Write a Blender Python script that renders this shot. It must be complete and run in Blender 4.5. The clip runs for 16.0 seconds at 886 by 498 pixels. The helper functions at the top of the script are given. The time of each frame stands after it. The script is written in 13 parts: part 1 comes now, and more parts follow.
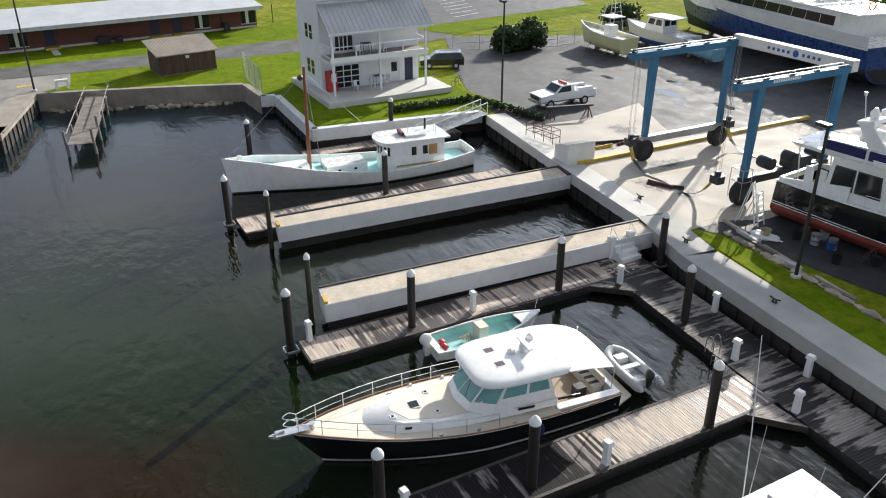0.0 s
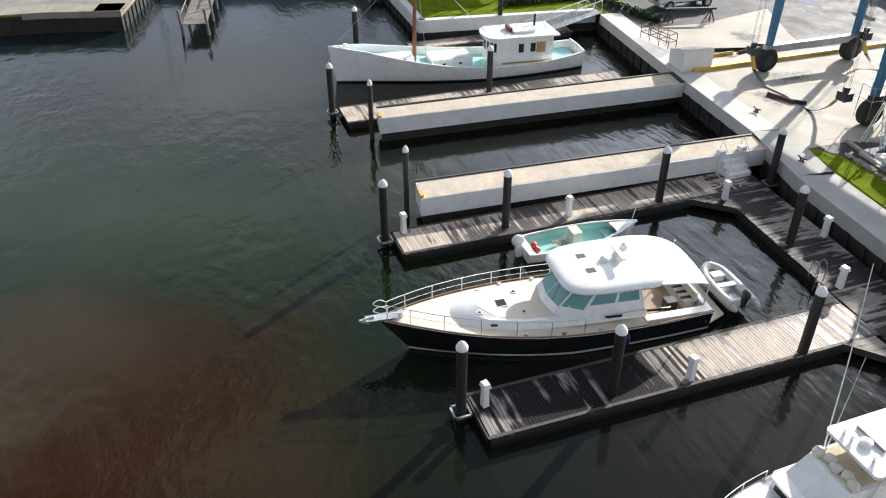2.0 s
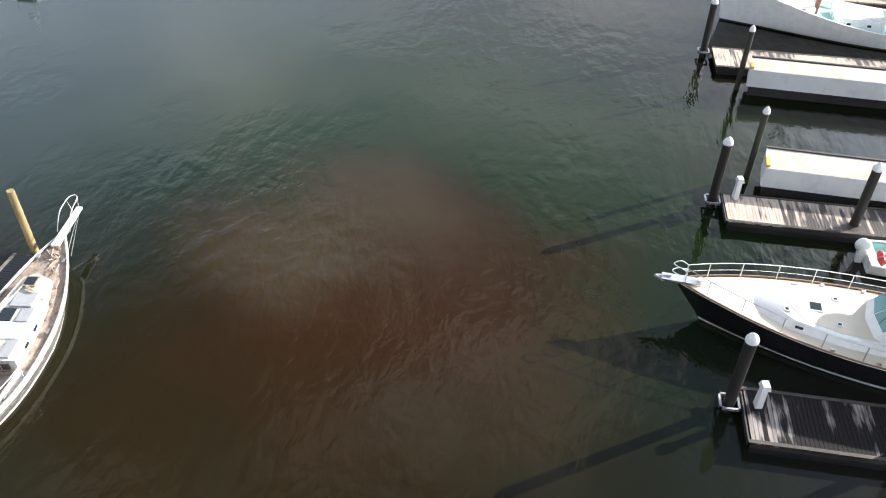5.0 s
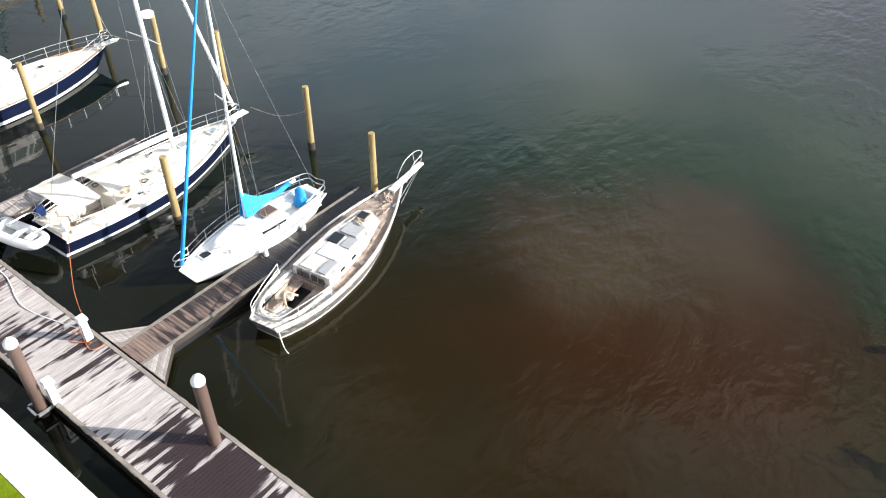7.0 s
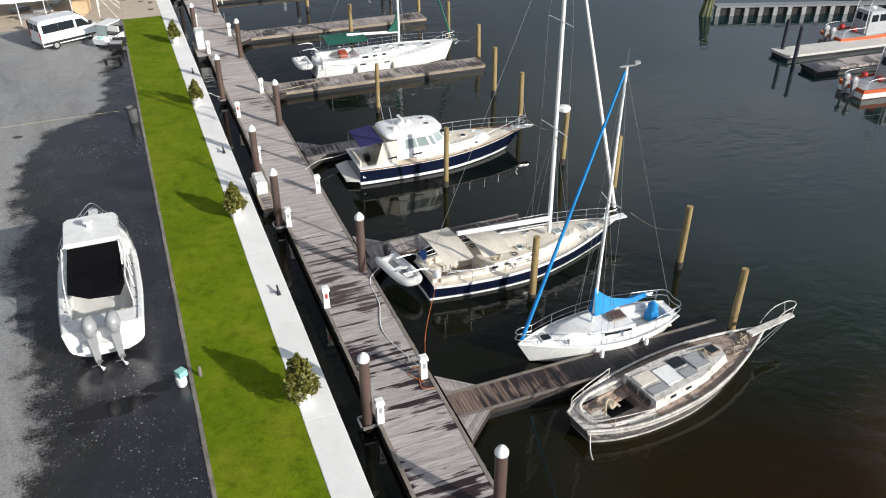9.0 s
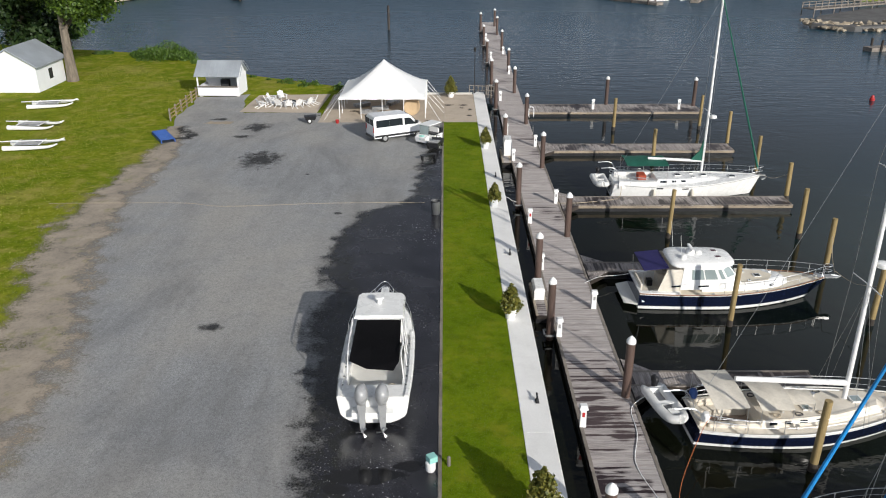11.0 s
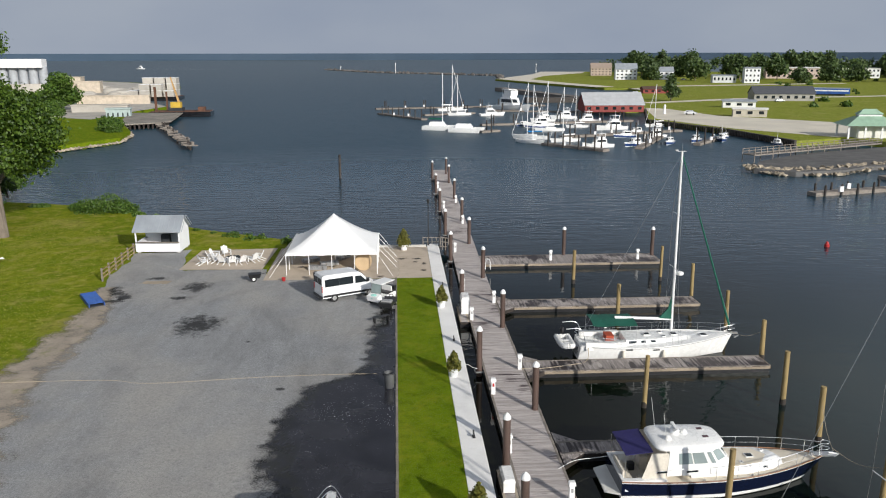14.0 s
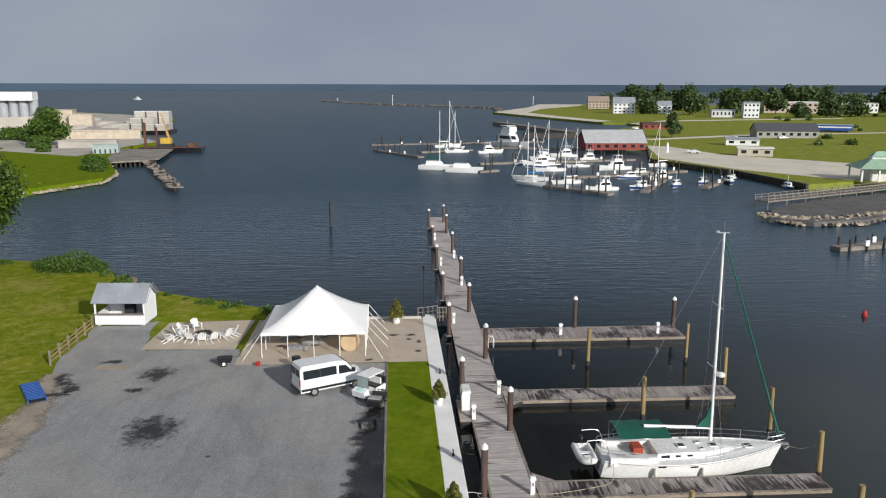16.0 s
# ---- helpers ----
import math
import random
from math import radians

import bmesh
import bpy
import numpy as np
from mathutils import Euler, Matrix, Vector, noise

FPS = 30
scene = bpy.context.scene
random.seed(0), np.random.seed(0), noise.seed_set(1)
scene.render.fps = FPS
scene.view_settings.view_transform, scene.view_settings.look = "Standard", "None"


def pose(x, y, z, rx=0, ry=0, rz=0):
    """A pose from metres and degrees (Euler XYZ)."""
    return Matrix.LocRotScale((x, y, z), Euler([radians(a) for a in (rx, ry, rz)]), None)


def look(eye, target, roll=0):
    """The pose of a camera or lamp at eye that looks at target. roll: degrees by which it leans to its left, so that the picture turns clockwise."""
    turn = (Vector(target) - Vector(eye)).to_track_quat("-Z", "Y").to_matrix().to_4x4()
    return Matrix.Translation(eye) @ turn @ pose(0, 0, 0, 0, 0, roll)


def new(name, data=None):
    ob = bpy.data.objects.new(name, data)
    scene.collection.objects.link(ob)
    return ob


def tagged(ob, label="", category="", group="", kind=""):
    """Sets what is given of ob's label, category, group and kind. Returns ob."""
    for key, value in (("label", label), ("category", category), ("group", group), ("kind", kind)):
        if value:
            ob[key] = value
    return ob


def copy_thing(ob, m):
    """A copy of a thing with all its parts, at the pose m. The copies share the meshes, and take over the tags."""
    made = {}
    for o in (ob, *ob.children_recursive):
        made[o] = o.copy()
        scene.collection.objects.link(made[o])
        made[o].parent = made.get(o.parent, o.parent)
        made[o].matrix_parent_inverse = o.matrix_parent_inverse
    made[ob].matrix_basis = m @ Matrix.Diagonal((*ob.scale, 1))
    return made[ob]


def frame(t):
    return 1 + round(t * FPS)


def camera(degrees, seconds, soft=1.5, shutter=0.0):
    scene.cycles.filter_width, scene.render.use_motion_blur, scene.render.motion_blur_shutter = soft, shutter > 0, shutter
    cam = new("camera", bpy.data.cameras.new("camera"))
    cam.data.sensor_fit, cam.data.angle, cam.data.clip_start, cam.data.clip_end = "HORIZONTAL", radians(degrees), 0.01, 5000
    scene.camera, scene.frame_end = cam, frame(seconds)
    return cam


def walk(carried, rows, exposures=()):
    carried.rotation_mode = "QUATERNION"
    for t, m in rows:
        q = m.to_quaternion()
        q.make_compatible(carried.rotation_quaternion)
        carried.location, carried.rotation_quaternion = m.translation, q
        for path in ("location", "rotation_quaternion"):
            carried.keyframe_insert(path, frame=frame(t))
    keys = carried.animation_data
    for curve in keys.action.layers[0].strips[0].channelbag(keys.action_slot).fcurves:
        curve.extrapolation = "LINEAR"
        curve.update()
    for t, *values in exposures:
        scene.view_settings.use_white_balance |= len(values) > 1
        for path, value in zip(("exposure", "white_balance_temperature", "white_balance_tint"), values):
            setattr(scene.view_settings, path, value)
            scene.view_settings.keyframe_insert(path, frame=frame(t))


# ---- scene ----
cam = camera(58.72, 16.0, 1.1)
PATH = [
    (0, (-1.100, -14.271, 21.528), (14.829, -22.537, 12.699), -0.27),
    (0.5, (-1.119, -14.263, 21.527), (14.657, -22.228, 12.164), -0.29),
    (1, (-1.081, -14.254, 21.479), (14.692, -21.512, 11.552), -0.19),
    (1.5, (-1.064, -14.299, 21.408), (14.742, -20.670, 10.940), -0.10),
    (2, (-1.070, -14.282, 21.375), (14.683, -19.846, 10.380), 0.07),
    (2.5, (-1.052, -14.338, 21.438), (14.574, -19.172, 9.929), -0.04),
    (3, (-1.011, -14.294, 21.436), (14.504, -18.470, 9.525), 0.17),
    (3.5, (-0.940, -14.273, 21.321), (14.750, -16.996, 9.221), 0.26),
    (4, (-0.879, -14.497, 21.304), (14.889, -15.317, 9.028), -0.08),
    (4.2, (-0.847, -14.563, 21.330), (14.886, -14.713, 8.982), -0.03),
    (6.3, (-0.132, -14.987, 22.111), (13.288, -8.329, 8.861), 1.48),
    (6.5, (-0.107, -14.976, 22.068), (12.914, -7.582, 8.810), 1.20),
    (7, (-0.134, -14.897, 21.764), (12.081, -5.490, 9.024), 0.39),
    (7.5, (-0.294, -14.843, 21.613), (10.900, -3.609, 9.427), 0.40),
    (8, (-0.355, -14.844, 21.609), (9.481, -1.919, 9.939), 0.28),
    (8.5, (-0.291, -14.891, 21.683), (7.900, -0.443, 10.540), 0.17),
    (9, (-0.257, -14.898, 21.738), (6.033, 0.867, 11.161), -0.17),
    (9.5, (-0.268, -14.884, 21.688), (3.946, 1.924, 11.700), -0.23),
    (10, (-0.333, -14.922, 21.696), (1.697, 2.592, 12.254), -0.22),
    (10.2, (-0.353, -14.917, 21.710), (0.847, 2.786, 12.481), -0.33),
    (10.5, (-0.393, -14.860, 21.742), (-0.111, 3.068, 12.880), -0.27),
    (10.9, (-0.445, -14.783, 21.784), (-0.540, 3.444, 13.553), -0.20),
    (11.4, (-0.511, -14.688, 21.836), (-0.121, 3.929, 14.539), -0.11),
    (11.9, (-0.576, -14.593, 21.889), (0.382, 4.327, 15.476), -0.02),
    (12.3, (-0.629, -14.516, 21.931), (0.543, 4.494, 15.827), 0.05),
    (12.5, (-0.638, -14.263, 21.961), (0.506, 4.752, 15.867), -0.05),
    (13, (-0.622, -13.146, 22.028), (0.490, 5.879, 15.961), -0.09),
    (13.5, (-0.560, -11.572, 22.139), (0.546, 7.515, 16.268), -0.06),
    (14, (-0.473, -9.659, 22.239), (0.668, 9.728, 17.457), -0.11),
    (14.5, (-0.403, -7.388, 22.444), (0.788, 12.146, 18.319), 0.04),
    (15, (-0.326, -4.910, 22.886), (0.892, 14.634, 18.816), 0.08),
    (15.5, (-0.162, -2.484, 23.431), (1.078, 17.065, 19.392), 0.14),
    (16, (0.000, 0.000, 24.199), (1.241, 19.545, 20.142), 0.14),
]
EXPOSURE = [(0, 0.58), (2, 0.76), (3.5, 1.02), (4.2, 1.2), (6.3, 1.45), (7, 1.2), (8, 0.5), (9, 0.14), (10, -0.16), (12.5, -0.14), (14, -0.18), (16, -0.28)]
walk(cam, [(t, look(e, g, r)) for t, e, g, r in PATH], EXPOSURE)

# ---- world and sun ----
SUN_AZ, SUN_EL = 147.2, 22.4
world = bpy.data.worlds.new("sky")
scene.world = world
world.use_nodes = True
wn, wl = world.node_tree.nodes, world.node_tree.links
sky = wn.new("ShaderNodeTexSky")
sky.sky_type = 'NISHITA'
sky.sun_disc = False
sky.sun_elevation, sky.sun_rotation = radians(SUN_EL), radians(SUN_AZ)
sky.air_density, sky.dust_density, sky.ozone_density = 1.0, 2.0, 2.0
# broken cloud overhead, thinning into an even haze towards the horizon
cl_co = wn.new("ShaderNodeTexCoord")
cl_map = wn.new("ShaderNodeMapping")
cl_map.inputs["Scale"].default_value = (1.0, 1.0, 2.6)


def sky_noise(scale, detail):
    n = wn.new("ShaderNodeTexNoise")
    n.inputs["Scale"].default_value, n.inputs["Detail"].default_value = scale, detail
    wl.new(cl_map.outputs["Vector"], n.inputs["Vector"])
    return n.outputs["Fac"]


def sky_span(v, a, b, c, d):
    n = wn.new("ShaderNodeMapRange")
    for k, x in zip(("From Min", "From Max", "To Min", "To Max"), (a, b, c, d)):
        n.inputs[k].default_value = x
    wl.new(v, n.inputs["Value"])
    return n.outputs["Result"]


def sky_mix(fac, a, b):
    n = wn.new("ShaderNodeMixRGB")
    for i, v in ((0, fac), (1, a), (2, b)):
        if hasattr(v, "links"):
            wl.new(v, n.inputs[i])
        else:
            n.inputs[i].default_value = (*v, 1)
    return n.outputs[0]


wl.new(cl_co.outputs["Generated"], cl_map.inputs["Vector"])
cl_sep = wn.new("ShaderNodeSeparateXYZ")
wl.new(cl_co.outputs["Generated"], cl_sep.inputs[0])
cl_tone = sky_mix(sky_span(sky_noise(4.5, 6), 0.35, 0.65, 0, 1), (2.6, 3.0, 3.6), (9.6, 9.7, 9.9))
cl_high = sky_mix(sky_span(sky_noise(2.0, 6), 0.46, 0.58, 0.03, 0.95), sky.outputs["Color"], cl_tone)
cl_haze = sky_mix(sky_span(sky_noise(2.6, 5), 0.35, 0.68, 0, 1), (6.5, 7.6, 9.7), (7.9, 8.9, 10.6))
# sunlit banks of cloud between haze and open zenith, added to brighten the water's reflections
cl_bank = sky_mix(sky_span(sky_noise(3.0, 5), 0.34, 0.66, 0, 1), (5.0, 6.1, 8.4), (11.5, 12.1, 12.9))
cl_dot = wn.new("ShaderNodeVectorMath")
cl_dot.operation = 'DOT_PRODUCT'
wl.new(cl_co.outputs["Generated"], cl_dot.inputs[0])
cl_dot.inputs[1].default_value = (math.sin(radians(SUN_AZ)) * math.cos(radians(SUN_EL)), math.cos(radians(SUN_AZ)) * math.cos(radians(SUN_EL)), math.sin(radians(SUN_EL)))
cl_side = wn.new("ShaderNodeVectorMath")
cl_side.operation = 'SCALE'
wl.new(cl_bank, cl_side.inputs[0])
# bank brightness dips and peaks by sun angle, tuned to what the water mirrors
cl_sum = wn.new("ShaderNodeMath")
cl_dip = wn.new("ShaderNodeMath")
wl.new(sky_span(cl_dot.outputs["Value"], -0.42, -0.08, 0.46, 1.42), cl_dip.inputs[0])
wl.new(sky_span(cl_dot.outputs["Value"], 0.02, 0.50, 0, -0.60), cl_dip.inputs[1])
wl.new(cl_dip.outputs[0], cl_sum.inputs[0])
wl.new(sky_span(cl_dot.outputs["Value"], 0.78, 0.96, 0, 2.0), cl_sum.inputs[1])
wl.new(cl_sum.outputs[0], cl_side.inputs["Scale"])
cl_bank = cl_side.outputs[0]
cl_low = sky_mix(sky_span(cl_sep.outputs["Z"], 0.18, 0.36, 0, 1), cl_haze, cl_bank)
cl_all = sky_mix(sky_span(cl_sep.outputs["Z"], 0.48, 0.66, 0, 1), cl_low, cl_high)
bg = wn["Background"]
bg.inputs["Strength"].default_value = 0.075
# the whole sky is scaled brighter towards the sun
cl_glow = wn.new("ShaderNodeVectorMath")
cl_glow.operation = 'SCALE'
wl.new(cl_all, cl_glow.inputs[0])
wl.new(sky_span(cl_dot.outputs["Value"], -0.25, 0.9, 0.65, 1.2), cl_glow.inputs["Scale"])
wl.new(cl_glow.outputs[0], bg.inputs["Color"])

sun = new("sun", bpy.data.lights.new("sun", 'SUN'))
sun.data.energy, sun.data.angle, sun.data.color = 5.0, radians(0.6), (1.0, 0.95, 0.87)
SUN_DIR = Vector((math.sin(radians(SUN_AZ)) * math.cos(radians(SUN_EL)),
                  math.cos(radians(SUN_AZ)) * math.cos(radians(SUN_EL)), math.sin(radians(SUN_EL))))
sun.matrix_world = look(SUN_DIR * 200, (0, 0, 0))

# ---- materials ----
def mix_node(nt, fac, a, b, mode='MIX'):
    n = nt.nodes.new("ShaderNodeMixRGB")
    n.blend_type = mode
    for i, v in ((0, fac), (1, a), (2, b)):
        if hasattr(v, "links"):
            nt.links.new(v, n.inputs[i])
        elif i == 0:
            n.inputs[0].default_value = v
        else:
            n.inputs[i].default_value = (*v[:3], 1)
    return n.outputs[0]


def noise_node(nt, vec, scale, detail=4, rough=0.55, warp=0.0):
    n = nt.nodes.new("ShaderNodeTexNoise")
    n.inputs["Scale"].default_value = scale
    n.inputs["Detail"].default_value = detail
    n.inputs["Roughness"].default_value = rough
    n.inputs["Distortion"].default_value = warp
    nt.links.new(vec, n.inputs["Vector"])
    return n.outputs["Fac"]


def span(nt, v, a, b, c=0.0, d=1.0):
    n = nt.nodes.new("ShaderNodeMapRange")
    for k, x in zip(("From Min", "From Max", "To Min", "To Max"), (a, b, c, d)):
        n.inputs[k].default_value = x
    nt.links.new(v, n.inputs["Value"])
    return n.outputs["Result"]


def calc(nt, op, a, b):
    n = nt.nodes.new("ShaderNodeMath")
    n.operation = op
    for i, v in ((0, a), (1, b)):
        if hasattr(v, "links"):
            nt.links.new(v, n.inputs[i])
        else:
            n.inputs[i].default_value = v
    return n.outputs[0]


def place_node(nt, scale=(1, 1, 1)):
    g = nt.nodes.new("ShaderNodeNewGeometry")
    m = nt.nodes.new("ShaderNodeMapping")
    m.inputs["Scale"].default_value = scale
    nt.links.new(g.outputs["Position"], m.inputs["Vector"])
    return m.outputs["Vector"]


def random_each(nt):
    o = nt.nodes.new("ShaderNodeObjectInfo")
    g = nt.nodes.new("ShaderNodeNewGeometry")
    s = calc(nt, 'ADD', o.outputs["Random"], g.outputs["Random Per Island"])
    return calc(nt, 'FRACT', s, 0.0)


def bump_node(nt, h, strength, dist=0.02):
    b = nt.nodes.new("ShaderNodeBump")
    b.inputs["Strength"].default_value = strength
    b.inputs["Distance"].default_value = dist
    nt.links.new(h, b.inputs["Height"])
    return b.outputs["Normal"]


def material(name):
    m = bpy.data.materials.new(name)
    m.use_nodes = True
    return m, m.node_tree, m.node_tree.nodes["Principled BSDF"]


def M(name, col, rough=0.6, metal=0.0, var=0.14, scale=0.8, stretch=(1, 1, 1), bump=0.15, bscale=25.0,
      col2=None, each=0.0, coat=0.0, dirt=0.0, dirt_col=(0.05, 0.045, 0.04), spec=0.5):
    """A surface with broad stains, fine grain, relief, and optional change from piece to piece."""
    m, nt, b = material(name)
    vec = place_node(nt, stretch)
    lo = col2 if col2 else tuple(c * (1 - var) for c in col)
    hi = tuple(min(1, c * (1 + var * 0.5)) for c in col)
    big = span(nt, noise_node(nt, vec, scale, 5), 0.32, 0.68)
    c = mix_node(nt, big, lo, hi)
    fine = span(nt, noise_node(nt, vec, bscale, 4), 0.25, 0.75, 1 - var, 1 + var * 0.4)
    n = nt.nodes.new("ShaderNodeVectorMath")
    n.operation = 'SCALE'
    nt.links.new(c, n.inputs[0])
    nt.links.new(fine, n.inputs["Scale"])
    c = n.outputs[0]
    if each:
        r = span(nt, random_each(nt), 0, 1, 1 - each, 1 + each)
        n = nt.nodes.new("ShaderNodeVectorMath")
        n.operation = 'SCALE'
        nt.links.new(c, n.inputs[0])
        nt.links.new(r, n.inputs["Scale"])
        c = n.outputs[0]
    if dirt:
        d = span(nt, noise_node(nt, vec, scale * 2.7, 7, 0.65), 0.52, 0.72, 0, dirt)
        c = mix_node(nt, d, c, dirt_col)
    nt.links.new(c, b.inputs["Base Color"])
    b.inputs["Metallic"].default_value = metal
    b.inputs["Coat Weight"].default_value = coat
    b.inputs["Specular IOR Level"].default_value = spec
    r = span(nt, noise_node(nt, vec, scale * 3, 4), 0.3, 0.7, max(0.02, rough - 0.08), min(1, rough + 0.08))
    nt.links.new(r, b.inputs["Roughness"])
    if bump:
        nt.links.new(bump_node(nt, noise_node(nt, vec, bscale, 5), bump), b.inputs["Normal"])
    return m


def wood_deck(name, along, dry, grey, wet, wet_from, wet_to, patch=0.22, damp=0.42):
    """Weathered boards with dark, damp runs along the grain. along: the axis on which the boards lie."""
    m, nt, b = material(name)
    grain_s = (0.5, 9, 3) if along == 'X' else (9, 0.5, 3)
    run_s = (0.35, 2.6, 1) if along == 'X' else (2.6, 0.35, 1)
    grain = noise_node(nt, place_node(nt, grain_s), 2.2, 6, 0.65)
    run = noise_node(nt, place_node(nt, run_s), 1.6, 5, 0.6)
    area = noise_node(nt, place_node(nt), patch, 3)
    each = random_each(nt)
    c = mix_node(nt, span(nt, each, 0, 1, 0, 1), grey, dry)
    c = mix_node(nt, span(nt, grain, 0.44, 0.66, 0, 0.7), c, tuple(x * 0.5 for x in grey))
    s = calc(nt, 'ADD', calc(nt, 'MULTIPLY', area, 1.2), calc(nt, 'MULTIPLY', run, 0.6))
    s = calc(nt, 'ADD', s, calc(nt, 'MULTIPLY', each, 0.24))
    w = span(nt, s, wet_from, wet_to)
    c = mix_node(nt, w, c, wet)
    nt.links.new(c, b.inputs["Base Color"])
    nt.links.new(span(nt, w, 0, 1, 0.75, damp), b.inputs["Roughness"])
    b.inputs["Specular IOR Level"].default_value = 0.12 if damp > 0.6 else 0.4
    nt.links.new(bump_node(nt, grain, 0.35, 0.01), b.inputs["Normal"])
    return m


def water_material():
    m, nt, b = material("harbour_water")
    p = place_node(nt)
    wn_ = nt.nodes.new("ShaderNodeTexNoise")
    wn_.inputs["Scale"].default_value = 0.12
    wn_.inputs["Detail"].default_value = 5
    nt.links.new(p, wn_.inputs["Vector"])
    wsc = nt.nodes.new("ShaderNodeVectorMath")
    wsc.operation = 'MULTIPLY'
    wsc.inputs[1].default_value = (14, 14, 0)
    nt.links.new(wn_.outputs["Color"], wsc.inputs[0])
    wad = nt.nodes.new("ShaderNodeVectorMath")
    nt.links.new(p, wad.inputs[0])
    nt.links.new(wsc.outputs[0], wad.inputs[1])
    warp = wad.outputs[0]

    def spot(x, y, r0, r1, src):
        g = nt.nodes.new("ShaderNodeVectorMath")
        g.operation = 'DISTANCE'
        nt.links.new(src, g.inputs[0])
        g.inputs[1].default_value = (x, y, 0) if src is p else (x + 7, y + 7, 0)
        n = nt.nodes.new("ShaderNodeMapRange")
        n.interpolation_type = 'SMOOTHSTEP'
        for k, v in zip(("From Min", "From Max", "To Min", "To Max"), (r0, r1, 1, 0)):
            n.inputs[k].default_value = v
        nt.links.new(g.outputs["Value"], n.inputs["Value"])
        return n.outputs["Result"]
    # silt: green shoal water, a reddish-brown plume within it and a paler cloud of mud
    c = mix_node(nt, span(nt, noise_node(nt, p, 0.05, 4, 0.55, 0.6), 0.40, 0.62), (0.0034, 0.0050, 0.0028), (0.0078, 0.0074, 0.0034))
    far = nt.nodes.new("ShaderNodeVectorMath")
    far.operation = 'DISTANCE'
    nt.links.new(p, far.inputs[0])
    far.inputs[1].default_value = (4, 24, 0)
    basin = nt.nodes.new("ShaderNodeVectorMath")
    basin.operation = 'DISTANCE'
    nt.links.new(p, basin.inputs[0])
    basin.inputs[1].default_value = (20, -18, 0)
    # far water's brightness is painted in: bluer, then paler with distance
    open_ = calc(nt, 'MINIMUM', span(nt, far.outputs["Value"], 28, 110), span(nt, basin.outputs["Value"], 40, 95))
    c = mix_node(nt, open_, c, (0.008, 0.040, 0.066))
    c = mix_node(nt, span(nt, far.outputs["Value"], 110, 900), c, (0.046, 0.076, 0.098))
    # three grey-green and teal patches put reflected sky into the water's colour
    c = mix_node(nt, spot(17, -31, 4, 18, warp), c, (0.0100, 0.0110, 0.0085))
    c = mix_node(nt, spot(48, 34, 10, 36, warp), c, (0.0060, 0.0200, 0.0220))
    c = mix_node(nt, spot(42, 10, 6, 28, warp), c, (0.0095, 0.0200, 0.0160))
    c = mix_node(nt, spot(33, -9, 6, 24, warp), c, (0.0075, 0.0170, 0.0045))
    c = mix_node(nt, spot(17, -4, 3, 17, warp), c, (0.0112, 0.0092, 0.0026))
    c = mix_node(nt, spot(22.5, -8.5, 0, 13.5, warp), c, (0.0225, 0.0088, 0.0020))
    c = mix_node(nt, spot(25.8, -4.0, 0, 8.5, warp), c, (0.036, 0.026, 0.014))
    nt.links.new(c, b.inputs["Base Color"])
    nt.links.new(span(nt, far.outputs["Value"], 45, 170, 0.05, 0.34), b.inputs["Roughness"])
    nt.links.new(span(nt, far.outputs["Value"], 60, 900, 0.39, 0.27), b.inputs["Specular IOR Level"])
    b.inputs["IOR"].default_value = 1.333
    w1 = calc(nt, 'SUBTRACT', noise_node(nt, place_node(nt, (1.0, 1.35, 1)), 0.42, 3, 0.5, 0.5), 0.5)
    w2 = calc(nt, 'SUBTRACT', noise_node(nt, place_node(nt, (0.9, 1.6, 1)), 0.95, 3, 0.5, 0.3), 0.5)
    w3 = noise_node(nt, place_node(nt, (0.5, 2.6, 1)), 0.35, 4, 0.55, 0.4)
    gust = span(nt, noise_node(nt, place_node(nt), 0.06, 4, 0.6), 0.46, 0.64, 0.20, 1.6)
    h = calc(nt, 'ADD', calc(nt, 'MULTIPLY', w1, 0.8), calc(nt, 'MULTIPLY', w2, 0.55))
    h = calc(nt, 'MULTIPLY', h, gust)
    # open water carries longer waves than the basin
    chop = span(nt, far.outputs["Value"], 30, 200, 0.35, 0.95)
    h = calc(nt, 'MULTIPLY', h, chop)
    h = calc(nt, 'ADD', h, calc(nt, 'MULTIPLY', w3, span(nt, far.outputs["Value"], 45, 160, 0.0, 1.8)))
    nt.links.new(bump_node(nt, h, 0.6, 0.24), b.inputs["Normal"])
    return m


def brick_material(name):
    """Red brick seen from afar, its colour darkened for the eave's shade: courses and single bricks blend into a
    mottled red.
    """
    m, nt, b = material(name)
    p = place_node(nt, (1, 1, 3.2))
    c = mix_node(nt, span(nt, noise_node(nt, p, 4.5, 5, 0.8), 0.35, 0.65), (0.105, 0.036, 0.028), (0.185, 0.068, 0.050))
    c = mix_node(nt, span(nt, noise_node(nt, p, 0.35, 4), 0.4, 0.7, 0, 0.45), c, (0.085, 0.035, 0.03))
    nt.links.new(c, b.inputs["Base Color"])
    b.inputs["Roughness"].default_value = 0.85
    nt.links.new(bump_node(nt, noise_node(nt, p, 9, 3), 0.2), b.inputs["Normal"])
    return m


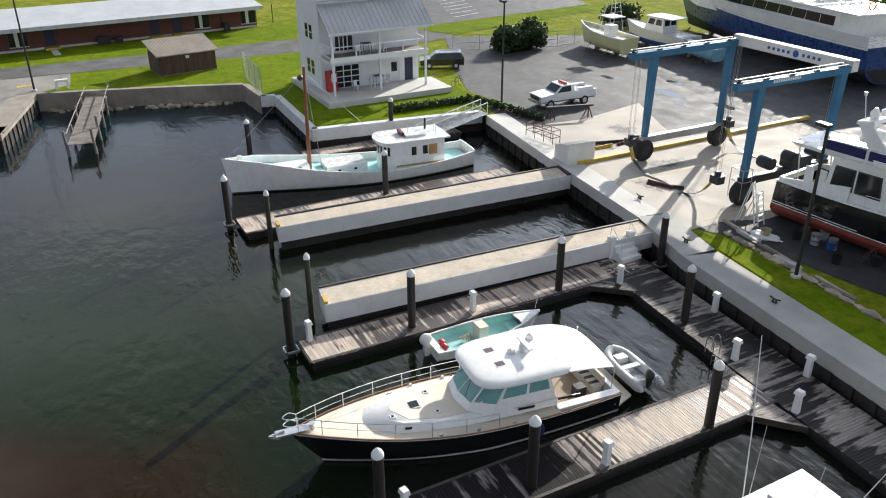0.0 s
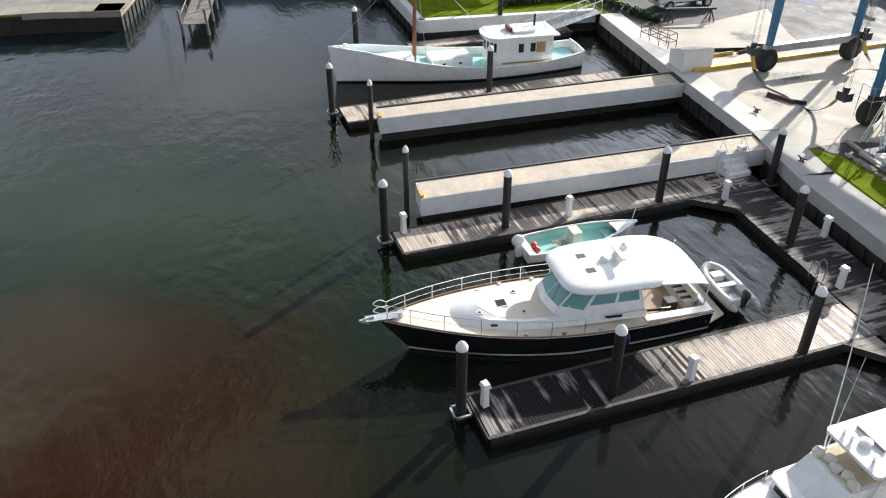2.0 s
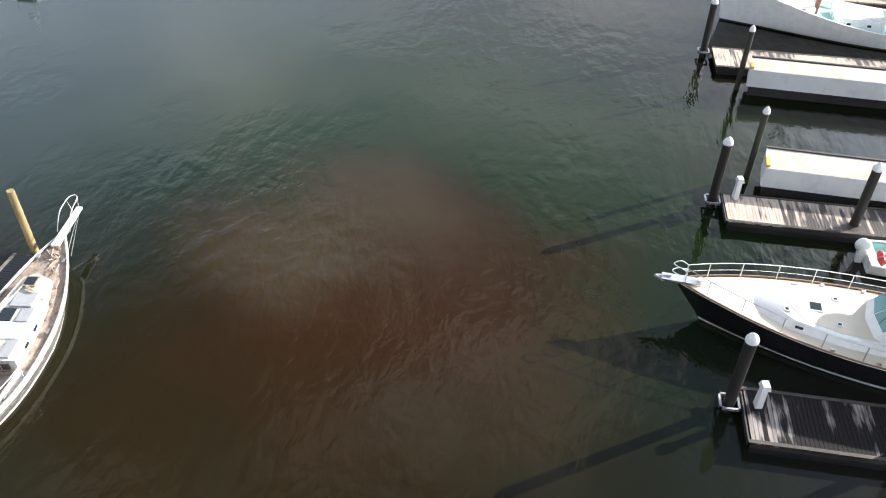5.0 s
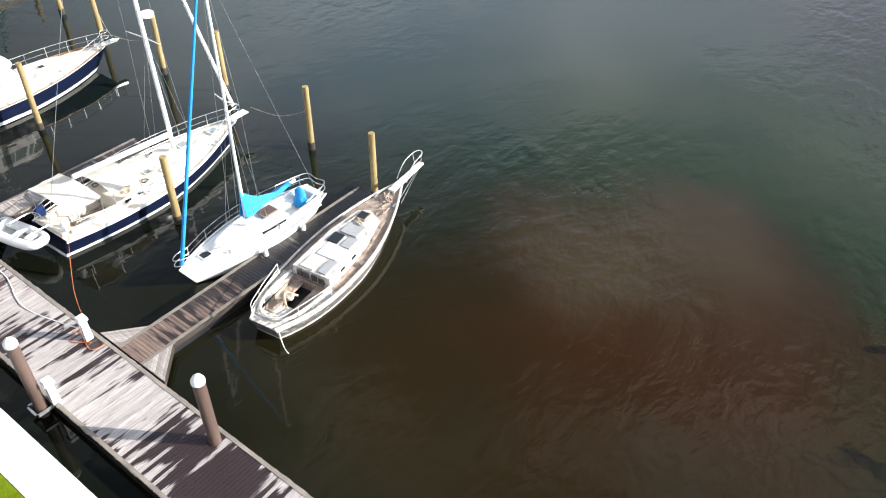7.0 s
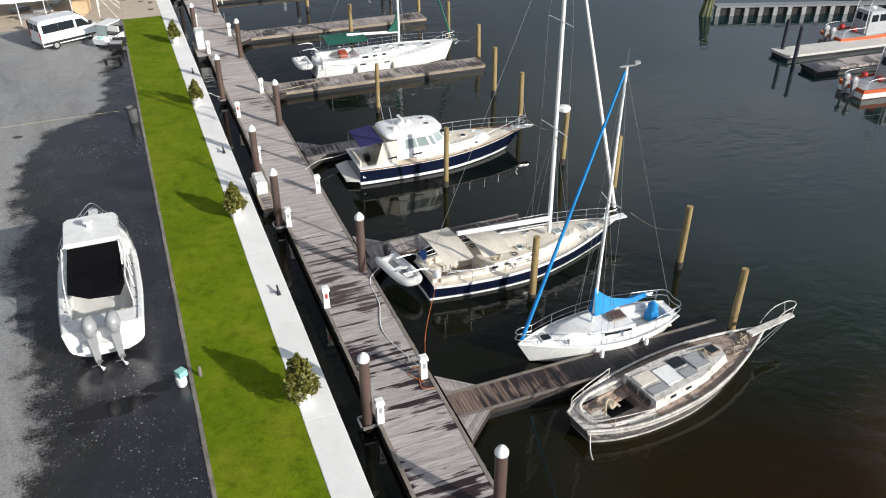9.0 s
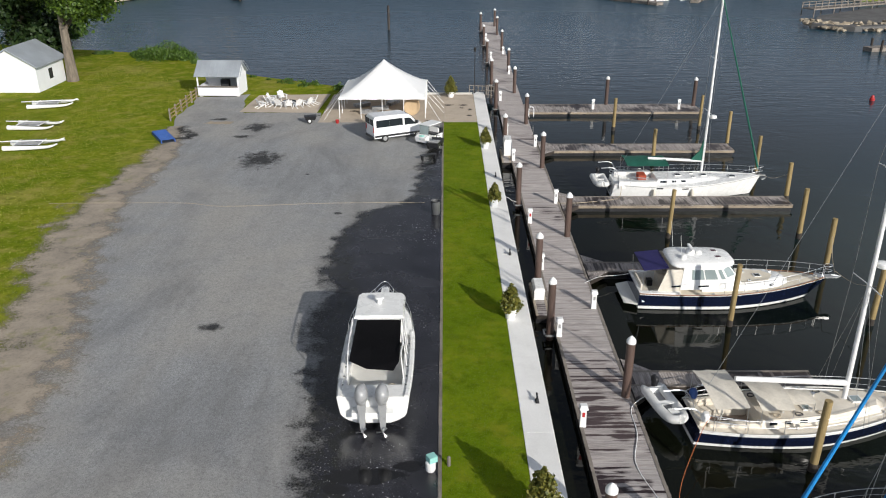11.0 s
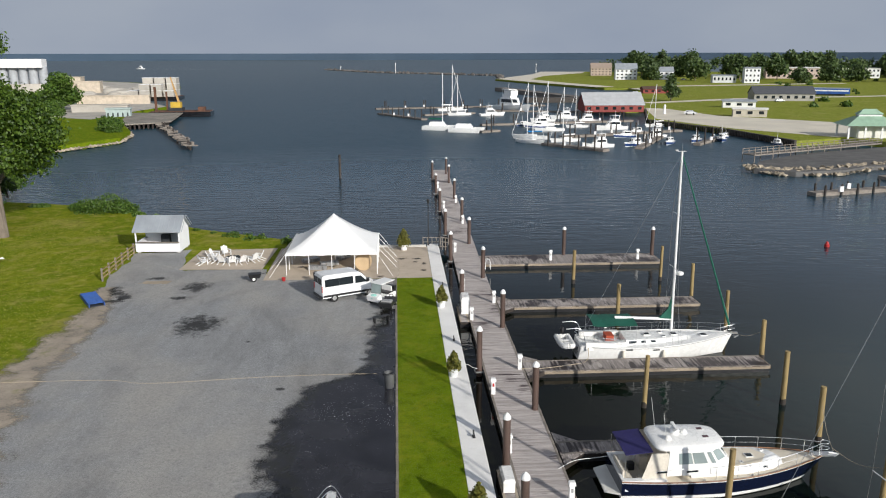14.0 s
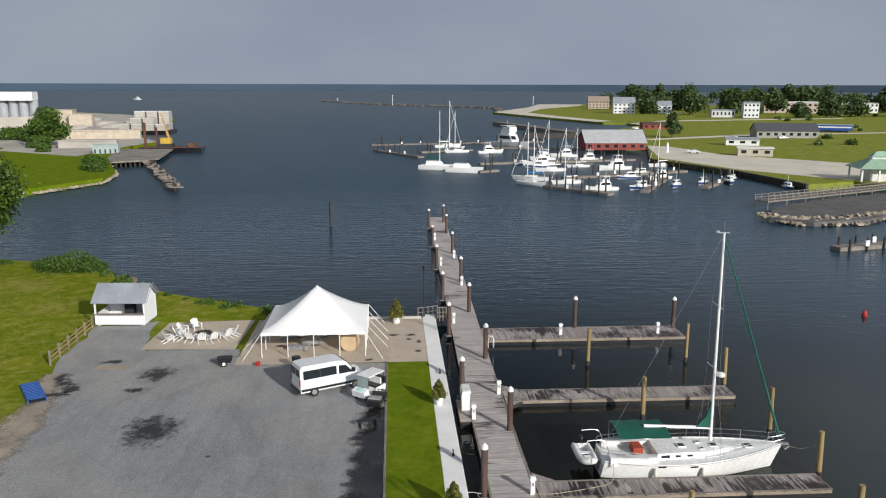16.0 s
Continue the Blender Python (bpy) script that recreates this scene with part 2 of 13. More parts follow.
def glass_material(name, col, rough=0.05):
    """Tinted boat and house glazing over dark rooms."""
    m, nt, b = material(name)
    c = mix_node(nt, span(nt, noise_node(nt, place_node(nt), 1.1), 0.3, 0.7), tuple(x * 0.75 for x in col), col)
    nt.links.new(c, b.inputs["Base Color"])
    b.inputs["Roughness"].default_value = rough
    b.inputs["IOR"].default_value = 1.5
    b.inputs["Specular IOR Level"].default_value = 0.35
    return m


def grass_material(name, a, b_, dry, thin=0.5):
    m, nt, b = material(name)
    p = place_node(nt)
    c = mix_node(nt, span(nt, noise_node(nt, p, 0.35, 5, 0.6), 0.35, 0.65), a, b_)
    c = mix_node(nt, span(nt, noise_node(nt, p, 5.0, 5, 0.7), 0.35, 0.75, 0, 0.42), c, tuple(x * 0.5 for x in a))
    c = mix_node(nt, span(nt, noise_node(nt, p, 0.16, 4, 0.6), 0.55, 0.75, 0, thin), c, dry)
    c = mix_node(nt, span(nt, noise_node(nt, p, 28, 3, 0.7), 0.4, 0.7, 0, 0.45), c, tuple(x * 1.35 for x in b_))
    c = mix_node(nt, span(nt, noise_node(nt, p, 1.6, 6, 0.75), 0.47, 0.70, 0, 0.62), c, tuple(x * 0.4 for x in a))
    c = mix_node(nt, span(nt, noise_node(nt, p, 9.0, 6, 0.85), 0.50, 0.68, 0, 0.4), c, tuple(x * 0.4 for x in a))
    c = mix_node(nt, span(nt, noise_node(nt, p, 0.7, 5, 0.65), 0.52, 0.68, 0, 0.45), c, dry)
    nt.links.new(c, b.inputs["Base Color"])
    b.inputs["Roughness"].default_value = 1.0
    b.inputs["Specular IOR Level"].default_value = 0.03
    nt.links.new(bump_node(nt, noise_node(nt, p, 18, 5, 0.75), 0.45, 0.04), b.inputs["Normal"])
    return m


def leaf_material(name, a, b_):
    m, nt, b = material(name)
    c = mix_node(nt, random_each(nt), a, b_)
    nt.links.new(c, b.inputs["Base Color"])
    b.inputs["Roughness"].default_value = 0.55
    b.inputs["Subsurface Weight"].default_value = 0.0
    t = nt.nodes.new("ShaderNodeBsdfTranslucent")
    nt.links.new(c, t.inputs["Color"])
    mx = nt.nodes.new("ShaderNodeMixShader")
    mx.inputs[0].default_value = 0.25
    out = nt.nodes["Material Output"]
    nt.links.new(b.outputs[0], mx.inputs[1])
    nt.links.new(t.outputs[0], mx.inputs[2])
    nt.links.new(mx.outputs[0], out.inputs["Surface"])
    return m


def gravel_material():
    """Pale and dark crushed stone with tyre-worn streaks and broad damp tones."""
    m, nt, b = material("grey_gravel")
    p = place_node(nt)
    v = nt.nodes.new("ShaderNodeTexVoronoi")
    v.inputs["Scale"].default_value = 24
    nt.links.new(p, v.inputs["Vector"])
    st = nt.nodes.new("ShaderNodeRGBToBW")
    nt.links.new(v.outputs["Color"], st.inputs[0])
    c = mix_node(nt, span(nt, st.outputs[0], 0.2, 0.8), (0.225, 0.233, 0.242), (0.36, 0.368, 0.372))
    c = mix_node(nt, span(nt, noise_node(nt, place_node(nt, (3.5, 0.35, 1)), 0.35, 5, 0.6), 0.45, 0.7, 0, 0.45), c, (0.19, 0.19, 0.185))
    c = mix_node(nt, span(nt, noise_node(nt, p, 0.10, 5, 0.6), 0.42, 0.62, 0, 0.7), c, (0.37, 0.352, 0.32))
    c = mix_node(nt, span(nt, noise_node(nt, place_node(nt, (1.3, 0.6, 1)), 0.12, 6, 0.7, 0.6), 0.50, 0.66, 0, 0.5), c, (0.15, 0.15, 0.152))
    c = mix_node(nt, span(nt, noise_node(nt, p, 0.28, 6, 0.65, 0.5), 0.52, 0.70, 0, 0.28), c, (0.16, 0.16, 0.162))
    c = mix_node(nt, span(nt, noise_node(nt, p, 2.6, 5, 0.75), 0.55, 0.75, 0, 0.45), c, (0.12, 0.12, 0.12))
    c = mix_node(nt, span(nt, noise_node(nt, p, 8.0, 6, 0.85), 0.46, 0.66, 0, 0.6), c, (0.105, 0.105, 0.108))
    c = mix_node(nt, span(nt, noise_node(nt, place_node(nt, (1.0, 1.0, 9.0)), 11.0, 6, 0.85), 0.56, 0.70, 0, 0.6), c, (0.50, 0.50, 0.49))
    nt.links.new(c, b.inputs["Base Color"])
    b.inputs["Roughness"].default_value = 0.95
    nt.links.new(bump_node(nt, v.outputs["Distance"], 0.6, 0.03), b.inputs["Normal"])
    return m


def verge_material():
    """Bare sandy dirt that thins out into gravel on one side and grass on the other."""
    m, nt, b = material("bare_verge_dirt")
    p = place_node(nt)
    at = nt.nodes.new("ShaderNodeAttribute")
    at.attribute_name = "damp"
    c = mix_node(nt, span(nt, noise_node(nt, p, 0.5, 6, 0.7), 0.35, 0.65), (0.23, 0.20, 0.165), (0.38, 0.32, 0.25))
    c = mix_node(nt, span(nt, noise_node(nt, p, 6.0, 6, 0.8), 0.5, 0.7, 0, 0.6), c, (0.14, 0.12, 0.095))
    c = mix_node(nt, span(nt, noise_node(nt, p, 0.9, 5, 0.7), 0.56, 0.70, 0, 0.6), c, (0.16, 0.17, 0.03))
    nt.links.new(c, b.inputs["Base Color"])
    b.inputs["Roughness"].default_value = 0.95
    f = calc(nt, 'ADD', at.outputs["Fac"], calc(nt, 'MULTIPLY', calc(nt, 'SUBTRACT', noise_node(nt, p, 7.0, 6, 0.8), 0.5), 1.2))
    f = calc(nt, 'ADD', f, calc(nt, 'MULTIPLY', calc(nt, 'SUBTRACT', noise_node(nt, p, 0.5, 6, 0.65), 0.5), 1.8))
    t = nt.nodes.new("ShaderNodeBsdfTransparent")
    mx = nt.nodes.new("ShaderNodeMixShader")
    nt.links.new(span(nt, f, 0.35, 0.80), mx.inputs[0])
    nt.links.new(t.outputs[0], mx.inputs[1])
    nt.links.new(b.outputs[0], mx.inputs[2])
    nt.links.new(mx.outputs[0], nt.nodes["Material Output"].inputs["Surface"])
    return m


def stain_material(name, col, rough):
    """A damp patch that soaks out unevenly into the stone around it."""
    m, nt, b = material(name)
    b.inputs["Base Color"].default_value = (*col, 1)
    b.inputs["Roughness"].default_value = rough
    tc = nt.nodes.new("ShaderNodeTexCoord")
    d = nt.nodes.new("ShaderNodeVectorMath")
    d.operation = 'DISTANCE'
    nt.links.new(tc.outputs["Generated"], d.inputs[0])
    d.inputs[1].default_value = (0.5, 0.5, 0.5)
    f = calc(nt, 'SUBTRACT', 0.50, d.outputs["Value"])
    f = calc(nt, 'ADD', f, calc(nt, 'MULTIPLY', calc(nt, 'SUBTRACT', noise_node(nt, place_node(nt), 1.5, 6, 0.7), 0.5), 1.3))
    a = span(nt, f, 0.06, 0.42, 0, 0.85)
    t = nt.nodes.new("ShaderNodeBsdfTransparent")
    mx = nt.nodes.new("ShaderNodeMixShader")
    nt.links.new(a, mx.inputs[0])
    nt.links.new(t.outputs[0], mx.inputs[1])
    nt.links.new(b.outputs[0], mx.inputs[2])
    nt.links.new(mx.outputs[0], nt.nodes["Material Output"].inputs["Surface"])
    return m


WATER = water_material()
WHITE = M("white_gelcoat", (0.82, 0.82, 0.80), 0.28, var=0.04, bump=0, coat=0.4, dirt=0.05, dirt_col=(0.5, 0.47, 0.4))
OFFWHITE = M("off_white_paint", (0.74, 0.73, 0.69), 0.5, var=0.08, bump=0.05, dirt=0.12, dirt_col=(0.4, 0.36, 0.3))
DECKIVORY = M("ivory_nonskid_deck", (0.74, 0.68, 0.58), 0.65, var=0.1, bump=0.2, bscale=50, dirt=0.25, dirt_col=(0.45, 0.36, 0.27))
CREAM = M("cream_nonskid_deck", (0.71, 0.64, 0.52), 0.65, var=0.06, bump=0.25, bscale=60)
BLACKHULL = M("black_hull_paint", (0.012, 0.012, 0.014), 0.14, var=0.2, bump=0, coat=0.5)
NAVY = M("navy_hull_paint", (0.006, 0.010, 0.030), 0.16, var=0.15, bump=0, coat=0.5)
BLUEHULL = M("blue_hull_paint", (0.028, 0.068, 0.21), 0.3, var=0.2, bump=0.04, dirt=0.2)
REDBOTTOM = M("red_antifouling", (0.30, 0.055, 0.04), 0.75, var=0.25, dirt=0.3)
BLACKBOTTOM = M("dark_antifouling", (0.02, 0.02, 0.022), 0.7, var=0.3)
TEAK = M("teak_trim", (0.27, 0.13, 0.06), 0.5, var=0.25, stretch=(1, 1, 1), bscale=30)
OLDTEAK = M("weathered_teak_deck", (0.42, 0.33, 0.27), 0.85, var=0.4, scale=1.8, bscale=14, dirt=0.75, dirt_col=(0.10, 0.062, 0.042))
PEELING = M("peeling_white_paint", (0.66, 0.63, 0.585), 0.8, var=0.3, scale=1.8, bscale=12, dirt=0.85, dirt_col=(0.17, 0.125, 0.10))
TEALGLASS = glass_material("teal_tinted_glass", (0.17, 0.38, 0.38))
DARKGLASS = glass_material("dark_glass", (0.02, 0.026, 0.03))
PALEGLASS = glass_material("pale_glass", (0.30, 0.36, 0.36))
STEEL = M("stainless_tube", (0.72, 0.72, 0.72), 0.38, 1.0, var=0.08, bump=0)
ALU = M("white_painted_spar", (0.80, 0.80, 0.79), 0.3, 0.0, var=0.06, bump=0)
WIRE = M("rigging_wire", (0.42, 0.42, 0.42), 0.35, 0.7, var=0.1, bump=0)
GALV = M("galvanised_steel", (0.42, 0.43, 0.43), 0.5, 0.7, var=0.2, bscale=12)
RUBBER = M("black_rubber", (0.018, 0.018, 0.018), 0.75, var=0.3)
BLACKPLASTIC = M("black_plastic", (0.02, 0.02, 0.022), 0.4, var=0.2)
GREYPLASTIC = M("grey_cowling", (0.33, 0.335, 0.34), 0.3, var=0.12, coat=0.3)
HYPALON = M("grey_inflatable_fabric", (0.50, 0.51, 0.51), 0.6, var=0.1)
PALEHYP = M("pale_inflatable_fabric", (0.72, 0.72, 0.70), 0.55, var=0.08)
BLUECANVAS = M("bright_blue_canvas", (0.01, 0.25, 0.62), 0.75, var=0.18, bscale=8, bump=0.4)
NAVYCANVAS = M("navy_canvas", (0.018, 0.015, 0.10), 0.8, var=0.2, bscale=8)
GREENCANVAS = M("green_canvas", (0.005, 0.10, 0.065), 0.75, var=0.2, bscale=8)
TANCANVAS = M("tan_canvas", (0.68, 0.63, 0.54), 0.8, var=0.12, bscale=8)
WHITECANVAS = M("white_canvas", (0.80, 0.80, 0.78), 0.7, var=0.06, bscale=7, bump=0.3)
REDPAINT = M("red_paint", (0.45, 0.03, 0.03), 0.5, var=0.2)
ORANGE = M("orange_foam_collar", (0.65, 0.13, 0.04), 0.6, var=0.2, dirt=0.2)
YELLOW = M("yellow_paint", (0.60, 0.40, 0.05), 0.55, var=0.2, dirt=0.25)
CYAN = M("pale_cyan_deck_paint", (0.38, 0.72, 0.70), 0.55, var=0.1, dirt=0.15, dirt_col=(0.6, 0.62, 0.6))
AQUA = M("aqua_skiff_liner", (0.30, 0.62, 0.57), 0.5, var=0.1, dirt=0.15, dirt_col=(0.5, 0.55, 0.5))
PLYWOOD = M("plywood_panel", (0.50, 0.30, 0.12), 0.7, var=0.2)
MASTWOOD = M("varnished_mast_wood", (0.28, 0.10, 0.045), 0.45, var=0.25)
DOCK_X = wood_deck("dock_boards", 'X', (0.52, 0.475, 0.455), (0.36, 0.325, 0.31), (0.070, 0.050, 0.050), 1.13, 1.21)
DOCK_XW = wood_deck("damp_dock_boards", 'X', (0.52, 0.48, 0.46), (0.37, 0.34, 0.33), (0.030, 0.019, 0.021), 1.0, 1.05)
DOCK_Y = wood_deck("finger_boards", 'Y', (0.50, 0.45, 0.42), (0.26, 0.23, 0.215), (0.036, 0.026, 0.025), 1.06, 1.16, 0.3)
EDGEWOOD = M("pale_edge_timber", (0.46, 0.39, 0.30), 0.8, var=0.3, scale=1.5)

VERGE = verge_material()
DOCK_S = wood_deck("south_boards", 'X', (0.66, 0.545, 0.445), (0.45, 0.375, 0.315), (0.065, 0.052, 0.048), 1.0, 1.10)
DOCK_SW = wood_deck("soaked_south_boards", 'X', (0.50, 0.45, 0.42), (0.24, 0.21, 0.20), (0.012, 0.010, 0.011), 0.88, 0.98, damp=0.7)
DARKEDGE = M("soaked_edge_timber", (0.055, 0.045, 0.04), 0.7, var=0.45, scale=1.2, bscale=14)
DOCK_SY = wood_deck("south_walk_boards", 'Y', (0.48, 0.43, 0.385), (0.26, 0.23, 0.21), (0.026, 0.023, 0.023), 0.97, 1.08, 0.3, 0.62)
DOCK_OLD = wood_deck("old_finger_boards", 'Y', (0.27, 0.19, 0.155), (0.15, 0.105, 0.088), (0.030, 0.022, 0.022), 0.90, 1.02, 0.3)
DOCK_SOAKED = wood_deck("soaked_finger_boards", 'Y', (0.30, 0.28, 0.27), (0.16, 0.14, 0.135), (0.012, 0.010, 0.011), 0.74, 0.86, 0.3)
WALER = M("pale_waler_timber", (0.33, 0.27, 0.20), 0.8, var=0.35, scale=1.3, stretch=(0.4, 1, 1), dirt=0.4, dirt_col=(0.10, 0.08, 0.06))
TIMBER = M("wet_dark_timber", (0.045, 0.036, 0.030), 0.6, var=0.4, stretch=(0.5, 0.5, 1), scale=1.5)
GREYTIMBER = M("grey_timber", (0.24, 0.21, 0.18), 0.8, var=0.3, scale=1.5, each=0.15)
WOODPILE = M("treated_wood_pile", (0.34, 0.25, 0.11), 0.8, var=0.3, scale=1.2, stretch=(3, 3, 0.5), bscale=16, each=0.15, dirt=0.3, dirt_col=(0.11, 0.085, 0.04))
BLACKPILE = M("black_sleeved_pile", (0.026, 0.021, 0.019), 0.5, var=0.3, stretch=(2, 2, 0.4), scale=1)
BROWNPILE = M("brown_sleeved_pile", (0.105, 0.068, 0.055), 0.55, var=0.3, stretch=(2, 2, 0.4), scale=1)
CAPWHITE = M("white_plastic_cap", (0.80, 0.80, 0.79), 0.4, var=0.05)
CONCRETE = M("pale_concrete", (0.58, 0.565, 0.53), 0.85, var=0.12, scale=0.5, bscale=20, dirt=0.3, dirt_col=(0.36, 0.34, 0.30))
WHITEWALL = M("white_coated_concrete", (0.70, 0.70, 0.69), 0.8, var=0.10, scale=0.6, dirt=0.3, dirt_col=(0.33, 0.32, 0.30))
WALKCONC = M("bright_walk_concrete", (0.79, 0.78, 0.755), 0.85, var=0.07, scale=0.5, bscale=20, dirt=0.2, dirt_col=(0.48, 0.46, 0.42))
TANCONC = M("tan_sandy_concrete", (0.57, 0.49, 0.39), 0.9, var=0.2, scale=0.6, bscale=9, dirt=0.6, dirt_col=(0.33, 0.27, 0.20))
YARDCONC = M("yard_concrete", (0.44, 0.395, 0.335), 0.8, var=0.16, scale=0.25, dirt=0.45, dirt_col=(0.34, 0.29, 0.24))
OLDCONC = M("old_seawall_concrete", (0.33, 0.29, 0.24), 0.9, var=0.25, scale=0.5, dirt=0.4, dirt_col=(0.12, 0.10, 0.08))
SHEETPILE = M("dark_sheet_pile", (0.03, 0.026, 0.023), 0.8, var=0.4, scale=1.5)
GRAVEL = gravel_material()
ASPHALT = M("asphalt", (0.052, 0.052, 0.055), 0.72, var=0.35, scale=0.3, bscale=30, dirt=0.5, dirt_col=(0.10, 0.096, 0.092), spec=.35)
ROADGREY = M("worn_road", (0.145, 0.143, 0.14), 0.95, var=0.3, scale=0.4, bscale=24, spec=.15, dirt=.4, dirt_col=(.09, .088, .085))
def wet_lane_material():
    """Wet dark chippings whose cover breaks up where the mesh's dampness falls."""
    m, nt, b = material("wet_asphalt")
    p = place_node(nt)
    at = nt.nodes.new("ShaderNodeAttribute")
    at.attribute_name = "damp"
    c = mix_node(nt, span(nt, noise_node(nt, p, 0.6, 5, 0.6), 0.35, 0.65), (0.013, 0.013, 0.0165), (0.026, 0.026, 0.033))
    grain = noise_node(nt, p, 30.0, 4, 0.7)
    c = mix_node(nt, span(nt, grain, 0.55, 0.75, 0, 0.5), c, (0.045, 0.045, 0.047))
    # a dark litter of chippings on the drying edge, and loose pale stones
    edge_ = calc(nt, 'MULTIPLY', span(nt, at.outputs["Fac"], 0.9, 1.0, 1, 0), span(nt, noise_node(nt, p, 3.2, 5, 0.7), 0.44, 0.56))
    c = mix_node(nt, edge_, c, (0.016, 0.016, 0.012))
    loose = calc(nt, 'MULTIPLY', span(nt, noise_node(nt, p, 13.0, 1, 0.4), 0.70, 0.74), span(nt, noise_node(nt, p, 0.3, 4, 0.7), 0.48, 0.6))
    c = mix_node(nt, loose, c, (0.42, 0.42, 0.42))
    nt.links.new(c, b.inputs["Base Color"])
    pool = noise_node(nt, p, 0.35, 4, 0.6, 0.4)
    nt.links.new(span(nt, pool, 0.40, 0.58, 0.34, 0.08), b.inputs["Roughness"])
    b.inputs["Specular IOR Level"].default_value = 0.7
    nt.links.new(bump_node(nt, grain, 0.25, 0.015), b.inputs["Normal"])
    f = calc(nt, 'ADD', at.outputs["Fac"], calc(nt, 'MULTIPLY', calc(nt, 'SUBTRACT', noise_node(nt, p, 11.0, 6, 0.85), 0.5), 1.1))
    f = calc(nt, 'ADD', f, calc(nt, 'MULTIPLY', calc(nt, 'SUBTRACT', noise_node(nt, p, 1.1, 5, 0.65), 0.5), 0.9))
    a = span(nt, f, 0.38, 0.66, 0, 1)
    t = nt.nodes.new("ShaderNodeBsdfTransparent")
    mx = nt.nodes.new("ShaderNodeMixShader")
    nt.links.new(a, mx.inputs[0])
    nt.links.new(t.outputs[0], mx.inputs[1])
    nt.links.new(b.outputs[0], mx.inputs[2])
    nt.links.new(mx.outputs[0], nt.nodes["Material Output"].inputs["Surface"])
    return m


WETLANE = wet_lane_material()
PUDDLE = M("standing_water_film", (0.012, 0.012, 0.013), 0.04, var=0.1, bump=0)
OILSTAIN = stain_material("damp_stain", (0.03, 0.03, 0.03), 0.6)
SAND = M("sandy_dirt", (0.42, 0.35, 0.26), 0.95, var=0.2, scale=0.3, bscale=10, dirt=0.3, dirt_col=(0.25, 0.21, 0.14))
PATIO = M("tan_patio_concrete", (0.50, 0.42, 0.33), 0.85, var=0.1, scale=0.5, dirt=0.3, dirt_col=(0.27, 0.22, 0.17))
GRASS = grass_material("mown_grass", (0.095, 0.160, 0.005), (0.165, 0.220, 0.010), (0.230, 0.225, 0.022), 0.40)
FIELD = grass_material("rough_grass", (0.118, 0.175, 0.009), (0.225, 0.245, 0.020), (0.36, 0.29, 0.10), 0.75)
BLADE = leaf_material("lawn_blades", (0.090, 0.152, 0.006), (0.160, 0.212, 0.011))
FIELDBLADE = leaf_material("field_blades", (0.13, 0.17, 0.008), (0.30, 0.29, 0.04))
FARFIELD = grass_material("far_dry_grass", (0.175, 0.220, 0.026), (0.255, 0.275, 0.046), (0.38, 0.335, 0.15), 0.6)
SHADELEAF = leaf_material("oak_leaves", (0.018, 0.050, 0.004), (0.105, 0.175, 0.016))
LEAF = leaf_material("leaves", (0.030, 0.080, 0.006), (0.105, 0.175, 0.022))
FARLEAF = leaf_material("far_leaves", (0.026, 0.058, 0.015), (0.105, 0.155, 0.042))
DARKLEAF = leaf_material("dark_leaves", (0.010, 0.030, 0.006), (0.035, 0.065, 0.014))
CONIFER = leaf_material("conifer_sprays", (0.07, 0.09, 0.012), (0.22, 0.20, 0.035))
BARK = M("bark", (0.20, 0.165, 0.13), 0.9, var=0.35, stretch=(3, 3, 0.6), scale=1.5)
SIDING = M("white_clapboard", (0.78, 0.79, 0.80), 0.6, var=0.05)
ROOFMETAL = M("pale_standing_seam", (0.55, 0.56, 0.57), 0.45, 0.2, var=0.12, scale=0.5)
ROOFGREY = M("grey_roof", (0.33, 0.36, 0.39), 0.5, 0.1, var=0.15, scale=0.5)
GREENROOF = M("pale_green_roof", (0.30, 0.45, 0.33), 0.6, var=0.15)
BRICK = brick_material("red_brick")
BROWNBOARD = M("brown_board", (0.105, 0.06, 0.042), 0.8, var=0.3, stretch=(3, 3, 0.5), scale=1, each=0.2)
BLUESTEEL = M("blue_painted_steel", (0.035, 0.165, 0.30), 0.5, var=0.2, scale=0.6, dirt=0.3, dirt_col=(0.10, 0.12, 0.13))
DARKSTEEL = M("dark_machinery", (0.05, 0.055, 0.06), 0.6, 0.4, var=0.3)
RUST = M("rusty_steel", (0.16, 0.075, 0.045), 0.8, 0.2, var=0.4, scale=1)
CARWHITE = M("white_car_paint", (0.78, 0.79, 0.79), 0.2, var=0.03, bump=0, coat=0.8)
CARBLACK = M("black_car_paint", (0.012, 0.013, 0.015), 0.2, var=0.1, bump=0, coat=0.8)
POLEBLACK = M("black_painted_pole", (0.02, 0.02, 0.02), 0.5, var=0.2)
REDWOOD = M("red_wall_boards", (0.27, 0.055, 0.045), 0.75, var=0.2)
STONE = M("rip_rap_stone", (0.40, 0.34, 0.255), 0.9, var=0.4, scale=1.2, each=0.3)
FARGREY = M("far_concrete", (0.45, 0.42, 0.37), 0.9, var=0.2, scale=0.1)
TENTWHITE = M("white_tent_vinyl", (0.84, 0.84, 0.83), 0.55, var=0.03, scale=0.4, bump=0.1, bscale=3)
CARTGREEN = M("mint_cart_body", (0.35, 0.68, 0.60), 0.35, var=0.06)
BLUEPAINT = M("blue_paint", (0.03, 0.10, 0.35), 0.5, var=0.2)
DARKDOOR = M("dark_blue_door", (0.02, 0.025, 0.06), 0.5, var=0.15)
ROPE = M("tan_rope", (0.45, 0.38, 0.28), 0.9, var=0.2)
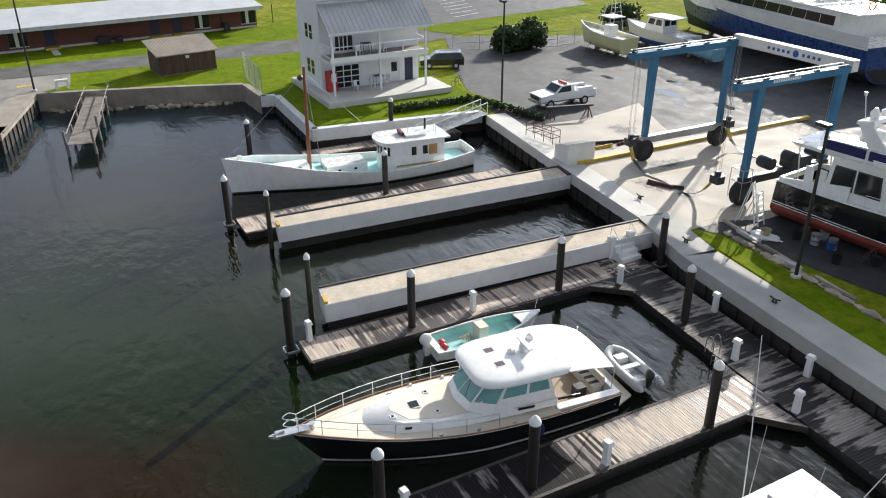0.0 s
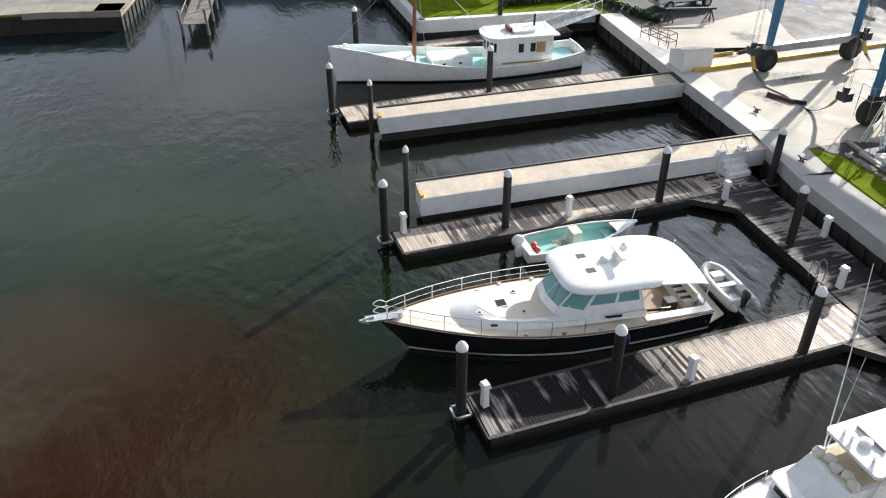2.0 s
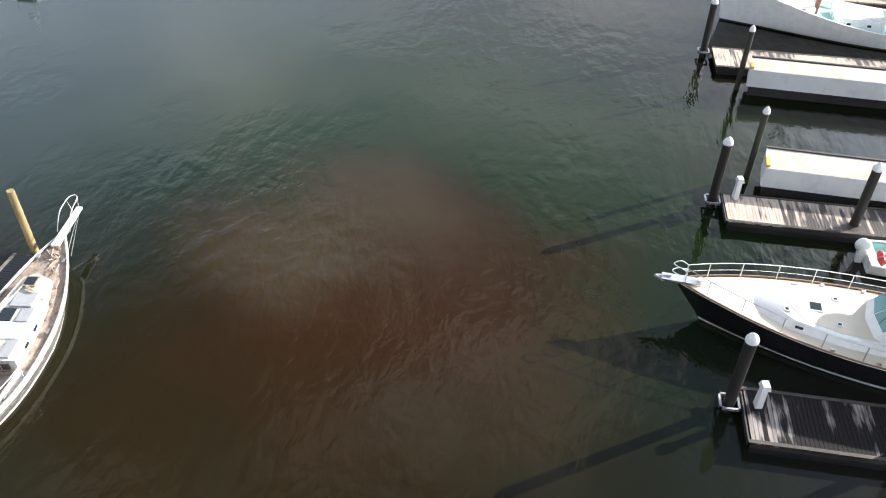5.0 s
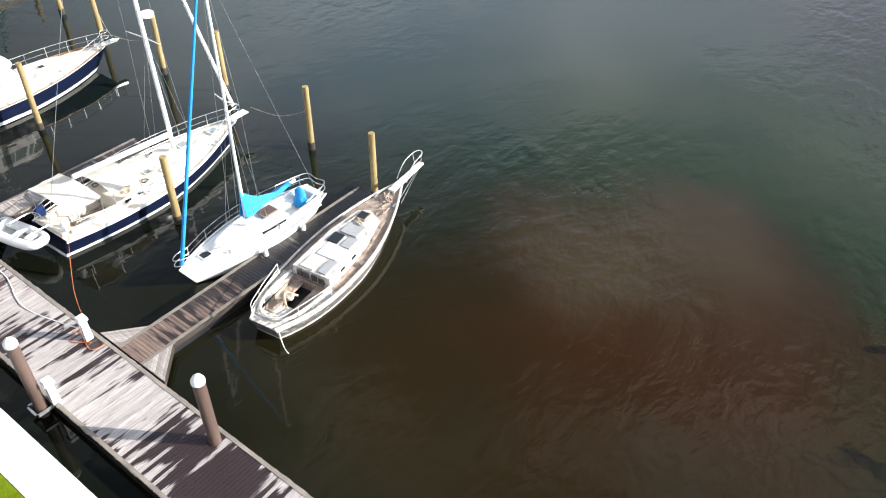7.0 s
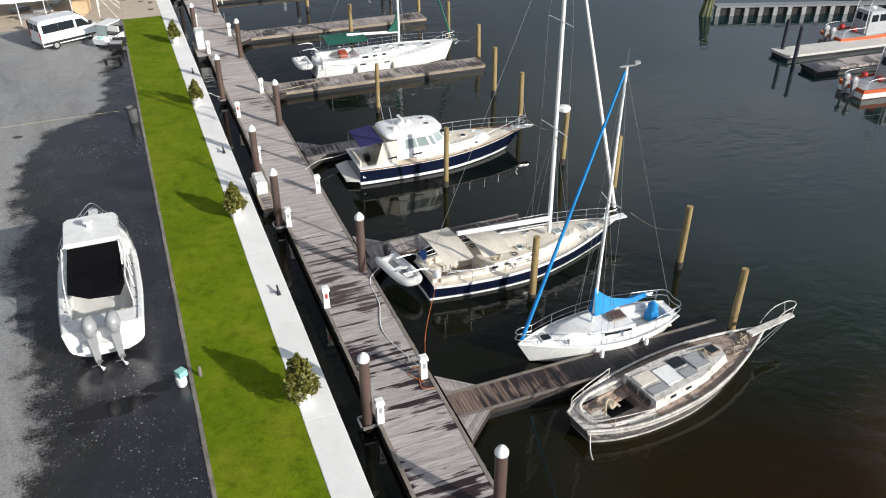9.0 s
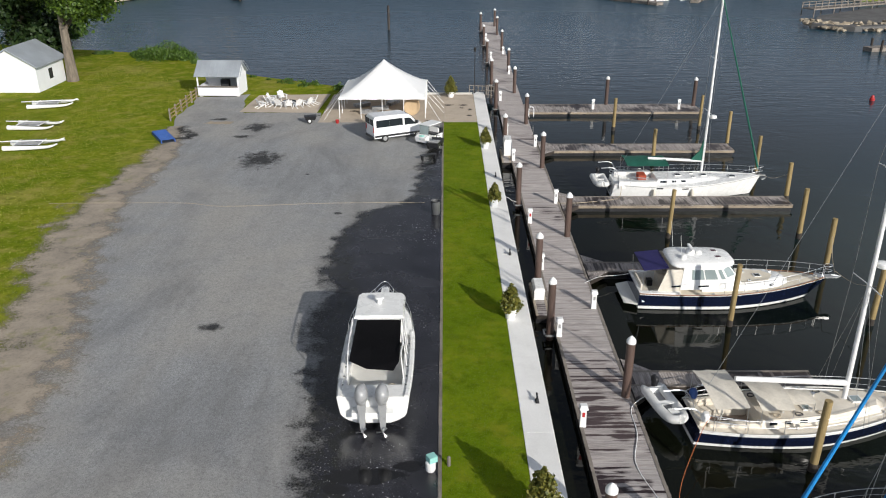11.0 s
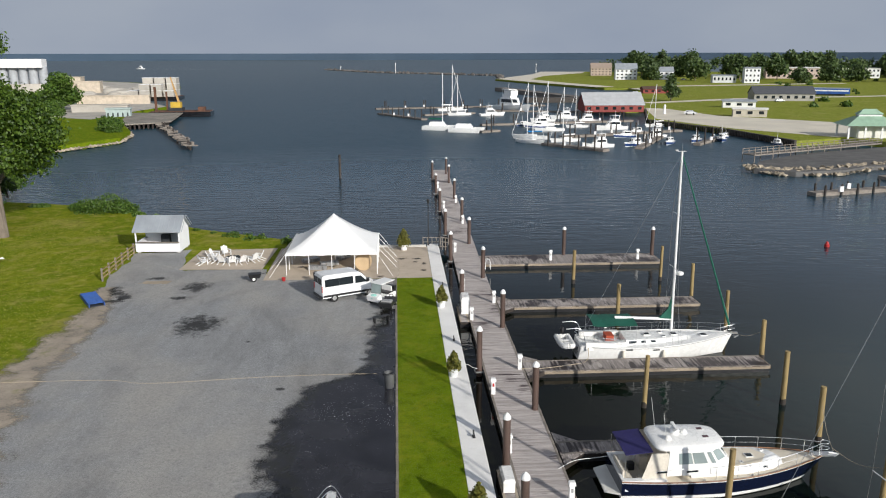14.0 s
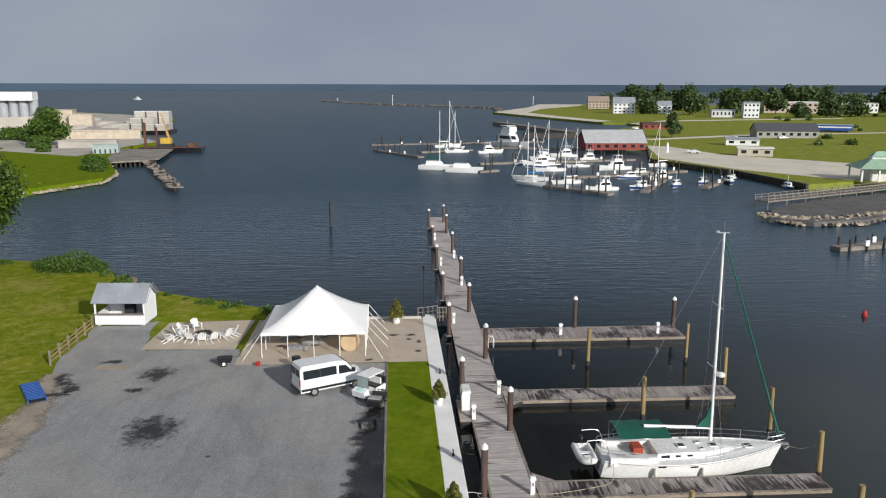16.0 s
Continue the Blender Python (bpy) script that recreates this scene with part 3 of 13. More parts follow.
ORANGEROPE = M("orange_cord", (0.55, 0.16, 0.05), 0.8, var=0.2)
YELLOWBOAT = M("pale_yellow_hull", (0.68, 0.66, 0.36), 0.35, var=0.08, coat=0.3)

# ---- building helpers ----
def part(name, bm, mat, parent=None, label="", smooth=False, bevel=0.0):
    """Links a bmesh as one mesh object under a thing or a part."""
    if bevel:
        es = [e for e in bm.edges if len(e.link_faces) == 2 and e.calc_face_angle(0) > 0.5]
        bmesh.ops.bevel(bm, geom=es, offset=bevel, segments=2, affect='EDGES', profile=0.5)
    bmesh.ops.recalc_face_normals(bm, faces=bm.faces)
    me = bpy.data.meshes.new(name)
    bm.to_mesh(me)
    bm.free()
    me.materials.append(mat)
    if smooth:
        for p in me.polygons:
            p.use_smooth = True
        me.set_sharp_from_angle(angle=radians(38))
    ob = new(name, me)
    if parent is not None:
        ob.parent = parent
    if label:
        ob["label"] = label
    return ob


def thing(name, m, label, category, group=""):
    ob = new(name)
    ob.empty_display_size = 0.2
    ob.matrix_basis = m
    return tagged(ob, label, category, group)


def B():
    return bmesh.new()


def box(bm, x0, x1, y0, y1, z0, z1):
    v = [bm.verts.new(p) for p in ((x0, y0, z0), (x1, y0, z0), (x1, y1, z0), (x0, y1, z0),
                                   (x0, y0, z1), (x1, y0, z1), (x1, y1, z1), (x0, y1, z1))]
    for f in ((0, 3, 2, 1), (4, 5, 6, 7), (0, 1, 5, 4), (1, 2, 6, 5), (2, 3, 7, 6), (3, 0, 4, 7)):
        bm.faces.new([v[i] for i in f])
    return bm


def prism(bm, pts, z0, z1, top=None):
    """A closed prism on the outline pts, tapering to the outline top where given."""
    a = [bm.verts.new((x, y, z0)) for x, y in pts]
    b = [bm.verts.new((x, y, z1)) for x, y in (top or pts)]
    n = len(a)
    bm.faces.new(a[::-1])
    bm.faces.new(b)
    for i in range(n):
        bm.faces.new((a[i], a[(i + 1) % n], b[(i + 1) % n], b[i]))
    return bm


def solid(bm, low, high):
    """A closed form between two loops of 3D points."""
    a = [bm.verts.new(p) for p in low]
    b = [bm.verts.new(p) for p in high]
    n = len(a)
    bm.faces.new(a[::-1])
    bm.faces.new(b)
    for i in range(n):
        bm.faces.new((a[i], a[(i + 1) % n], b[(i + 1) % n], b[i]))
    return bm


def tube(bm, pts, r, n=6, r1=None, caps=True):
    """A tube along points."""
    pts = [Vector(p) for p in pts]
    rings = []
    for i, p in enumerate(pts):
        d = (pts[min(i + 1, len(pts) - 1)] - pts[max(i - 1, 0)]).normalized()
        up = Vector((0, 0, 1)) if abs(d.z) < 0.95 else Vector((1, 0, 0))
        s = d.cross(up).normalized()
        u = s.cross(d)
        rr = r if r1 is None else r + (r1 - r) * i / (len(pts) - 1)
        rings.append([bm.verts.new(p + (s * math.cos(k * 2 * math.pi / n) + u * math.sin(k * 2 * math.pi / n)) * rr) for k in range(n)])
    for a, b in zip(rings, rings[1:]):
        for k in range(n):
            bm.faces.new((a[k], a[(k + 1) % n], b[(k + 1) % n], b[k]))
    if caps:
        bm.faces.new(rings[0][::-1])
        bm.faces.new(rings[-1])
    return bm


def lathe(bm, prof, n=12, c=(0, 0, 0)):
    """A turned form from (radius, height) pairs."""
    rings = []
    for r, z in prof:
        rings.append([bm.verts.new((c[0] + r * math.cos(k * 2 * math.pi / n), c[1] + r * math.sin(k * 2 * math.pi / n), c[2] + z)) for k in range(n)])
    for a, b in zip(rings, rings[1:]):
        for k in range(n):
            bm.faces.new((a[k], a[(k + 1) % n], b[(k + 1) % n], b[k]))
    bm.faces.new(rings[0][::-1])
    bm.faces.new(rings[-1])
    return bm


def wheel_form(bm, c, r, w, axis='Y', n=16):
    ring = []
    for s, rr in ((-0.5, r * 0.9), (-0.32, r), (0.32, r), (0.5, r * 0.9)):
        a = []
        for k in range(n):
            t = k * 2 * math.pi / n
            p = (c[0] + rr * math.cos(t), c[1] + s * w, c[2] + rr * math.sin(t)) if axis == 'Y' else (c[0] + s * w, c[1] + rr * math.cos(t), c[2] + rr * math.sin(t))
            a.append(bm.verts.new(p))
        ring.append(a)
    for a, b in zip(ring, ring[1:]):
        for k in range(n):
            bm.faces.new((a[k], a[(k + 1) % n], b[(k + 1) % n], b[k]))
    bm.faces.new(ring[0][::-1])
    bm.faces.new(ring[-1])
    return bm


def blob(bm, c, r, seed=0, sub=2, rough=0.15, squash=(1, 1, 1)):
    g = bmesh.ops.create_icosphere(bm, subdivisions=sub, radius=1.0)
    for v in g["verts"]:
        k = 1 + rough * noise.noise(v.co * 1.7 + Vector((seed * 3.1, seed, 0)))
        v.co = Vector(c) + Vector((v.co.x * r * squash[0] * k, v.co.y * r * squash[1] * k, v.co.z * r * squash[2] * k))
    return bm


def pane(bm, q, u0, u1, v0, v1, out=0.015, thick=0.02):
    """A panel laid proud on the face with corners q (low a, low b, high b, high a)."""
    q = [Vector(p) for p in q]
    n = (q[1] - q[0]).cross(q[3] - q[0]).normalized()
    at = lambda u, v: (q[0] * (1 - u) + q[1] * u) * (1 - v) + (q[3] * (1 - u) + q[2] * u) * v
    c = [at(u0, v0), at(u1, v0), at(u1, v1), at(u0, v1)]
    solid(bm, [p + n * (out - thick) for p in c], [p + n * out for p in c])
    return bm


def sheet(name, pts, z, mat, label="", depth=0.0, thing_kind="structure", parent=None):
    """A flat piece of ground on an outline, with a body of the given depth."""
    bm = B()
    if depth:
        prism(bm, pts, z - depth, z)
    else:
        bm.faces.new([bm.verts.new((x, y, z)) for x, y in pts])
    ob = part(name, bm, mat, parent)
    if parent is None:
        tagged(ob, label, name.replace("_", " "), kind=thing_kind)
    return ob


def leaves(name, centres, size, count, mat, parent=None, seed=1, squash=0.8):
    """Many small leaf clumps on and in the balls given as (x, y, z, r)."""
    rng = np.random.RandomState(seed)
    c = np.array(centres, float)
    w = c[:, 3] ** 2
    pick = rng.choice(len(c), count, p=w / w.sum())
    d = rng.normal(size=(count, 3))
    d /= np.linalg.norm(d, axis=1)[:, None]
    rad = c[pick, 3] * (0.55 + 0.5 * rng.rand(count)) * (1 + 0.15 * rng.normal(size=count))
    p = c[pick, :3] + d * rad[:, None] * np.array([1, 1, squash])
    nrm = d + 0.8 * rng.normal(size=(count, 3))
    nrm /= np.linalg.norm(nrm, axis=1)[:, None]
    t = np.cross(nrm, rng.normal(size=(count, 3)))
    t /= np.linalg.norm(t, axis=1)[:, None]
    b = np.cross(nrm, t)
    s = size * (0.6 + 0.8 * rng.rand(count))[:, None]
    q = np.stack([p - t * s, p - b * s * 0.6 + nrm * s * 0.2, p + t * s, p + b * s * 0.6 - nrm * s * 0.15], 1).reshape(-1, 3)
    me = bpy.data.meshes.new(name)
    me.from_pydata(q.tolist(), [], np.arange(count * 4).reshape(-1, 4).tolist())
    me.materials.append(mat)
    ob = new(name, me)
    if parent is not None:
        ob.parent = parent
    return ob


def tree(x, y, z, h, r, seed, label, mat=None, count=2500, size=0.35, group="", low=0.3):
    rng = random.Random(seed)
    t = thing("tree", pose(x, y, z), label, "tree", group)
    bm = B()
    lean = (rng.uniform(-.04, .04) * h, rng.uniform(-.04, .04) * h)
    tube(bm, [(0, 0, -0.3), (0, 0, h * .12), (lean[0] * .5, lean[1] * .5, h * .35), (lean[0], lean[1], h * .8)], h * .03, 8, h * .008)
    balls = []
    for i in range(9):
        a = i * 2.4 + rng.uniform(-.4, .4)
        zz = h * rng.uniform(low + .1, .82)
        rr = r * rng.uniform(.35, .75) * (1 - .4 * abs(zz / h - .55))
        e = (math.cos(a) * rr, math.sin(a) * rr, zz)
        tube(bm, [(lean[0] * .5, lean[1] * .5, max(h * .15, zz - rr * .7)), (e[0] * .5, e[1] * .5, zz - rr * .25), e], h * .012, 5, h * .004)
        balls.append((*e, r * rng.uniform(.32, .5)))
    balls.append((lean[0], lean[1], h * .86, r * .42))
    balls.append((0, 0, h * .6, r * .6))
    part("trunk", bm, BARK, t, "", True)
    leaves("crown", balls, size, count, mat or LEAF, t, seed)
    return t


def smooth_line(pts, n=6):
    """Points on a curve through the given ones."""
    pts = [Vector(p) for p in pts]
    out = []
    for i in range(len(pts) - 1):
        p0, p1, p2, p3 = pts[max(i - 1, 0)], pts[i], pts[i + 1], pts[min(i + 2, len(pts) - 1)]
        for k in range(n):
            t = k / n
            out.append(0.5 * ((2 * p1) + (p2 - p0) * t + (2 * p0 - 5 * p1 + 4 * p2 - p3) * t * t + (3 * p1 - p0 - 3 * p2 + p3) * t ** 3))
    out.append(pts[-1])
    return out

# ---- water and land ----
ZG, ZD = 1.70, 0.50
bm = B()
bm.faces.new([bm.verts.new(p) for p in ((-4000, -4000, 0), (4000, -4000, 0), (4000, 4000, 0), (-4000, 4000, 0))])
tagged(part("water", bm, WATER), "dark murky harbour water, brown and green near the docks, painted paler far out", "water", kind="structure")
bm = B()
for i in range(64):
    a, b = i * math.pi / 32, (i + 1) * math.pi / 32
    q = [(3950 * math.cos(t), 3950 * math.sin(t)) for t in (a, b)]
    bm.faces.new([bm.verts.new(p) for p in ((*q[0], -1), (*q[1], -1), (*q[1], 31.0), (*q[0], 31.0))])
tagged(part("sea_horizon_backdrop", bm, M("far_sea", (0.042, 0.072, 0.110), 0.9, var=0.05, scale=0.002, bump=0)), "far blue-grey bay water at the horizon", "backdrop", kind="structure")


def jitter(pts, step, amp, seed, closed=True):
    rng = random.Random(seed)
    out = []
    n = len(pts)
    for i in range(n if closed else n - 1):
        a, b = Vector(pts[i]), Vector(pts[(i + 1) % n])
        k = max(1, int((b - a).length / step))
        for j in range(k):
            p = a.lerp(b, j / k)
            out.append((p.x + rng.uniform(-amp, amp), p.y + rng.uniform(-amp, amp)))
    return out


NW_SHORE = [(-9.5, 75.2), (-13.5, 79.5), (-25, 86), (-30, 91), (-37, 98.5), (-46, 103), (-56, 106), (-90, 118), (-160, 135)]
west = [(-420, -420), (3.9, -420), (3.9, 74.8)] + NW_SHORE + [(-420, 160)]
sheet("ground_west", west, ZG - 0.03, FIELD, "low grassy land west of the basin", 0.12)
EARTH = M("dark_wet_bulkhead_earth", (0.035, 0.029, 0.023), 0.85, var=0.4, scale=1.2)
sheet("land_body_west", west, ZG - 0.16, EARTH, "dark earth body of the western land", 3.0)
south = [(3.9, -420), (420, -420), (420, 60), (75, 60), (72, -4.6), (70.4, -10.7), (82.8, -13.9), (81.6, -18.2), (79.3, -25.8), (76.9, -32.4),
         (71.6, -32.7), (71.3, -34.0), (59.5, -33.6), (57.6, -49.0), (56.2, -48.4), (41.2, -46.5), (32.9, -45.6), (27.5, -44.3), (14.0, -42.9), (3.9, -42.0)]
sheet("ground_south", south, ZG - 0.03, FIELD, "boatyard land south of the basin", 0.12)
sheet("land_body_south", south, ZG - 0.16, EARTH, "dark earth body of the southern land", 3.0)

# the gravel lot and its surfaces
lot = [(-0.75, -420), (-0.75, 62.2), (-13.0, 62.4), (-13.5, 66.2), (-21.8, 66.6), (-23.0, 75.4), (-28.2, 73.6), (-28.0, 63.2), (-25.6, 55), (-24.8, 50.5), (-25.4, 44), (-25.0, 38),
       (-23.6, 29), (-20.5, 21), (-19.5, 10), (-19.0, -6), (-21, -420)]
sheet("gravel_lot", lot[:3] + jitter(lot[3:], 1.6, 0.28, 5, False) + lot[-1:], ZG + 0.006, GRAVEL, "grey gravel parking lot with damp stains")
def dirt_verge():
    """A strip of worn ground along the edge of gravel and field."""
    ys = np.arange(-6, 61.01, .5)
    mid = np.interp(ys, [-6, 10, 20.5, 29, 38, 45, 50, 55, 61], [-19.4, -19.9, -21.0, -24.0, -25.4, -25.4, -24.9, -25.6, -27.0])
    wid = np.interp(ys, [-6, 20, 36, 48, 61], [3.2, 3.4, 3.2, 2.2, 1.2])
    cols = ((-1.3, 0), (-.75, .42), (-.35, .85), (0, 1), (.35, .75), (.75, .35), (1.2, 0))
    vs = [(m_ + o * w_, y, ZG + .010) for y, m_, w_ in zip(ys, mid, wid) for o, d in cols]
    n = len(cols)
    me = bpy.data.meshes.new("dirt_verge")
    me.from_pydata(vs, [], [(a * n + k, a * n + k + 1, a * n + k + n + 1, a * n + k + n) for a in range(len(ys) - 1) for k in range(n - 1)])
    me.attributes.new("damp", 'FLOAT', 'POINT').data.foreach_set("value", [d for y in ys for o, d in cols])
    me.materials.append(VERGE)
    return tagged(new("dirt_verge", me), "bare sandy dirt along the edge of the gravel", "ground", kind="structure")


dirt_verge()
wet = [(-0.78, -60), (-0.78, 53), (-2.0, 53.2), (-2.4, 51.9), (-2.7, 40.5), (-4.9, 38.4), (-6.4, 37.7), (-7.7, 32.1), (-7.8, 28.1), (-7.1, 25.2), (-7.5, 20.7), (-6.4, 14.8), (-6.0, 9.8), (-6.3, 6.5), (-7.0, -4), (-7.5, -60)]
def damp_lane():
    """The wet lane: full cover by the lawn, thinning out stone by stone over the gravel."""
    ys = np.arange(-60, 53.01, .5)
    edge = np.interp(ys, [p[1] for p in wet[::-1]][:-2], [p[0] for p in wet[::-1]][:-2])
    vs, val = [], []
    for y, e in zip(ys, edge):
        v = Vector((0, y, 3))
        e += noise.noise(v * .35) * .7 + noise.noise(v * 1.3) * .45
        wide = 2.0 if y < 30 else 1.2
        for o, d in ((-1.0, 0), (-.5, .25), (0, .5), (.5, .75), (1.0, 1)):
            vs.append((min(-.80, e + o * wide), y, ZG + .014))
            val.append(d)
        vs.append((-.78, y, ZG + .014))
        val.append(1)
    n = len(ys)
    fs = [(a * 6 + k, a * 6 + k + 1, a * 6 + k + 7, a * 6 + k + 6) for a in range(n - 1) for k in range(5)]
    me = bpy.data.meshes.new("wet_asphalt_strip")
    me.from_pydata(vs, [], fs)
    me.attributes.new("damp", 'FLOAT', 'POINT').data.foreach_set("value", val)
    me.materials.append(WETLANE)
    return tagged(new("wet_asphalt_strip", me), "dark wet asphalt lane beside the lawn, drying out over gravel", "road", kind="structure")


damp_lane()
for i, (x, y, rx, ry) in enumerate([(-16.4, 50.0, 1.9, 2.4), (-18.9, 60.6, 1.2, 1.7), (-26.1, 60.2, .6, 1.0), (-25.3, 58.9, .7, 1.0), (-24.4, 57.6, .7, 1.0), (-25.2, 56.6, 1.3, .6),
                                    (-19.6, 57.2, .9, .5), (-12.6, 20.9, .6, .4), (-11.6, 45.9, .22, .22), (-8.1, 37.2, .3, .25), (-23.3, 63.6, .9, .5)]):
    pts = [(x - rx * 1.3, y - ry * 1.3), (x + rx * 1.3, y - ry * 1.3), (x + rx * 1.3, y + ry * 1.3), (x - rx * 1.3, y + ry * 1.3)]
    sheet("damp_stain", pts, ZG + 0.014 + .001 * i, OILSTAIN, "dark damp stain on the gravel")
for i, (x, y, rx, ry) in enumerate([(-3.6, 9.3, 1.6, .55), (-1.9, 9.9, .6, .35), (-4.6, 8.6, .5, .3), (-2.4, 15.5, .4, 1.4)]):
    rng = random.Random(i + 20)
    pts = [(x + rx * math.cos(k * .35) * rng.uniform(.7, 1.1), y + ry * math.sin(k * .35) * rng.uniform(.7, 1.1)) for k in range(18)]
    sheet("puddle", pts, ZG + 0.021 + .001 * i, PUDDLE, "shallow puddle on wet asphalt")
pale = [(-21.6, 62.9), (-24.2, 62.8), (-24.6, 62.0), (-22.0, 61.8)]
sheet("sandy_patch", jitter(pale, .3, .15, 4), ZG + 0.013, SAND, "small bare sandy patch in the gravel")

# lawn strip with its edging, and the concrete walk on the bulkhead
sheet("lawn_strip", [(-0.62, -41.5), (2.73, -41.5), (2.73, 62.3), (-0.62, 62.3)], ZG + 0.03, GRASS, "bright mown lawn strip between drive and bulkhead walk", 0.06)
bm = B()
for i in range(104):
    y = -41.5 + i
    box(bm, -0.76 + .012 * math.sin(i * 1.7), -0.62, y, y + .985, ZG - .05, ZG + .055 + .008 * math.sin(i * 2.3))
tagged(part("lawn_edging", bm, GREYTIMBER), "thin weathered timber edging of the lawn", "edging", kind="structure")
bm = B()
box(bm, 2.75, 3.97, -42.0, 74.8, -1.2, ZG + 0.02)
box(bm, 3.93, 4.03, -42.0, 74.8, ZG - .42, ZG - 0.01)
tagged(part("bulkhead_walk", bm, WALKCONC), "pale concrete walk along the top of the bulkhead", "pavement", kind="structure")
bm = B()
for i in range(195):
    y = -41.9 + i * .6
    box(bm, 3.97, 4.10 if i % 2 else 4.05, y, y + .56, -1.5, ZG - .42)
tagged(part("bulkhead_sheeting", bm, SHEETPILE), "dark sheet piling of the bulkhead face", "sea wall", kind="structure")
# the walk's joints and pale slabs
for i in range(59):
    y = -42.0 + i * 2.0
    bm = B()
    box(bm, 2.765, 3.96, y + .0015, y + 1.9985, ZG + .018, ZG + .026 + .003 * math.sin(i * 2.1))
    ob = part("slab", bm, WALKCONC, bpy.data.objects["bulkhead_walk"])

# grass blades that break up the lawn and the rough field
def blades(name, x0, x1, y0, y1, z, count, hgt, mat, label, seed, keep=None):
    rng = np.random.RandomState(seed)
    x, y = rng.uniform(x0, x1, count), rng.uniform(y0, y1, count)
    if keep:
        ok = keep(x, y)
        x, y = x[ok], y[ok]
    n = len(x)
    a = rng.uniform(0, math.pi, n)
    h_ = hgt * rng.uniform(.5, 1.4, n)
    w = hgt * rng.uniform(.5, 1.1, n)
    dx, dy = np.cos(a) * w, np.sin(a) * w
    lx, ly = rng.normal(0, .5, n) * h_, rng.normal(0, .5, n) * h_
    v = np.stack([np.stack([x - dx, y - dy, np.full(n, z)], 1), np.stack([x + dx, y + dy, np.full(n, z)], 1), np.stack([x + lx, y + ly, z + h_], 1)], 1).reshape(-1, 3)
    me = bpy.data.meshes.new(name)
    me.from_pydata(v.tolist(), [], np.arange(n * 3).reshape(-1, 3).tolist())
    me.materials.append(mat)
    return tagged(new(name, me), label, "grass", kind="stuff")


blades("lawn_grass", -0.6, 2.75, -6, 62.2, ZG + .028, 70000, .022, BLADE, "short bright blades of the mown lawn", 2)
blades("field_grass", -46, -19, 4, 98, ZG - .03, 50000, .055, FIELDBLADE, "tufts of rough grass on the western field", 3,
       lambda x, y: (x < -22.5 - 6.0 * np.clip((y - 8) / 45, 0, 1)) & (x + y < 50 + 0 * x) & ~((x > -30) & (y > 60)))

# patio by the tent
sheet("patio", [(-13.2, 62.35), (2.73, 62.35), (2.73, 74.8), (-9.5, 75.0), (-13.2, 75.0)], ZG + 0.010, PATIO, "tan concrete patio under and beside the tent")
sheet("patio_small", [(-22.1, 66.7), (-13.9, 66.3), (-13.6, 75.1), (-21.7, 74.6)], ZG + 0.017, PATIO, "tan concrete pad with a ring of chairs")
bm = B()
box(bm, -12.5, 2.62, 74.75, 75.05, -1.2, ZG + .20)
tagged(part("patio_kerb", bm, CONCRETE), "low pale concrete kerb at the water's edge", "kerb", kind="structure")
for i, (x, y, rx, ry) in enumerate([(.1, 69.6, 1.0, .5), (1.8, 69.5, .9, .5), (1.4, 68.3, .5, .5), (2.2, 67.6, .4, .6), (2.1, 65.0, .5, .4), (-2.0, 63.0, .6, .5), (-6.9, 67.0, .7, .4), (-9.9, 66.9, .9, .5)]):
    sheet("damp_stain", [(x - rx, y - ry), (x + rx * .6, y - ry), (x + rx * .6, y + ry), (x - rx, y + ry)], ZG + 0.022 + .001 * i, OILSTAIN, "dark damp stain on the tan patio")

# rough bank between field and water
bm = B()
rngb = random.Random(12)
for a, b in zip(NW_SHORE, NW_SHORE[1:]):
    n = max(2, int((Vector(b) - Vector(a)).length / .9))
    for k in range(n):
        p = Vector(a).lerp(Vector(b), k / n)
        for j in range(2):
            blob(bm, (p.x + rngb.uniform(-.6, 1.6), p.y + rngb.uniform(-.5, 1.6), rngb.uniform(-.1, 1.0) - j * .2), rngb.uniform(.3, .8), rngb.random() * 50, 1, .5, (1, 1, .6))
tagged(part("shore_bank", bm, M("shore_earth", (0.16, 0.13, 0.08), 0.9, var=0.4, scale=1)), "stony earth bank along the shore", "bank", kind="stuff")

wd = []
for k in range(60):
    t = rngb.random()
    i = min(3, int(t * 4))
    p = Vector(NW_SHORE[i]).lerp(Vector(NW_SHORE[i + 1]), t * 4 - i)
    wd.append((p.x + rngb.uniform(-1.4, .5), p.y + rngb.uniform(-1.6, .3), ZG - .2 + rngb.uniform(-.2, .3), rngb.uniform(.35, .8)))
tagged(leaves("bank_weeds", wd, .13, 6000, LEAF, None, 14), "rough green weeds along the shore bank", "weeds", kind="stuff")

# ---- south shore surfaces ----
yard = [(4.25, -56), (17.3, -50.6), (28.3, -48.4), (31, -47.2), (56.6, -49.4), (61, -49.9), (74, -54.5), (88, -61), (74, -92), (60, -130), (4.25, -130)]
sheet("boatyard_asphalt", jitter(yard, 3, .15, 6), ZG + 0.004, ASPHALT, "dark worn asphalt of the boatyard")
sheet("lift_apron", [(30.0, -47.0), (52.0, -49.0), (51.3, -55.0), (53.0, -62.5), (47.0, -59.8), (43.7, -58.6), (42.7, -70.5), (37.7, -68.6), (29.2, -66), (29.0, -52), (30, -50)], ZG + 0.012, YARDCONC, "pale concrete apron under the boat hoist")
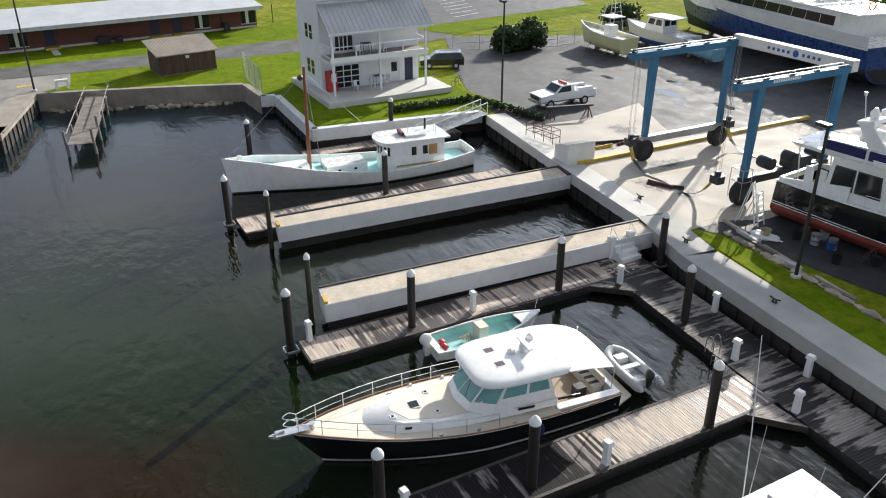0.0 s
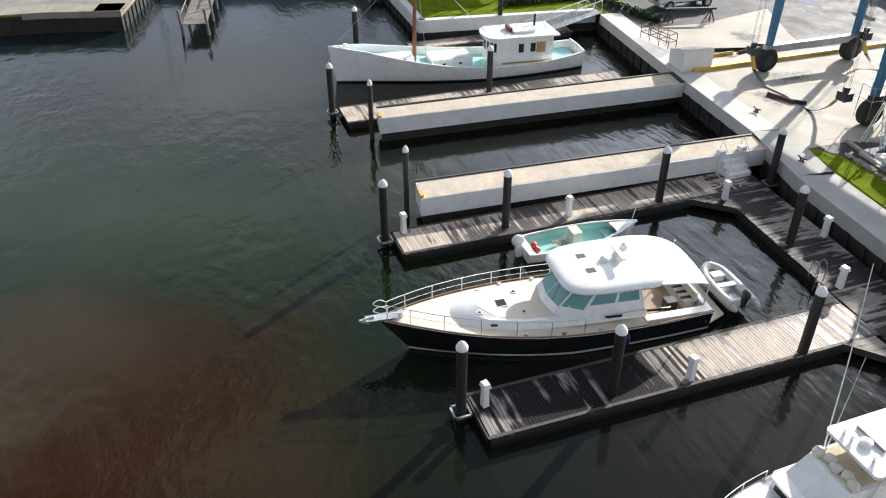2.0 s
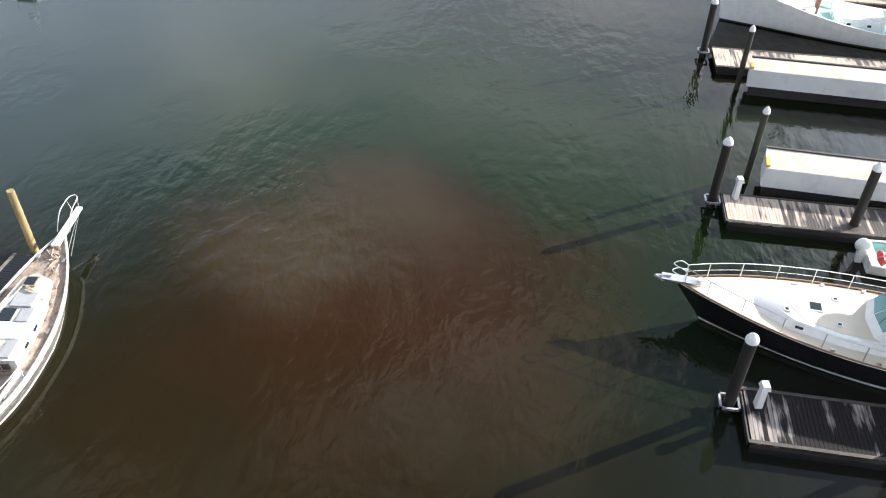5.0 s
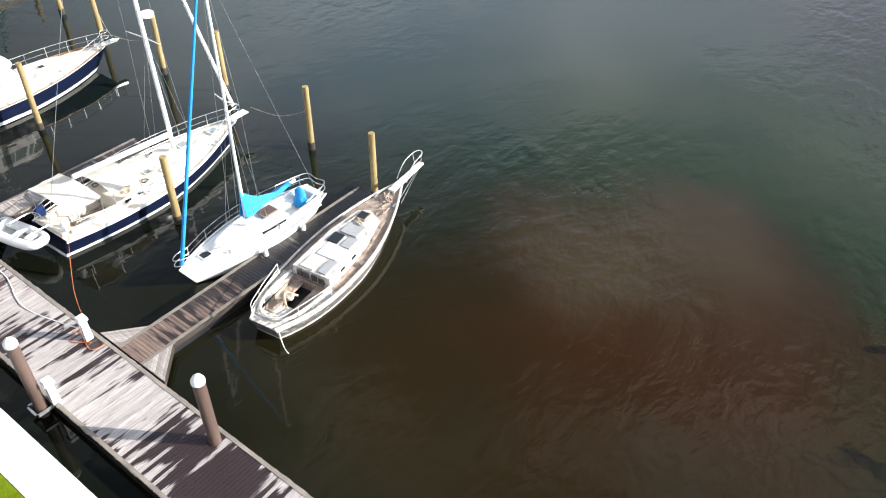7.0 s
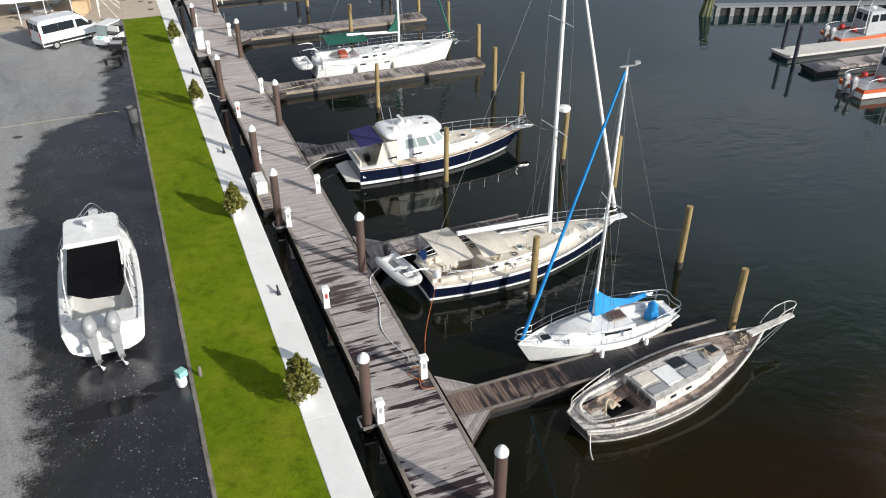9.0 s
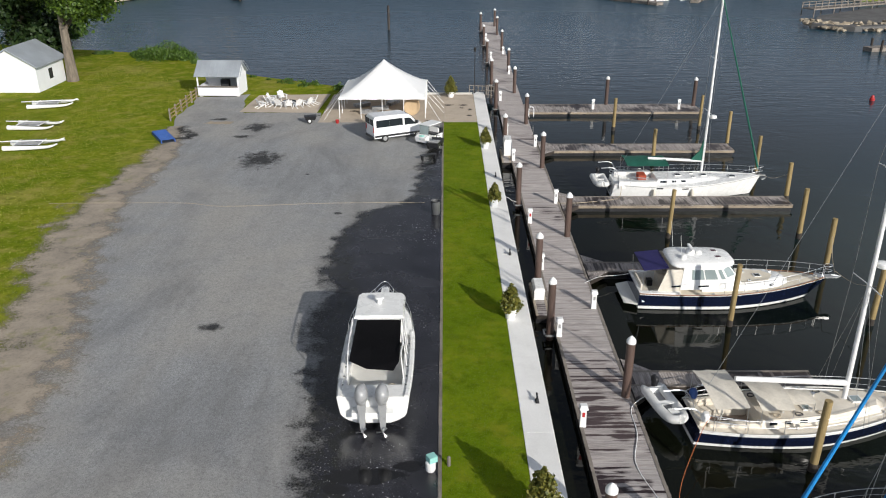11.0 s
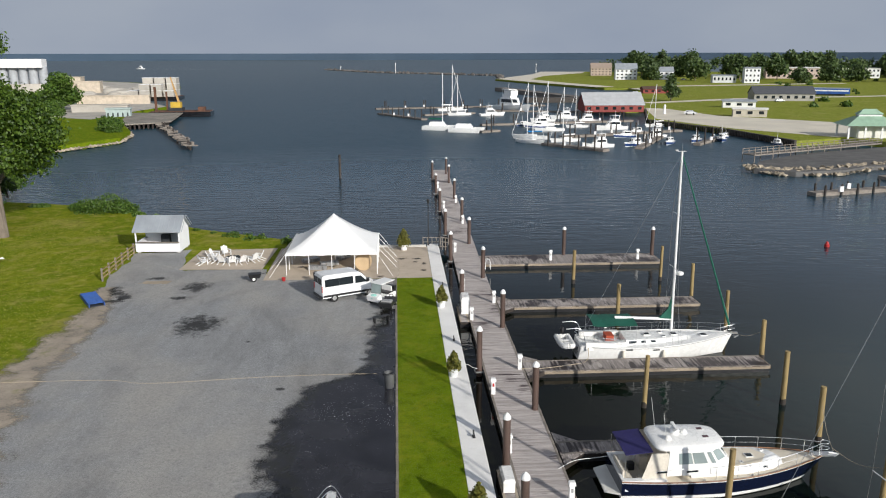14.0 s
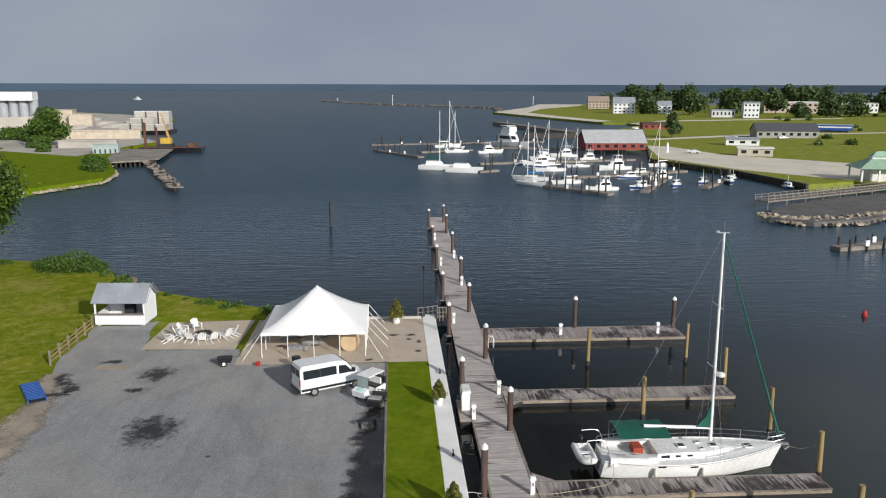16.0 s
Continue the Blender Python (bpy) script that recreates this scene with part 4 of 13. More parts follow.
for i, (x, y, rx, ry) in enumerate([(37.0, -49.8, 1.2, .5), (39.5, -53.6, .8, 1.6), (36.0, -55.4, .9, .7), (47.6, -56.2, 1.3, 1.0), (34.2, -51.0, .7, .9), (44.8, -52.2, 1.0, .6)]):
    sheet("damp_stain", [(x - rx * 1.3, y - ry * 1.3), (x + rx * 1.3, y - ry * 1.3), (x + rx * 1.3, y + ry * 1.3), (x - rx * 1.3, y + ry * 1.3)], ZG + 0.018 + .001 * i, OILSTAIN, "dark wet stain on the concrete apron")
rng = random.Random(63)
for i, (x, y, rx, ry) in enumerate([(54.3, -67.2, 2.2, .8), (51.0, -65.5, .9, .5), (57.0, -70.5, 1.4, .6), (48.5, -68.5, 1.6, .7), (62.0, -66.0, 1.2, .5)]):
    sheet("puddle", [(x + rx * math.cos(k * .35) * rng.uniform(.6, 1.1), y + ry * math.sin(k * .35) * rng.uniform(.6, 1.1)) for k in range(18)], ZG + 0.009 + .001 * i, PUDDLE, "shallow puddle on the worn yard asphalt")
sheet("lawn_south", [(3.95, -44.2), (15.6, -45.1), (29.5, -46.9), (28.6, -48.2), (17.3, -47.5), (3.95, -46.6)], ZG + 0.012, GRASS, "grass strip behind the south sea wall")
bm = B()
for i in range(32):
    t = i / 31
    x, y = 4.5 + 24 * t, -46.95 - 1.65 * t
    blob(bm, (x, y, ZG + .02), .34 + .1 * math.sin(i * 2.2), i, 1, .4, (1.5, .8, .45))
tagged(part("edging_stones", bm, STONE), "row of pale edging stones along the grass", "stones", kind="stuff")
# sea wall caps: pieces of wall along the edge, with timbered faces below
def sea_wall(name, pts, w, mat, label, z=ZG, face=SHEETPILE, drop=0.75, inward=1):
    """A capped wall along the line pts; the body lies to its right side for inward 1."""
    bm, bf = B(), B()
    for a, b in zip(pts, pts[1:]):
        a, b = Vector(a), Vector(b)
        d = (b - a).normalized()
        nrm = Vector((d.y, -d.x)) * inward
        q = [a - nrm * .07, b - nrm * .07, b + nrm * w, a + nrm * w]
        prism(bm, [(p.x, p.y) for p in (q if inward < 0 else q[::-1])], z - drop, z + .035)
        n = max(1, int((b - a).length / 1.2))
        for k in range(n):
            p = a.lerp(b, (k + .2) / n)
            e = p + d * .32
            prism(bf, [(p.x - nrm.x * .15, p.y - nrm.y * .15), (e.x - nrm.x * .15, e.y - nrm.y * .15), (e.x + nrm.x * .1, e.y + nrm.y * .1), (p.x + nrm.x * .1, p.y + nrm.y * .1)], -1.2, z - drop + .02)
        prism(bf, [(a.x - nrm.x * .04, a.y - nrm.y * .04), (b.x - nrm.x * .04, b.y - nrm.y * .04), (b.x + nrm.x * .3, b.y + nrm.y * .3), (a.x + nrm.x * .3, a.y + nrm.y * .3)], -1.2, z - drop - .002)
    w_ = tagged(part(name, bm, mat, bevel=0.02), label, "sea wall", kind="structure")
    part("piling_face", bf, face, w_, "dark timbered face")
    return w_


# darker than the other walls: the shade on this one is in its colour
sea_wall("sea_wall_south", [(3.97, -42.0), (14.0, -42.85), (27.5, -44.25), (32.9, -45.6)], 2.1, M("shaded_sea_wall", (0.42, 0.41, 0.385), 0.85, var=0.14, scale=0.5, dirt=0.3, dirt_col=(0.27, 0.25, 0.22)), "wide concrete sea wall beside the walkway, grey with painted shade")
sea_wall("sea_wall_slip", [(32.9, -45.6), (41.2, -46.5), (56.2, -48.4)], 1.7, CONCRETE, "concrete sea wall at the head of the hoist slip")
sea_wall("sea_wall_house", [(57.4, -48.6), (59.5, -33.6), (71.3, -34.0), (71.6, -32.7)], .55, WHITEWALL, "white concrete sea wall round the house lawn", drop=1.0)
sea_wall("sea_wall_old", [(71.6, -32.7), (76.9, -32.4), (79.3, -25.8), (81.6, -18.2), (82.8, -13.9)], .55, OLDCONC, "old brown concrete sea wall", drop=1.9)
sea_wall("sea_wall_east", [(82.8, -13.9), (70.4, -10.7), (72, -4.6), (76, 40)], 2.2, OLDCONC, "old concrete quay with dark timber fenders", drop=.5)
sheet("lawn_house", [(58.1, -49.2), (60.0, -34.15), (71.8, -34.5), (72.1, -33.2), (77.3, -32.9), (79.8, -25.9), (82.1, -18.3), (83.3, -14.2), (85.2, -17.2), (90.2, -17.6), (89.8, -24.7), (88.6, -42.1), (87, -55), (76.2, -52.0), (70, -50.2), (61.5, -51.2), (58.6, -52.2)], ZG + 0.006, GRASS, "bright lawn round the white house")
sheet("quay_east_slab", [(83.3, -14.2), (71.0, -11.2), (72.6, -4.6), (77, 40), (112, 40), (112, -8), (96, -8.6), (90.6, -11.2), (90.2, -17.6), (85.2, -17.2)], ZG + 0.004, M("quay_paving", (0.26, 0.245, 0.22), 0.9, var=0.2, scale=0.3, dirt=0.4), "worn grey concrete quay apron")
sheet("lane", [(91, -9), (96, -9.5), (95.7, -25.5), (96, -44.4), (94.5, -60), (88, -63.0), (86.4, -57.5), (88.6, -42.1), (89.8, -24.7)], ZG + 0.012, ROADGREY, "narrow grey lane past the brick building")
sheet("lawn_brick", [(96, -9.5), (103.2, -9.5), (106.6, -43), (120, -60), (130, -90), (95, -90), (89, -63), (94.5, -60), (96, -44.4), (95.7, -25.5)], ZG + 0.008, GRASS, "lawn along the brick building")
sheet("parking_far", [(96, -62), (116, -66), (128, -100), (100, -92)], ZG + 0.014, ASPHALT, "asphalt car park behind the yard")
for i in range(6):
    bm = B()
    x, y = 100 + i * 2.7, -68.6 - i * .9
    solid(bm, [(x, y, ZG + .016), (x + .14, y, ZG + .016), (x + 1.5, y - 5, ZG + .016), (x + 1.36, y - 5, ZG + .016)],
          [(x, y, ZG + .021), (x + .14, y, ZG + .021), (x + 1.5, y - 5, ZG + .021), (x + 1.36, y - 5, ZG + .021)])
    tagged(part("parking_line", bm, OFFWHITE), "white painted parking line", "road marking", kind="structure")

# ---- docks ----
def boards(dock, x0, x1, y0, y1, along, mat, pitch=0.145, gap=0.012, single=None, z=ZD, skew=None, soaked=None):
    """Deck boards; those in the stretch single are pieces of their own, the rest one part."""
    rng = random.Random(int(x0 * 7 + y0 * 13))
    lo, hi = (y0, y1) if along == 'X' else (x0, x1)
    n = int((hi - lo) / pitch)
    rest, mesh, wet_mesh = B(), None, None
    for i in range(n):
        a = lo + i * pitch
        e = rng.uniform(-.015, .015)
        zz = z + rng.uniform(-.004, .004)
        if single and single[0] <= a < single[1]:
            if mesh is None:
                t = B()
                if along == 'X':
                    box(t, x0, x1, 0, pitch - gap, -.038, 0)
                else:
                    box(t, 0, pitch - gap, y0, y1, -.038, 0)
                mesh = bpy.data.meshes.new("board")
                t.to_mesh(mesh)
                t.free()
                mesh.materials.append(mat)
                if soaked:
                    wet_mesh = mesh.copy()
                    wet_mesh.materials[0] = soaked[1]
            ob = new("board", wet_mesh if soaked and soaked[0](a + 1.4 * rng.random()) else mesh)
            ob.parent = dock
            ob.location = (e, a, zz) if along == 'X' else (a, e, zz)
        elif along == 'X':
            sx = skew(a) if skew else 0
            box(rest, x0 + e + sx, x1 + e + sx, a, a + pitch - gap, zz - .038, zz)
        else:
            sy = skew(a) if skew else 0
            box(rest, a, a + pitch - gap, y0 + e + sy, y1 + e + sy, zz - .038, zz)
    if rest.verts:
        r = part("decking", rest, mat, dock)
        r["kind"] = "stuff"


def dock_frame(dock, outline, z=ZD, mat=TIMBER):
    """Dark fascia and floats under the deck."""
    bm = B()
    n = len(outline)
    for i in range(n):
        a, b = Vector(outline[i]), Vector(outline[(i + 1) % n])
        d = (b - a).normalized()
        nn = Vector((-d.y, d.x)) * .06
        prism(bm, [(a.x, a.y), (b.x, b.y), (b.x + nn.x, b.y + nn.y), (a.x + nn.x, a.y + nn.y)], z - .23, z - .012)
    part("fascia", bm, mat, dock, "pale timber fascia" if mat is WALER else "dark wet timber fascia")
    bm = B()
    c = Vector((sum(p[0] for p in outline) / n, sum(p[1] for p in outline) / n))
    prism(bm, [tuple(c + (Vector(p) - c) * .985) for p in outline], -.25, z - .08)
    part("float", bm, BLACKPLASTIC, dock)


def floating_dock(name, x0, x1, y0, y1, along, mat, label, single=None, edge=EDGEWOOD, soaked=None, fascia=TIMBER):
    d = thing(name, pose(0, 0, 0), label, "dock", "floating docks")
    boards(d, x0, x1, y0, y1, along, mat, single=single, soaked=soaked)
    dock_frame(d, [(x0, y0), (x1, y0), (x1, y1), (x0, y1)], ZD, fascia)
    bm = B()
    ax = (x0 + .05, x1 - .05, x0, x1)
    if along == 'X':
        for xx in (x0 + .06, x1 - .10):
            box(bm, xx - .05, xx + .09, y0, y1, ZD, ZD + .018)
    else:
        for yy in (y0 + .06, y1 - .10):
            box(bm, x0, x1, yy - .05, yy + .09, ZD, ZD + .018)
    part("edge_strip", bm, edge, d)
    return d


def gusset(dock, pts, mat, along):
    """A boarded corner piece that widens the joint of two docks."""
    bm = B()
    prism(bm, pts, ZD - .30, ZD + .004)
    part("corner_brace", bm, TIMBER, dock)
    bm = B()
    xs, ys = [p[0] for p in pts], [p[1] for p in pts]
    a, b, c = [Vector(p) for p in pts]
    for k in range(9):
        t0, t1 = k / 9 + .006, (k + 1) / 9 - .006
        q = [a.lerp(b, t0), a.lerp(b, t1), a.lerp(c, t1), a.lerp(c, t0)]
        if k == 0:
            q = [a, a.lerp(b, t1), a.lerp(c, t1)]
        prism(bm, [(p.x, p.y) for p in q], ZD + .004, ZD + .022)
        part("corner_board", bm, mat, dock)
        bm = B()
    bm.free()


main = floating_dock("main_dock", 5.47, 8.35, -41.0, 62.0, 'X', DOCK_X, "long weathered floating dock with grey boards and damp stains", (-3.0, 40.4), GREYTIMBER, (lambda y: y < 11.5, DOCK_XW))
far = thing("outer_dock", pose(0, 0, 0), "outer end of the floating dock reaching into the channel", "dock", "floating docks")
boards(far, 5.47, 8.35, 62.06, 143.0, 'X', DOCK_X, skew=lambda y: (y - 62) * .0115)
dock_frame(far, [(5.47, 62.06), (8.35, 62.06), (9.28, 143.2), (6.40, 143.2)])
for y0, y1, x1, lab in ((5.25, 6.75, 21.4, "narrow dark finger dock beside the old sailing boat"), (17.2, 18.6, 17.5, "narrow finger dock behind the ketch"),
                        (30.0, 31.5, 16.5, "narrow finger dock behind the navy motor yacht"), (41.85, 43.9, 26.2, "grey finger dock beside the white sloop"),
                        (56.4, 58.7, 26.6, "grey finger dock with dark damp boards"), (71.2, 75.0, 28.1, "wide grey finger dock at the outer end")):
    fm = DOCK_OLD if y0 < 10 else DOCK_Y
    f = floating_dock("finger_dock", 8.42, x1, y0, y1, 'Y', fm, lab, (8, 40) if y0 < 10 else None, GREYTIMBER, (lambda x: x > 13.6, DOCK_SOAKED) if y0 < 10 else None, TIMBER if y0 < 35 else WALER)
    if y0 < 60:
        gusset(f, [(8.42, y0), (8.42, y0 - 1.25), (9.75, y0)], DOCK_Y, 'Y')
        gusset(f, [(8.42, y1), (9.75, y1), (8.42, y1 + 1.1)], DOCK_Y, 'Y')
for y in (26.4, 54.9):
    p = floating_dock("side_float", 4.62, 5.44, y - 2.1, y + 2.1, 'X', DOCK_X, "small side float carrying a white dock box")

# south walkway and its fingers
sw = thing("south_dock", pose(0, 0, 0), "weathered floating walkway under the south sea wall", "dock", "floating docks")
boards(sw, 8.42, 31.0, -42.0, -39.1, 'Y', DOCK_SY, skew=lambda x: -(x - 8.4) * .082)
dock_frame(sw, [(8.4, -42.0), (31.1, -43.9), (31.1, -41.0), (8.4, -39.1)])
sf = floating_dock("south_finger", 16.75, 19.2, -39.8, -22.3, 'X', DOCK_S, "weathered finger dock beside the black motor yacht", (-40, -22), DARKEDGE, (lambda y: y > -30.5, DOCK_SW))
gusset(sf, [(16.75, -39.5), (14.9, -39.55), (16.75, -37.9)], DOCK_SY, 'Y')
gusset(sf, [(19.2, -39.8), (19.2, -38.3), (20.6, -40.0)], DOCK_SY, 'Y')
nf = floating_dock("north_finger", 29.0, 31.25, -43.0, -22.9, 'X', DOCK_S, "weathered finger dock beside the concrete pier", (-41, -22), DARKEDGE)
gusset(nf, [(29.0, -40.9), (27.2, -40.8), (29.0, -38.9)], DOCK_SY, 'Y')
floating_dock("slip_finger", 44.6, 47.3, -44.6, -24.0, 'X', DOCK_S, "weathered wooden dock beside the old workboat", None, DARKEDGE)
floating_dock("lawn_float", 56.4, 58.2, -46.0, -32.0, 'X', DOCK_S, "floating dock under the house sea wall", None, DARKEDGE)

# concrete hoist piers
def hoist_pier(name, q, label, tip):
    p = thing(name, pose(0, 0, 0), label, "pier")
    bm = B()
    prism(bm, q, .58, ZG - .10)
    part("beam", bm, WHITEWALL, p, "white coated concrete side", bevel=.02)
    # a dark skirt is added under the beam to stand for the shade there
    bm = B()
    c = Vector((sum(v[0] for v in q) / 4, sum(v[1] for v in q) / 4))
    prism(bm, [(c.x + (v[0] - c.x) * .72, c.y + (v[1] - c.y) * .985) for v in q], -1.2, .6)
    part("sheeting", bm, SHEETPILE, p, "dark skirt added for the shade under the pier")
    bm = B()
    c = Vector((sum(v[0] for v in q) / 4, sum(v[1] for v in q) / 4))
    prism(bm, [(c.x + (v[0] - c.x) * .90, c.y + (v[1] - c.y) * .995) for v in q], ZG - .12, ZG - .085)
    part("runway", bm, TANCONC, p, "tan sandy concrete top")
    bm = B()
    prism(bm, [(q[3][0] + .02, q[3][1] + .3), (q[2][0] - .02, q[2][1] + .3), (q[2][0] - .02, q[2][1]), (q[3][0] + .02, q[3][1])], ZG - .1, ZG + .0)
    for i in range(9):
        t = (i + .5) / 9
        x, y = q[0][0] + (q[3][0] - q[0][0]) * t, q[0][1] + (q[3][1] - q[0][1]) * t
        x2 = q[1][0] + (q[2][0] - q[1][0]) * t
        for xx in (x + .35, x2 - .35):
            b2_ = B()
            tube(b2_, [(xx, y, -1.5), (xx, y, .34)], .18, 8)
            part("support", b2_, SHEETPILE, p)
    part("head_kerb", bm, SHEETPILE, p)
    bm = B()
    for a, b in ((q[1], q[2]),):
        d = (Vector(b) - Vector(a)).normalized()
        nn = Vector((-d.y, d.x)) * .14
        prism(bm, [a, b, (b[0] + nn.x, b[1] + nn.y), (a[0] + nn.x, a[1] + nn.y)], ZG - .1, ZG - .02)
    part("timber_rail", bm, TIMBER, p)
    bm = B()
    a, b = Vector(q[0]), Vector(q[1])
    prism(bm, [(a.x + .1, a.y - .02), (a.x + .75, a.y - .09), (a.x + .75, a.y - .27), (a.x + .1, a.y - .2)][::-1], ZG - .1, ZG + .04)
    part("end_stop", bm, YELLOW, p, "yellow painted end stop")
    return p


hoist_pier("hoist_pier", [(31.95, -24.75), (33.75, -25.05), (32.65, -45.7), (30.95, -45.4)], "white-sided concrete hoist pier with a sandy top", 0)
hoist_pier("hoist_pier", [(42.15, -25.4), (43.75, -25.7), (42.85, -46.7), (41.1, -46.4)], "white-sided concrete hoist pier beside the workboat", 0)

# ---- piles ----
def sleeved_pile(x, y, mat, label, ring=(1, 0), top=3.56, r=.205):
    p = thing("pile", pose(x, y, 0), label, "pile", "dock piles")
    bm = B()
    lathe(bm, [(r, -1.5), (r, top - .12)], 14)
    part("sleeve", bm, mat, p, smooth=True)
    bm = B()
    lathe(bm, [(r + .02, top - .16), (r + .02, top - .05), (r * .75, top + .08), (.02, top + .2)], 14)
    part("cap", bm, CAPWHITE, p, "white conical cap", True)
    if ring:
        bm = B()
        box(bm, -.36, .36, -.36, -.28, ZD - .16, ZD - .06)
        box(bm, -.36, .36, .28, .36, ZD - .16, ZD - .06)
        box(bm, -.36, -.28, -.36, .36, ZD - .16, ZD - .06)
        box(bm, .28, .36, -.36, .36, ZD - .16, ZD - .06)
        part("guide_hoop", bm, GALV, p, "galvanised square pile hoop")
    return p


for x, y in ((7.87, .6), (8.0, 16.4), (8.0, 35.8), (8.0, 51.3), (8.0, 66.2), (7.95, 80.9), (8.2, 94.2), (8.4, 111.0), (8.6, 126.8), (8.8, 137.5), (18.0, 74.8), (27.8, 74.1)):
    sleeved_pile(x, y, BROWNPILE, "brown sleeved dock pile with a white conical cap", None)
for x, y in ((5.19, 6.5), (5.19, 22.55), (5.19, 28.7), (5.17, 42.55), (5.17, 57.7), (5.25, 73.4), (5.45, 86.3), (5.62, 101.7), (5.8, 116.6), (5.97, 132.4), (5.19, -8.5), (5.19, -24)):
    sleeved_pile(x, y, BROWNPILE, "brown sleeved pile in a steel hoop at the dock's edge", (1, 0))
for x, y, rg in ((18.5, -21.9, 1), (17.46, -27.6, 0), (16.95, -36.0, 0), (30.75, -22.5, 1), (29.75, -28.5, 0), (29.4, -37.2, 0), (23.7, -40.95, 0), (29.3, -44.3, 1),
                 (46.6, -34.5, 0), (46.9, -23.5, 1)):
    sleeved_pile(x, y, BLACKPILE, "black sleeved dock pile with a white conical cap", rg)
sleeved_pile(58.3, -28.0, BLACKPILE, "black sleeved pile standing off the lawn wall", None)
sleeved_pile(58.75, -40.4, BLACKPILE, "black sleeved pile at the lawn float", None)
for x, y in ((33.6, -24.5), (42.9, -25.1)):
    sleeved_pile(x, y, M("algae_pile", (0.05, 0.05, 0.03), 0.7, var=0.4), "slim dark pile with a white cap at the pier end", None, 3.7, .15)


def wood_pile(x, y, top, lean=(0, 0)):
    rng = random.Random(int(x * 31 + y * 17))
    p = thing("mooring_pile", pose(x, y, 0), "bare yellow-brown timber mooring pile", "pile", "mooring piles")
    bm = B()
    r = rng.uniform(.15, .18)
    tube(bm, [(0, 0, -1.5), (lean[0] * .3, lean[1] * .3, .5), (lean[0], lean[1], top)], r * 1.08, 12, r * .92)
    part("shaft", bm, WOODPILE, p, smooth=True)
    bm = B()
    lathe(bm, [(r * 1.12, -1.2), (r * 1.13, .32), (r * 1.10, .42)], 12)
    part("tide_band", bm, TIMBER, p, "dark weedy band at the waterline")


for x, y, top in ((21.75, 6.0, 3.5), (22.95, 11.4, 3.55), (14.85, 11.7, 3.5), (15.45, 24.0, 3.8), (15.3, 36.7, 3.6), (26.65, 44.3, 3.1), (24.5, 36.6, 3.7), (24.1, 31.4, 3.5), (23.4, 24.1, 3.6),
                  (24.3, 19.6, 3.6), (26.0, 65.7, 3.6), (17.0, 65.3, 3.4), (18.3, 53.7, 3.3), (26.8, 59.2, 3.5), (26.5, 50.6, 3.5)):
    wood_pile(x, y, top, (.05 * math.sin(x * 3), .05 * math.cos(y * 3)))
p = thing("channel_pile", pose(-11.0, 136.8, 0), "lone dark timber pile out in the channel", "pile")
bm = B()
tube(bm, [(0, 0, -2), (0, 0, 4.4)], .26, 10, .22)
part("shaft", bm, TIMBER, p)

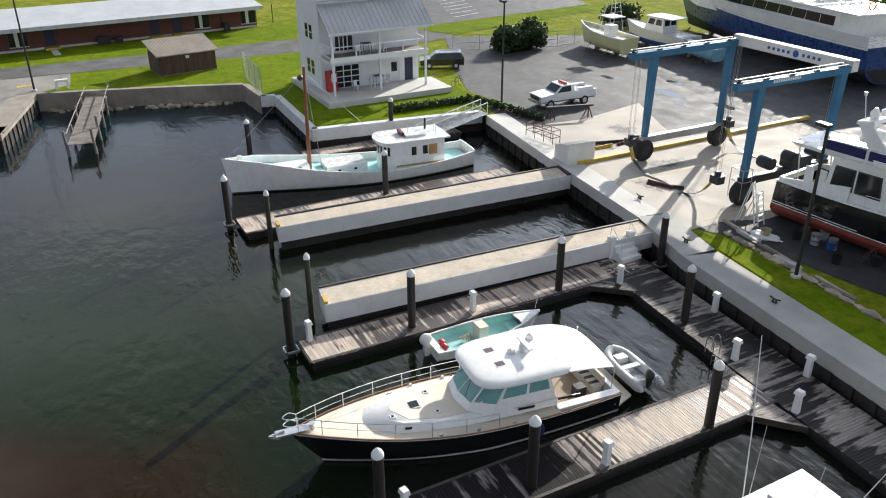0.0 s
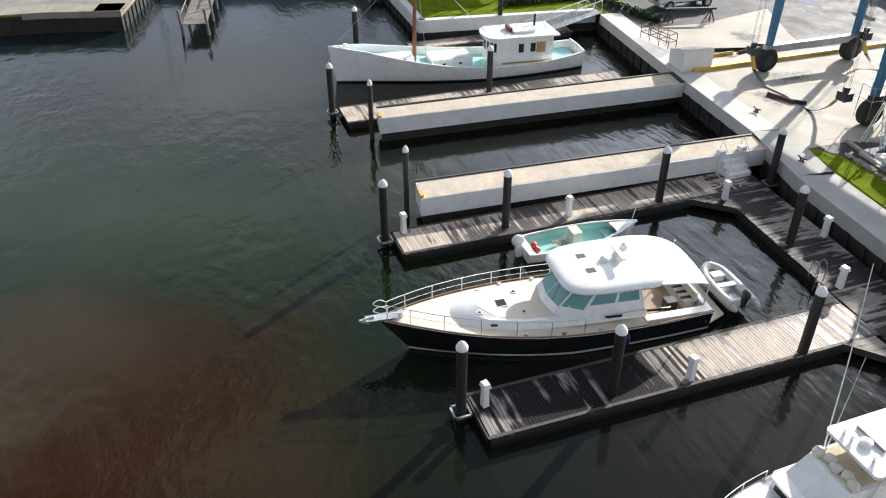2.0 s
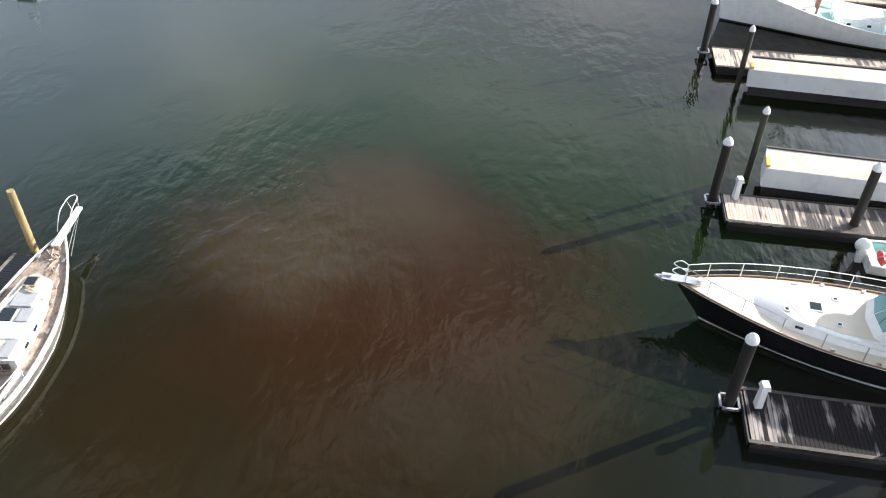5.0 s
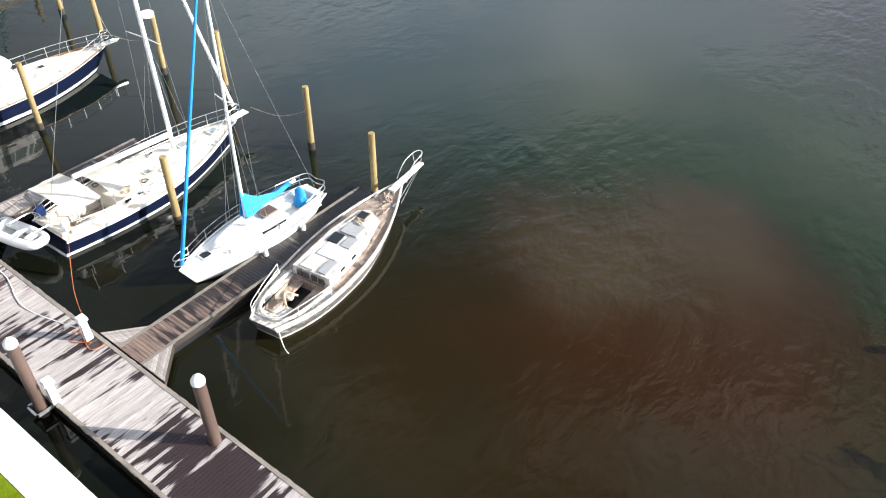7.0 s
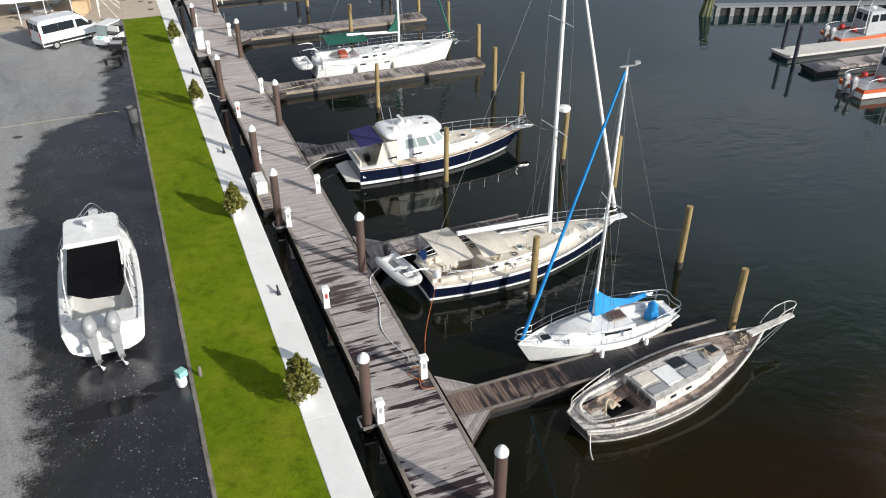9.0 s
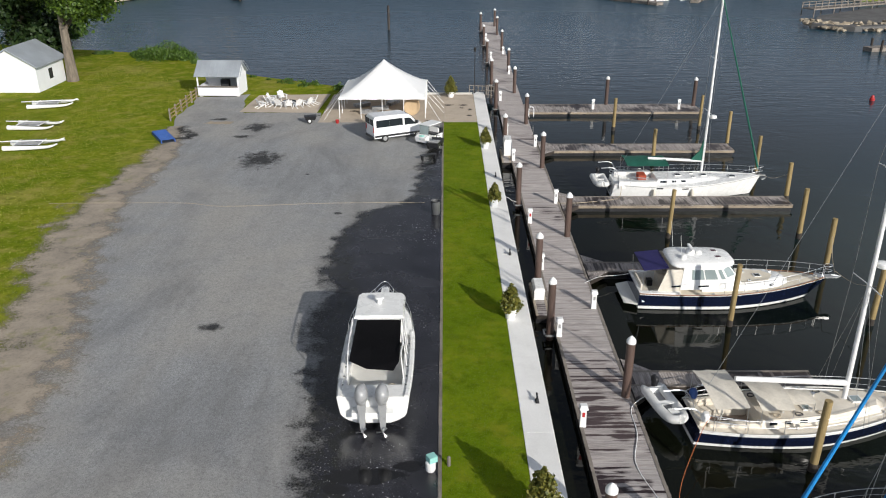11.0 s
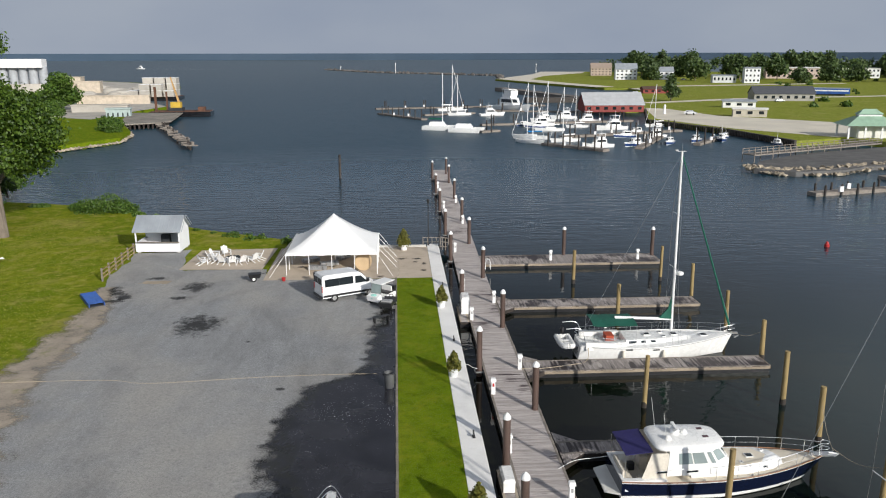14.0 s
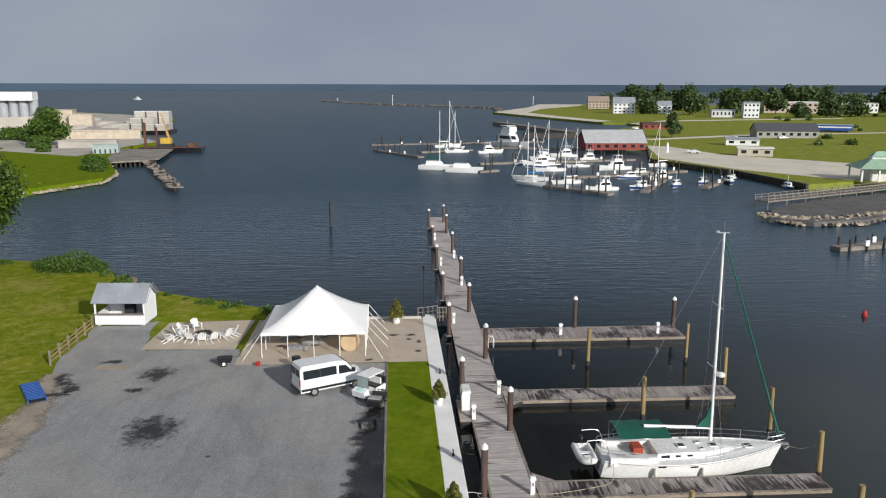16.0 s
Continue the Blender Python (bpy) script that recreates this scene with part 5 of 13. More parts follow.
# ---- boat building ----
class Hull:
    """A boat's shell: x from the transom to the bow, y to port, z up from the waterline."""
    aft = 2.0

    def __init__(self, L, beam, free_aft, free_fwd, transom=0.8, fullest=0.42, rake=1.0, fine=2.0, dip=0.0, draft=0.45, tuck=0.0, wl=0.86, z0=0.0):
        self.L, self.beam, self.fa, self.ff, self.tr, self.fu, self.rake, self.fine, self.dip, self.draft, self.tuck, self.wl, self.z0 = L, beam, free_aft, free_fwd, transom, fullest, rake, fine, dip, draft, tuck, wl, z0

    def half(self, u):
        if u < self.fu:
            t = (self.fu - u) / self.fu
            return self.beam / 2 * (1 - (1 - self.tr) * t ** self.aft)
        t = (u - self.fu) / (1 - self.fu)
        return self.beam / 2 * max(0.004, 1 - t ** self.fine)

    def sheer(self, u):
        return self.z0 + self.fa + (self.ff - self.fa) * u ** 1.8 - self.dip * math.sin(math.pi * min(1, u * 1.15)) * (1 if u < .87 else 0)

    def at(self, u, v, side=1):
        """v from 0 at the bottom to 1 at the sheer."""
        zt, zb = self.sheer(u), self.z0 - self.draft
        z = zb + (zt - zb) * v
        k = self.wl * (1 - .62 * max(0, u - .45) / .55)
        f = k + (1 - k) * v ** 0.75
        if v < .3:
            f *= .55 + .45 * (v / .3) ** .6
        x = u * self.L - self.rake * u ** 4 * (1 - v) ** 1.0 - self.tuck * (1 - u) ** 6 * (1 - v) * -1
        return Vector((x, side * self.half(u) * f, z))

    def v_of(self, u, z):
        return (z - self.z0 + self.draft) / (self.sheer(u) - self.z0 + self.draft)

    def shell(self, n=26, m=9):
        bm = B()
        us = [1 - (1 - i / n) ** 1.25 for i in range(n + 1)]
        for s in (1, -1):
            g = [[bm.verts.new(self.at(u, j / m, s)) for j in range(m + 1)] for u in us]
            for a, b in zip(g, g[1:]):
                for j in range(m):
                    bm.faces.new((a[j], b[j], b[j + 1], a[j + 1]) if s < 0 else (a[j + 1], b[j + 1], b[j], a[j]))
        bmesh.ops.remove_doubles(bm, verts=bm.verts, dist=.012)
        p = [self.at(0, j / m, 1) for j in range(m + 1)]
        q = [self.at(0, j / m, -1) for j in range(m, -1, -1)]
        bm.faces.new([bm.verts.new(v) for v in p + q])
        return bm

    def band(self, z0, z1, out=.012, n=26, u1=.998, stern=True):
        """A stripe that follows the hull between two heights above the waterline."""
        bm = B()
        us = [u1 * (1 - (1 - i / n) ** 1.25) for i in range(n + 1)]
        m = max(1, int((z1 - z0) / .11))
        zs = [z0 + (z1 - z0) * k / m for k in range(m + 1)]
        for s in (1, -1):
            g = []
            for u in us:
                o = Vector((out * u * 1.5, s * out, 0))
                g.append([bm.verts.new(self.at(u, self.v_of(u, z + self.z0), s) + o) for z in zs])
            for a, b in zip(g, g[1:]):
                for k in range(m):
                    bm.faces.new((a[k], b[k], b[k + 1], a[k + 1]))
        if stern:
            c = [self.at(0, self.v_of(0, z + self.z0), s) + Vector((-out, 0, 0)) for z, s in ((z0, 1), (z0, -1), (z1, -1), (z1, 1))]
            bm.faces.new([bm.verts.new(p) for p in c])
        return bm

    def sheer_band(self, v0, v1, out=.015, n=26, r=None):
        bm = B()
        us = [.997 * (1 - (1 - i / n) ** 1.25) for i in range(n + 1)]
        for s in (1, -1):
            g = []
            for u in us:
                o = Vector((out * u, s * out, 0))
                g.append((bm.verts.new(self.at(u, v0, s) + o), bm.verts.new(self.at(u, v1, s) + o)))
            for a, b in zip(g, g[1:]):
                bm.faces.new((a[0], b[0], b[1], a[1]))
        return bm

    def rail(self, r=.03, dz=0, inset=0, u0=0, u1=.995, n=24, sides=(1, -1), join=True):
        bm = B()
        pts = {}
        for s in sides:
            l = []
            for i in range(n + 1):
                u = u0 + (u1 - u0) * i / n
                p = self.at(u, 1, s)
                h = self.half(u)
                p.y = s * max(0.01, h - inset)
                p.z += dz
                l.append(p)
            pts[s] = l
            tube(bm, l, r, 6)
        return bm

    def side_deck(self, s, z, u0, u1, inner, inset=.03, n=10):
        """A strip of deck on one side of an open cockpit."""
        bm = B()
        rows = []
        for i in range(n + 1):
            u = u0 + (u1 - u0) * i / n
            o = max(inner + .02, self.half(u) - inset)
            rows.append([bm.verts.new((u * self.L, s * y, self.sheer(u) + zz)) for y, zz in ((inner, z + .02), (o, z), (o, z - .05), (inner, z - .05))])
        for a, b in zip(rows, rows[1:]):
            for k in range(4):
                bm.faces.new((a[k], b[k], b[(k + 1) % 4], a[(k + 1) % 4]))
        return bm

    def deck(self, z=-.04, u0=0.0, u1=.99, inset=.03, camber=.06, n=22):
        bm = B()
        rows = []
        for i in range(n + 1):
            u = u0 + (u1 - u0) * i / n
            h = max(.005, self.half(u) - inset)
            rows.append([bm.verts.new((u * self.L, y * h, self.sheer(u) + z + camber * (1 - y * y))) for y in (-1, -.6, 0, .6, 1)])
        for a, b in zip(rows, rows[1:]):
            for k in range(4):
                bm.faces.new((a[k], b[k], b[k + 1], a[k + 1]))
        return bm


def hull_parts(b, h, hull_mat, deck_mat, boot=None, bottom=None, rub=None, deck_u0=0.0, boot_z=(.02, .16), deck_z=-.05, hull_label=""):
    part("hull", h.shell(), hull_mat, b, hull_label, True)
    if bottom:
        part("bottom_paint", h.band(-h.draft * .9, boot_z[0], .006), bottom, b)
    if boot:
        part("boot_stripe", h.band(boot_z[0], boot_z[1]), boot, b, "painted waterline stripe")
    part("deck", h.deck(deck_z, deck_u0), deck_mat, b, "", True)
    if rub:
        part("toe_rail", h.rail(.035, 0, 0), rub, b)


def well(b, x0, x1, half, top, floor, mat, half_aft=None):
    """Liner of an open cockpit: four thin sides; the sole is laid apart."""
    w = half_aft or half
    bm = B()
    for q in ([(x0, -w), (x1, -half), (x1, -half - .03), (x0, -w - .03)], [(x0, w), (x1, half), (x1, half + .03), (x0, w + .03)],
              [(x0 - .03, -w), (x0, -w), (x0, w), (x0 - .03, w)], [(x1, -half), (x1 + .03, -half), (x1 + .03, half), (x1, half)]):
        prism(bm, q, floor, top)
    part("cockpit_liner", bm, mat, b)


def stanchions(b, h, us, height=.62, inset=.08, mat=None, wires=(1.0, .5), pulpit=True, sides=(1, -1), r=.014):
    """Upright posts along the deck edge and the lines between them."""
    mat = mat or STEEL
    for s in sides:
        tops = []
        for u in us:
            p = h.at(u, 1, s)
            p.y = s * max(.05, h.half(u) - inset)
            bm = B()
            tube(bm, [p, p + Vector((0, 0, height))], r, 5)
            part("stanchion", bm, mat, b)
            tops.append(p)
        for w in wires:
            bm = B()
            tube(bm, smooth_line([p + Vector((0, 0, height * w)) for p in tops], 4), r * (.9 if w == 1 else .5), 5)
            part("lifeline" if r < .016 else "hand_rail", bm, mat, b)
    if pulpit:
        u = us[-1]
        a, c = h.at(u, 1, 1), h.at(u, 1, -1)
        a.y, c.y = max(.05, h.half(u) - inset), -max(.05, h.half(u) - inset)
        bm = B()
        for w in (1, .5):
            tip = Vector((h.L + .12, 0, h.sheer(1) + height * w + .02))
            tube(bm, smooth_line([a + Vector((0, 0, height * w)), Vector((h.L - .15, .22, tip.z)), tip, Vector((h.L - .15, -.22, tip.z)), c + Vector((0, 0, height * w))], 5), r * 1.1, 6)
        part("pulpit", bm, mat, b, "bent tube pulpit")


def outboard(parent, x, y, z, size=1.0, mat=None, name="outboard_motor", down=.9):
    mat = mat or GREYPLASTIC
    bm = B()
    blob(bm, (x - .12 * size, y, z + .38 * size), .34 * size, 3, 3, .08, (1.0, .62, 1.0))
    o = part(name, bm, mat, parent, "rounded outboard cowling", True)
    bm = B()
    prism(bm, [(x - .16 * size, y - .07 * size), (x + .06 * size, y - .07 * size), (x + .06 * size, y + .07 * size), (x - .16 * size, y + .07 * size)], z - down * size, z + .15 * size,
          [(x - .26 * size, y - .13 * size), (x + .1 * size, y - .13 * size), (x + .1 * size, y + .13 * size), (x - .26 * size, y + .13 * size)])
    part("leg", bm, mat, o)
    bm = B()
    tube(bm, [(x + .12 * size, y, z - down * size + .05), (x - .3 * size, y, z - down * size + .05)], .06 * size, 8, .04 * size)
    for k in range(3):
        t = k * 2.094
        cy, cz = math.cos(t), math.sin(t)
        solid(bm, [(x - .3 * size, y + cy * .03, z - down * size + .05 + cz * .03), (x - .33 * size, y + cy * .2 * size - cz * .06, z - down * size + .05 + cz * .2 * size + cy * .06), (x - .29 * size, y + cy * .2 * size + cz * .06, z - down * size + .05 + cz * .2 * size - cy * .06)],
              [(x - .31 * size, y + cy * .03, z - down * size + .05 + cz * .03), (x - .345 * size, y + cy * .2 * size - cz * .06, z - down * size + .05 + cz * .2 * size + cy * .06), (x - .305 * size, y + cy * .2 * size + cz * .06, z - down * size + .05 + cz * .2 * size - cy * .06)])
    part("propeller", bm, STEEL, o)
    return o


def cabin(b, low, z0, high, z1, mat, name="cabin", label="", bevel=.05, smooth=True):
    """A house on deck between two outlines of equal count; returns its corner loops."""
    lo = [(x, y, z0 if not callable(z0) else z0(x)) for x, y in low]
    hi = [(x, y, z1 if not callable(z1) else z1(x)) for x, y in high]
    bm = B()
    solid(bm, lo, hi)
    ob = part(name, bm, mat, b, label, smooth, bevel)
    return ob, lo, hi


def side_windows(b, lo, hi, i, spans, mat, frame=None, name="window"):
    """Panes on wall i of a cabin: spans of (u0, u1, v0, v1)."""
    n = len(lo)
    j = (i + 1) % n
    for u0, u1, v0, v1 in spans:
        bm = B()
        pane(bm, (lo[i], lo[j], hi[j], hi[i]), u0, u1, v0, v1, .018, .03)
        w = part(name, bm, mat, b)
        if frame:
            bm = B()
            e = .012
            for a in ((u0 - e, u1 + e, v0 - .035, v0), (u0 - e, u1 + e, v1, v1 + .035), (u0 - e, u0, v0, v1), (u1, u1 + e, v0, v1)):
                pane(bm, (lo[i], lo[j], hi[j], hi[i]), *a, .024, .03)
            part("window_frame", bm, frame, w)


def hatch(b, x, y, z, sx, sy, mat=None, frame=None, name="deck_hatch"):
    bm = B()
    box(bm, x - sx / 2, x + sx / 2, y - sy / 2, y + sy / 2, z - .03, z + .045)
    h = part(name, bm, frame or WHITE, b, "", False, .012)
    bm = B()
    box(bm, x - sx / 2 + .05, x + sx / 2 - .05, y - sy / 2 + .05, y + sy / 2 - .05, z + .04, z + .056)
    part("lens", bm, mat or DARKGLASS, h, "dark tinted hatch glass")
    return h


def portlight(b, p, q, mat=DARKGLASS, hgt=.10):
    """A slim window from p to q along a nearly upright side."""
    p, q = Vector(p), Vector(q)
    d = (q - p).normalized()
    s = 1 if p.y > 0 else -1
    n = Vector((-d.y, d.x, 0)) * (1 if (-d.y * 0 + d.x * s) > 0 else -1)
    up = Vector((0, 0, hgt))
    bm = B()
    solid(bm, [p - n * .02, q - n * .02, q - n * .02 + up, p - n * .02 + up], [p + n * .018, q + n * .018, q + n * .018 + up, p + n * .018 + up])
    part("port_light", bm, mat, b)


def fender(b, x, y, z, r=.13, l=.5, mat=None):
    bm = B()
    lathe(bm, [(.02, -l / 2 - .1), (r * .7, -l / 2), (r, -l / 4), (r, l / 4), (r * .7, l / 2), (.02, l / 2 + .08)], 10, (x, y, z))
    part("fender", bm, mat or NAVYCANVAS, b, "hanging rubber fender", True)


def mast(b, x, z, h, r=.09, mat=None, rake=0.0, spreaders=(.5,), span_y=.8, chain=1.6, chain_x=0, bow=None, stern=None, z_ch=1.2, top_gear=True, radar=None):
    """A mast with spreaders, shrouds and stays."""
    mat = mat or ALU
    top = Vector((x - rake, 0, z + h))
    at = lambda t: Vector((x, 0, z)).lerp(top, t)
    bm = B()
    tube(bm, [at(0), at(.5), at(1)], r, 10, r * .7)
    m = part("mast", bm, mat, b, "tall painted mast", True)
    for t in spreaders:
        for s in (1, -1):
            bm = B()
            tube(bm, [at(t), at(t) + Vector((-.1, s * span_y * (1.15 - t * .4), .04))], .03, 6, .02)
            part("spreader", bm, mat, m)
    for s in (1, -1):
        path = [top - Vector((0, 0, .2))] + [at(t) + Vector((-.1, s * span_y * (1.15 - t * .4), .04)) for t in sorted(spreaders, reverse=True)] + [Vector((x + chain_x, s * chain, z_ch))]
        bm = B()
        tube(bm, path, .011, 4)
        part("shroud", bm, WIRE, m)
        if spreaders:
            for k in (.25, -.45):
                bm = B()
                tube(bm, [at(min(spreaders)), Vector((x + chain_x + k, s * chain, z_ch))], .009, 4)
                part("lower_shroud", bm, WIRE, m)
    for e, nm in ((bow, "forestay"), (stern, "backstay")):
        if e:
            bm = B()
            tube(bm, [top - Vector((0, 0, .1)), Vector(e)], .011, 4)
            part(nm, bm, WIRE, m)
    if top_gear:
        bm = B()
        tube(bm, [top, top + Vector((0, 0, .7))], .012, 4)
        box(bm, top.x - .35, top.x + .3, -.03, .03, top.z, top.z + .05)
        box(bm, top.x - .5, top.x - .3, -.07, .07, top.z + .05, top.z + .16)
        part("masthead_gear", bm, GALV, m)
    if radar:
        c = at(radar) + Vector((r + .28, 0, 0))
        bm = B()
        lathe(bm, [(.1, -.14), (.27, -.1), (.3, 0), (.27, .1), (.12, .15)], 14, c)
        part("radar_dome", bm, WHITE, m, "white radar dome", True)
    return m


def sail_roll(b, a, c, r, mat, name="furled_sail", label=""):
    """A rolled sail along a stay or spar."""
    a, c = Vector(a), Vector(c)
    bm = B()
    pts = [a.lerp(c, k / 10) for k in range(11)]
    tube(bm, pts, r, 8, r * .55)
    return part(name, bm, mat, b, label, True)


def rib(parent_m, label, L=3.2, beam=1.6, mat=None, motor=True, group=""):
    """An inflatable dinghy, or a part of another boat's gear."""
    mat = mat or HYPALON
    d = thing("inflatable_dinghy", parent_m, label, "dinghy", group)
    r = .21
    w = beam / 2 - r
    for s in (1, -1):
        bm = B()
        tube(bm, smooth_line([(-.1, s * w, .26), (L * .55, s * w, .26), (L * .82, s * w * .75, .32), (L - r, 0, .42)], 6), r, 10)
        blob(bm, (-.12, s * w, .26), r * .9, 1, 2, 0, (1.7, .9, .9))
        part("side_tube", bm, mat, d, "round inflated tube", True)
    bm = B()
    box(bm, .05, L * .75, -w, w, .1, .16)
    part("floor", bm, GREYPLASTIC, d)
    bm = B()
    box(bm, .02, .08, -w, w, .1, .5)
    part("transom", bm, WHITE, d)
    bm = B()
    box(bm, L * .38, L * .38 + .26, -w, w, .36, .42)
    part("thwart", bm, WHITE, d, "", False, .015)
    bm = B()
    box(bm, L * .62, L * .62 + .4, -w * .5, w * .5, .16, .45)
    part("bow_locker", bm, WHITE, d, "", False, .03)
    if motor:
        outboard(d, -.02, 0, .5, .75, BLACKPLASTIC, down=.6)
    return d


# ---- black-hulled motor yacht ----
def downeast_yacht(m, L, beam, hull_mat, label, roof_canopy, blue_bimini, group=""):
    b = thing("motor_yacht", m, label, "boat", group)
    h = Hull(L, beam, 1.05, 1.85 if hull_mat is BLACKHULL else 1.38, .90, .36, 1.7, 2.3, .10, .5, 0, .88)
    hull_parts(b, h, hull_mat, CREAM, WHITE, REDBOTTOM if hull_mat is BLACKHULL else BLACKBOTTOM, TEAK, .215 if roof_canopy else .16, boot_z=(.06, .17) if roof_canopy else (.05, .24))
    part("sheer_stripe", h.sheer_band(.955, .995, .02), WHITE, b)
    # trunk cabin forward, rounded
    k = L / 14.3
    zt = lambda x: h.sheer(x / L) + .30
    side_l = [(4.6, 1.58), (8.4, 1.50), (10.2, 1.20), (11.1, .72)]
    side_h = [(4.6, 1.44), (8.3, 1.34), (9.8, 1.02), (10.5, .58)]
    low = [(x * k, -y * k) for x, y in side_l] + [(11.4 * k, 0)] + [(x * k, y * k) for x, y in side_l[::-1]]
    high = [(x * k, -y * k) for x, y in side_h] + [(10.75 * k, 0)] + [(x * k, y * k) for x, y in side_h[::-1]]
    cabin(b, low, lambda x: h.sheer(min(.97, x / L)) - .08, high, zt, WHITE, "trunk_cabin", "rounded white trunk cabin", .08)
    bm = B()
    prism(bm, [(4.7 * k, -1.24 * k), (8.2 * k, -1.16 * k), (9.5 * k, -.86 * k), (10.1 * k, 0), (9.5 * k, .86 * k), (8.2 * k, 1.16 * k), (4.7 * k, 1.24 * k)], 1, 1.02)
    for v in bm.verts:
        v.co.z = zt(v.co.x) + (.005 if v.co.z < 1.01 else .018)
    part("cabin_nonskid", bm, CREAM, b)
    for x, y, s in ((9.0, 0, .52), (10.1, .55, .22), (8.2, .72, .22), (8.2, -.72, .22), (5.9, .85, .42), (5.9, -.85, .42)):
        hatch(b, x * k, y * k, zt(x * k) + .01, s * k, s * k)
    # house
    z0, z1 = 1.2, 2.82 * (.62 + .38 * k)
    w_ = 0 if roof_canopy else .14 * k
    a_ = 0 if roof_canopy else .42 * k
    lowh = [(2.50 * k, -1.78 * k), (6.25 * k, -1.66 * k), (7.30 * k, -1.05 * k), (7.50 * k, 0), (7.30 * k, 1.05 * k), (6.25 * k, 1.66 * k), (2.50 * k, 1.78 * k)]
    higho = [(2.65 * k, -1.5 * k - w_), (5.25 * k, -1.42 * k - w_), (5.90 * k, -.95 * k), (6.00 * k, 0), (5.90 * k, .95 * k), (5.25 * k, 1.42 * k + w_), (2.65 * k, 1.5 * k + w_)]
    if roof_canopy:
        lowh[0], lowh[-1], higho[0], higho[-1] = (3.1 * k, lowh[0][1]), (3.1 * k, lowh[-1][1]), (3.45 * k, higho[0][1]), (3.45 * k, higho[-1][1])
    lowh, higho = [(x + a_, y) for x, y in lowh], [(x + a_, y) for x, y in higho]
    ob, lo, hi = cabin(b, lowh, z0, higho, z1, WHITE, "deckhouse", "white deckhouse with raked windscreen", .03, False)
    g = TEALGLASS if hull_mat is BLACKHULL else PALEGLASS
    for i, sp in ((0, [(.07, .46, .52, .92), (.52, .96, .52, .92)]), (5, [(.04, .48, .52, .92), (.54, .93, .52, .92)]),
                  (1, [(.06, .95, .40, .93)]), (2, [(.05, .97, .36, .93)]), (3, [(.03, .95, .36, .93)]), (4, [(.05, .94, .40, .93)])):
        if hull_mat is not BLACKHULL:
            sp = [(.22, .50, .44, .86), (.53, .80, .44, .86), (.88, .97, .44, .86)] if i == 0 else [(.04, .14, .44, .86), (.22, .48, .44, .86), (.51, .80, .44, .86)] if i == 5 else [(.12, .88, .50, .86)]
        side_windows(b, lo, hi, i, sp, g)
    # windscreen wipers
    for s in (1, -1):
        bm = B()
        tube(bm, [(7.0 * k, s * .8 * k, z0 + .82), (6.5 * k, s * .35 * k, z0 + 1.35)], .014, 4)
        part("wiper", bm, BLACKPLASTIC, b)
    # roof: a thick cambered shell, rounded all round
    def roof(x0, x1, w0, w1, z, name, mat, lab):
        bm = B()
        n, m_ = 22, 16
        xc, xl = (x0 + x1) / 2, (x1 - x0) / 2
        rings = []
        for lev, (f, dz) in enumerate(((.93, -.16), (.985, -.11), (1.0, -.03), (.985, .05), (.94, .11), (.84, .15), (.62, .185), (.3, .205))):
            ring = []
            for i in range(48):
                a = i * math.pi / 24
                ca, sa = math.cos(a), math.sin(a)
                e = .55 if ca > 0 else .3
                px = xc + xl * (abs(ca) ** e) * (1 if ca > 0 else -1) * (f if lev < 4 else f)
                t = (px - x0) / (x1 - x0)
                w = w0 + (w1 - w0) * t
                py = w * (abs(sa) ** .45) * (1 if sa > 0 else -1) * f
                ring.append(bm.verts.new((px, py, z + dz + .05 * (1 - (py / w0) ** 2) - .10 * max(0, t - .6) ** 1.5)))
            rings.append(ring)
        for a, c in zip(rings, rings[1:]):
            for i in range(48):
                bm.faces.new((a[i], a[(i + 1) % 48], c[(i + 1) % 48], c[i]))
        bm.faces.new(rings[0][::-1])
        bm.faces.new(rings[-1])
        return part(name, bm, mat, b, lab, True, .0)
    roof(2.15 * k if not roof_canopy else 2.1 * k, (6.75 if roof_canopy else 6.9) * k, (1.95 if roof_canopy else 1.68) * k, (1.80 if roof_canopy else 1.56) * k, z1 + .02, "hardtop", WHITE, "thick white cambered hardtop")
    for x, y in ((5.3, .55), (5.3, -.55)):
        hatch(b, x * k + a_, y * k, z1 + .215, .5 * k, .42 * k, M("plum_tint", (0.10, 0.05, 0.06), .2) if x == 5.3 and y > 0 else bpy.data.materials["plum_tint"])
    if roof_canopy:
        bm = B()
        n = 8
        for s0 in range(1):
            rows = [[bm.verts.new((2.7 * k - 2.35 * k * t, y * (1.93 - .25 * t ** 3) * k, z1 + .02 + .19 * (1 - abs(y) ** 3) - .12 * t - .40 * t ** 2.4 + .012 * math.sin(y * 9 + t * 5))) for y in (-1, -.85, -.6, -.2, .2, .6, .85, 1)] for t in [i / n for i in range(n + 1)]]
            for a, c in zip(rows, rows[1:]):
                for j in range(7):
                    bm.faces.new((a[j], c[j], c[j + 1], a[j + 1]))
        r = bmesh.ops.extrude_face_region(bm, geom=bm.faces[:])
        for v in r["geom"]:
            if isinstance(v, bmesh.types.BMVert):
                v.co.z += .025
        part("aft_awning", bm, WHITECANVAS, b, "white canvas awning over the cockpit", True)
    if blue_bimini:
        bm = B()
        box(bm, .25 * k, 2.0 * k, -1.6 * k, 1.6 * k, z1 - .10, z1 - .06)
        for v in bm.verts:
            v.co.z += (v.co.x - 2.0 * k) * .10
        part("aft_awning", bm, NAVYCANVAS, b, "navy canvas awning over the cockpit")
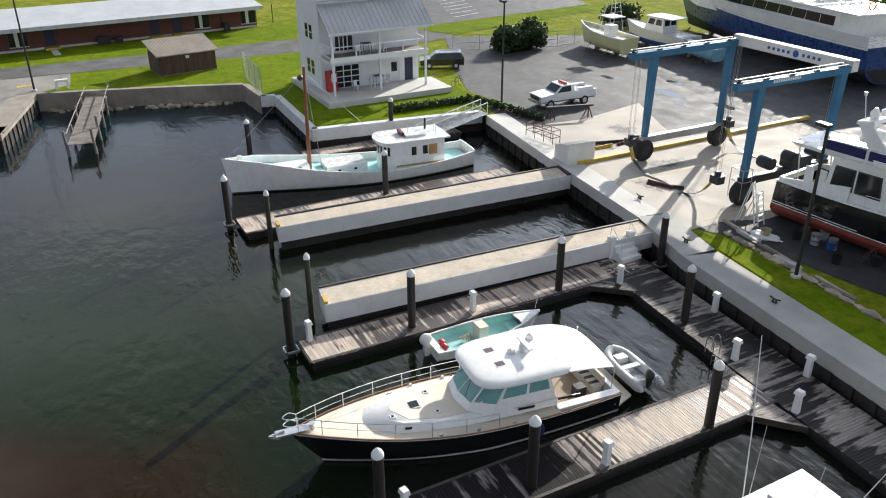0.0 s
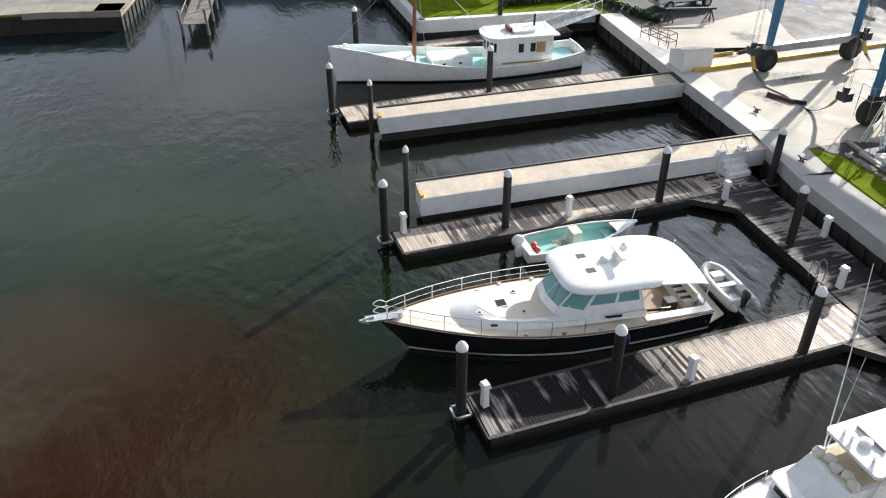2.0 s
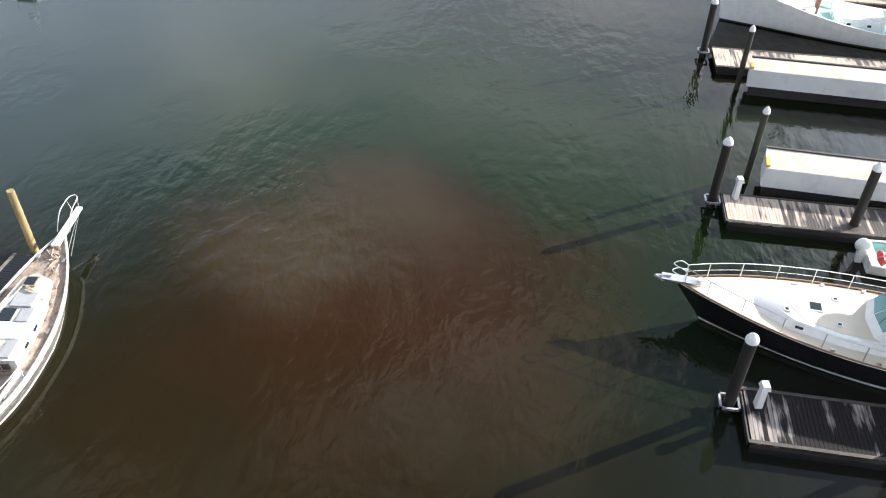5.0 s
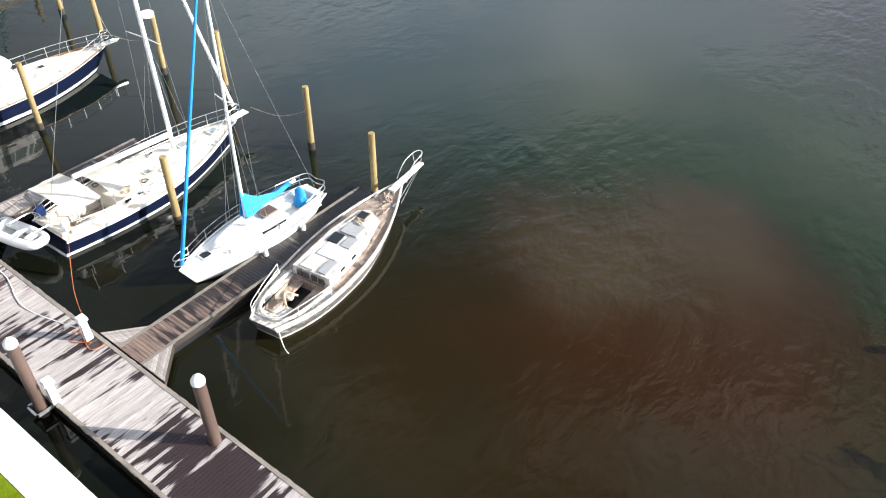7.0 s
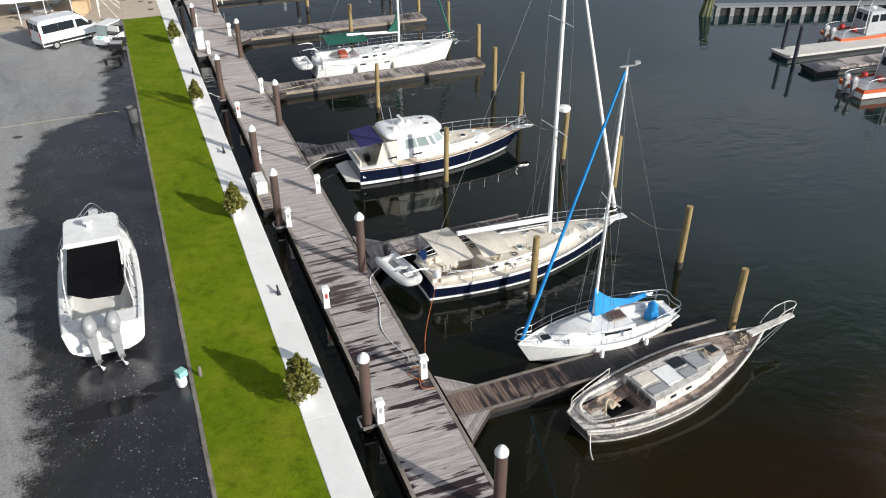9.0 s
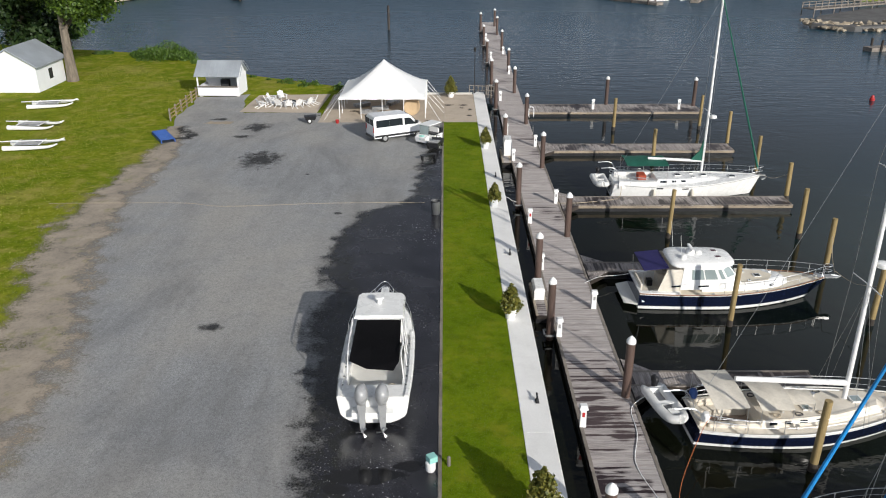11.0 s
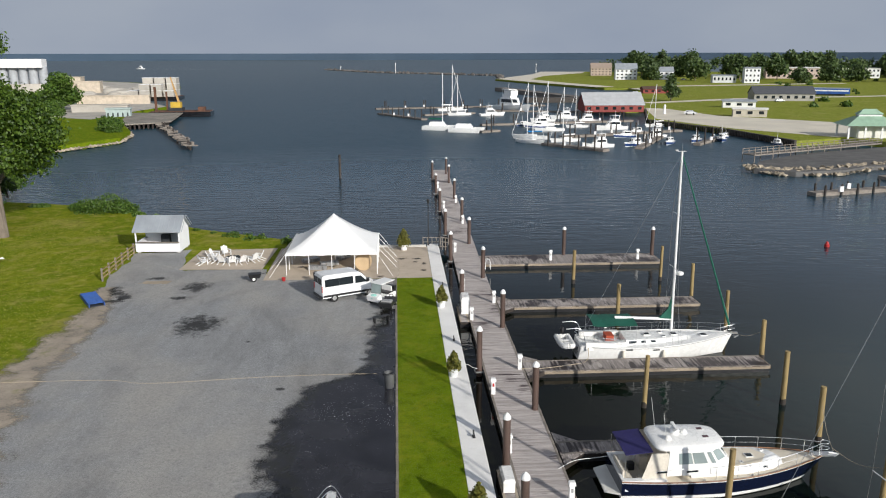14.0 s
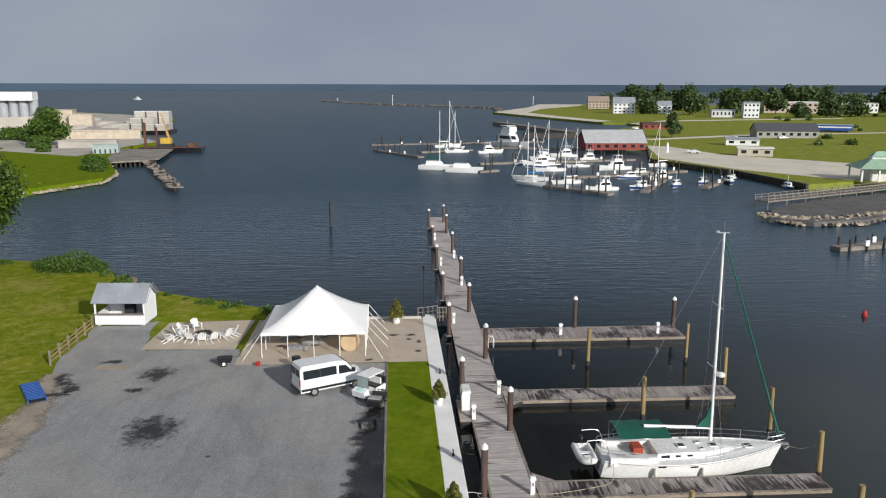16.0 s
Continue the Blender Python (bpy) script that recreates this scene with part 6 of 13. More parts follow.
    for s in (1, -1):
        bm = B()
        tube(bm, [(.3 * k, s * 1.6 * k, 1.2), (.2 * k, s * 1.6 * k, z1 - .35)], .025, 6)
        part("awning_pole", bm, STEEL, b)
    # roof gear
    bm = B()
    lathe(bm, [(.26, 0), (.24, .35), (.2, .42)], 12, (3.9 * k, .05 * k, z1 + .15))
    box(bm, 3.8 * k, 4.0 * k, -.55 * k, .65 * k, z1 + .57, z1 + .67)
    part("radar", bm, WHITE, b, "white open-array radar on a pedestal", True)
    for x, y in ((3.2, -.75), (4.5, .0)):
        bm = B()
        lathe(bm, [(.17, 0), (.19, .12), (.15, .26), (.03, .33)], 12, (x * k, y * k, z1 + .16))
        part("antenna_dome", bm, WHITE, b, "small white antenna dome", True)
    for s in (1, -1):
        bm = B()
        tube(bm, [(3.0 * k, s * 1.2 * k, z1 + .1), (2.65 * k, s * 1.22 * k, z1 + 1.9)], .009, 4)
        part("whip_antenna", bm, WHITE, b)
    # cockpit
    bm = B()
    box(bm, .12 * k, 3.1 * k, -1.6 * k, 1.6 * k, .5, .56)
    part("cockpit_sole", bm, DECKIVORY if blue_bimini else M("cockpit_teak", (0.30, 0.22, 0.15), .7) if "cockpit_teak" not in bpy.data.materials else bpy.data.materials["cockpit_teak"], b)
    for s in (1, -1):
        part("coaming", box(B(), .22 * k, 2.5 * k + a_ + (.62 * k if roof_canopy else 0), s * 1.74 * k - .2 * k, s * 1.74 * k + .2 * k, .5, 1.08), WHITE, b, "", False, .03)
    part("stern_coaming", box(B(), .02, .22 * k, -1.9 * k, 1.9 * k, .5, 1.09), WHITE, b, "", False, .03)
    if blue_bimini:
        # pale tan cockpit: side screens under the awning and an L-shaped settee
        for s in (1, -1):
            bm = B()
            prism(bm, [(1.35 * k, s * 1.62 * k), (3.0 * k, s * 1.66 * k), (3.0 * k, s * 1.69 * k), (1.35 * k, s * 1.65 * k)][::s], 1.08, z1 - .16)
            for v in bm.verts:
                if v.co.x < 2 * k and v.co.z > 1.2:
                    v.co.x += .55 * k
            part("side_screen", bm, TANCANVAS, b, "tan canvas side screen")
        part("bulkhead", box(B(), 2.84 * k, 2.90 * k, -1.5 * k, 1.5 * k, .56, z1 - .15), TANCANVAS, b, "tan cockpit bulkhead")
        bm = B()
        box(bm, 1.3 * k, 2.4 * k, -1.5 * k, -.9 * k, .56, .98)
        box(bm, 1.9 * k, 2.4 * k, .6 * k, 1.5 * k, .56, 1.3)
        part("settee", bm, TANCANVAS, b, "pale tan cockpit settee", False, .06)
        pr = box(B(), 1.15 * k, 1.55 * k, .5 * k, .95 * k, .56, .95)
        part("folding_chair", pr, BLACKPLASTIC, b, "", False, .04)
    bm = B()
    box(bm, .35 * k, .85 * k, -1.2 * k, 1.0 * k, .56, .95)
    box(bm, .24 * k, .36 * k, -1.2 * k, 1.0 * k, .9, 1.35)
    part("bench_seat", bm, TANCANVAS, b, "tan cushioned bench seat", False, .05)
    for j in range(5 if roof_canopy else 0):
        bm = B()
        box(bm, .352 * k, .852 * k, (-1.1 + j * .42) * k, (-.92 + j * .42) * k, .945, .962)
        part("stripe", bm, BLACKPLASTIC, b)
    if roof_canopy:
        part("deck_box", box(B(), 1.2 * k, 1.7 * k, .6 * k, 1.05 * k, .56, 1.1), BLACKPLASTIC, b, "", False, .03)
    # swim platform
    bm = B()
    prism(bm, [(-.95 * k, -1.45 * k), (.0, -1.85 * k), (.0, 1.85 * k), (-.95 * k, 1.45 * k)], .26, .36)
    part("swim_platform", bm, CREAM if roof_canopy else OFFWHITE, b, "pale swim platform", False, .02)
    # rails, windlass, anchor
    stanchions(b, h, [.42, .52, .62, .72, .82, .91, .97], .68, .10, STEEL, (1.0, .52), True, r=.018)
    for s in (1, -1):
        bm = B()
        tube(bm, [(1.9 * k, s * 1.62 * k, 1.35), (3.4 * k, s * 1.82 * k, 1.6), (5.2 * k, s * 1.82 * k, 1.62)], .018, 5)
        part("side_rail", bm, STEEL, b)
    zb = h.sheer(1)
    bm = B()
    box(bm, L - .9 * k, L + .45, -.2, .2, zb - .06, zb + .03)
    part("bow_sprit", bm, STEEL, b, "stainless anchor platform", False, .02)
    bm = B()
    tube(bm, [(L + .1, 0, zb + .08), (L + .62, 0, zb - .02)], .04, 6)
    solid(bm, [(L + .35, -.22, zb - .1), (L + .75, 0, zb - .05), (L + .35, .22, zb - .1)], [(L + .32, -.2, zb - .02), (L + .72, 0, zb + .03), (L + .32, .2, zb - .02)])
    part("anchor", bm, GALV, b, "galvanised anchor")
    bm = B()
    lathe(bm, [(.13, 0), (.11, .2), (.14, .26)], 10, (L - 1.0 * k, 0, zb - .1))
    part("windlass", bm, STEEL, b)
    # house-side port lights, vents
    for s in (1, -1):
        for u0, u1 in ((.40, .43), (.49, .53), (.58, .62), (.665, .685)):
            p, q = h.at(u0, .999, s), h.at(u1, .999, s)
            yy = s * 1.33 * k
            portlight(b, (u0 * L, yy * (1 if u0 < .6 else .93), h.sheer(u0) + .10), (u1 * L, yy * (1 if u1 < .6 else .91), h.sheer(u1) + .10), DARKGLASS, .10)
        for x0 in (2.3, 4.2):
            portlight(b, (x0 * k, s * 1.74 * k, 1.36), ((x0 + .75) * k, s * 1.71 * k, 1.38), DARKGLASS, .09)
    for j in range(3):
        for s in (1, -1):
            bm = B()
            box(bm, (5.2 + j * 1.6) * k, (5.35 + j * 1.6) * k, s * (h.half((5.2 + j * 1.6) / 14.3) - .16) - .03, s * (h.half((5.2 + j * 1.6) / 14.3) - .16) + .03, h.sheer(.4) - .02, h.sheer((5.2 + j * 1.6) / 14.3) + .08)
            part("cleat", bm, STEEL, b)
    return b


yacht = downeast_yacht(pose(21.75, -33.9, 0, 0, 0, 84.6), 13.95, 4.3, BLACKHULL, "black-hulled motor yacht with cream decks and white hardtop", True, False, "moored boats")
for x, s in ((2.4, -1), (5.2, -1), (8.6, -1), (4.0, 1)):
    fender(yacht, x, s * 2.2, .55)
rib(pose(20.25, -35.55, .42, 0, 0, -4), "grey inflatable dinghy with a black outboard, across the stern", 3.0, 1.55, HYPALON)

# skiff with aqua inside
def skiff(m):
    b = thing("skiff", m, "open white skiff with an aqua interior and outboard", "boat", "moored boats")
    h = Hull(6.2, 2.05, .52, .85, .86, .35, .5, 2.2, .03, .2, 0, .85)
    part("hull", h.shell(20, 6), WHITE, b, "", True)
    part("inner_liner", h.deck(-.30, .06, .80, .16, -.12), AQUA, b, "pale aqua inner liner", True)
    part("gunwale", h.rail(.06, -.01, .04), WHITE, b, "", True)
    bm = B()
    for s in (1, -1):
        pts = [(h.L * u, s * (h.half(u) - .13), h.sheer(u) - .02) for u in (.06, .25, .45, .62, .78)]
        low = [(x, y * .92, z - .30) for x, y, z in pts]
        for (a, c), (d, e) in zip(zip(pts, pts[1:]), zip(low, low[1:])):
            bm.faces.new([bm.verts.new(p) for p in (a, c, e, d)])
        part("inner_side", bm, AQUA, b)
        bm = B()
    bm.free()
    part("foredeck", h.deck(-.02, .78, .985, .05, .05, 8), WHITE, b, "", True)
    bm = B()
    box(bm, .05, .38, -.85, .85, .2, .5)
    part("stern_bench", bm, WHITE, b, "", False, .03)
    bm = B()
    box(bm, 2.5, 3.0, -.36, .36, .15, .95)
    part("console", bm, TANCANVAS, b, "small covered console", False, .06)
    bm = B()
    box(bm, 4.3, 4.9, -.4, .4, .15, .42)
    part("bow_seat", bm, AQUA, b, "", False, .03)
    outboard(b, -.15, 0, .55, .95, WHITE)
    bm = B()
    blob(bm, (.55, -.35, .42), .22, 4, 2, .3)
    blob(bm, (.65, .15, .40), .18, 7, 2, .3)
    part("red_jerry_can", bm, REDPAINT, b)
    bm = B()
    for k in range(5):
        tube(bm, smooth_line([(1.9 + .1 * k, -.3 + .1 * k, .3), (2.2, .3, .34 + .02 * k), (1.6 + .1 * k, .2 - .1 * k, .3)], 4), .035, 5)
    part("rope_coil", bm, ROPE, b)
    return b


skiff(pose(27.75, -28.55, 0, 0, 0, -91.5))

# old white workboat
def workboat(m):
    b = thing("workboat", m, "old white wooden workboat with pale cyan decks and wheelhouse", "boat", "moored boats")
    L = 19.0
    h = Hull(L, 4.7, 1.25, 2.75, .62, .40, .55, 2.0, .55, .6, 0, .80)
    part("hull", h.shell(30, 9), WHITE, b, "", True)
    part("bottom_paint", h.band(-.5, .12, .01), BLACKBOTTOM, b)
    part("rub_strake", h.sheer_band(.80, .86, .03), WHITE, b)
    part("deck", h.deck(-.55, .02, .93, .16, .05), CYAN, b, "pale cyan painted deck", True)
    bm = B()
    n = 26
    for s in (1, -1):
        for i in range(n):
            u0, u1 = .0 + .985 * i / n, .985 * (i + 1) / n
            a, c = h.at(u0, 1, s), h.at(u1, 1, s)
            i0, i1 = Vector((a.x, s * max(.01, abs(a.y) - .14), a.z)), Vector((c.x, s * max(.01, abs(c.y) - .14), c.z))
            dn = Vector((0, 0, .52))
            for q in ((a, c, i1, i0), (i0, i1, i1 - dn, i0 - dn)):
                bm.faces.new([bm.verts.new(p) for p in q])
    part("bulwark", bm, WHITE, b, "white inner bulwark and cap rail")
    bm = B()
    tube(bm, [h.at(0, 1, 1) + Vector((.02, 0, .02))] + [Vector((-.02, y, h.sheer(0) + .03)) for y in (.8, 0, -.8)] + [h.at(0, 1, -1) + Vector((.02, 0, .02))], .09, 6)
    part("stern_cap", bm, WHITE, b, "", True)
    # foredeck trunk and fish hold
    for x0, x1, w, zz, nm in ((12.9, 15.3, .75, .35, "fore_trunk"), (8.6, 11.7, 1.05, .75, "hold_trunk")):
        zb = h.sheer((x0 + x1) / 2 / L) - .58
        bm = B()
        box(bm, x0, x1, -w, w, zb, zb + zz)
        part(nm, bm, WHITE, b, "white boxed trunk on deck", False, .05)
        for s in (1, -1):
            for q in (.3, .7):
                portlight(b, (x0 + (x1 - x0) * q - .12, s * w, zb + zz * .45), (x0 + (x1 - x0) * q + .12, s * w, zb + zz * .45), DARKGLASS, .14)
    hatch(b, 9.6, 0, h.sheer(.5) + .18, .9, .8, WHITE)
    hatch(b, 13.4, .1, h.sheer(.7) - .2, .7, .6, WHITE)
    # wheelhouse with a rounded front
    zb = h.sheer(.3) - .6
    front = [(6.7 + .75 * math.cos(a), 1.35 * math.sin(a)) for a in [radians(t) for t in range(-80, 81, 20)]]
    low = [(2.5, -1.35)] + front + [(2.5, 1.35)]
    ob, lo, hi = cabin(b, low, zb, low, zb + 2.35, WHITE, "wheelhouse", "white wheelhouse with a rounded front", .02, False)
    zw = zb
    for i in range(1, 9):
        side_windows(b, lo, hi, i, [(.16, .84, .58, .86)], DARKGLASS, OFFWHITE)
    for i, sp in ((0, [(.10, .20, .52, .80), (.32, .41, .52, .80), (.53, .62, .52, .80)]), (9, [(.38, .47, .52, .80), (.59, .68, .52, .80)])):
        side_windows(b, lo, hi, i, sp, DARKGLASS, OFFWHITE)
    bm = B()
    pane(bm, (lo[0], lo[1], hi[1], hi[0]), .83, .965, .04, .84, .03, .05)
    d = part("cabin_door", bm, WHITE, b)
    bm = B()
    pane(bm, (lo[0], lo[1], hi[1], hi[0]), .855, .94, .50, .80, .04, .05)
    part("door_pane", bm, DARKGLASS, d)
    bm = B()
    pane(bm, (lo[9 + 1 - 1 + 0], lo[10], hi[10], hi[9]), .70, .86, .48, .82, .02, .03)
    part("plywood_panel", bm, PLYWOOD, b)
    bm = B()
    pane(bm, (lo[0], lo[1], hi[1], hi[0]), .03, .09, .48, .84, .02, .03)
    part("plywood_panel", bm, PLYWOOD, b, "bare plywood window cover")
    bm = B()
    for s in (1, -1):
        box(bm, 2.5, 6.4, s * 1.36 - .02, s * 1.36 + .02, zb + .42, zb + .54)
    part("wood_trim", bm, PLYWOOD, b)
    bm = B()
    rf = [(2.1, -1.6)] + [(6.8 + .95 * math.cos(a), 1.62 * math.sin(a)) for a in [radians(t) for t in range(-80, 81, 20)]] + [(2.1, 1.6)]
    prism(bm, rf, zb + 2.33, zb + 2.45)
    part("wheelhouse_roof", bm, WHITE, b, "overhanging white roof", False, .03)
    bm = B()
    box(bm, 3.8, 5.4, -.8, .8, zb + 2.45, zb + 2.62)
    part("roof_box", bm, WHITE, b, "", False, .04)
    bm = B()
    box(bm, 5.4, 5.62, -.75, .35, zb + 2.5, zb + 2.75)
    part("name_board", bm, M("dull_red_board", (.13, .02, .02), .6), b, "small dark red roof board", False, .02)
    for x, y, hgt in ((3.2, 1.3, 1.2), (3.2, .8, 1.5), (5.0, .0, .9), (7.0, -.9, .7)):
        bm = B()
        tube(bm, [(x, y, zb + 2.4), (x, y, zb + 2.4 + hgt)], .022, 5)
        part("antenna", bm, WHITE, b)
    bm = B()
    tube(bm, [(3.25, -.9, zb + 2.4), (3.25, -.9, zb + 3.3)], .09, 8)
    part("exhaust_pipe", bm, DARKSTEEL, b)
    # mast
    zm = h.sheer(.66) - .5
    bm = B()
    tube(bm, [(12.75, 0, zm), (12.6, 0, zm + 7.6)], .16, 10, .10)
    mm = part("mast", bm, MASTWOOD, b, "varnished reddish wooden mast", True)
    for e in ((12.3, 2.0, 2.0), (12.3, -2.0, 2.0), (18.6, 0, 2.7), (7.2, 0, zb + 2.4)):
        bm = B()
        tube(bm, [(12.6, 0, zm + 7.2), e], .016, 4)
        part("stay", bm, WIRE, mm)
    bm = B()
    blob(bm, (12.95, .25, zm + 6.9), .22, 2, 2, .1)
    part("mast_lamp", bm, BLACKPLASTIC, mm)
    for u in (.60, .655):
        bm = B()
        a, c = h.at(u, .93, -1), h.at(u, .32, -1)
        tube(bm, [a + Vector((0, -.07, 0)), c + Vector((0, -.07, 0))], .05, 6)
        part("fender_bar", bm, DARKSTEEL, b)
    bm = B()
    box(bm, 17.6, 17.9, -.1, .1, h.sheer(.93) - .4, h.sheer(.93) + .25)
    part("samson_post", bm, WHITE, b)
    bm = B()
    tube(bm, [(18.4, 0, 2.4), (18.9, -1.6, 1.0), (18.6, -2.6, .6)], .018, 4)
    part("mooring_line", bm, ROPE, b)
    return b


workboat(pose(51.15, -43.6, 0, 0, 0, 84.6))

# white express boat by the walkway
def express(m, label, L, beam, free, z0=0.0, group="moored boats", fine=2.4):
    b = thing("express_boat", m, label, "boat", group)
    h = Hull(L, beam, free, free + .45, .92, .35, .9, fine, .05, .45, 0, .85, z0)
    part("hull", h.shell(24, 8), WHITE, b, "", True)
    return b, h


eb, eh = express(pose(10.35, -35.2, 0, 0, 0, 90), "white express fishing boat with hardtop, tower legs and outriggers", 9.1, 3.0, 1.05)
part("foredeck", eh.deck(-.03, .52, .99, .04, .14), WHITE, eb, "", True)
part("cockpit_sole", eh.deck(-.55, .02, .53, .25, .0), OFFWHITE, eb)
part("gunwale", eh.rail(.09, -.02, .07, 0, .6), WHITE, eb, "", True)
# low house with a brow, a sloped bridge front with tan covers, and the hardtop over it
ob, lo, hi = cabin(eb, [(2.0, -1.15), (5.5, -1.0), (5.5, 1.0), (2.0, 1.15)], 1.0, [(2.0, -1.1), (5.4, -.95), (5.4, .95), (2.0, 1.1)], 1.84, WHITE, "deckhouse", "low white deckhouse", .03, False)
for i, sp in ((0, [(.30, .62, .35, .85), (.78, .97, .35, .85)]), (1, [(.08, .46, .35, .85), (.54, .92, .35, .85)]), (2, [(.03, .22, .35, .85), (.38, .70, .35, .85)])):
    side_windows(eb, lo, hi, i, sp, DARKGLASS)
bm = B()
prism(bm, [(1.9, -1.12), (5.5, -1.0), (5.72, -.8), (5.72, .8), (5.5, 1.0), (1.9, 1.12)], 1.85, 1.95)
part("brow", bm, WHITE, eb, "", False, .03)
bm = B()
prism(bm, [(2.0, -1.0), (5.15, -.86), (5.3, 0), (5.15, .86), (2.0, 1.0)], 1.95, 2.55, [(2.0, -.98), (4.4, -.86), (4.5, 0), (4.4, .86), (2.0, .98)])
part("bridge_front", bm, WHITE, eb, "smooth sloped white bridge front", False, .06)
bm = B()
prism(bm, [(2.4, -.8), (4.3, -.76), (4.3, .76), (2.4, .8)], 2.55, 2.62)
part("bridge_deck", bm, M("tan_bridge_cover", (0.62, 0.52, 0.36), .8, var=.2, bscale=8), eb, "tan covered helm deck", False, .02)
for k in range(5):
    bm = B()
    blob(bm, (4.2 - .12 * (k % 2), -.72 + .36 * k, 2.66), .2, k + 3, 2, .35, (1.0, 1.1, .7))
    part("bridge_cushion", bm, TANCANVAS, eb, "", True)
bm = B()
prism(bm, [(.9, -1.12), (3.75, -1.08), (3.86, -.98), (3.86, .98), (3.75, 1.08), (.9, 1.12)], 3.12, 3.24)
part("hardtop", bm, WHITE, eb, "white hardtop over the bridge", False, .04)
for x in (1.3, 3.5):
    for s in (1, -1):
        bm = B()
        tube(bm, [(x + .15, s * .98, 1.95), (x, s * 1.0, 3.14)], .03, 6)
        part("hardtop_leg", bm, STEEL, eb)
bm = B()
lathe(bm, [(.2, 0), (.2, .14), (.08, .2)], 12, (3.2, -.1, 3.24))
part("radar_dome", bm, WHITE, eb, "", True)
bm = B()
box(bm, 2.85, 2.95, -.75, .35, 3.24, 3.36)
part("light_bar", bm, GREYPLASTIC, eb, "", False, .02)
for y in (-.7, -.4, .5):
    bm = B()
    lathe(bm, [(.05, 0), (.05, .14), (.09, .16), (.09, .22)], 8, (3.45, y, 3.24))
    part("deck_light", bm, STEEL, eb)
for s in (1, -1):
    bm = B()
    tube(bm, [(3.4, s * 1.2, 2.0), (2.8, s * 1.9, 5.0), (2.2, s * 2.7, 8.0)], .028, 6, .012)
    part("outrigger", bm, ALU, eb, "long white outrigger pole")
    bm = B()
    tube(bm, [(3.5, s * 1.0, 3.2), (3.3, s * 1.05, 6.0)], .016, 5, .006)
    part("whip_antenna", bm, WHITE, eb)
bm = B()
for k in range(4):
    blob(bm, (2.2 + .35 * k, -.4 + .25 * k, .95), .26, k, 2, .3)
part("gear_cover", bm, TANCANVAS, eb)
stanchions(eb, eh, [.6, .72, .84, .95], .5, .1, STEEL, (1.0,), True, r=.018)

# ---- navy motor yacht ----
downeast_yacht(pose(10.75, 27.5, 0, 0, 0, 0.3), 11.6, 3.55, NAVY, "navy-hulled motor yacht with cream decks and navy awning", False, True, "moored boats")

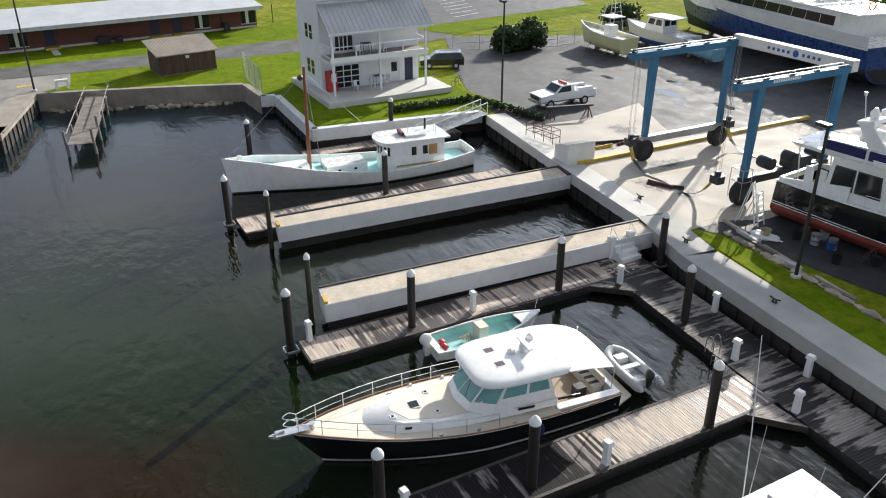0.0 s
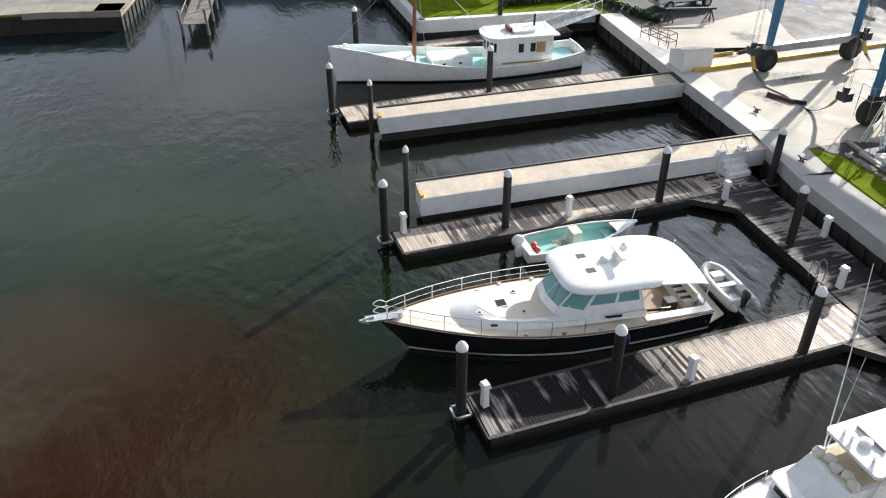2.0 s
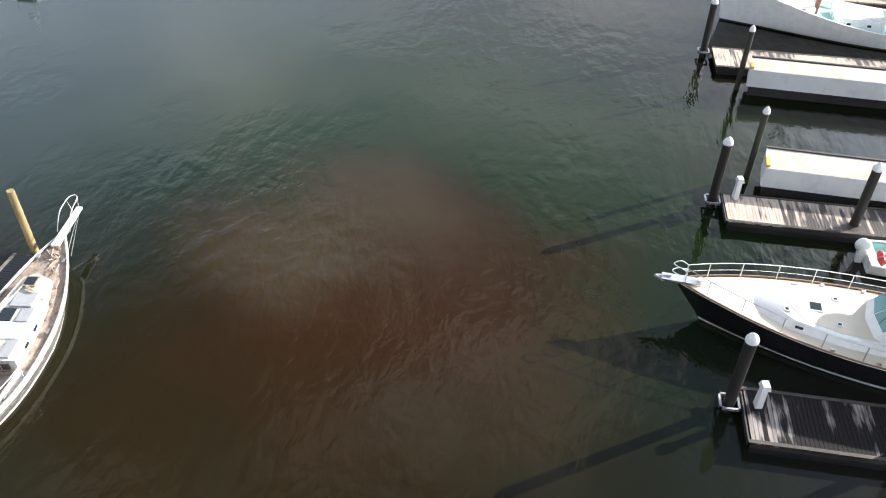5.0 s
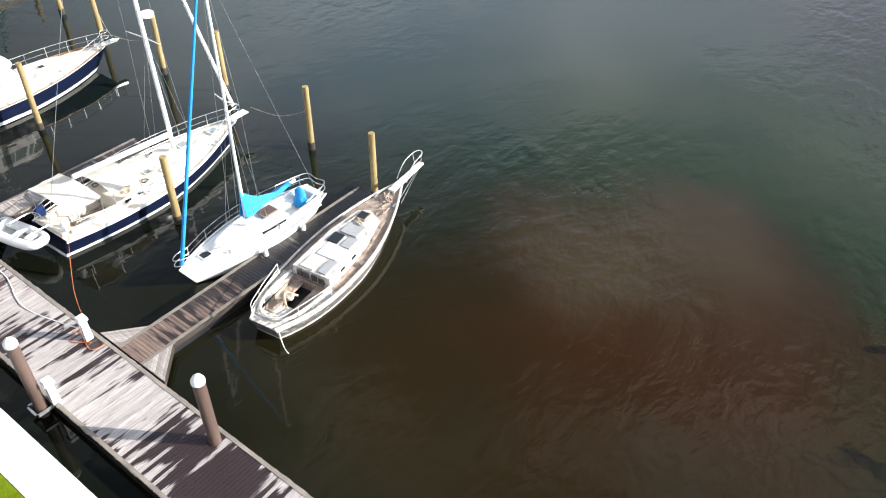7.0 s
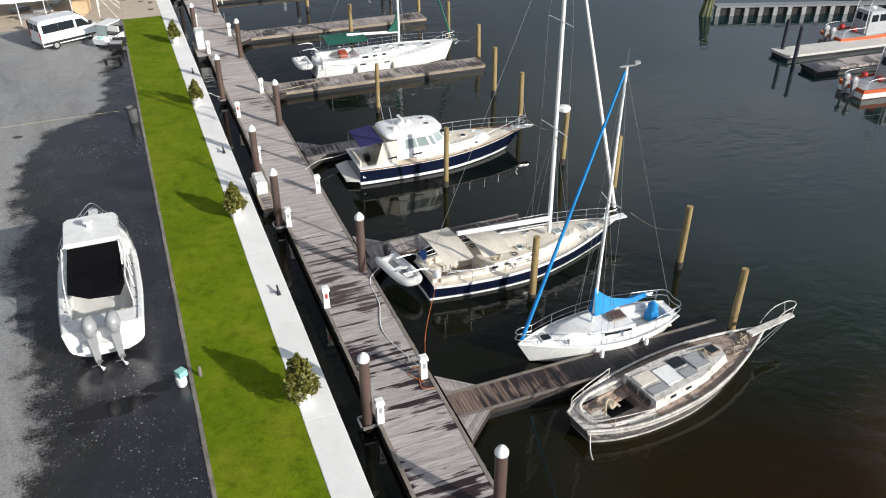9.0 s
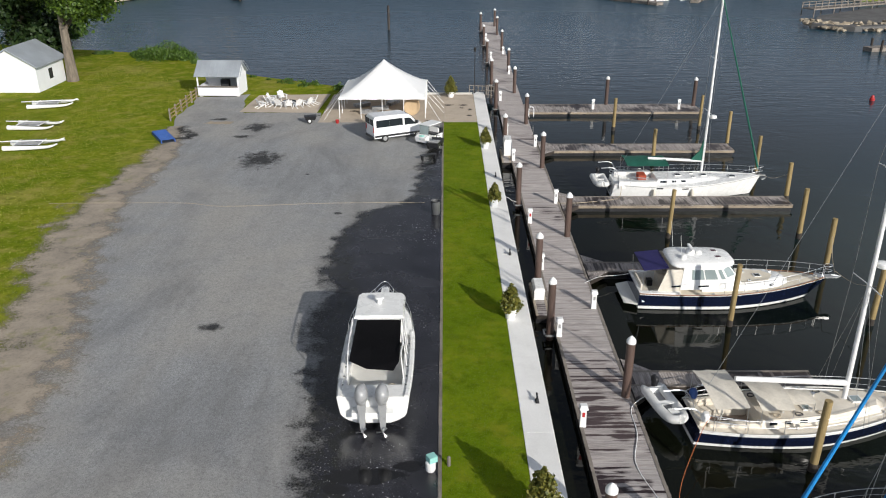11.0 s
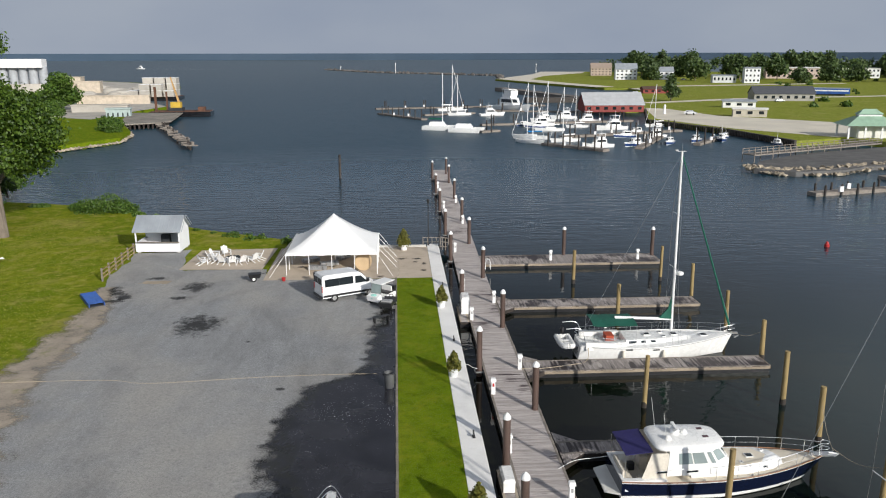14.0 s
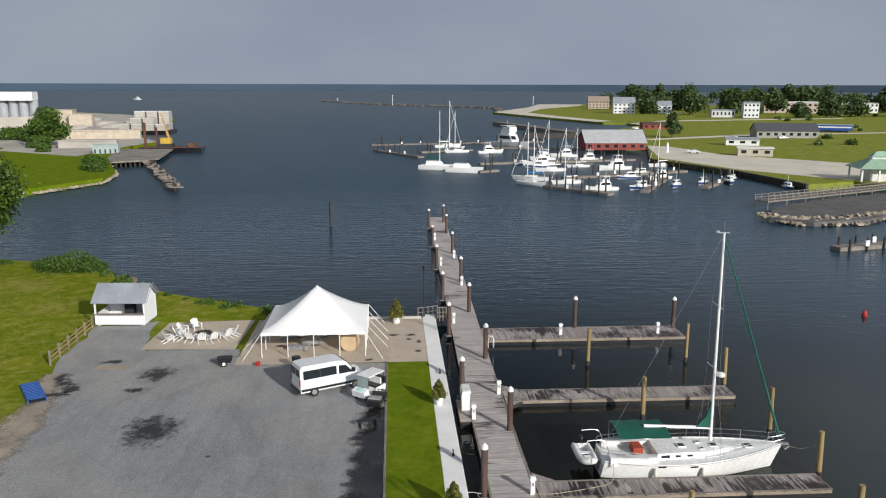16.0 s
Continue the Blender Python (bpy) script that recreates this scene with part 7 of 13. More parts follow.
# ---- old wooden sailing boat ----
def old_sloop(m):
    b = thing("old_sailing_boat", m, "derelict wooden sailing boat with peeling paint and no mast", "boat", "moored boats")
    L = 10.0
    h = Hull(L, 3.0, .68, 1.28, .40, .45, 1.2, 1.9, .10, .5, .4, .8)
    h.aft = 2.7
    part("hull", h.shell(26, 9), M("worn_dark_topsides", (0.10, 0.095, 0.09), 0.75, var=0.5, scale=1.2, stretch=(1, 1, 2.5), dirt=0.8, dirt_col=(0.42, 0.39, 0.36)), b, "worn grey topsides with flaking paint", True)
    part("boot_stripe", h.band(.0, .12, .012), PEELING, b)
    part("sheer_plank", h.sheer_band(.86, .99, .025), PEELING, b, "peeling white sheer plank")
    part("deck", h.deck(-.06, .29, .97, .06, .05), OLDTEAK, b, "bare weathered teak deck", True)
    for s in (1, -1):
        part("side_deck", h.side_deck(s, -.05, .05, .295, .80, .05), PEELING, b, "flaking painted side deck")
    part("aft_deck", h.deck(-.05, .0, .07, .05, .03, 4), PEELING, b)
    well(b, .72, 2.88, .80, h.sheer(.15) - .04, h.sheer(.15) - .6, OLDTEAK, .62)
    part("toe_rail", h.rail(.055, .03, .03), PEELING, b, "flaking white toe rail")
    # trunk cabin
    zt = lambda x: h.sheer(x / L) + .36
    low = [(3.0, -.98), (5.6, -.92), (7.3, -.52), (7.55, 0), (7.3, .52), (5.6, .92), (3.0, .98)]
    high = [(3.05, -.9), (5.5, -.84), (7.1, -.46), (7.3, 0), (7.1, .46), (5.5, .84), (3.05, .9)]
    ob, lo, hi = cabin(b, low, lambda x: h.sheer(x / L) - .1, high, zt, PEELING, "trunk_cabin", "white trunk cabin with flaking paint", .05)
    for i, sp in ((0, [(.3, .42, .5, .74), (.62, .74, .5, .74)]), (5, [(.26, .38, .5, .74), (.58, .7, .5, .74)])):
        side_windows(b, lo, hi, i, sp, DARKGLASS)
    for x, y, sx, sy, mt, nm in ((3.55, .28, .85, .62, TANCANVAS, "companion_slide"), (4.45, -.05, .85, .95, WHITE, "cabin_panel"), (5.2, .3, .62, .5, DARKGLASS, "skylight"),
                                 (5.95, -.05, .75, .8, GREYPLASTIC, "cabin_panel"), (3.6, -.45, .9, .4, GREYPLASTIC, "cabin_panel"), (5.2, -.38, .7, .45, GREYPLASTIC, "cabin_panel")):
        bm = B()
        box(bm, x - sx / 2, x + sx / 2, y - sy / 2, y + sy / 2, zt(x) - .03, zt(x) + .05)
        part(nm, bm, mt, b, "", False, .012)
    hatch(b, 6.85, .05, zt(6.85) + .02, .55, .5, DARKGLASS, OLDTEAK, "fore_hatch")
    # litter of rope and planks on the foredeck
    rng = random.Random(31)
    for k in range(4):
        x, y = 7.9 + .3 * k, rng.uniform(-.25, .25)
        z = h.sheer(x / L) + .02
        bm = B()
        tube(bm, smooth_line([(x + rng.uniform(-.4, .4), y + rng.uniform(-.3, .3), z + rng.uniform(0, .08)) for _ in range(6)], 4), .022, 5)
        part("tangled_rope", bm, ROPE if k % 2 else OLDTEAK, b)
    for k in range(3):
        x, y = 5.3 + .8 * k, -.98 + .12 * k
        bm = B()
        prism(bm, [(x, y - .06), (x + .9, y + .02), (x + .9, y + .1), (x, y + .03)], h.sheer(x / L) - .01, h.sheer(x / L) + .04)
        part("loose_plank", bm, OLDTEAK, b)
    bm = B()
    for k in range(3):
        tube(bm, smooth_line([(6.3, -.3 + .1 * k, zt(6.3) + .08), (6.6, .2, zt(6.6) + .1), (6.2 + .1 * k, .35, zt(6.3) + .08)], 4), .025, 5)
    part("rope_coil", bm, ROPE, b)
    # doors at the companionway
    for k, y in enumerate((-.55, -.2, .2, .52)):
        bm = B()
        box(bm, 2.94, 2.99, y - .13, y + .13, h.sheer(.3) + .02, zt(3) - .04)
        part("bulkhead_panel", bm, M("grey_board", (.07, .062, .058), .8, var=.4, dirt=.6, dirt_col=(.4, .37, .34)) if "grey_board" not in bpy.data.materials else bpy.data.materials["grey_board"], b)
    # cockpit well
    zs = h.sheer(.15)
    bm = B()
    box(bm, .7, 2.88, -.79, .79, zs - .58, zs - .54)
    part("cockpit_sole", bm, BLACKPLASTIC, b, "dark open bilge under the cockpit")
    bm = B()
    for s in (1, -1):
        tube(bm, smooth_line([(2.95, s * .98, zs + .08), (1.6, s * .95, zs + .1), (.75, s * .72, zs + .1), (.42, s * .3, zs + .1), (.40, 0, zs + .1)], 5), .075, 7)
    part("coaming", bm, PEELING, b, "", False, .02)
    bm = B()
    for s in (1, -1):
        prism(bm, [(.74, s * .30), (2.86, s * .30), (2.86, s * .79), (.74, s * .61)][::s], zs - .26, zs - .2)
    part("cockpit_bench", bm, OLDTEAK, b, "", False, .02)
    bm = B()
    box(bm, .74, 1.45, -.29, .29, zs - .26, zs - .2)
    part("locker_lid", bm, PEELING, b)
    bm = B()
    blob(bm, (1.6, .05, zs + .18), .26, 3, 2, .6, (.8, 1.2, .7))
    tube(bm, smooth_line([(1.1, -.3, zs + .05), (1.5, .1, zs + .4), (1.9, -.2, zs + .1)], 5), .05, 5)
    part("rope_coil", bm, ROPE, b)
    bm = B()
    tube(bm, [(1.2, 0, zs + .0), (2.0, 0, zs + .35)], .035, 6)
    part("tiller", bm, TEAK, b)
    # stern rail
    bm = B()
    for hz in (.3, .55):
        tube(bm, smooth_line([h.at(.26, 1, 1) + Vector((0, -.1, hz)), h.at(.1, 1, 1) + Vector((0, -.1, hz)), Vector((.12, .55, zs + hz)), Vector((.12, -.55, zs + hz)), h.at(.1, 1, -1) + Vector((0, .1, hz)), h.at(.26, 1, -1) + Vector((0, .1, hz))], 5), .022, 6)
    part("stern_rail", bm, PEELING, b, "white painted stern rail")
    for u, s in ((.26, 1), (.1, 1), (.26, -1), (.1, -1)):
        bm = B()
        p = h.at(u, 1, s) + Vector((0, -.1 * s, 0))
        tube(bm, [p, p + Vector((0, 0, .56))], .02, 5)
        part("rail_post", bm, PEELING, b)
    # bowsprit platform and pulpit
    zb = h.sheer(1)
    bm = B()
    prism(bm, [(L - 1.0, -.17), (L + 1.65, -.12), (L + 1.65, .12), (L - 1.0, .17)], zb - .02, zb + .07)
    part("bow_sprit", bm, PEELING, b, "plank bowsprit", False, .01)
    bm = B()
    for s in (1, -1):
        tube(bm, smooth_line([(L - .1, s * .26, zb + .05), (L + .5, s * .24, zb + .62), (L + 1.35, s * .2, zb + .72), (L + 1.62, 0, zb + .72)], 5), .02, 6)
        tube(bm, [(L + 1.3, s * .15, zb + .05), (L + 1.25, s * .24, zb + .72)], .016, 5)
    part("pulpit", bm, PEELING, b, "bent tube pulpit on the sprit")
    bm = B()
    tube(bm, [(L + 1.55, 0, zb), (L - .95, 0, .15)], .018, 5)
    tube(bm, [(L + 1.3, .1, zb), (L - .6, .25, .45)], .014, 5)
    tube(bm, [(L + 1.3, -.1, zb), (L - .6, -.25, .45)], .014, 5)
    part("bobstay", bm, GALV, b)
    for x, s in ((1.6, -1), (4.6, -1), (8.2, -1), (8.4, 1)):
        bm = B()
        box(bm, x, x + .25, s * (h.half(x / L) - .2) - .05, s * (h.half(x / L) - .2) + .05, h.sheer(x / L), h.sheer(x / L) + .1)
        part("cleat", bm, GALV, b)
    return b


old_sloop(pose(12.35, 3.25, 0, 0, 0, 8.2))


def sail_boat(m, label, L, beam, fa, ff, hull_mat, deck_mat, boot=None, band=None, rub=None, deck_u0=0.0, transom=.62, tuck=-.3):
    b = thing("sailing_boat", m, label, "boat", "moored boats")
    h = Hull(L, beam, fa, ff, transom, .42, .9, 1.9, .06, .45, tuck, .82)
    hull_parts(b, h, hull_mat, deck_mat, boot, BLACKBOTTOM, rub, deck_u0)
    return b, h


# ---- small white sloop with blue covers ----
b, h = sail_boat(pose(19.75, 7.75, 0, 0, 0, 180), "small white sloop with bright blue sail covers", 7.65, 2.5, .85, 1.1, WHITE, WHITE, None, None, WHITE, .30, .47, 1.3)
for s in (1, -1):
    part("side_deck", h.side_deck(s, -.04, .03, .305, .62), WHITE, b)
part("aft_deck", h.deck(-.04, .0, .05, .03, .03, 3), WHITE, b)
well(b, .35, 2.3, .62, .86, .45, WHITE, .5)
part("boot_stripe", h.band(.0, .07, .012), BLACKPLASTIC, b)
low = [(2.3, -.82), (4.4, -.78), (6.0, -.42), (6.3, 0), (6.0, .42), (4.4, .78), (2.3, .82)]
high = [(2.4, -.70), (4.3, -.64), (5.5, -.3), (5.7, 0), (5.5, .3), (4.3, .64), (2.4, .70)]
ob, lo, hi = cabin(b, low, lambda x: h.sheer(x / 7.65) - .08, high, lambda x: h.sheer(x / 7.65) + .36 - .04 * max(0, x - 4), WHITE, "coach_roof", "rounded white coach roof", .07)
for i in (0, 5):
    side_windows(b, lo, hi, i, [(.22, .88, .42, .68)], DARKGLASS)
hatch(b, 6.35, 0, 1.06, .5, .45)
hatch(b, 2.95, 0, 1.29, .75, .6, M("brown_tint", (0.11, 0.06, 0.05), .3), GREYTIMBER, "companion_slide")
bm = B()
box(bm, .35, 2.3, -.62, .62, .42, .47)
part("cockpit_sole", bm, OFFWHITE, b)
for s in (1, -1):
    bm = B()
    prism(bm, [(.45, s * .56), (2.35, s * .66), (2.35, s * .76), (.45, s * .66)][::s], .8, .99)
    part("cockpit_coaming", bm, WHITE, b, "", False, .03)
    bm = B()
    prism(bm, [(.38, s * .26), (2.28, s * .3), (2.28, s * .61), (.38, s * .5)][::s], .46, .68)
    part("cockpit_seat", bm, WHITE, b, "", False, .03)
bm = B()
blob(bm, (.95, -.1, 1.0), .3, 5, 2, .35, (.8, .9, 1.5))
lathe(bm, [(.36, 0), (.28, .35), (.06, .75)], 7, (.95, -.1, .55))
part("wheel_cover", bm, BLUECANVAS, b, "bright blue canvas cover over the helm", True)
mm = mast(b, 4.1, 1.28, 11.2, .075, ALU, .15, (.52,), .75, 1.15, 0, (7.5, 0, 1.2), (.1, 0, 1.0), .95, True)
bm = B()
n = 12
for i in range(n):
    t0, t1 = i / n, (i + 1) / n
    pts = []
    for t in (t0, t1):
        x, hh, w = 4.2 - 2.8 * t, .55 + 1.9 * (1 - t) ** 3.2 + .10 * math.sin(t * 17) * t, .24 - .08 * t + .04 * math.sin(t * 11)
        pts.append([(x, w, 1.75 + .28 * t), (x, .04, 1.75 + hh * .55), (x, -w, 1.75 + .28 * t), (x, 0, 1.68 + .28 * t)])
    for j in range(4):
        bm.faces.new([bm.verts.new(p) for p in (pts[0][j], pts[1][j], pts[1][(j + 1) % 4], pts[0][(j + 1) % 4])])
bmesh.ops.remove_doubles(bm, verts=bm.verts, dist=.001)
part("sail_cover", bm, BLUECANVAS, b, "bright blue canvas sail cover", True)
bm = B()
tube(bm, [(4.1, 0, 1.75), (1.2, 0, 2.02)], .055, 8)
part("boom", bm, ALU, b)
sail_roll(b, (7.47, 0, 1.3), (4.02, 0, 12.3), .085, BLUECANVAS, "furled_jib", "jib furled in a bright blue sleeve")
stanchions(b, h, [.05, .2, .38, .56, .74, .9], .6, .07, STEEL, (1.0, .5), True)
bm = B()
for hz in (.35, .62):
    tube(bm, smooth_line([h.at(.2, 1, 1) + Vector((0, -.07, hz)), Vector((.06, .62, .85 + hz)), Vector((.02, 0, .85 + hz)), Vector((.06, -.62, .85 + hz)), h.at(.2, 1, -1) + Vector((0, .07, hz))], 6), .016, 6)
part("push_pit", bm, STEEL, b)
for x, y in ((3.2, .95), (5.6, .6), (3.2, -.95)):
    bm = B()
    lathe(bm, [(.07, 0), (.06, .1), (.08, .14)], 10, (x, y, 1.0))
    part("winch", bm, STEEL, b)
fender(b, 2.2, 1.36, .55, .1, .45, WHITE)
fender(b, 4.4, 1.38, .6, .1, .45, WHITE)

# ---- navy ketch-size cruiser ----
b, h = sail_boat(pose(10.5, 14.55, 0, 0, 0, 2.5), "navy-hulled cruising sailing yacht with tan canvas and bare deck", 10.9, 3.6, .82, 1.3, NAVY, DECKIVORY, WHITE, None, OFFWHITE, .26, .68)
for s in (1, -1):
    part("side_deck", h.side_deck(s, -.05, .02, .265, .9), DECKIVORY, b)
part("aft_deck", h.deck(-.05, .0, .05, .03, .03, 3), DECKIVORY, b)
well(b, .5, 2.75, .9, .83, .35, DECKIVORY, .8)
part("sheer_stripe", h.sheer_band(.90, .985, .02), WHITE, b)
L = 10.9
zt = lambda x: h.sheer(x / L) + .32
low = [(2.7, -1.2), (6.2, -1.1), (8.5, -.62), (8.8, 0), (8.5, .62), (6.2, 1.1), (2.7, 1.2)]
high = [(2.8, -1.05), (6.1, -.95), (8.1, -.5), (8.3, 0), (8.1, .5), (6.1, .95), (2.8, 1.05)]
ob, lo, hi = cabin(b, low, lambda x: h.sheer(x / L) - .08, high, zt, DECKIVORY, "coach_roof", "cream coach roof", .06)
for i in (0, 5):
    side_windows(b, lo, hi, i, [(.1, .2, .4, .72), (.3, .4, .4, .72), (.5, .6, .4, .72), (.72, .82, .4, .72)], DARKGLASS)
for x, y, s in ((9.3, 0, .55), (7.4, 0, .5), (5.0, .35, .4), (5.0, -.35, .4)):
    hatch(b, x, y, (zt(x) if x < 8.3 else h.sheer(x / L)) + .02, s, s, PALEGLASS)
bm = B()
box(bm, .5, 2.75, -.9, .9, .32, .37)
part("cockpit_sole", bm, OLDTEAK, b)
for s in (1, -1):
    bm = B()
    prism(bm, [(.45, s * .84), (2.75, s * .93), (2.75, s * 1.12), (.45, s * 1.0)][::s], .74, 1.0)
    part("cockpit_coaming", bm, DECKIVORY, b, "", False, .05)
    bm = B()
    prism(bm, [(.55, s * .4), (2.7, s * .42), (2.7, s * .88), (.55, s * .78)][::s], .37, .68)
    part("cockpit_seat", bm, TANCANVAS, b, "tan cockpit seat cushion", False, .04)
part("stern_seat", box(B(), .1, .42, -.85, .85, .7, .95), DECKIVORY, b, "", False, .05)
part("washboard", box(B(), 1.75, 1.85, .95, 1.5, .84, .9), TEAK, b, "varnished board lying on the side deck")
# bimini and dodger
def canopy(b, x0, x1, w, z, rise, mat, name, label, sag=.05, foot=.9):
    bm = B()
    n = 6
    rows = [[bm.verts.new((x0 + (x1 - x0) * i / n, y * w, z + rise * (1 - y * y) - sag * math.sin(i * math.pi / n * 2) ** 2)) for y in (-1, -.75, -.4, 0, .4, .75, 1)] for i in range(n + 1)]
    for a, c in zip(rows, rows[1:]):
        for j in range(6):
            bm.faces.new((a[j], c[j], c[j + 1], a[j + 1]))
    r = bmesh.ops.extrude_face_region(bm, geom=bm.faces[:])
    for v in r["geom"]:
        if isinstance(v, bmesh.types.BMVert):
            v.co.z += .02
    part(name, bm, mat, b, label, True)
    for x in (x0 + .05, x1 - .05):
        bm = B()
        tube(bm, [(x, -w, foot), (x, -w, z), (x, -w * .75, z + rise * .42), (x, 0, z + rise * .98), (x, w * .75, z + rise * .42), (x, w, z), (x, w, foot)], .016, 5)
        part("canopy_frame", bm, STEEL, b)


canopy(b, .4, 1.9, 1.5, 2.12, .16, TANCANVAS, "bimini", "pale tan canvas bimini")
canopy(b, 2.6, 4.1, 1.15, 1.72, .2, TANCANVAS, "spray_hood", "pale tan canvas spray hood")
canopy(b, 4.15, 5.3, .6, 1.62, .08, TANCANVAS, "deck_cover", "tan canvas cover over the cabin top")
bm = B()
lathe(bm, [(.04, 0), (.05, .9), (.1, .95)], 8, (1.4, 0, .37))
part("helm_pedestal", bm, WHITE, b)
bm = B()
tube(bm, [(1.25, .38 * math.cos(t * .5236), 1.15 + .38 * math.sin(t * .5236)) for t in range(13)], .02, 5)
part("steering_wheel", bm, STEEL, b)
mm = mast(b, 6.87, 1.45, 15.6, .115, ALU, .2, (.36, .68), 1.15, 1.75, 0, (10.8, 0, 1.6), (.1, 0, 1.1), 1.1, True, .42)
sail_roll(b, (10.75, 0, 2.0), (6.8, 0, 16.7), .10, WHITECANVAS, "furled_jib", "white jib rolled on its stay")
bm = B()
tube(bm, [(6.78, 0, 2.25), (1.75, 0, 2.62)], .14, 10, .12)
part("boom", bm, ALU, b, "thick white furling boom", True)
bm = B()
tube(bm, [(6.7, .16, 1.75), (4.0, .7, 1.6)], .035, 6)
part("spare_pole", bm, ALU, b)
stanchions(b, h, [.06, .18, .32, .46, .6, .74, .87, .95], .65, .08, STEEL, (1.0, .5), True)
bm = B()
for hz in (.4, .66):
    tube(bm, smooth_line([h.at(.18, 1, 1) + Vector((0, -.08, hz)), Vector((.05, .9, .82 + hz)), Vector((.0, 0, .82 + hz)), Vector((.05, -.9, .82 + hz)), h.at(.18, 1, -1) + Vector((0, .08, hz))], 6), .018, 6)
part("push_pit", bm, STEEL, b)
for x, y in ((.35, .9), (.3, -.9)):
    bm = B()
    lathe(bm, [(.18, 0), (.2, .25), (.12, .42)], 10, (x, y, 1.1))
    part("cockpit_canister", bm, BLUEPAINT if y > 0 else WHITE, b, "", True)
for k in range(7):
    x = 3.0 + .5 * k
    bm = B()
    tube(bm, smooth_line([(x + .16 * math.cos(a * 1.1 + k), (-1) ** k * .8 + .13 * math.sin(a * 1.1 + k), zt(x) + .03 + .02 * (a % 3)) for a in range(9)], 3), .025, 5)
    part("rope_coil", bm, ROPE if k % 3 else BLACKPLASTIC, b)
    bm = B()
    lathe(bm, [(.09, 0), (.075, .1), (.1, .15), (.04, .17)], 10, (2.0 + .62 * k, (-1) ** k * (1.08 if k < 2 else .55), (1.0 if k < 2 else zt(2.0 + .62 * k))))
    part("winch", bm, STEEL, b)
bm = B()
box(bm, 10.2, 11.5, -.2, .2, 1.30, 1.37)
part("bow_platform", bm, WHITE, b, "white bow platform", False, .02)
for x in (4.2, 5.2, 8.6):
    for s in (1, -1):
        bm = B()
        lathe(bm, [(.09, 0), (.07, .12), (.1, .18)], 10, (x, s * 1.35 * (1 if x < 6 else .7), h.sheer(x / L) + .02))
        part("winch", bm, STEEL, b)
rib(pose(9.25, 16.2, .72, 0, 3, -76), "pale grey inflatable dinghy hung on davits at the stern", 2.6, 1.25, PALEHYP, True)
for s in (.7, -.7):
    bm = B()
    tube(bm, smooth_line([(.3, s, .9), (-.1, s, 1.55), (-1.1, s, 1.6)], 5), .03, 6)
    part("davit", bm, STEEL, b, "bent steel davit")

# ---- white sloop with green canvas ----
b, h = sail_boat(pose(13.1, 46.15, 0, 0, 0, -1), "large white sloop with dark green bimini and sail cover", 11.9, 3.9, 1.15, 1.6, WHITE, WHITE, None, None, WHITE)
L = 11.9
part("hull_stripe", h.sheer_band(.955, .975, .012), GREYPLASTIC, b, "thin grey rail stripe")
zt = lambda x: h.sheer(x / L) + .36 - .05 * max(0, x - 5)
low = [(3.3, -1.25), (6.4, -1.1), (8.6, -.6), (9.0, 0), (8.6, .6), (6.4, 1.1), (3.3, 1.25)]
high = [(3.4, -1.05), (6.2, -.88), (8.0, -.4), (8.2, 0), (8.0, .4), (6.2, .88), (3.4, 1.05)]
ob, lo, hi = cabin(b, low, lambda x: h.sheer(x / L) - .08, high, zt, WHITE, "coach_roof", "low white coach roof", .08)
for i in (0, 5):
    side_windows(b, lo, hi, i, [(.08, .28, .4, .75), (.4, .52, .4, .75), (.66, .78, .4, .75)], DARKGLASS)
for x, y, s in ((9.6, 0, .55), (7.3, 0, .5), (6.4, .45, .28), (6.4, -.45, .28), (5.2, 0, .5)):
    hatch(b, x, y, (zt(x) if x < 8.3 else h.sheer(x / L)) + .02, s, s)
bm = B()
box(bm, .4, 3.2, -.95, .95, .75, .8)
part("cockpit_sole", bm, OLDTEAK, b)
for s in (1, -1):
    part("cockpit_coaming", box(B(), .3, 3.3, s * 1.2 - .22, s * 1.2 + .22, .85, 1.45), WHITE, b, "", False, .05)
canopy(b, .8, 4.1, 1.4, 2.75, .14, GREENCANVAS, "bimini", "long dark green canvas bimini")
bm = B()
box(bm, 2.0, 2.6, -.5, .5, 1.2, 1.65)
part("red_cushion", bm, M("orange_red_cover", (.42, .07, .03), .7), b, "orange-red cockpit cover", False, .05)
bm = B()
for k in range(4):
    box(bm, -.28 - .02 * k, -.05, -.55, .55, .25 + k * .2, .30 + k * .2)
part("stern_steps", bm, GREYPLASTIC, b, "moulded stern steps")
mm = mast(b, 7.1, 1.85, 13.6, .11, ALU, .1, (.36, .66), 1.05, 1.8, 0, (11.8, 0, 1.8), (.1, 0, 1.4), 1.35, True, .33)
bm = B()
tube(bm, [(7.0, 0, 2.75), (2.7, 0, 2.95)], .11, 10)
part("boom", bm, ALU, b, "white boom", True)
bm = B()
solid(bm, [(7.0, -.12, 2.8), (7.0, .12, 2.8), (6.1, .1, 2.85), (6.1, -.1, 2.85)], [(6.98, -.08, 4.5), (6.98, .08, 4.5), (6.75, .05, 3.6), (6.75, -.05, 3.6)])
part("sail_cover", bm, GREENCANVAS, b, "dark green sail cover at the mast", False, .03)
sail_roll(b, (11.6, 0, 2.1), (7.05, 0, 15.2), .085, GREENCANVAS, "furled_jib", "jib furled in a dark green sleeve")
stanchions(b, h, [.1, .24, .38, .52, .66, .8, .93], .65, .08, STEEL, (1.0, .5), True)
bm = B()
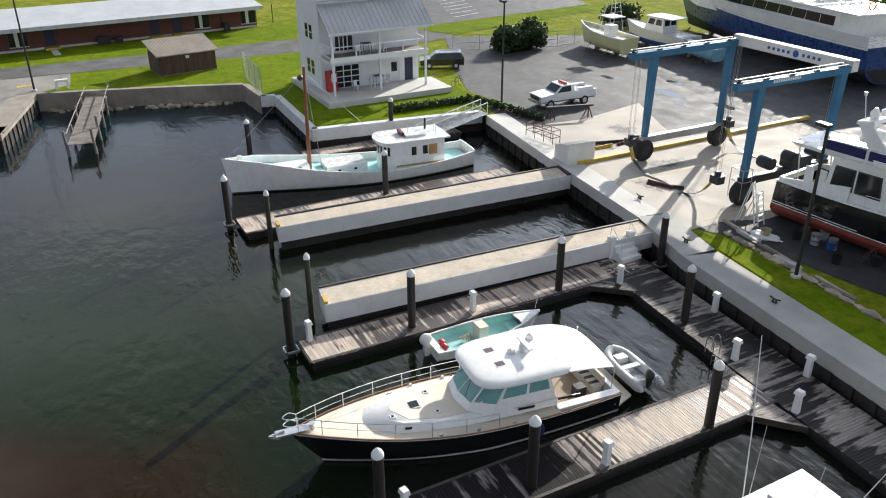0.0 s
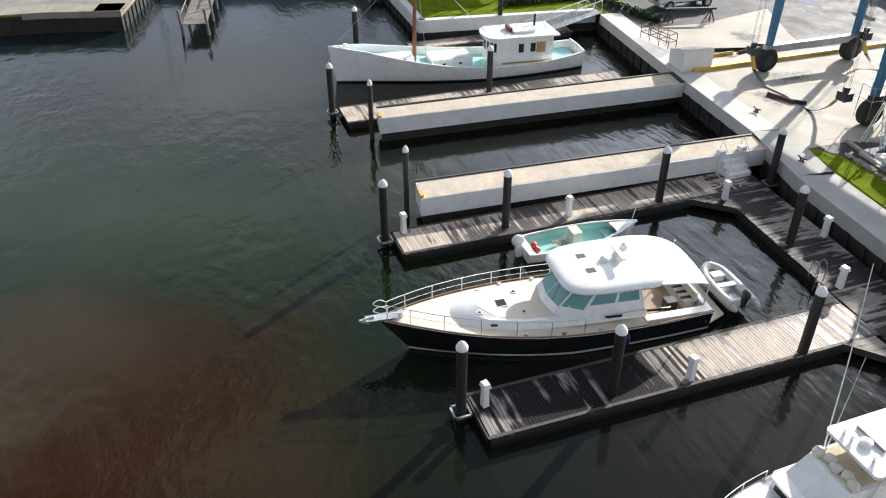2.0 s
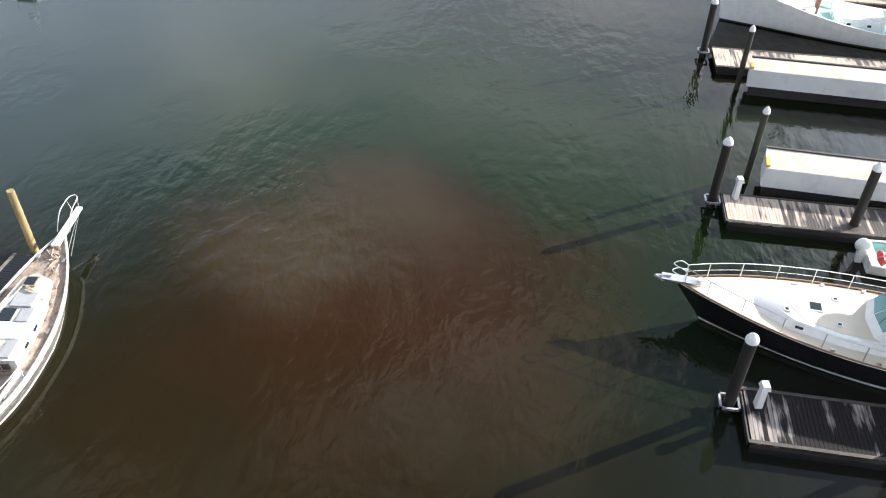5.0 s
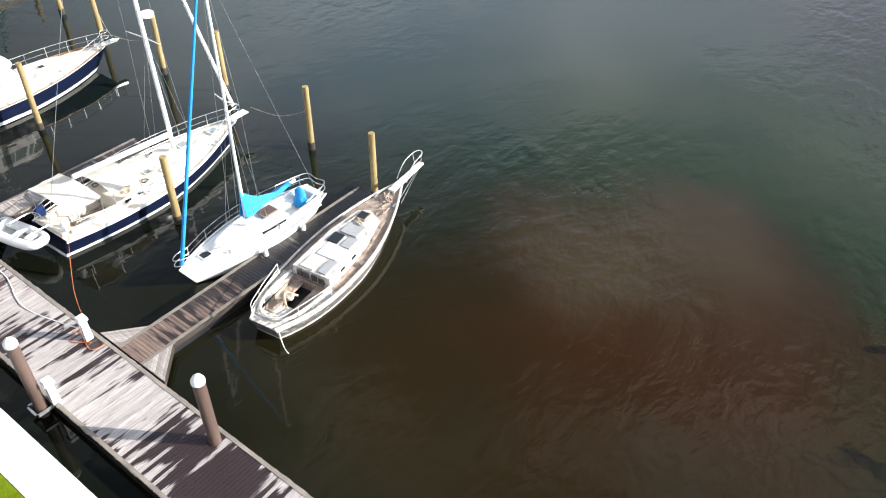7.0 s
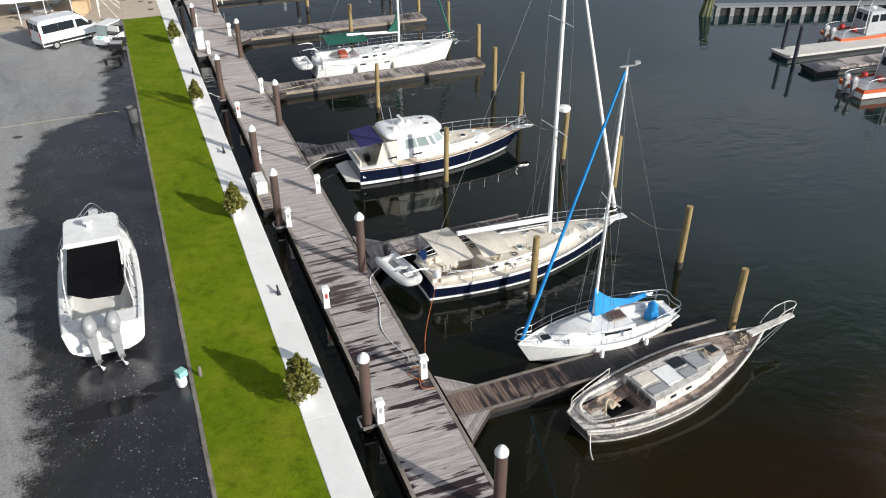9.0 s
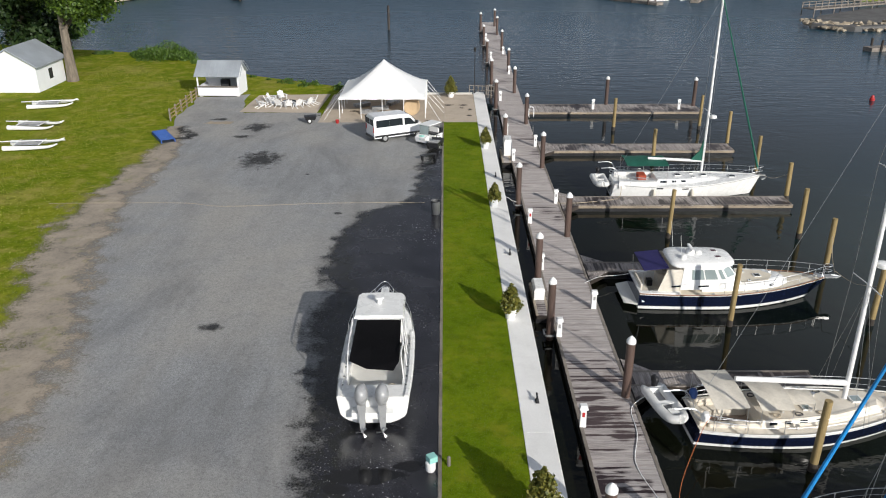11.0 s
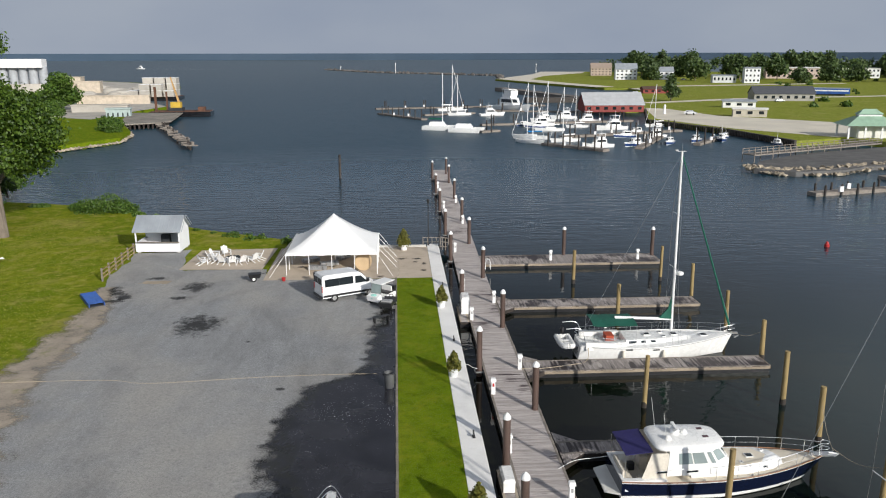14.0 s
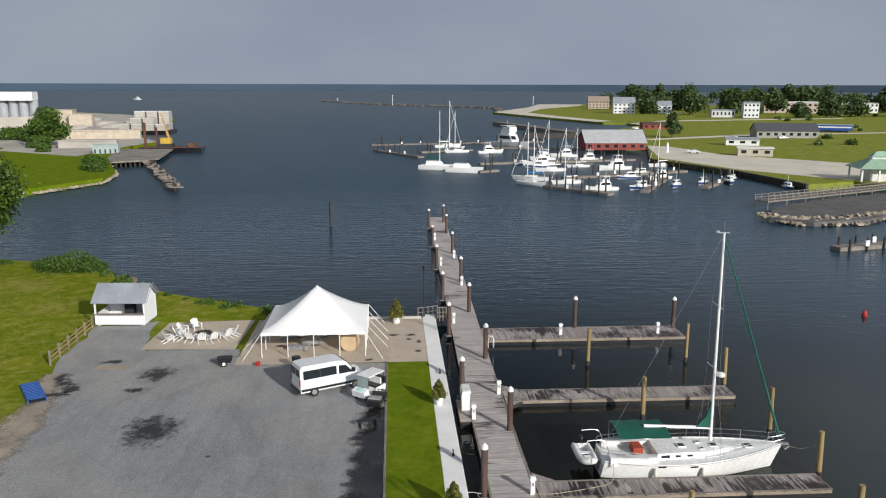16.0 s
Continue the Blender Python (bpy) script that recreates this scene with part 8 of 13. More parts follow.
for hz in (.4, .66):
    tube(bm, smooth_line([h.at(.22, 1, 1) + Vector((0, -.08, hz)), Vector((.05, .95, 1.2 + hz)), Vector((.0, 0, 1.2 + hz)), Vector((.05, -.95, 1.2 + hz)), h.at(.22, 1, -1) + Vector((0, .08, hz))], 6), .018, 6)
part("push_pit", bm, STEEL, b)
bm = B()
box(bm, L - .3, L + .35, -.12, .12, 1.5, 1.62)
solid(bm, [(L + .1, -.2, 1.2), (L + .5, 0, 1.3), (L + .1, .2, 1.2)], [(L + .08, -.18, 1.28), (L + .48, 0, 1.4), (L + .08, .18, 1.28)])
part("anchor", bm, GALV, b)
bm = B()
tube(bm, [(7.0, .1, 5.9), (7.0, 1.0, 1.5)], .006, 4)
part("flag_halyard", bm, WIRE, b)
for x in (3.0, 6.0):
    fender(b, x, -1.98, .7, .13, .5, TANCANVAS)
for x in (3.2, 5.2):
    portlight(b, (x, -h.half(x / L) * .985, .95), (x + .5, -h.half((x + .5) / L) * .985, .97), DARKGLASS, .1)
rib(pose(12.15, 47.5, .72, 0, 2, -89), "pale inflatable dinghy hung across the sloop's stern", 2.5, 1.3, PALEHYP, True)
for s in (.8, -.8):
    bm = B()
    tube(bm, smooth_line([(.4, s, 1.2), (0, s, 2.3), (-1.1, s, 2.35)], 5), .035, 6)
    part("davit", bm, STEEL, b, "bent steel davit")

# ---- white boat on a trailer ----
b, h = express(pose(-3.45, 12.3, ZG, 0, 0, 90.5) @ Matrix.Diagonal((.93, 1, 1, 1)), "white sport fishing boat on a trailer with twin grey outboards", 9.3, 3.25, 0.82, .75, "", 3.7)
b.name = "trailer_boat"
part("foredeck", h.deck(-.02, .56, .99, .04, .16), WHITE, b, "", True)
part("gunwale", h.rail(.13, -.04, .13, 0, .6), WHITE, b, "", True)
zs = h.sheer(.2)
bm = B()
box(bm, .5, 5.4, -1.2, 1.2, zs - .62, zs - .58)
part("cockpit_sole", bm, OFFWHITE, b)
for s in (1, -1):
    bm = B()
    prism(bm, [(.75, s * 1.3 - .14), (5.5, s * 1.3 - .14), (5.5, s * 1.3 + .14), (.75, s * 1.3 + .14)], zs - .62, zs - .01)
    part("inner_side", bm, WHITE, b, "", False, .04)
part("transom_box", box(B(), .05, .98, -1.4, 1.4, zs - .62, zs + .0), WHITE, b, "", False, .05)
bm = B()
box(bm, .98, 1.3, -.95, .6, zs - .6, zs - .14)
part("aft_bench", bm, OFFWHITE, b, "", False, .04)
ZH = zs + 1.32
bm = B()
prism(bm, [(.85, -.82), (1.35, -1.05), (4.72, -1.0), (4.72, 1.0), (1.35, 1.05), (.95, .3)], ZH - .16, ZH - .13)
for v in bm.verts:
    v.co.z -= .10 * max(0, 3.5 - v.co.x) + .3 * max(0, 1.3 - v.co.x)
part("mesh_cover", bm, M("black_mesh_fabric", (0.005, 0.005, 0.006), .95, var=.2, bscale=60, spec=.08), b, "flat black mesh shade over the cockpit")
for s in (1, -1):
    bm = B()
    tube(bm, smooth_line([(1.5, s * 1.2, zs), (1.6, s * 1.12, ZH - .2), (2.4, s * 1.16, ZH - .12), (4.7, s * 1.2, ZH - .05)], 4), .03, 6)
    for x in (2.6, 3.6, 4.4):
        tube(bm, [(x, s * 1.3, zs), (x + .1, s * 1.17, ZH - .1)], .022, 5)
    part("shade_frame", bm, ALU, b, "white tube frame of the shade")
bm = B()
tube(bm, [(4.72, -1.15, ZH - .05), (4.72, 1.15, ZH - .05)], .035, 6)
part("cross_tube", bm, STEEL, b)
ob, lo, hi = cabin(b, [(4.9, -1.12), (6.9, -1.05), (7.6, -.6), (7.8, 0), (7.6, .6), (6.9, 1.05), (4.9, 1.12)], zs - .1, [(4.95, -1.02), (6.5, -.95), (6.85, -.5), (6.95, 0), (6.85, .5), (6.5, .95), (4.95, 1.02)], ZH - .03, WHITE, "cuddy", "white cuddy cabin with a raked screen", .05)
for i in (0, 1, 2, 3, 4, 5):
    side_windows(b, lo, hi, i, [(.08, .92, .5, .92)], DARKGLASS)
bm = B()
prism(bm, [(4.65, -1.14), (6.9, -1.14), (7.2, -.98), (7.3, 0), (7.2, .98), (6.9, 1.14), (4.65, 1.14)], ZH - .04, ZH + .10, [(4.7, -1.08), (6.86, -1.08), (7.12, -.94), (7.2, 0), (7.12, .94), (6.86, 1.08), (4.7, 1.08)])
part("hardtop", bm, WHITE, b, "white moulded hardtop", True, .04)
hatch(b, 8.0, 0, h.sheer(.83) + .16, .5, .5, WHITE)
bm = B()
lathe(bm, [(.12, 0), (.1, .2), (.22, .26), (.2, .34)], 12, (6.0, .05, ZH + .10))
part("radar_dome", bm, WHITE, b, "", True)
stanchions(b, h, [.58, .7, .82, .93], .5, .1, STEEL, (1.0, .5), True, r=.018)
bm = B()
box(bm, 8.7, 9.75, -.2, .2, h.sheer(1) - .06, h.sheer(1) + .04)
part("bow_pulpit", bm, WHITE, b, "white bow pulpit", False, .03)
outboard(b, -.35, .42, zs - .05, 1.35, GREYPLASTIC, down=.9)
outboard(b, -.35, -.42, zs - .05, 1.35, GREYPLASTIC, down=.9)
bm = B()
box(bm, -.5, .1, -.85, .85, zs - .75, zs - .45)
part("motor_bracket", bm, WHITE, b, "", False, .05)
bm = B()
tube(bm, [(1.0 + .2 * math.cos(t * .6283), -.75 + .2 * math.sin(t * .6283), zs - .1) for t in range(11)], .035, 6)
part("hose_coil", bm, ROPE, b)
for x in (.9, 1.6, 2.4, 4.5):
    for s in (1, -1):
        bm = B()
        lathe(bm, [(.04, 0), (.04, .02)], 8, (x, s * 1.33, zs + .045))
        part("rod_holder", bm, DARKSTEEL, b)
# trailer
tr = thing("boat_trailer", pose(-3.45, 12.3, ZG, 0, 0, 90.5) @ Matrix.Diagonal((.93, 1, 1, 1)), "galvanised boat trailer under the white boat", "trailer")
bm = B()
for s in (1, -1):
    box(bm, .6, 7.5, s * .75 - .05, s * .75 + .05, .42, .56)
box(bm, 7.4, 10.6, -.06, .06, .42, .54)
for x in (.8, 3.5, 6.5):
    box(bm, x, x + .1, -.8, .8, .44, .54)
part("frame", bm, GALV, tr)
for x in (2.6, 3.5):
    for s in (1, -1):
        bm = B()
        wheel_form(bm, (x, s * 1.05, .33), .33, .22)
        part("wheel", bm, RUBBER, tr)
for s in (1, -1):
    bm = B()
    box(bm, 1.0, 6.5, s * .55 - .08, s * .55 + .08, .54, .72)
    part("bunk", bm, GREYTIMBER, tr)
bm = B()
tube(bm, [(10.4, .1, .05), (10.4, .1, .6)], .04, 8)
part("jack", bm, GALV, tr)

# ---- patrol boats at the east float ----
def patrol_boat(m):
    b = thing("patrol_boat", m, "grey patrol boat with orange collar, cabin and outboards", "boat", "patrol boats")
    h = Hull(9.5, 2.9, .75, 1.1, .9, .4, .7, 2.2, .02, .35, 0, .88)
    part("hull", h.shell(18, 6), ORANGE, b, "orange foam collar hull", True)
    part("hull_side", h.band(.05, .45, .03), WHITE, b)
    part("deck", h.deck(-.1, 0, .97, .25, .04), GREYPLASTIC, b)
    ob, lo, hi = cabin(b, [(3.0, -.95), (5.4, -.9), (5.4, .9), (3.0, .95)], .7, [(3.1, -.85), (5.0, -.8), (5.0, .8), (3.1, .85)], 2.7, M("patrol_grey", (.42, .44, .45), .5) if "patrol_grey" not in bpy.data.materials else bpy.data.materials["patrol_grey"], "wheelhouse", "", .04, False)
    for i in range(4):
        side_windows(b, lo, hi, i, [(.1, .45, .55, .85), (.55, .9, .55, .85)], DARKGLASS)
    bm = B()
    for s in (1, -1):
        tube(bm, [(2.9, s * .8, .8), (2.9, s * .7, 3.2), (3.4, s * .5, 3.9)], .04, 6)
    tube(bm, [(3.4, -.5, 3.9), (3.4, .5, 3.9)], .04, 6)
    tube(bm, [(3.4, 0, 3.9), (3.4, 0, 5.2)], .03, 5)
    part("radar_arch", bm, WHITE, b)
    bm = B()
    lathe(bm, [(.25, 0), (.28, .12), (.1, .22)], 12, (4.0, 0, 2.75))
    part("radar_dome", bm, WHITE, b, "", True)
    for y in (.4, -.4):
        outboard(b, -.15, y, .85, 1.0, GREYPLASTIC)
    bm = B()
    for s in (1, -1):
        tube(bm, smooth_line([(.3, s * 1.2, .8), (.5, s * 1.2, 1.4), (2.6, s * 1.15, 1.45)], 4), .025, 5)
    part("aft_rail", bm, WHITE, b)
    for x, y in ((1.6, .6), (1.9, -.6)):
        bm = B()
        blob(bm, (x, y, 1.2), .25, 2, 2, .2)
        part("deck_bundle", bm, REDPAINT, b)
    return b


pb = patrol_boat(pose(49.54, 26.55, 0, 0, 0, -3.6))
copy_thing(pb, pose(57.67, 36.90, 0, 0, 0, -3.6))
fl = thing("east_float", pose(50.13, 32.33, 0, 0, 0, -3.6), "low grey float between the patrol boats", "dock", "east floats")
part("deck", box(B(), 0, 16, -1.7, .1, .3, .5), DOCK_Y, fl)
part("float", box(B(), .1, 15.9, -1.6, 0, -.3, .3), BLACKPLASTIC, fl)
fl2 = thing("east_float", pose(50.58, 36.29, 0, 0, 0, -3.6), "low pale float with two dark piles", "dock", "east floats")
part("deck", box(B(), 0, 16, -2.0, .1, .3, .5), CONCRETE, fl2)
part("float", box(B(), .1, 15.9, -1.9, 0, -.3, .3), BLACKPLASTIC, fl2)
for x, y in ((51.42, 35.93), (50.9, 33.84)):
    p = thing("pile", pose(x, y, 0), "slim dark steel pile at the patrol float", "pile")
    bm = B()
    lathe(bm, [(.17, -1.5), (.17, 3.0), (.05, 3.12)], 10)
    part("shaft", bm, M("dark_steel_pile", (.03, .03, .045), .5) if "dark_steel_pile" not in bpy.data.materials else bpy.data.materials["dark_steel_pile"], p)
q = thing("sheet_pile_quay", pose(53.78, 47.72, 0, 0, 0, -18.47), "narrow grey breakwater wall with pale vertical piles", "breakwater")
part("quay_deck", box(B(), 0, 70, 0, 1.1, .82, 1.0), M("quay_deck_grey", (.22, .23, .24), .8, stretch=(1, 8, 1), scale=.5), q)
part("back_wall", box(B(), .2, 70, .3, 1.0, -1.5, .82), SHEETPILE, q)
for i in range(46):
    x = i * 1.45
    part("face_pile", box(B(), x, x + .42, .04, .3, -1.5, .82), GALV, q)
dl = thing("dolphin_cluster", pose(53.78, 47.72, 0, 0, 0, -18.47), "leaning cluster of mossy timber piles at the breakwater end", "piles")
for k in range(8):
    a = k * .785
    bm = B()
    tube(bm, [(-.8 + .6 * math.cos(a) - .25, .5 + .6 * math.sin(a), -1.5), (-.5 + .26 * math.cos(a), .5 + .26 * math.sin(a), 2.9 + .2 * math.sin(k * 2.1))], .16, 8, .14)
    part("pile", bm, M("mossy_pile", (.16, .17, .08), .85, var=.35, scale=1.2) if "mossy_pile" not in bpy.data.materials else bpy.data.materials["mossy_pile"], dl, "", True)
# ---- dock furniture ----
def pedestal(x, y, rz=0, red=False):
    p = thing("power_pedestal", pose(x, y, ZD, 0, 0, rz), "white dock power pedestal" + (" with a red extinguisher" if red else ""), "pedestal", "dock pedestals")
    bm = B()
    prism(bm, [(-.14, -.12), (.14, -.12), (.14, .12), (-.14, .12)], 0, .95, [(-.12, -.10), (.12, -.10), (.12, .10), (-.12, .10)])
    part("post", bm, CAPWHITE, p, "", False, .012)
    bm = B()
    prism(bm, [(-.19, -.16), (.19, -.16), (.19, .16), (-.19, .16)], .93, 1.12, [(-.15, -.12), (.15, -.12), (.15, .12), (-.15, .12)])
    part("lamp_head", bm, CAPWHITE, p, "", False, .02)
    bm = B()
    box(bm, -.06, .06, -.125, -.10, .55, .78)
    part("socket_plate", bm, REDPAINT if red else GREYPLASTIC, p)


for x, y, r in ((8.0, 7.95, 0), (5.6, 6.2, 0), (5.6, 14.1, 1), (5.6, 22.0, 0), (8.0, 25.2, 0), (5.6, 30.4, 0), (8.05, 42.4, 0), (5.65, 38.3, 1), (8.1, 57.9, 0), (5.65, 53.3, 0), (5.65, 62.1, 0),
                (16.1, 72.6, 0), (25.7, 72.5, 0), (6.0, 76.9, 0), (8.15, 92.4, 0), (6.3, 103.3, 0), (8.4, 107.8, 0), (6.4, 121.2, 0),
                (28.4, -40.6, 0), (23.7, -43.0, 0), (17.5, -42.5, 0), (15.9, -39.9, 0), (29.7, -32.0, 0), (30.9, -23.5, 0), (18.4, -22.8, 0), (17.1, -30.8, 0), (20.0, -40.6, 0)):
    pedestal(x, y, 8 if y < -20 else 0, bool(r))


def dock_box(x, y, w, l, hgt):
    p = thing("dock_box", pose(x, y, ZD), "large white fibreglass dock box", "dock box", "dock boxes")
    bm = B()
    box(bm, -w / 2, w / 2, -l / 2, l / 2, .02, hgt * .78)
    part("body", bm, WHITE, p, "", False, .03)
    bm = B()
    prism(bm, [(-w / 2 - .03, -l / 2 - .03), (w / 2 + .03, -l / 2 - .03), (w / 2 + .03, l / 2 + .03), (-w / 2 - .03, l / 2 + .03)], hgt * .78, hgt,
          [(-w / 2 + .08, -l / 2 + .04), (w / 2 - .02, -l / 2 + .04), (w / 2 - .02, l / 2 - .04), (-w / 2 + .08, l / 2 - .04)])
    part("lid", bm, WHITE, p, "", False, .02)


dock_box(5.0, 26.9, .6, 1.5, .75)
dock_box(5.25, 55.6, .7, 1.6, 1.5)


def cleat(x, y, z, rz=90):
    p = thing("mooring_cleat", pose(x, y, z, 0, 0, rz), "black iron mooring cleat on the concrete", "cleat", "mooring cleats")
    bm = B()
    box(bm, -.16, .16, -.08, .08, 0, .03)
    lathe(bm, [(.06, .02), (.045, .18)], 8, (-.08, 0, 0))
    lathe(bm, [(.06, .02), (.045, .18)], 8, (.08, 0, 0))
    part("base", bm, BLACKPLASTIC, p)
    bm = B()
    tube(bm, [(-.3, 0, .24), (-.1, 0, .18), (.1, 0, .18), (.3, 0, .24)], .045, 8)
    part("horn", bm, BLACKPLASTIC, p)


for x, y in ((3.55, 14.2), (3.55, 30.0), (3.55, 45.2), (3.55, 59.5), (3.55, -2.0), (3.55, -18)):
    cleat(x, y, ZG + .03)
for x, y in ((28.8, -45.6), (35.2, -47.6), (21.5, -44.6), (12.5, -43.8)):
    cleat(x, y, ZG + .036, 5)


def line(name, pts, r, mat, label, cat="rope"):
    bm = B()
    tube(bm, smooth_line(pts, 6), r, 5)
    return tagged(part(name, bm, mat), label, cat)


line("shore_power_cord", [(8.0, 8.1, .9), (7.8, 9.5, .52), (7.4, 11.5, .53), (7.9, 13.5, .53), (8.1, 15.5, .53), (9.3, 16.2, .9)], .022, CAPWHITE, "white shore power cord lying on the dock", "cord")
line("shore_power_cord", [(8.1, 8.0, .8), (8.4, 8.8, .54), (9.0, 10.3, .9), (10.4, 12.6, 1.5), (10.9, 13.2, 1.6)], .011, ORANGEROPE, "orange shore power cord running to the navy yacht", "cord")
line("water_hose", [(7.9, 7.6, .6), (7.5, 8.3, .53), (8.0, 8.6, .53), (7.7, 7.4, .53), (8.2, 7.2, .53)], .017, ORANGEROPE, "red water hose tangled at the pedestal", "hose")
line("shore_power_cord", [(8.1, 42.2, .6), (9.5, 42.3, .54), (12, 42.9, .54), (13.2, 43.6, .54), (13.6, 45.0, 1.2)], .025, ROPE, "tan shore power cord on the finger dock", "cord")
line("mooring_line", [(8.0, 28.4, .52), (9.0, 28.9, .7), (10.2, 29.3, .6), (10.9, 28.6, 1.1)], .02, CAPWHITE, "white mooring line at the yacht's stern")
line("mooring_line", [(5.0, 42.4, .6), (4.6, 42.0, .9), (4.2, 41.0, 1.5), (3.7, 40.5, 1.73)], .02, CAPWHITE, "white line from pile to bulkhead")
line("mooring_line", [(12.4, 2.4, 1.0), (12.2, 2.0, .5), (12.3, 1.9, .05)], .015, CAPWHITE, "slack white line over the old boat's side")
for pa, pb in (((22.3, 27.0, 2.0), (23.4, 24.1, 2.4)), ((22.2, 26.7, 2.0), (24.1, 31.4, 2.4)), ((22.0, 14.6, 1.7), (22.95, 11.4, 2.2)), ((24.8, 46.0, 1.7), (26.6, 44.4, 2.2)), ((24.8, 46.0, 1.7), (26.5, 50.5, 2.4))):
    m_ = ((pa[0] + pb[0]) / 2, (pa[1] + pb[1]) / 2, min(pa[2], pb[2]) - .15)
    line("mooring_line", [pa, m_, pb], .014, ROPE, "thin mooring line to a pile")
line("gravel_cord", [(-29.5, 39.2, 1.76), (-20, 39.3, 1.74), (-16.5, 38.6, 1.73), (-9, 39.2, 1.73), (-2.0, 39.3, 1.74)], .012, M("ochre_cord", (.46, .38, .27), .9), "long ochre cord lying across the gravel")

# steps from the hoist pier to the dock
st = thing("dock_steps", pose(30.95, -42.9, ZD, 0, 0, 3), "white moulded steps with a rail up to the pier", "steps")
for k in range(4):
    bm = B()
    box(bm, -.55, .55, -.75 + k * 0, .75, k * .27, (k + 1) * .27 - .02)
    for v in bm.verts:
        if v.co.x < 0:
            v.co.x = -.75 + k * .32
    part("tread", bm, CAPWHITE, st, "", False, .015)
for s in (-.72, .72):
    bm = B()
    box(bm, .1, .5, s - .18, s + .18, 0, 1.35)
    part("side_cheek", bm, CAPWHITE, st, "", False, .02)
    bm = B()
    tube(bm, [(-.6, s, .2), (-.55, s, 1.1), (.4, s, 2.0), (.45, s, 1.2)], .022, 6)
    part("hand_rail", bm, STEEL, st)
ld = thing("dock_ladder", pose(20.7, -40.1, ZD), "small black steel boarding ladder at the dock's edge", "ladder")
for s in (-.22, .22):
    bm = B()
    tube(bm, smooth_line([(0, s, -.6), (0, s, .7), (.25, s, .95), (.45, s, .6), (.45, s, 0)], 4), .025, 6)
    part("rail", bm, GALV, ld)
for k in range(3):
    bm = B()
    tube(bm, [(0, -.22, -.3 + k * .3), (0, .22, -.3 + k * .3)], .02, 5)
    part("rung", bm, GALV, ld)

# ---- white two-storey house ----
def house():
    hs = thing("white_house", pose(0, 0, 0), "white two-storey waterfront house with a double porch", "house")
    X0, X1, Y0, Y1, Z1 = 69.0, 75.3, -48.0, -38.0, 10.3
    zb = 2.2
    bm = B()
    prism(bm, [(64.5, -49.4), (69.1, -49.4), (69.1, -37.95), (75.4, -37.95), (75.4, -37.0), (64.5, -36.95)], ZG - .1, zb)
    part("porch_slab", bm, CONCRETE, hs, "pale concrete porch slab", False, .02)
    # walls as real boards with thickness; openings set in the porch wall
    bm = B()
    for a in ((X0, X1, Y1 - .2, Y1), (X0, X1, Y0, Y0 + .2), (X1 - .2, X1, Y0 + .2, Y1 - .2)):
        box(bm, *a, ZG, Z1)
    part("wall", bm, SIDING, hs, "white clapboard wall")
    bm = B()
    opens = [(-41.8, -39.3, zb, zb + 2.2), (-45.9, -44.9, zb, zb + 2.1), (-47.4, -46.5, zb, zb + 2.2), (-41.3, -39.4, 5.75, 7.8)]
    for z0, z1 in ((ZG, 5.6), (5.6, Z1)):
        os_ = sorted(o for o in opens if z0 <= o[2] < z1)
        y = Y0 + .2
        for a, c, o0, o1 in os_:
            part("porch_wall", box(B(), X0, X0 + .2, y, a, z0, z1), SIDING, hs)
            if o0 > z0:
                part("porch_wall", box(B(), X0, X0 + .2, a, c, z0, o0), SIDING, hs)
            part("porch_wall", box(B(), X0, X0 + .2, a, c, o1, z1), SIDING, hs)
            y = c
        part("porch_wall", box(B(), X0, X0 + .2, y, Y1 - .2, z0, z1), SIDING, hs)
    bm = B()
    for i in range(56):
        z = ZG + .1 + i * .15
        box(bm, X0 + .1, X1 - .05, Y1, Y1 + .018, z, z + .13)
    part("clapboard_cladding", bm, SIDING, hs)["kind"] = "stuff"
    # garage style glazed door
    g = part("glazed_door", box(B(), X0 + .08, X0 + .12, -41.8, -39.3, zb, zb + 2.2), DARKGLASS, hs, "dark glazed roll-up door")
    for z in (0, .52, 1.05, 1.6, 2.14):
        part("door_rail", box(B(), X0 + .02, X0 + .10, -41.8, -39.3, zb + z, zb + z + .07), SIDING, g)
    for y in (-41.8, -41.0, -40.2, -39.37):
        part("door_stile", box(B(), X0 + .02, X0 + .10, y, y + .07, zb, zb + 2.2), SIDING, g)
    d = part("door", box(B(), X0 + .06, X0 + .12, -45.9, -44.9, zb, zb + 2.1), SIDING, hs, "white half-glazed door")
    part("door_pane", box(B(), X0 + .03, X0 + .07, -45.7, -45.1, zb + 1.0, zb + 1.9), DARKGLASS, d)
    d = part("door", box(B(), X0 + .06, X0 + .12, -47.4, -46.5, zb, zb + 2.2), DARKDOOR, hs, "dark open doorway")
    w = part("french_door", box(B(), X0 + .06, X0 + .12, -41.3, -39.4, 5.75, 7.8), DARKGLASS, hs, "dark glazed double door")
    for y in (-41.3, -40.75, -40.35, -39.95, -39.48):
        part("door_stile", box(B(), X0 + .02, X0 + .08, y, y + .08, 5.75, 7.8), SIDING, w)
    for x in (71.0, 72.2):
        for z in (3.3, 6.6):
            w = part("window", box(B(), x, x + .75, Y1, Y1 + .04, z, z + 1.3), DARKGLASS, hs)
            part("sash", box(B(), x, x + .75, Y1 + .03, Y1 + .06, z + .62, z + .68), SIDING, w)
            part("sill", box(B(), x - .06, x + .81, Y1, Y1 + .09, z - .07, z), SIDING, w)
    # upper deck, beam, posts, rails
    part("upper_deck", box(B(), 66.5, X0, Y0 + .1, Y1 - .05, 5.42, 5.52), GREYTIMBER, hs, "grey upper porch deck")
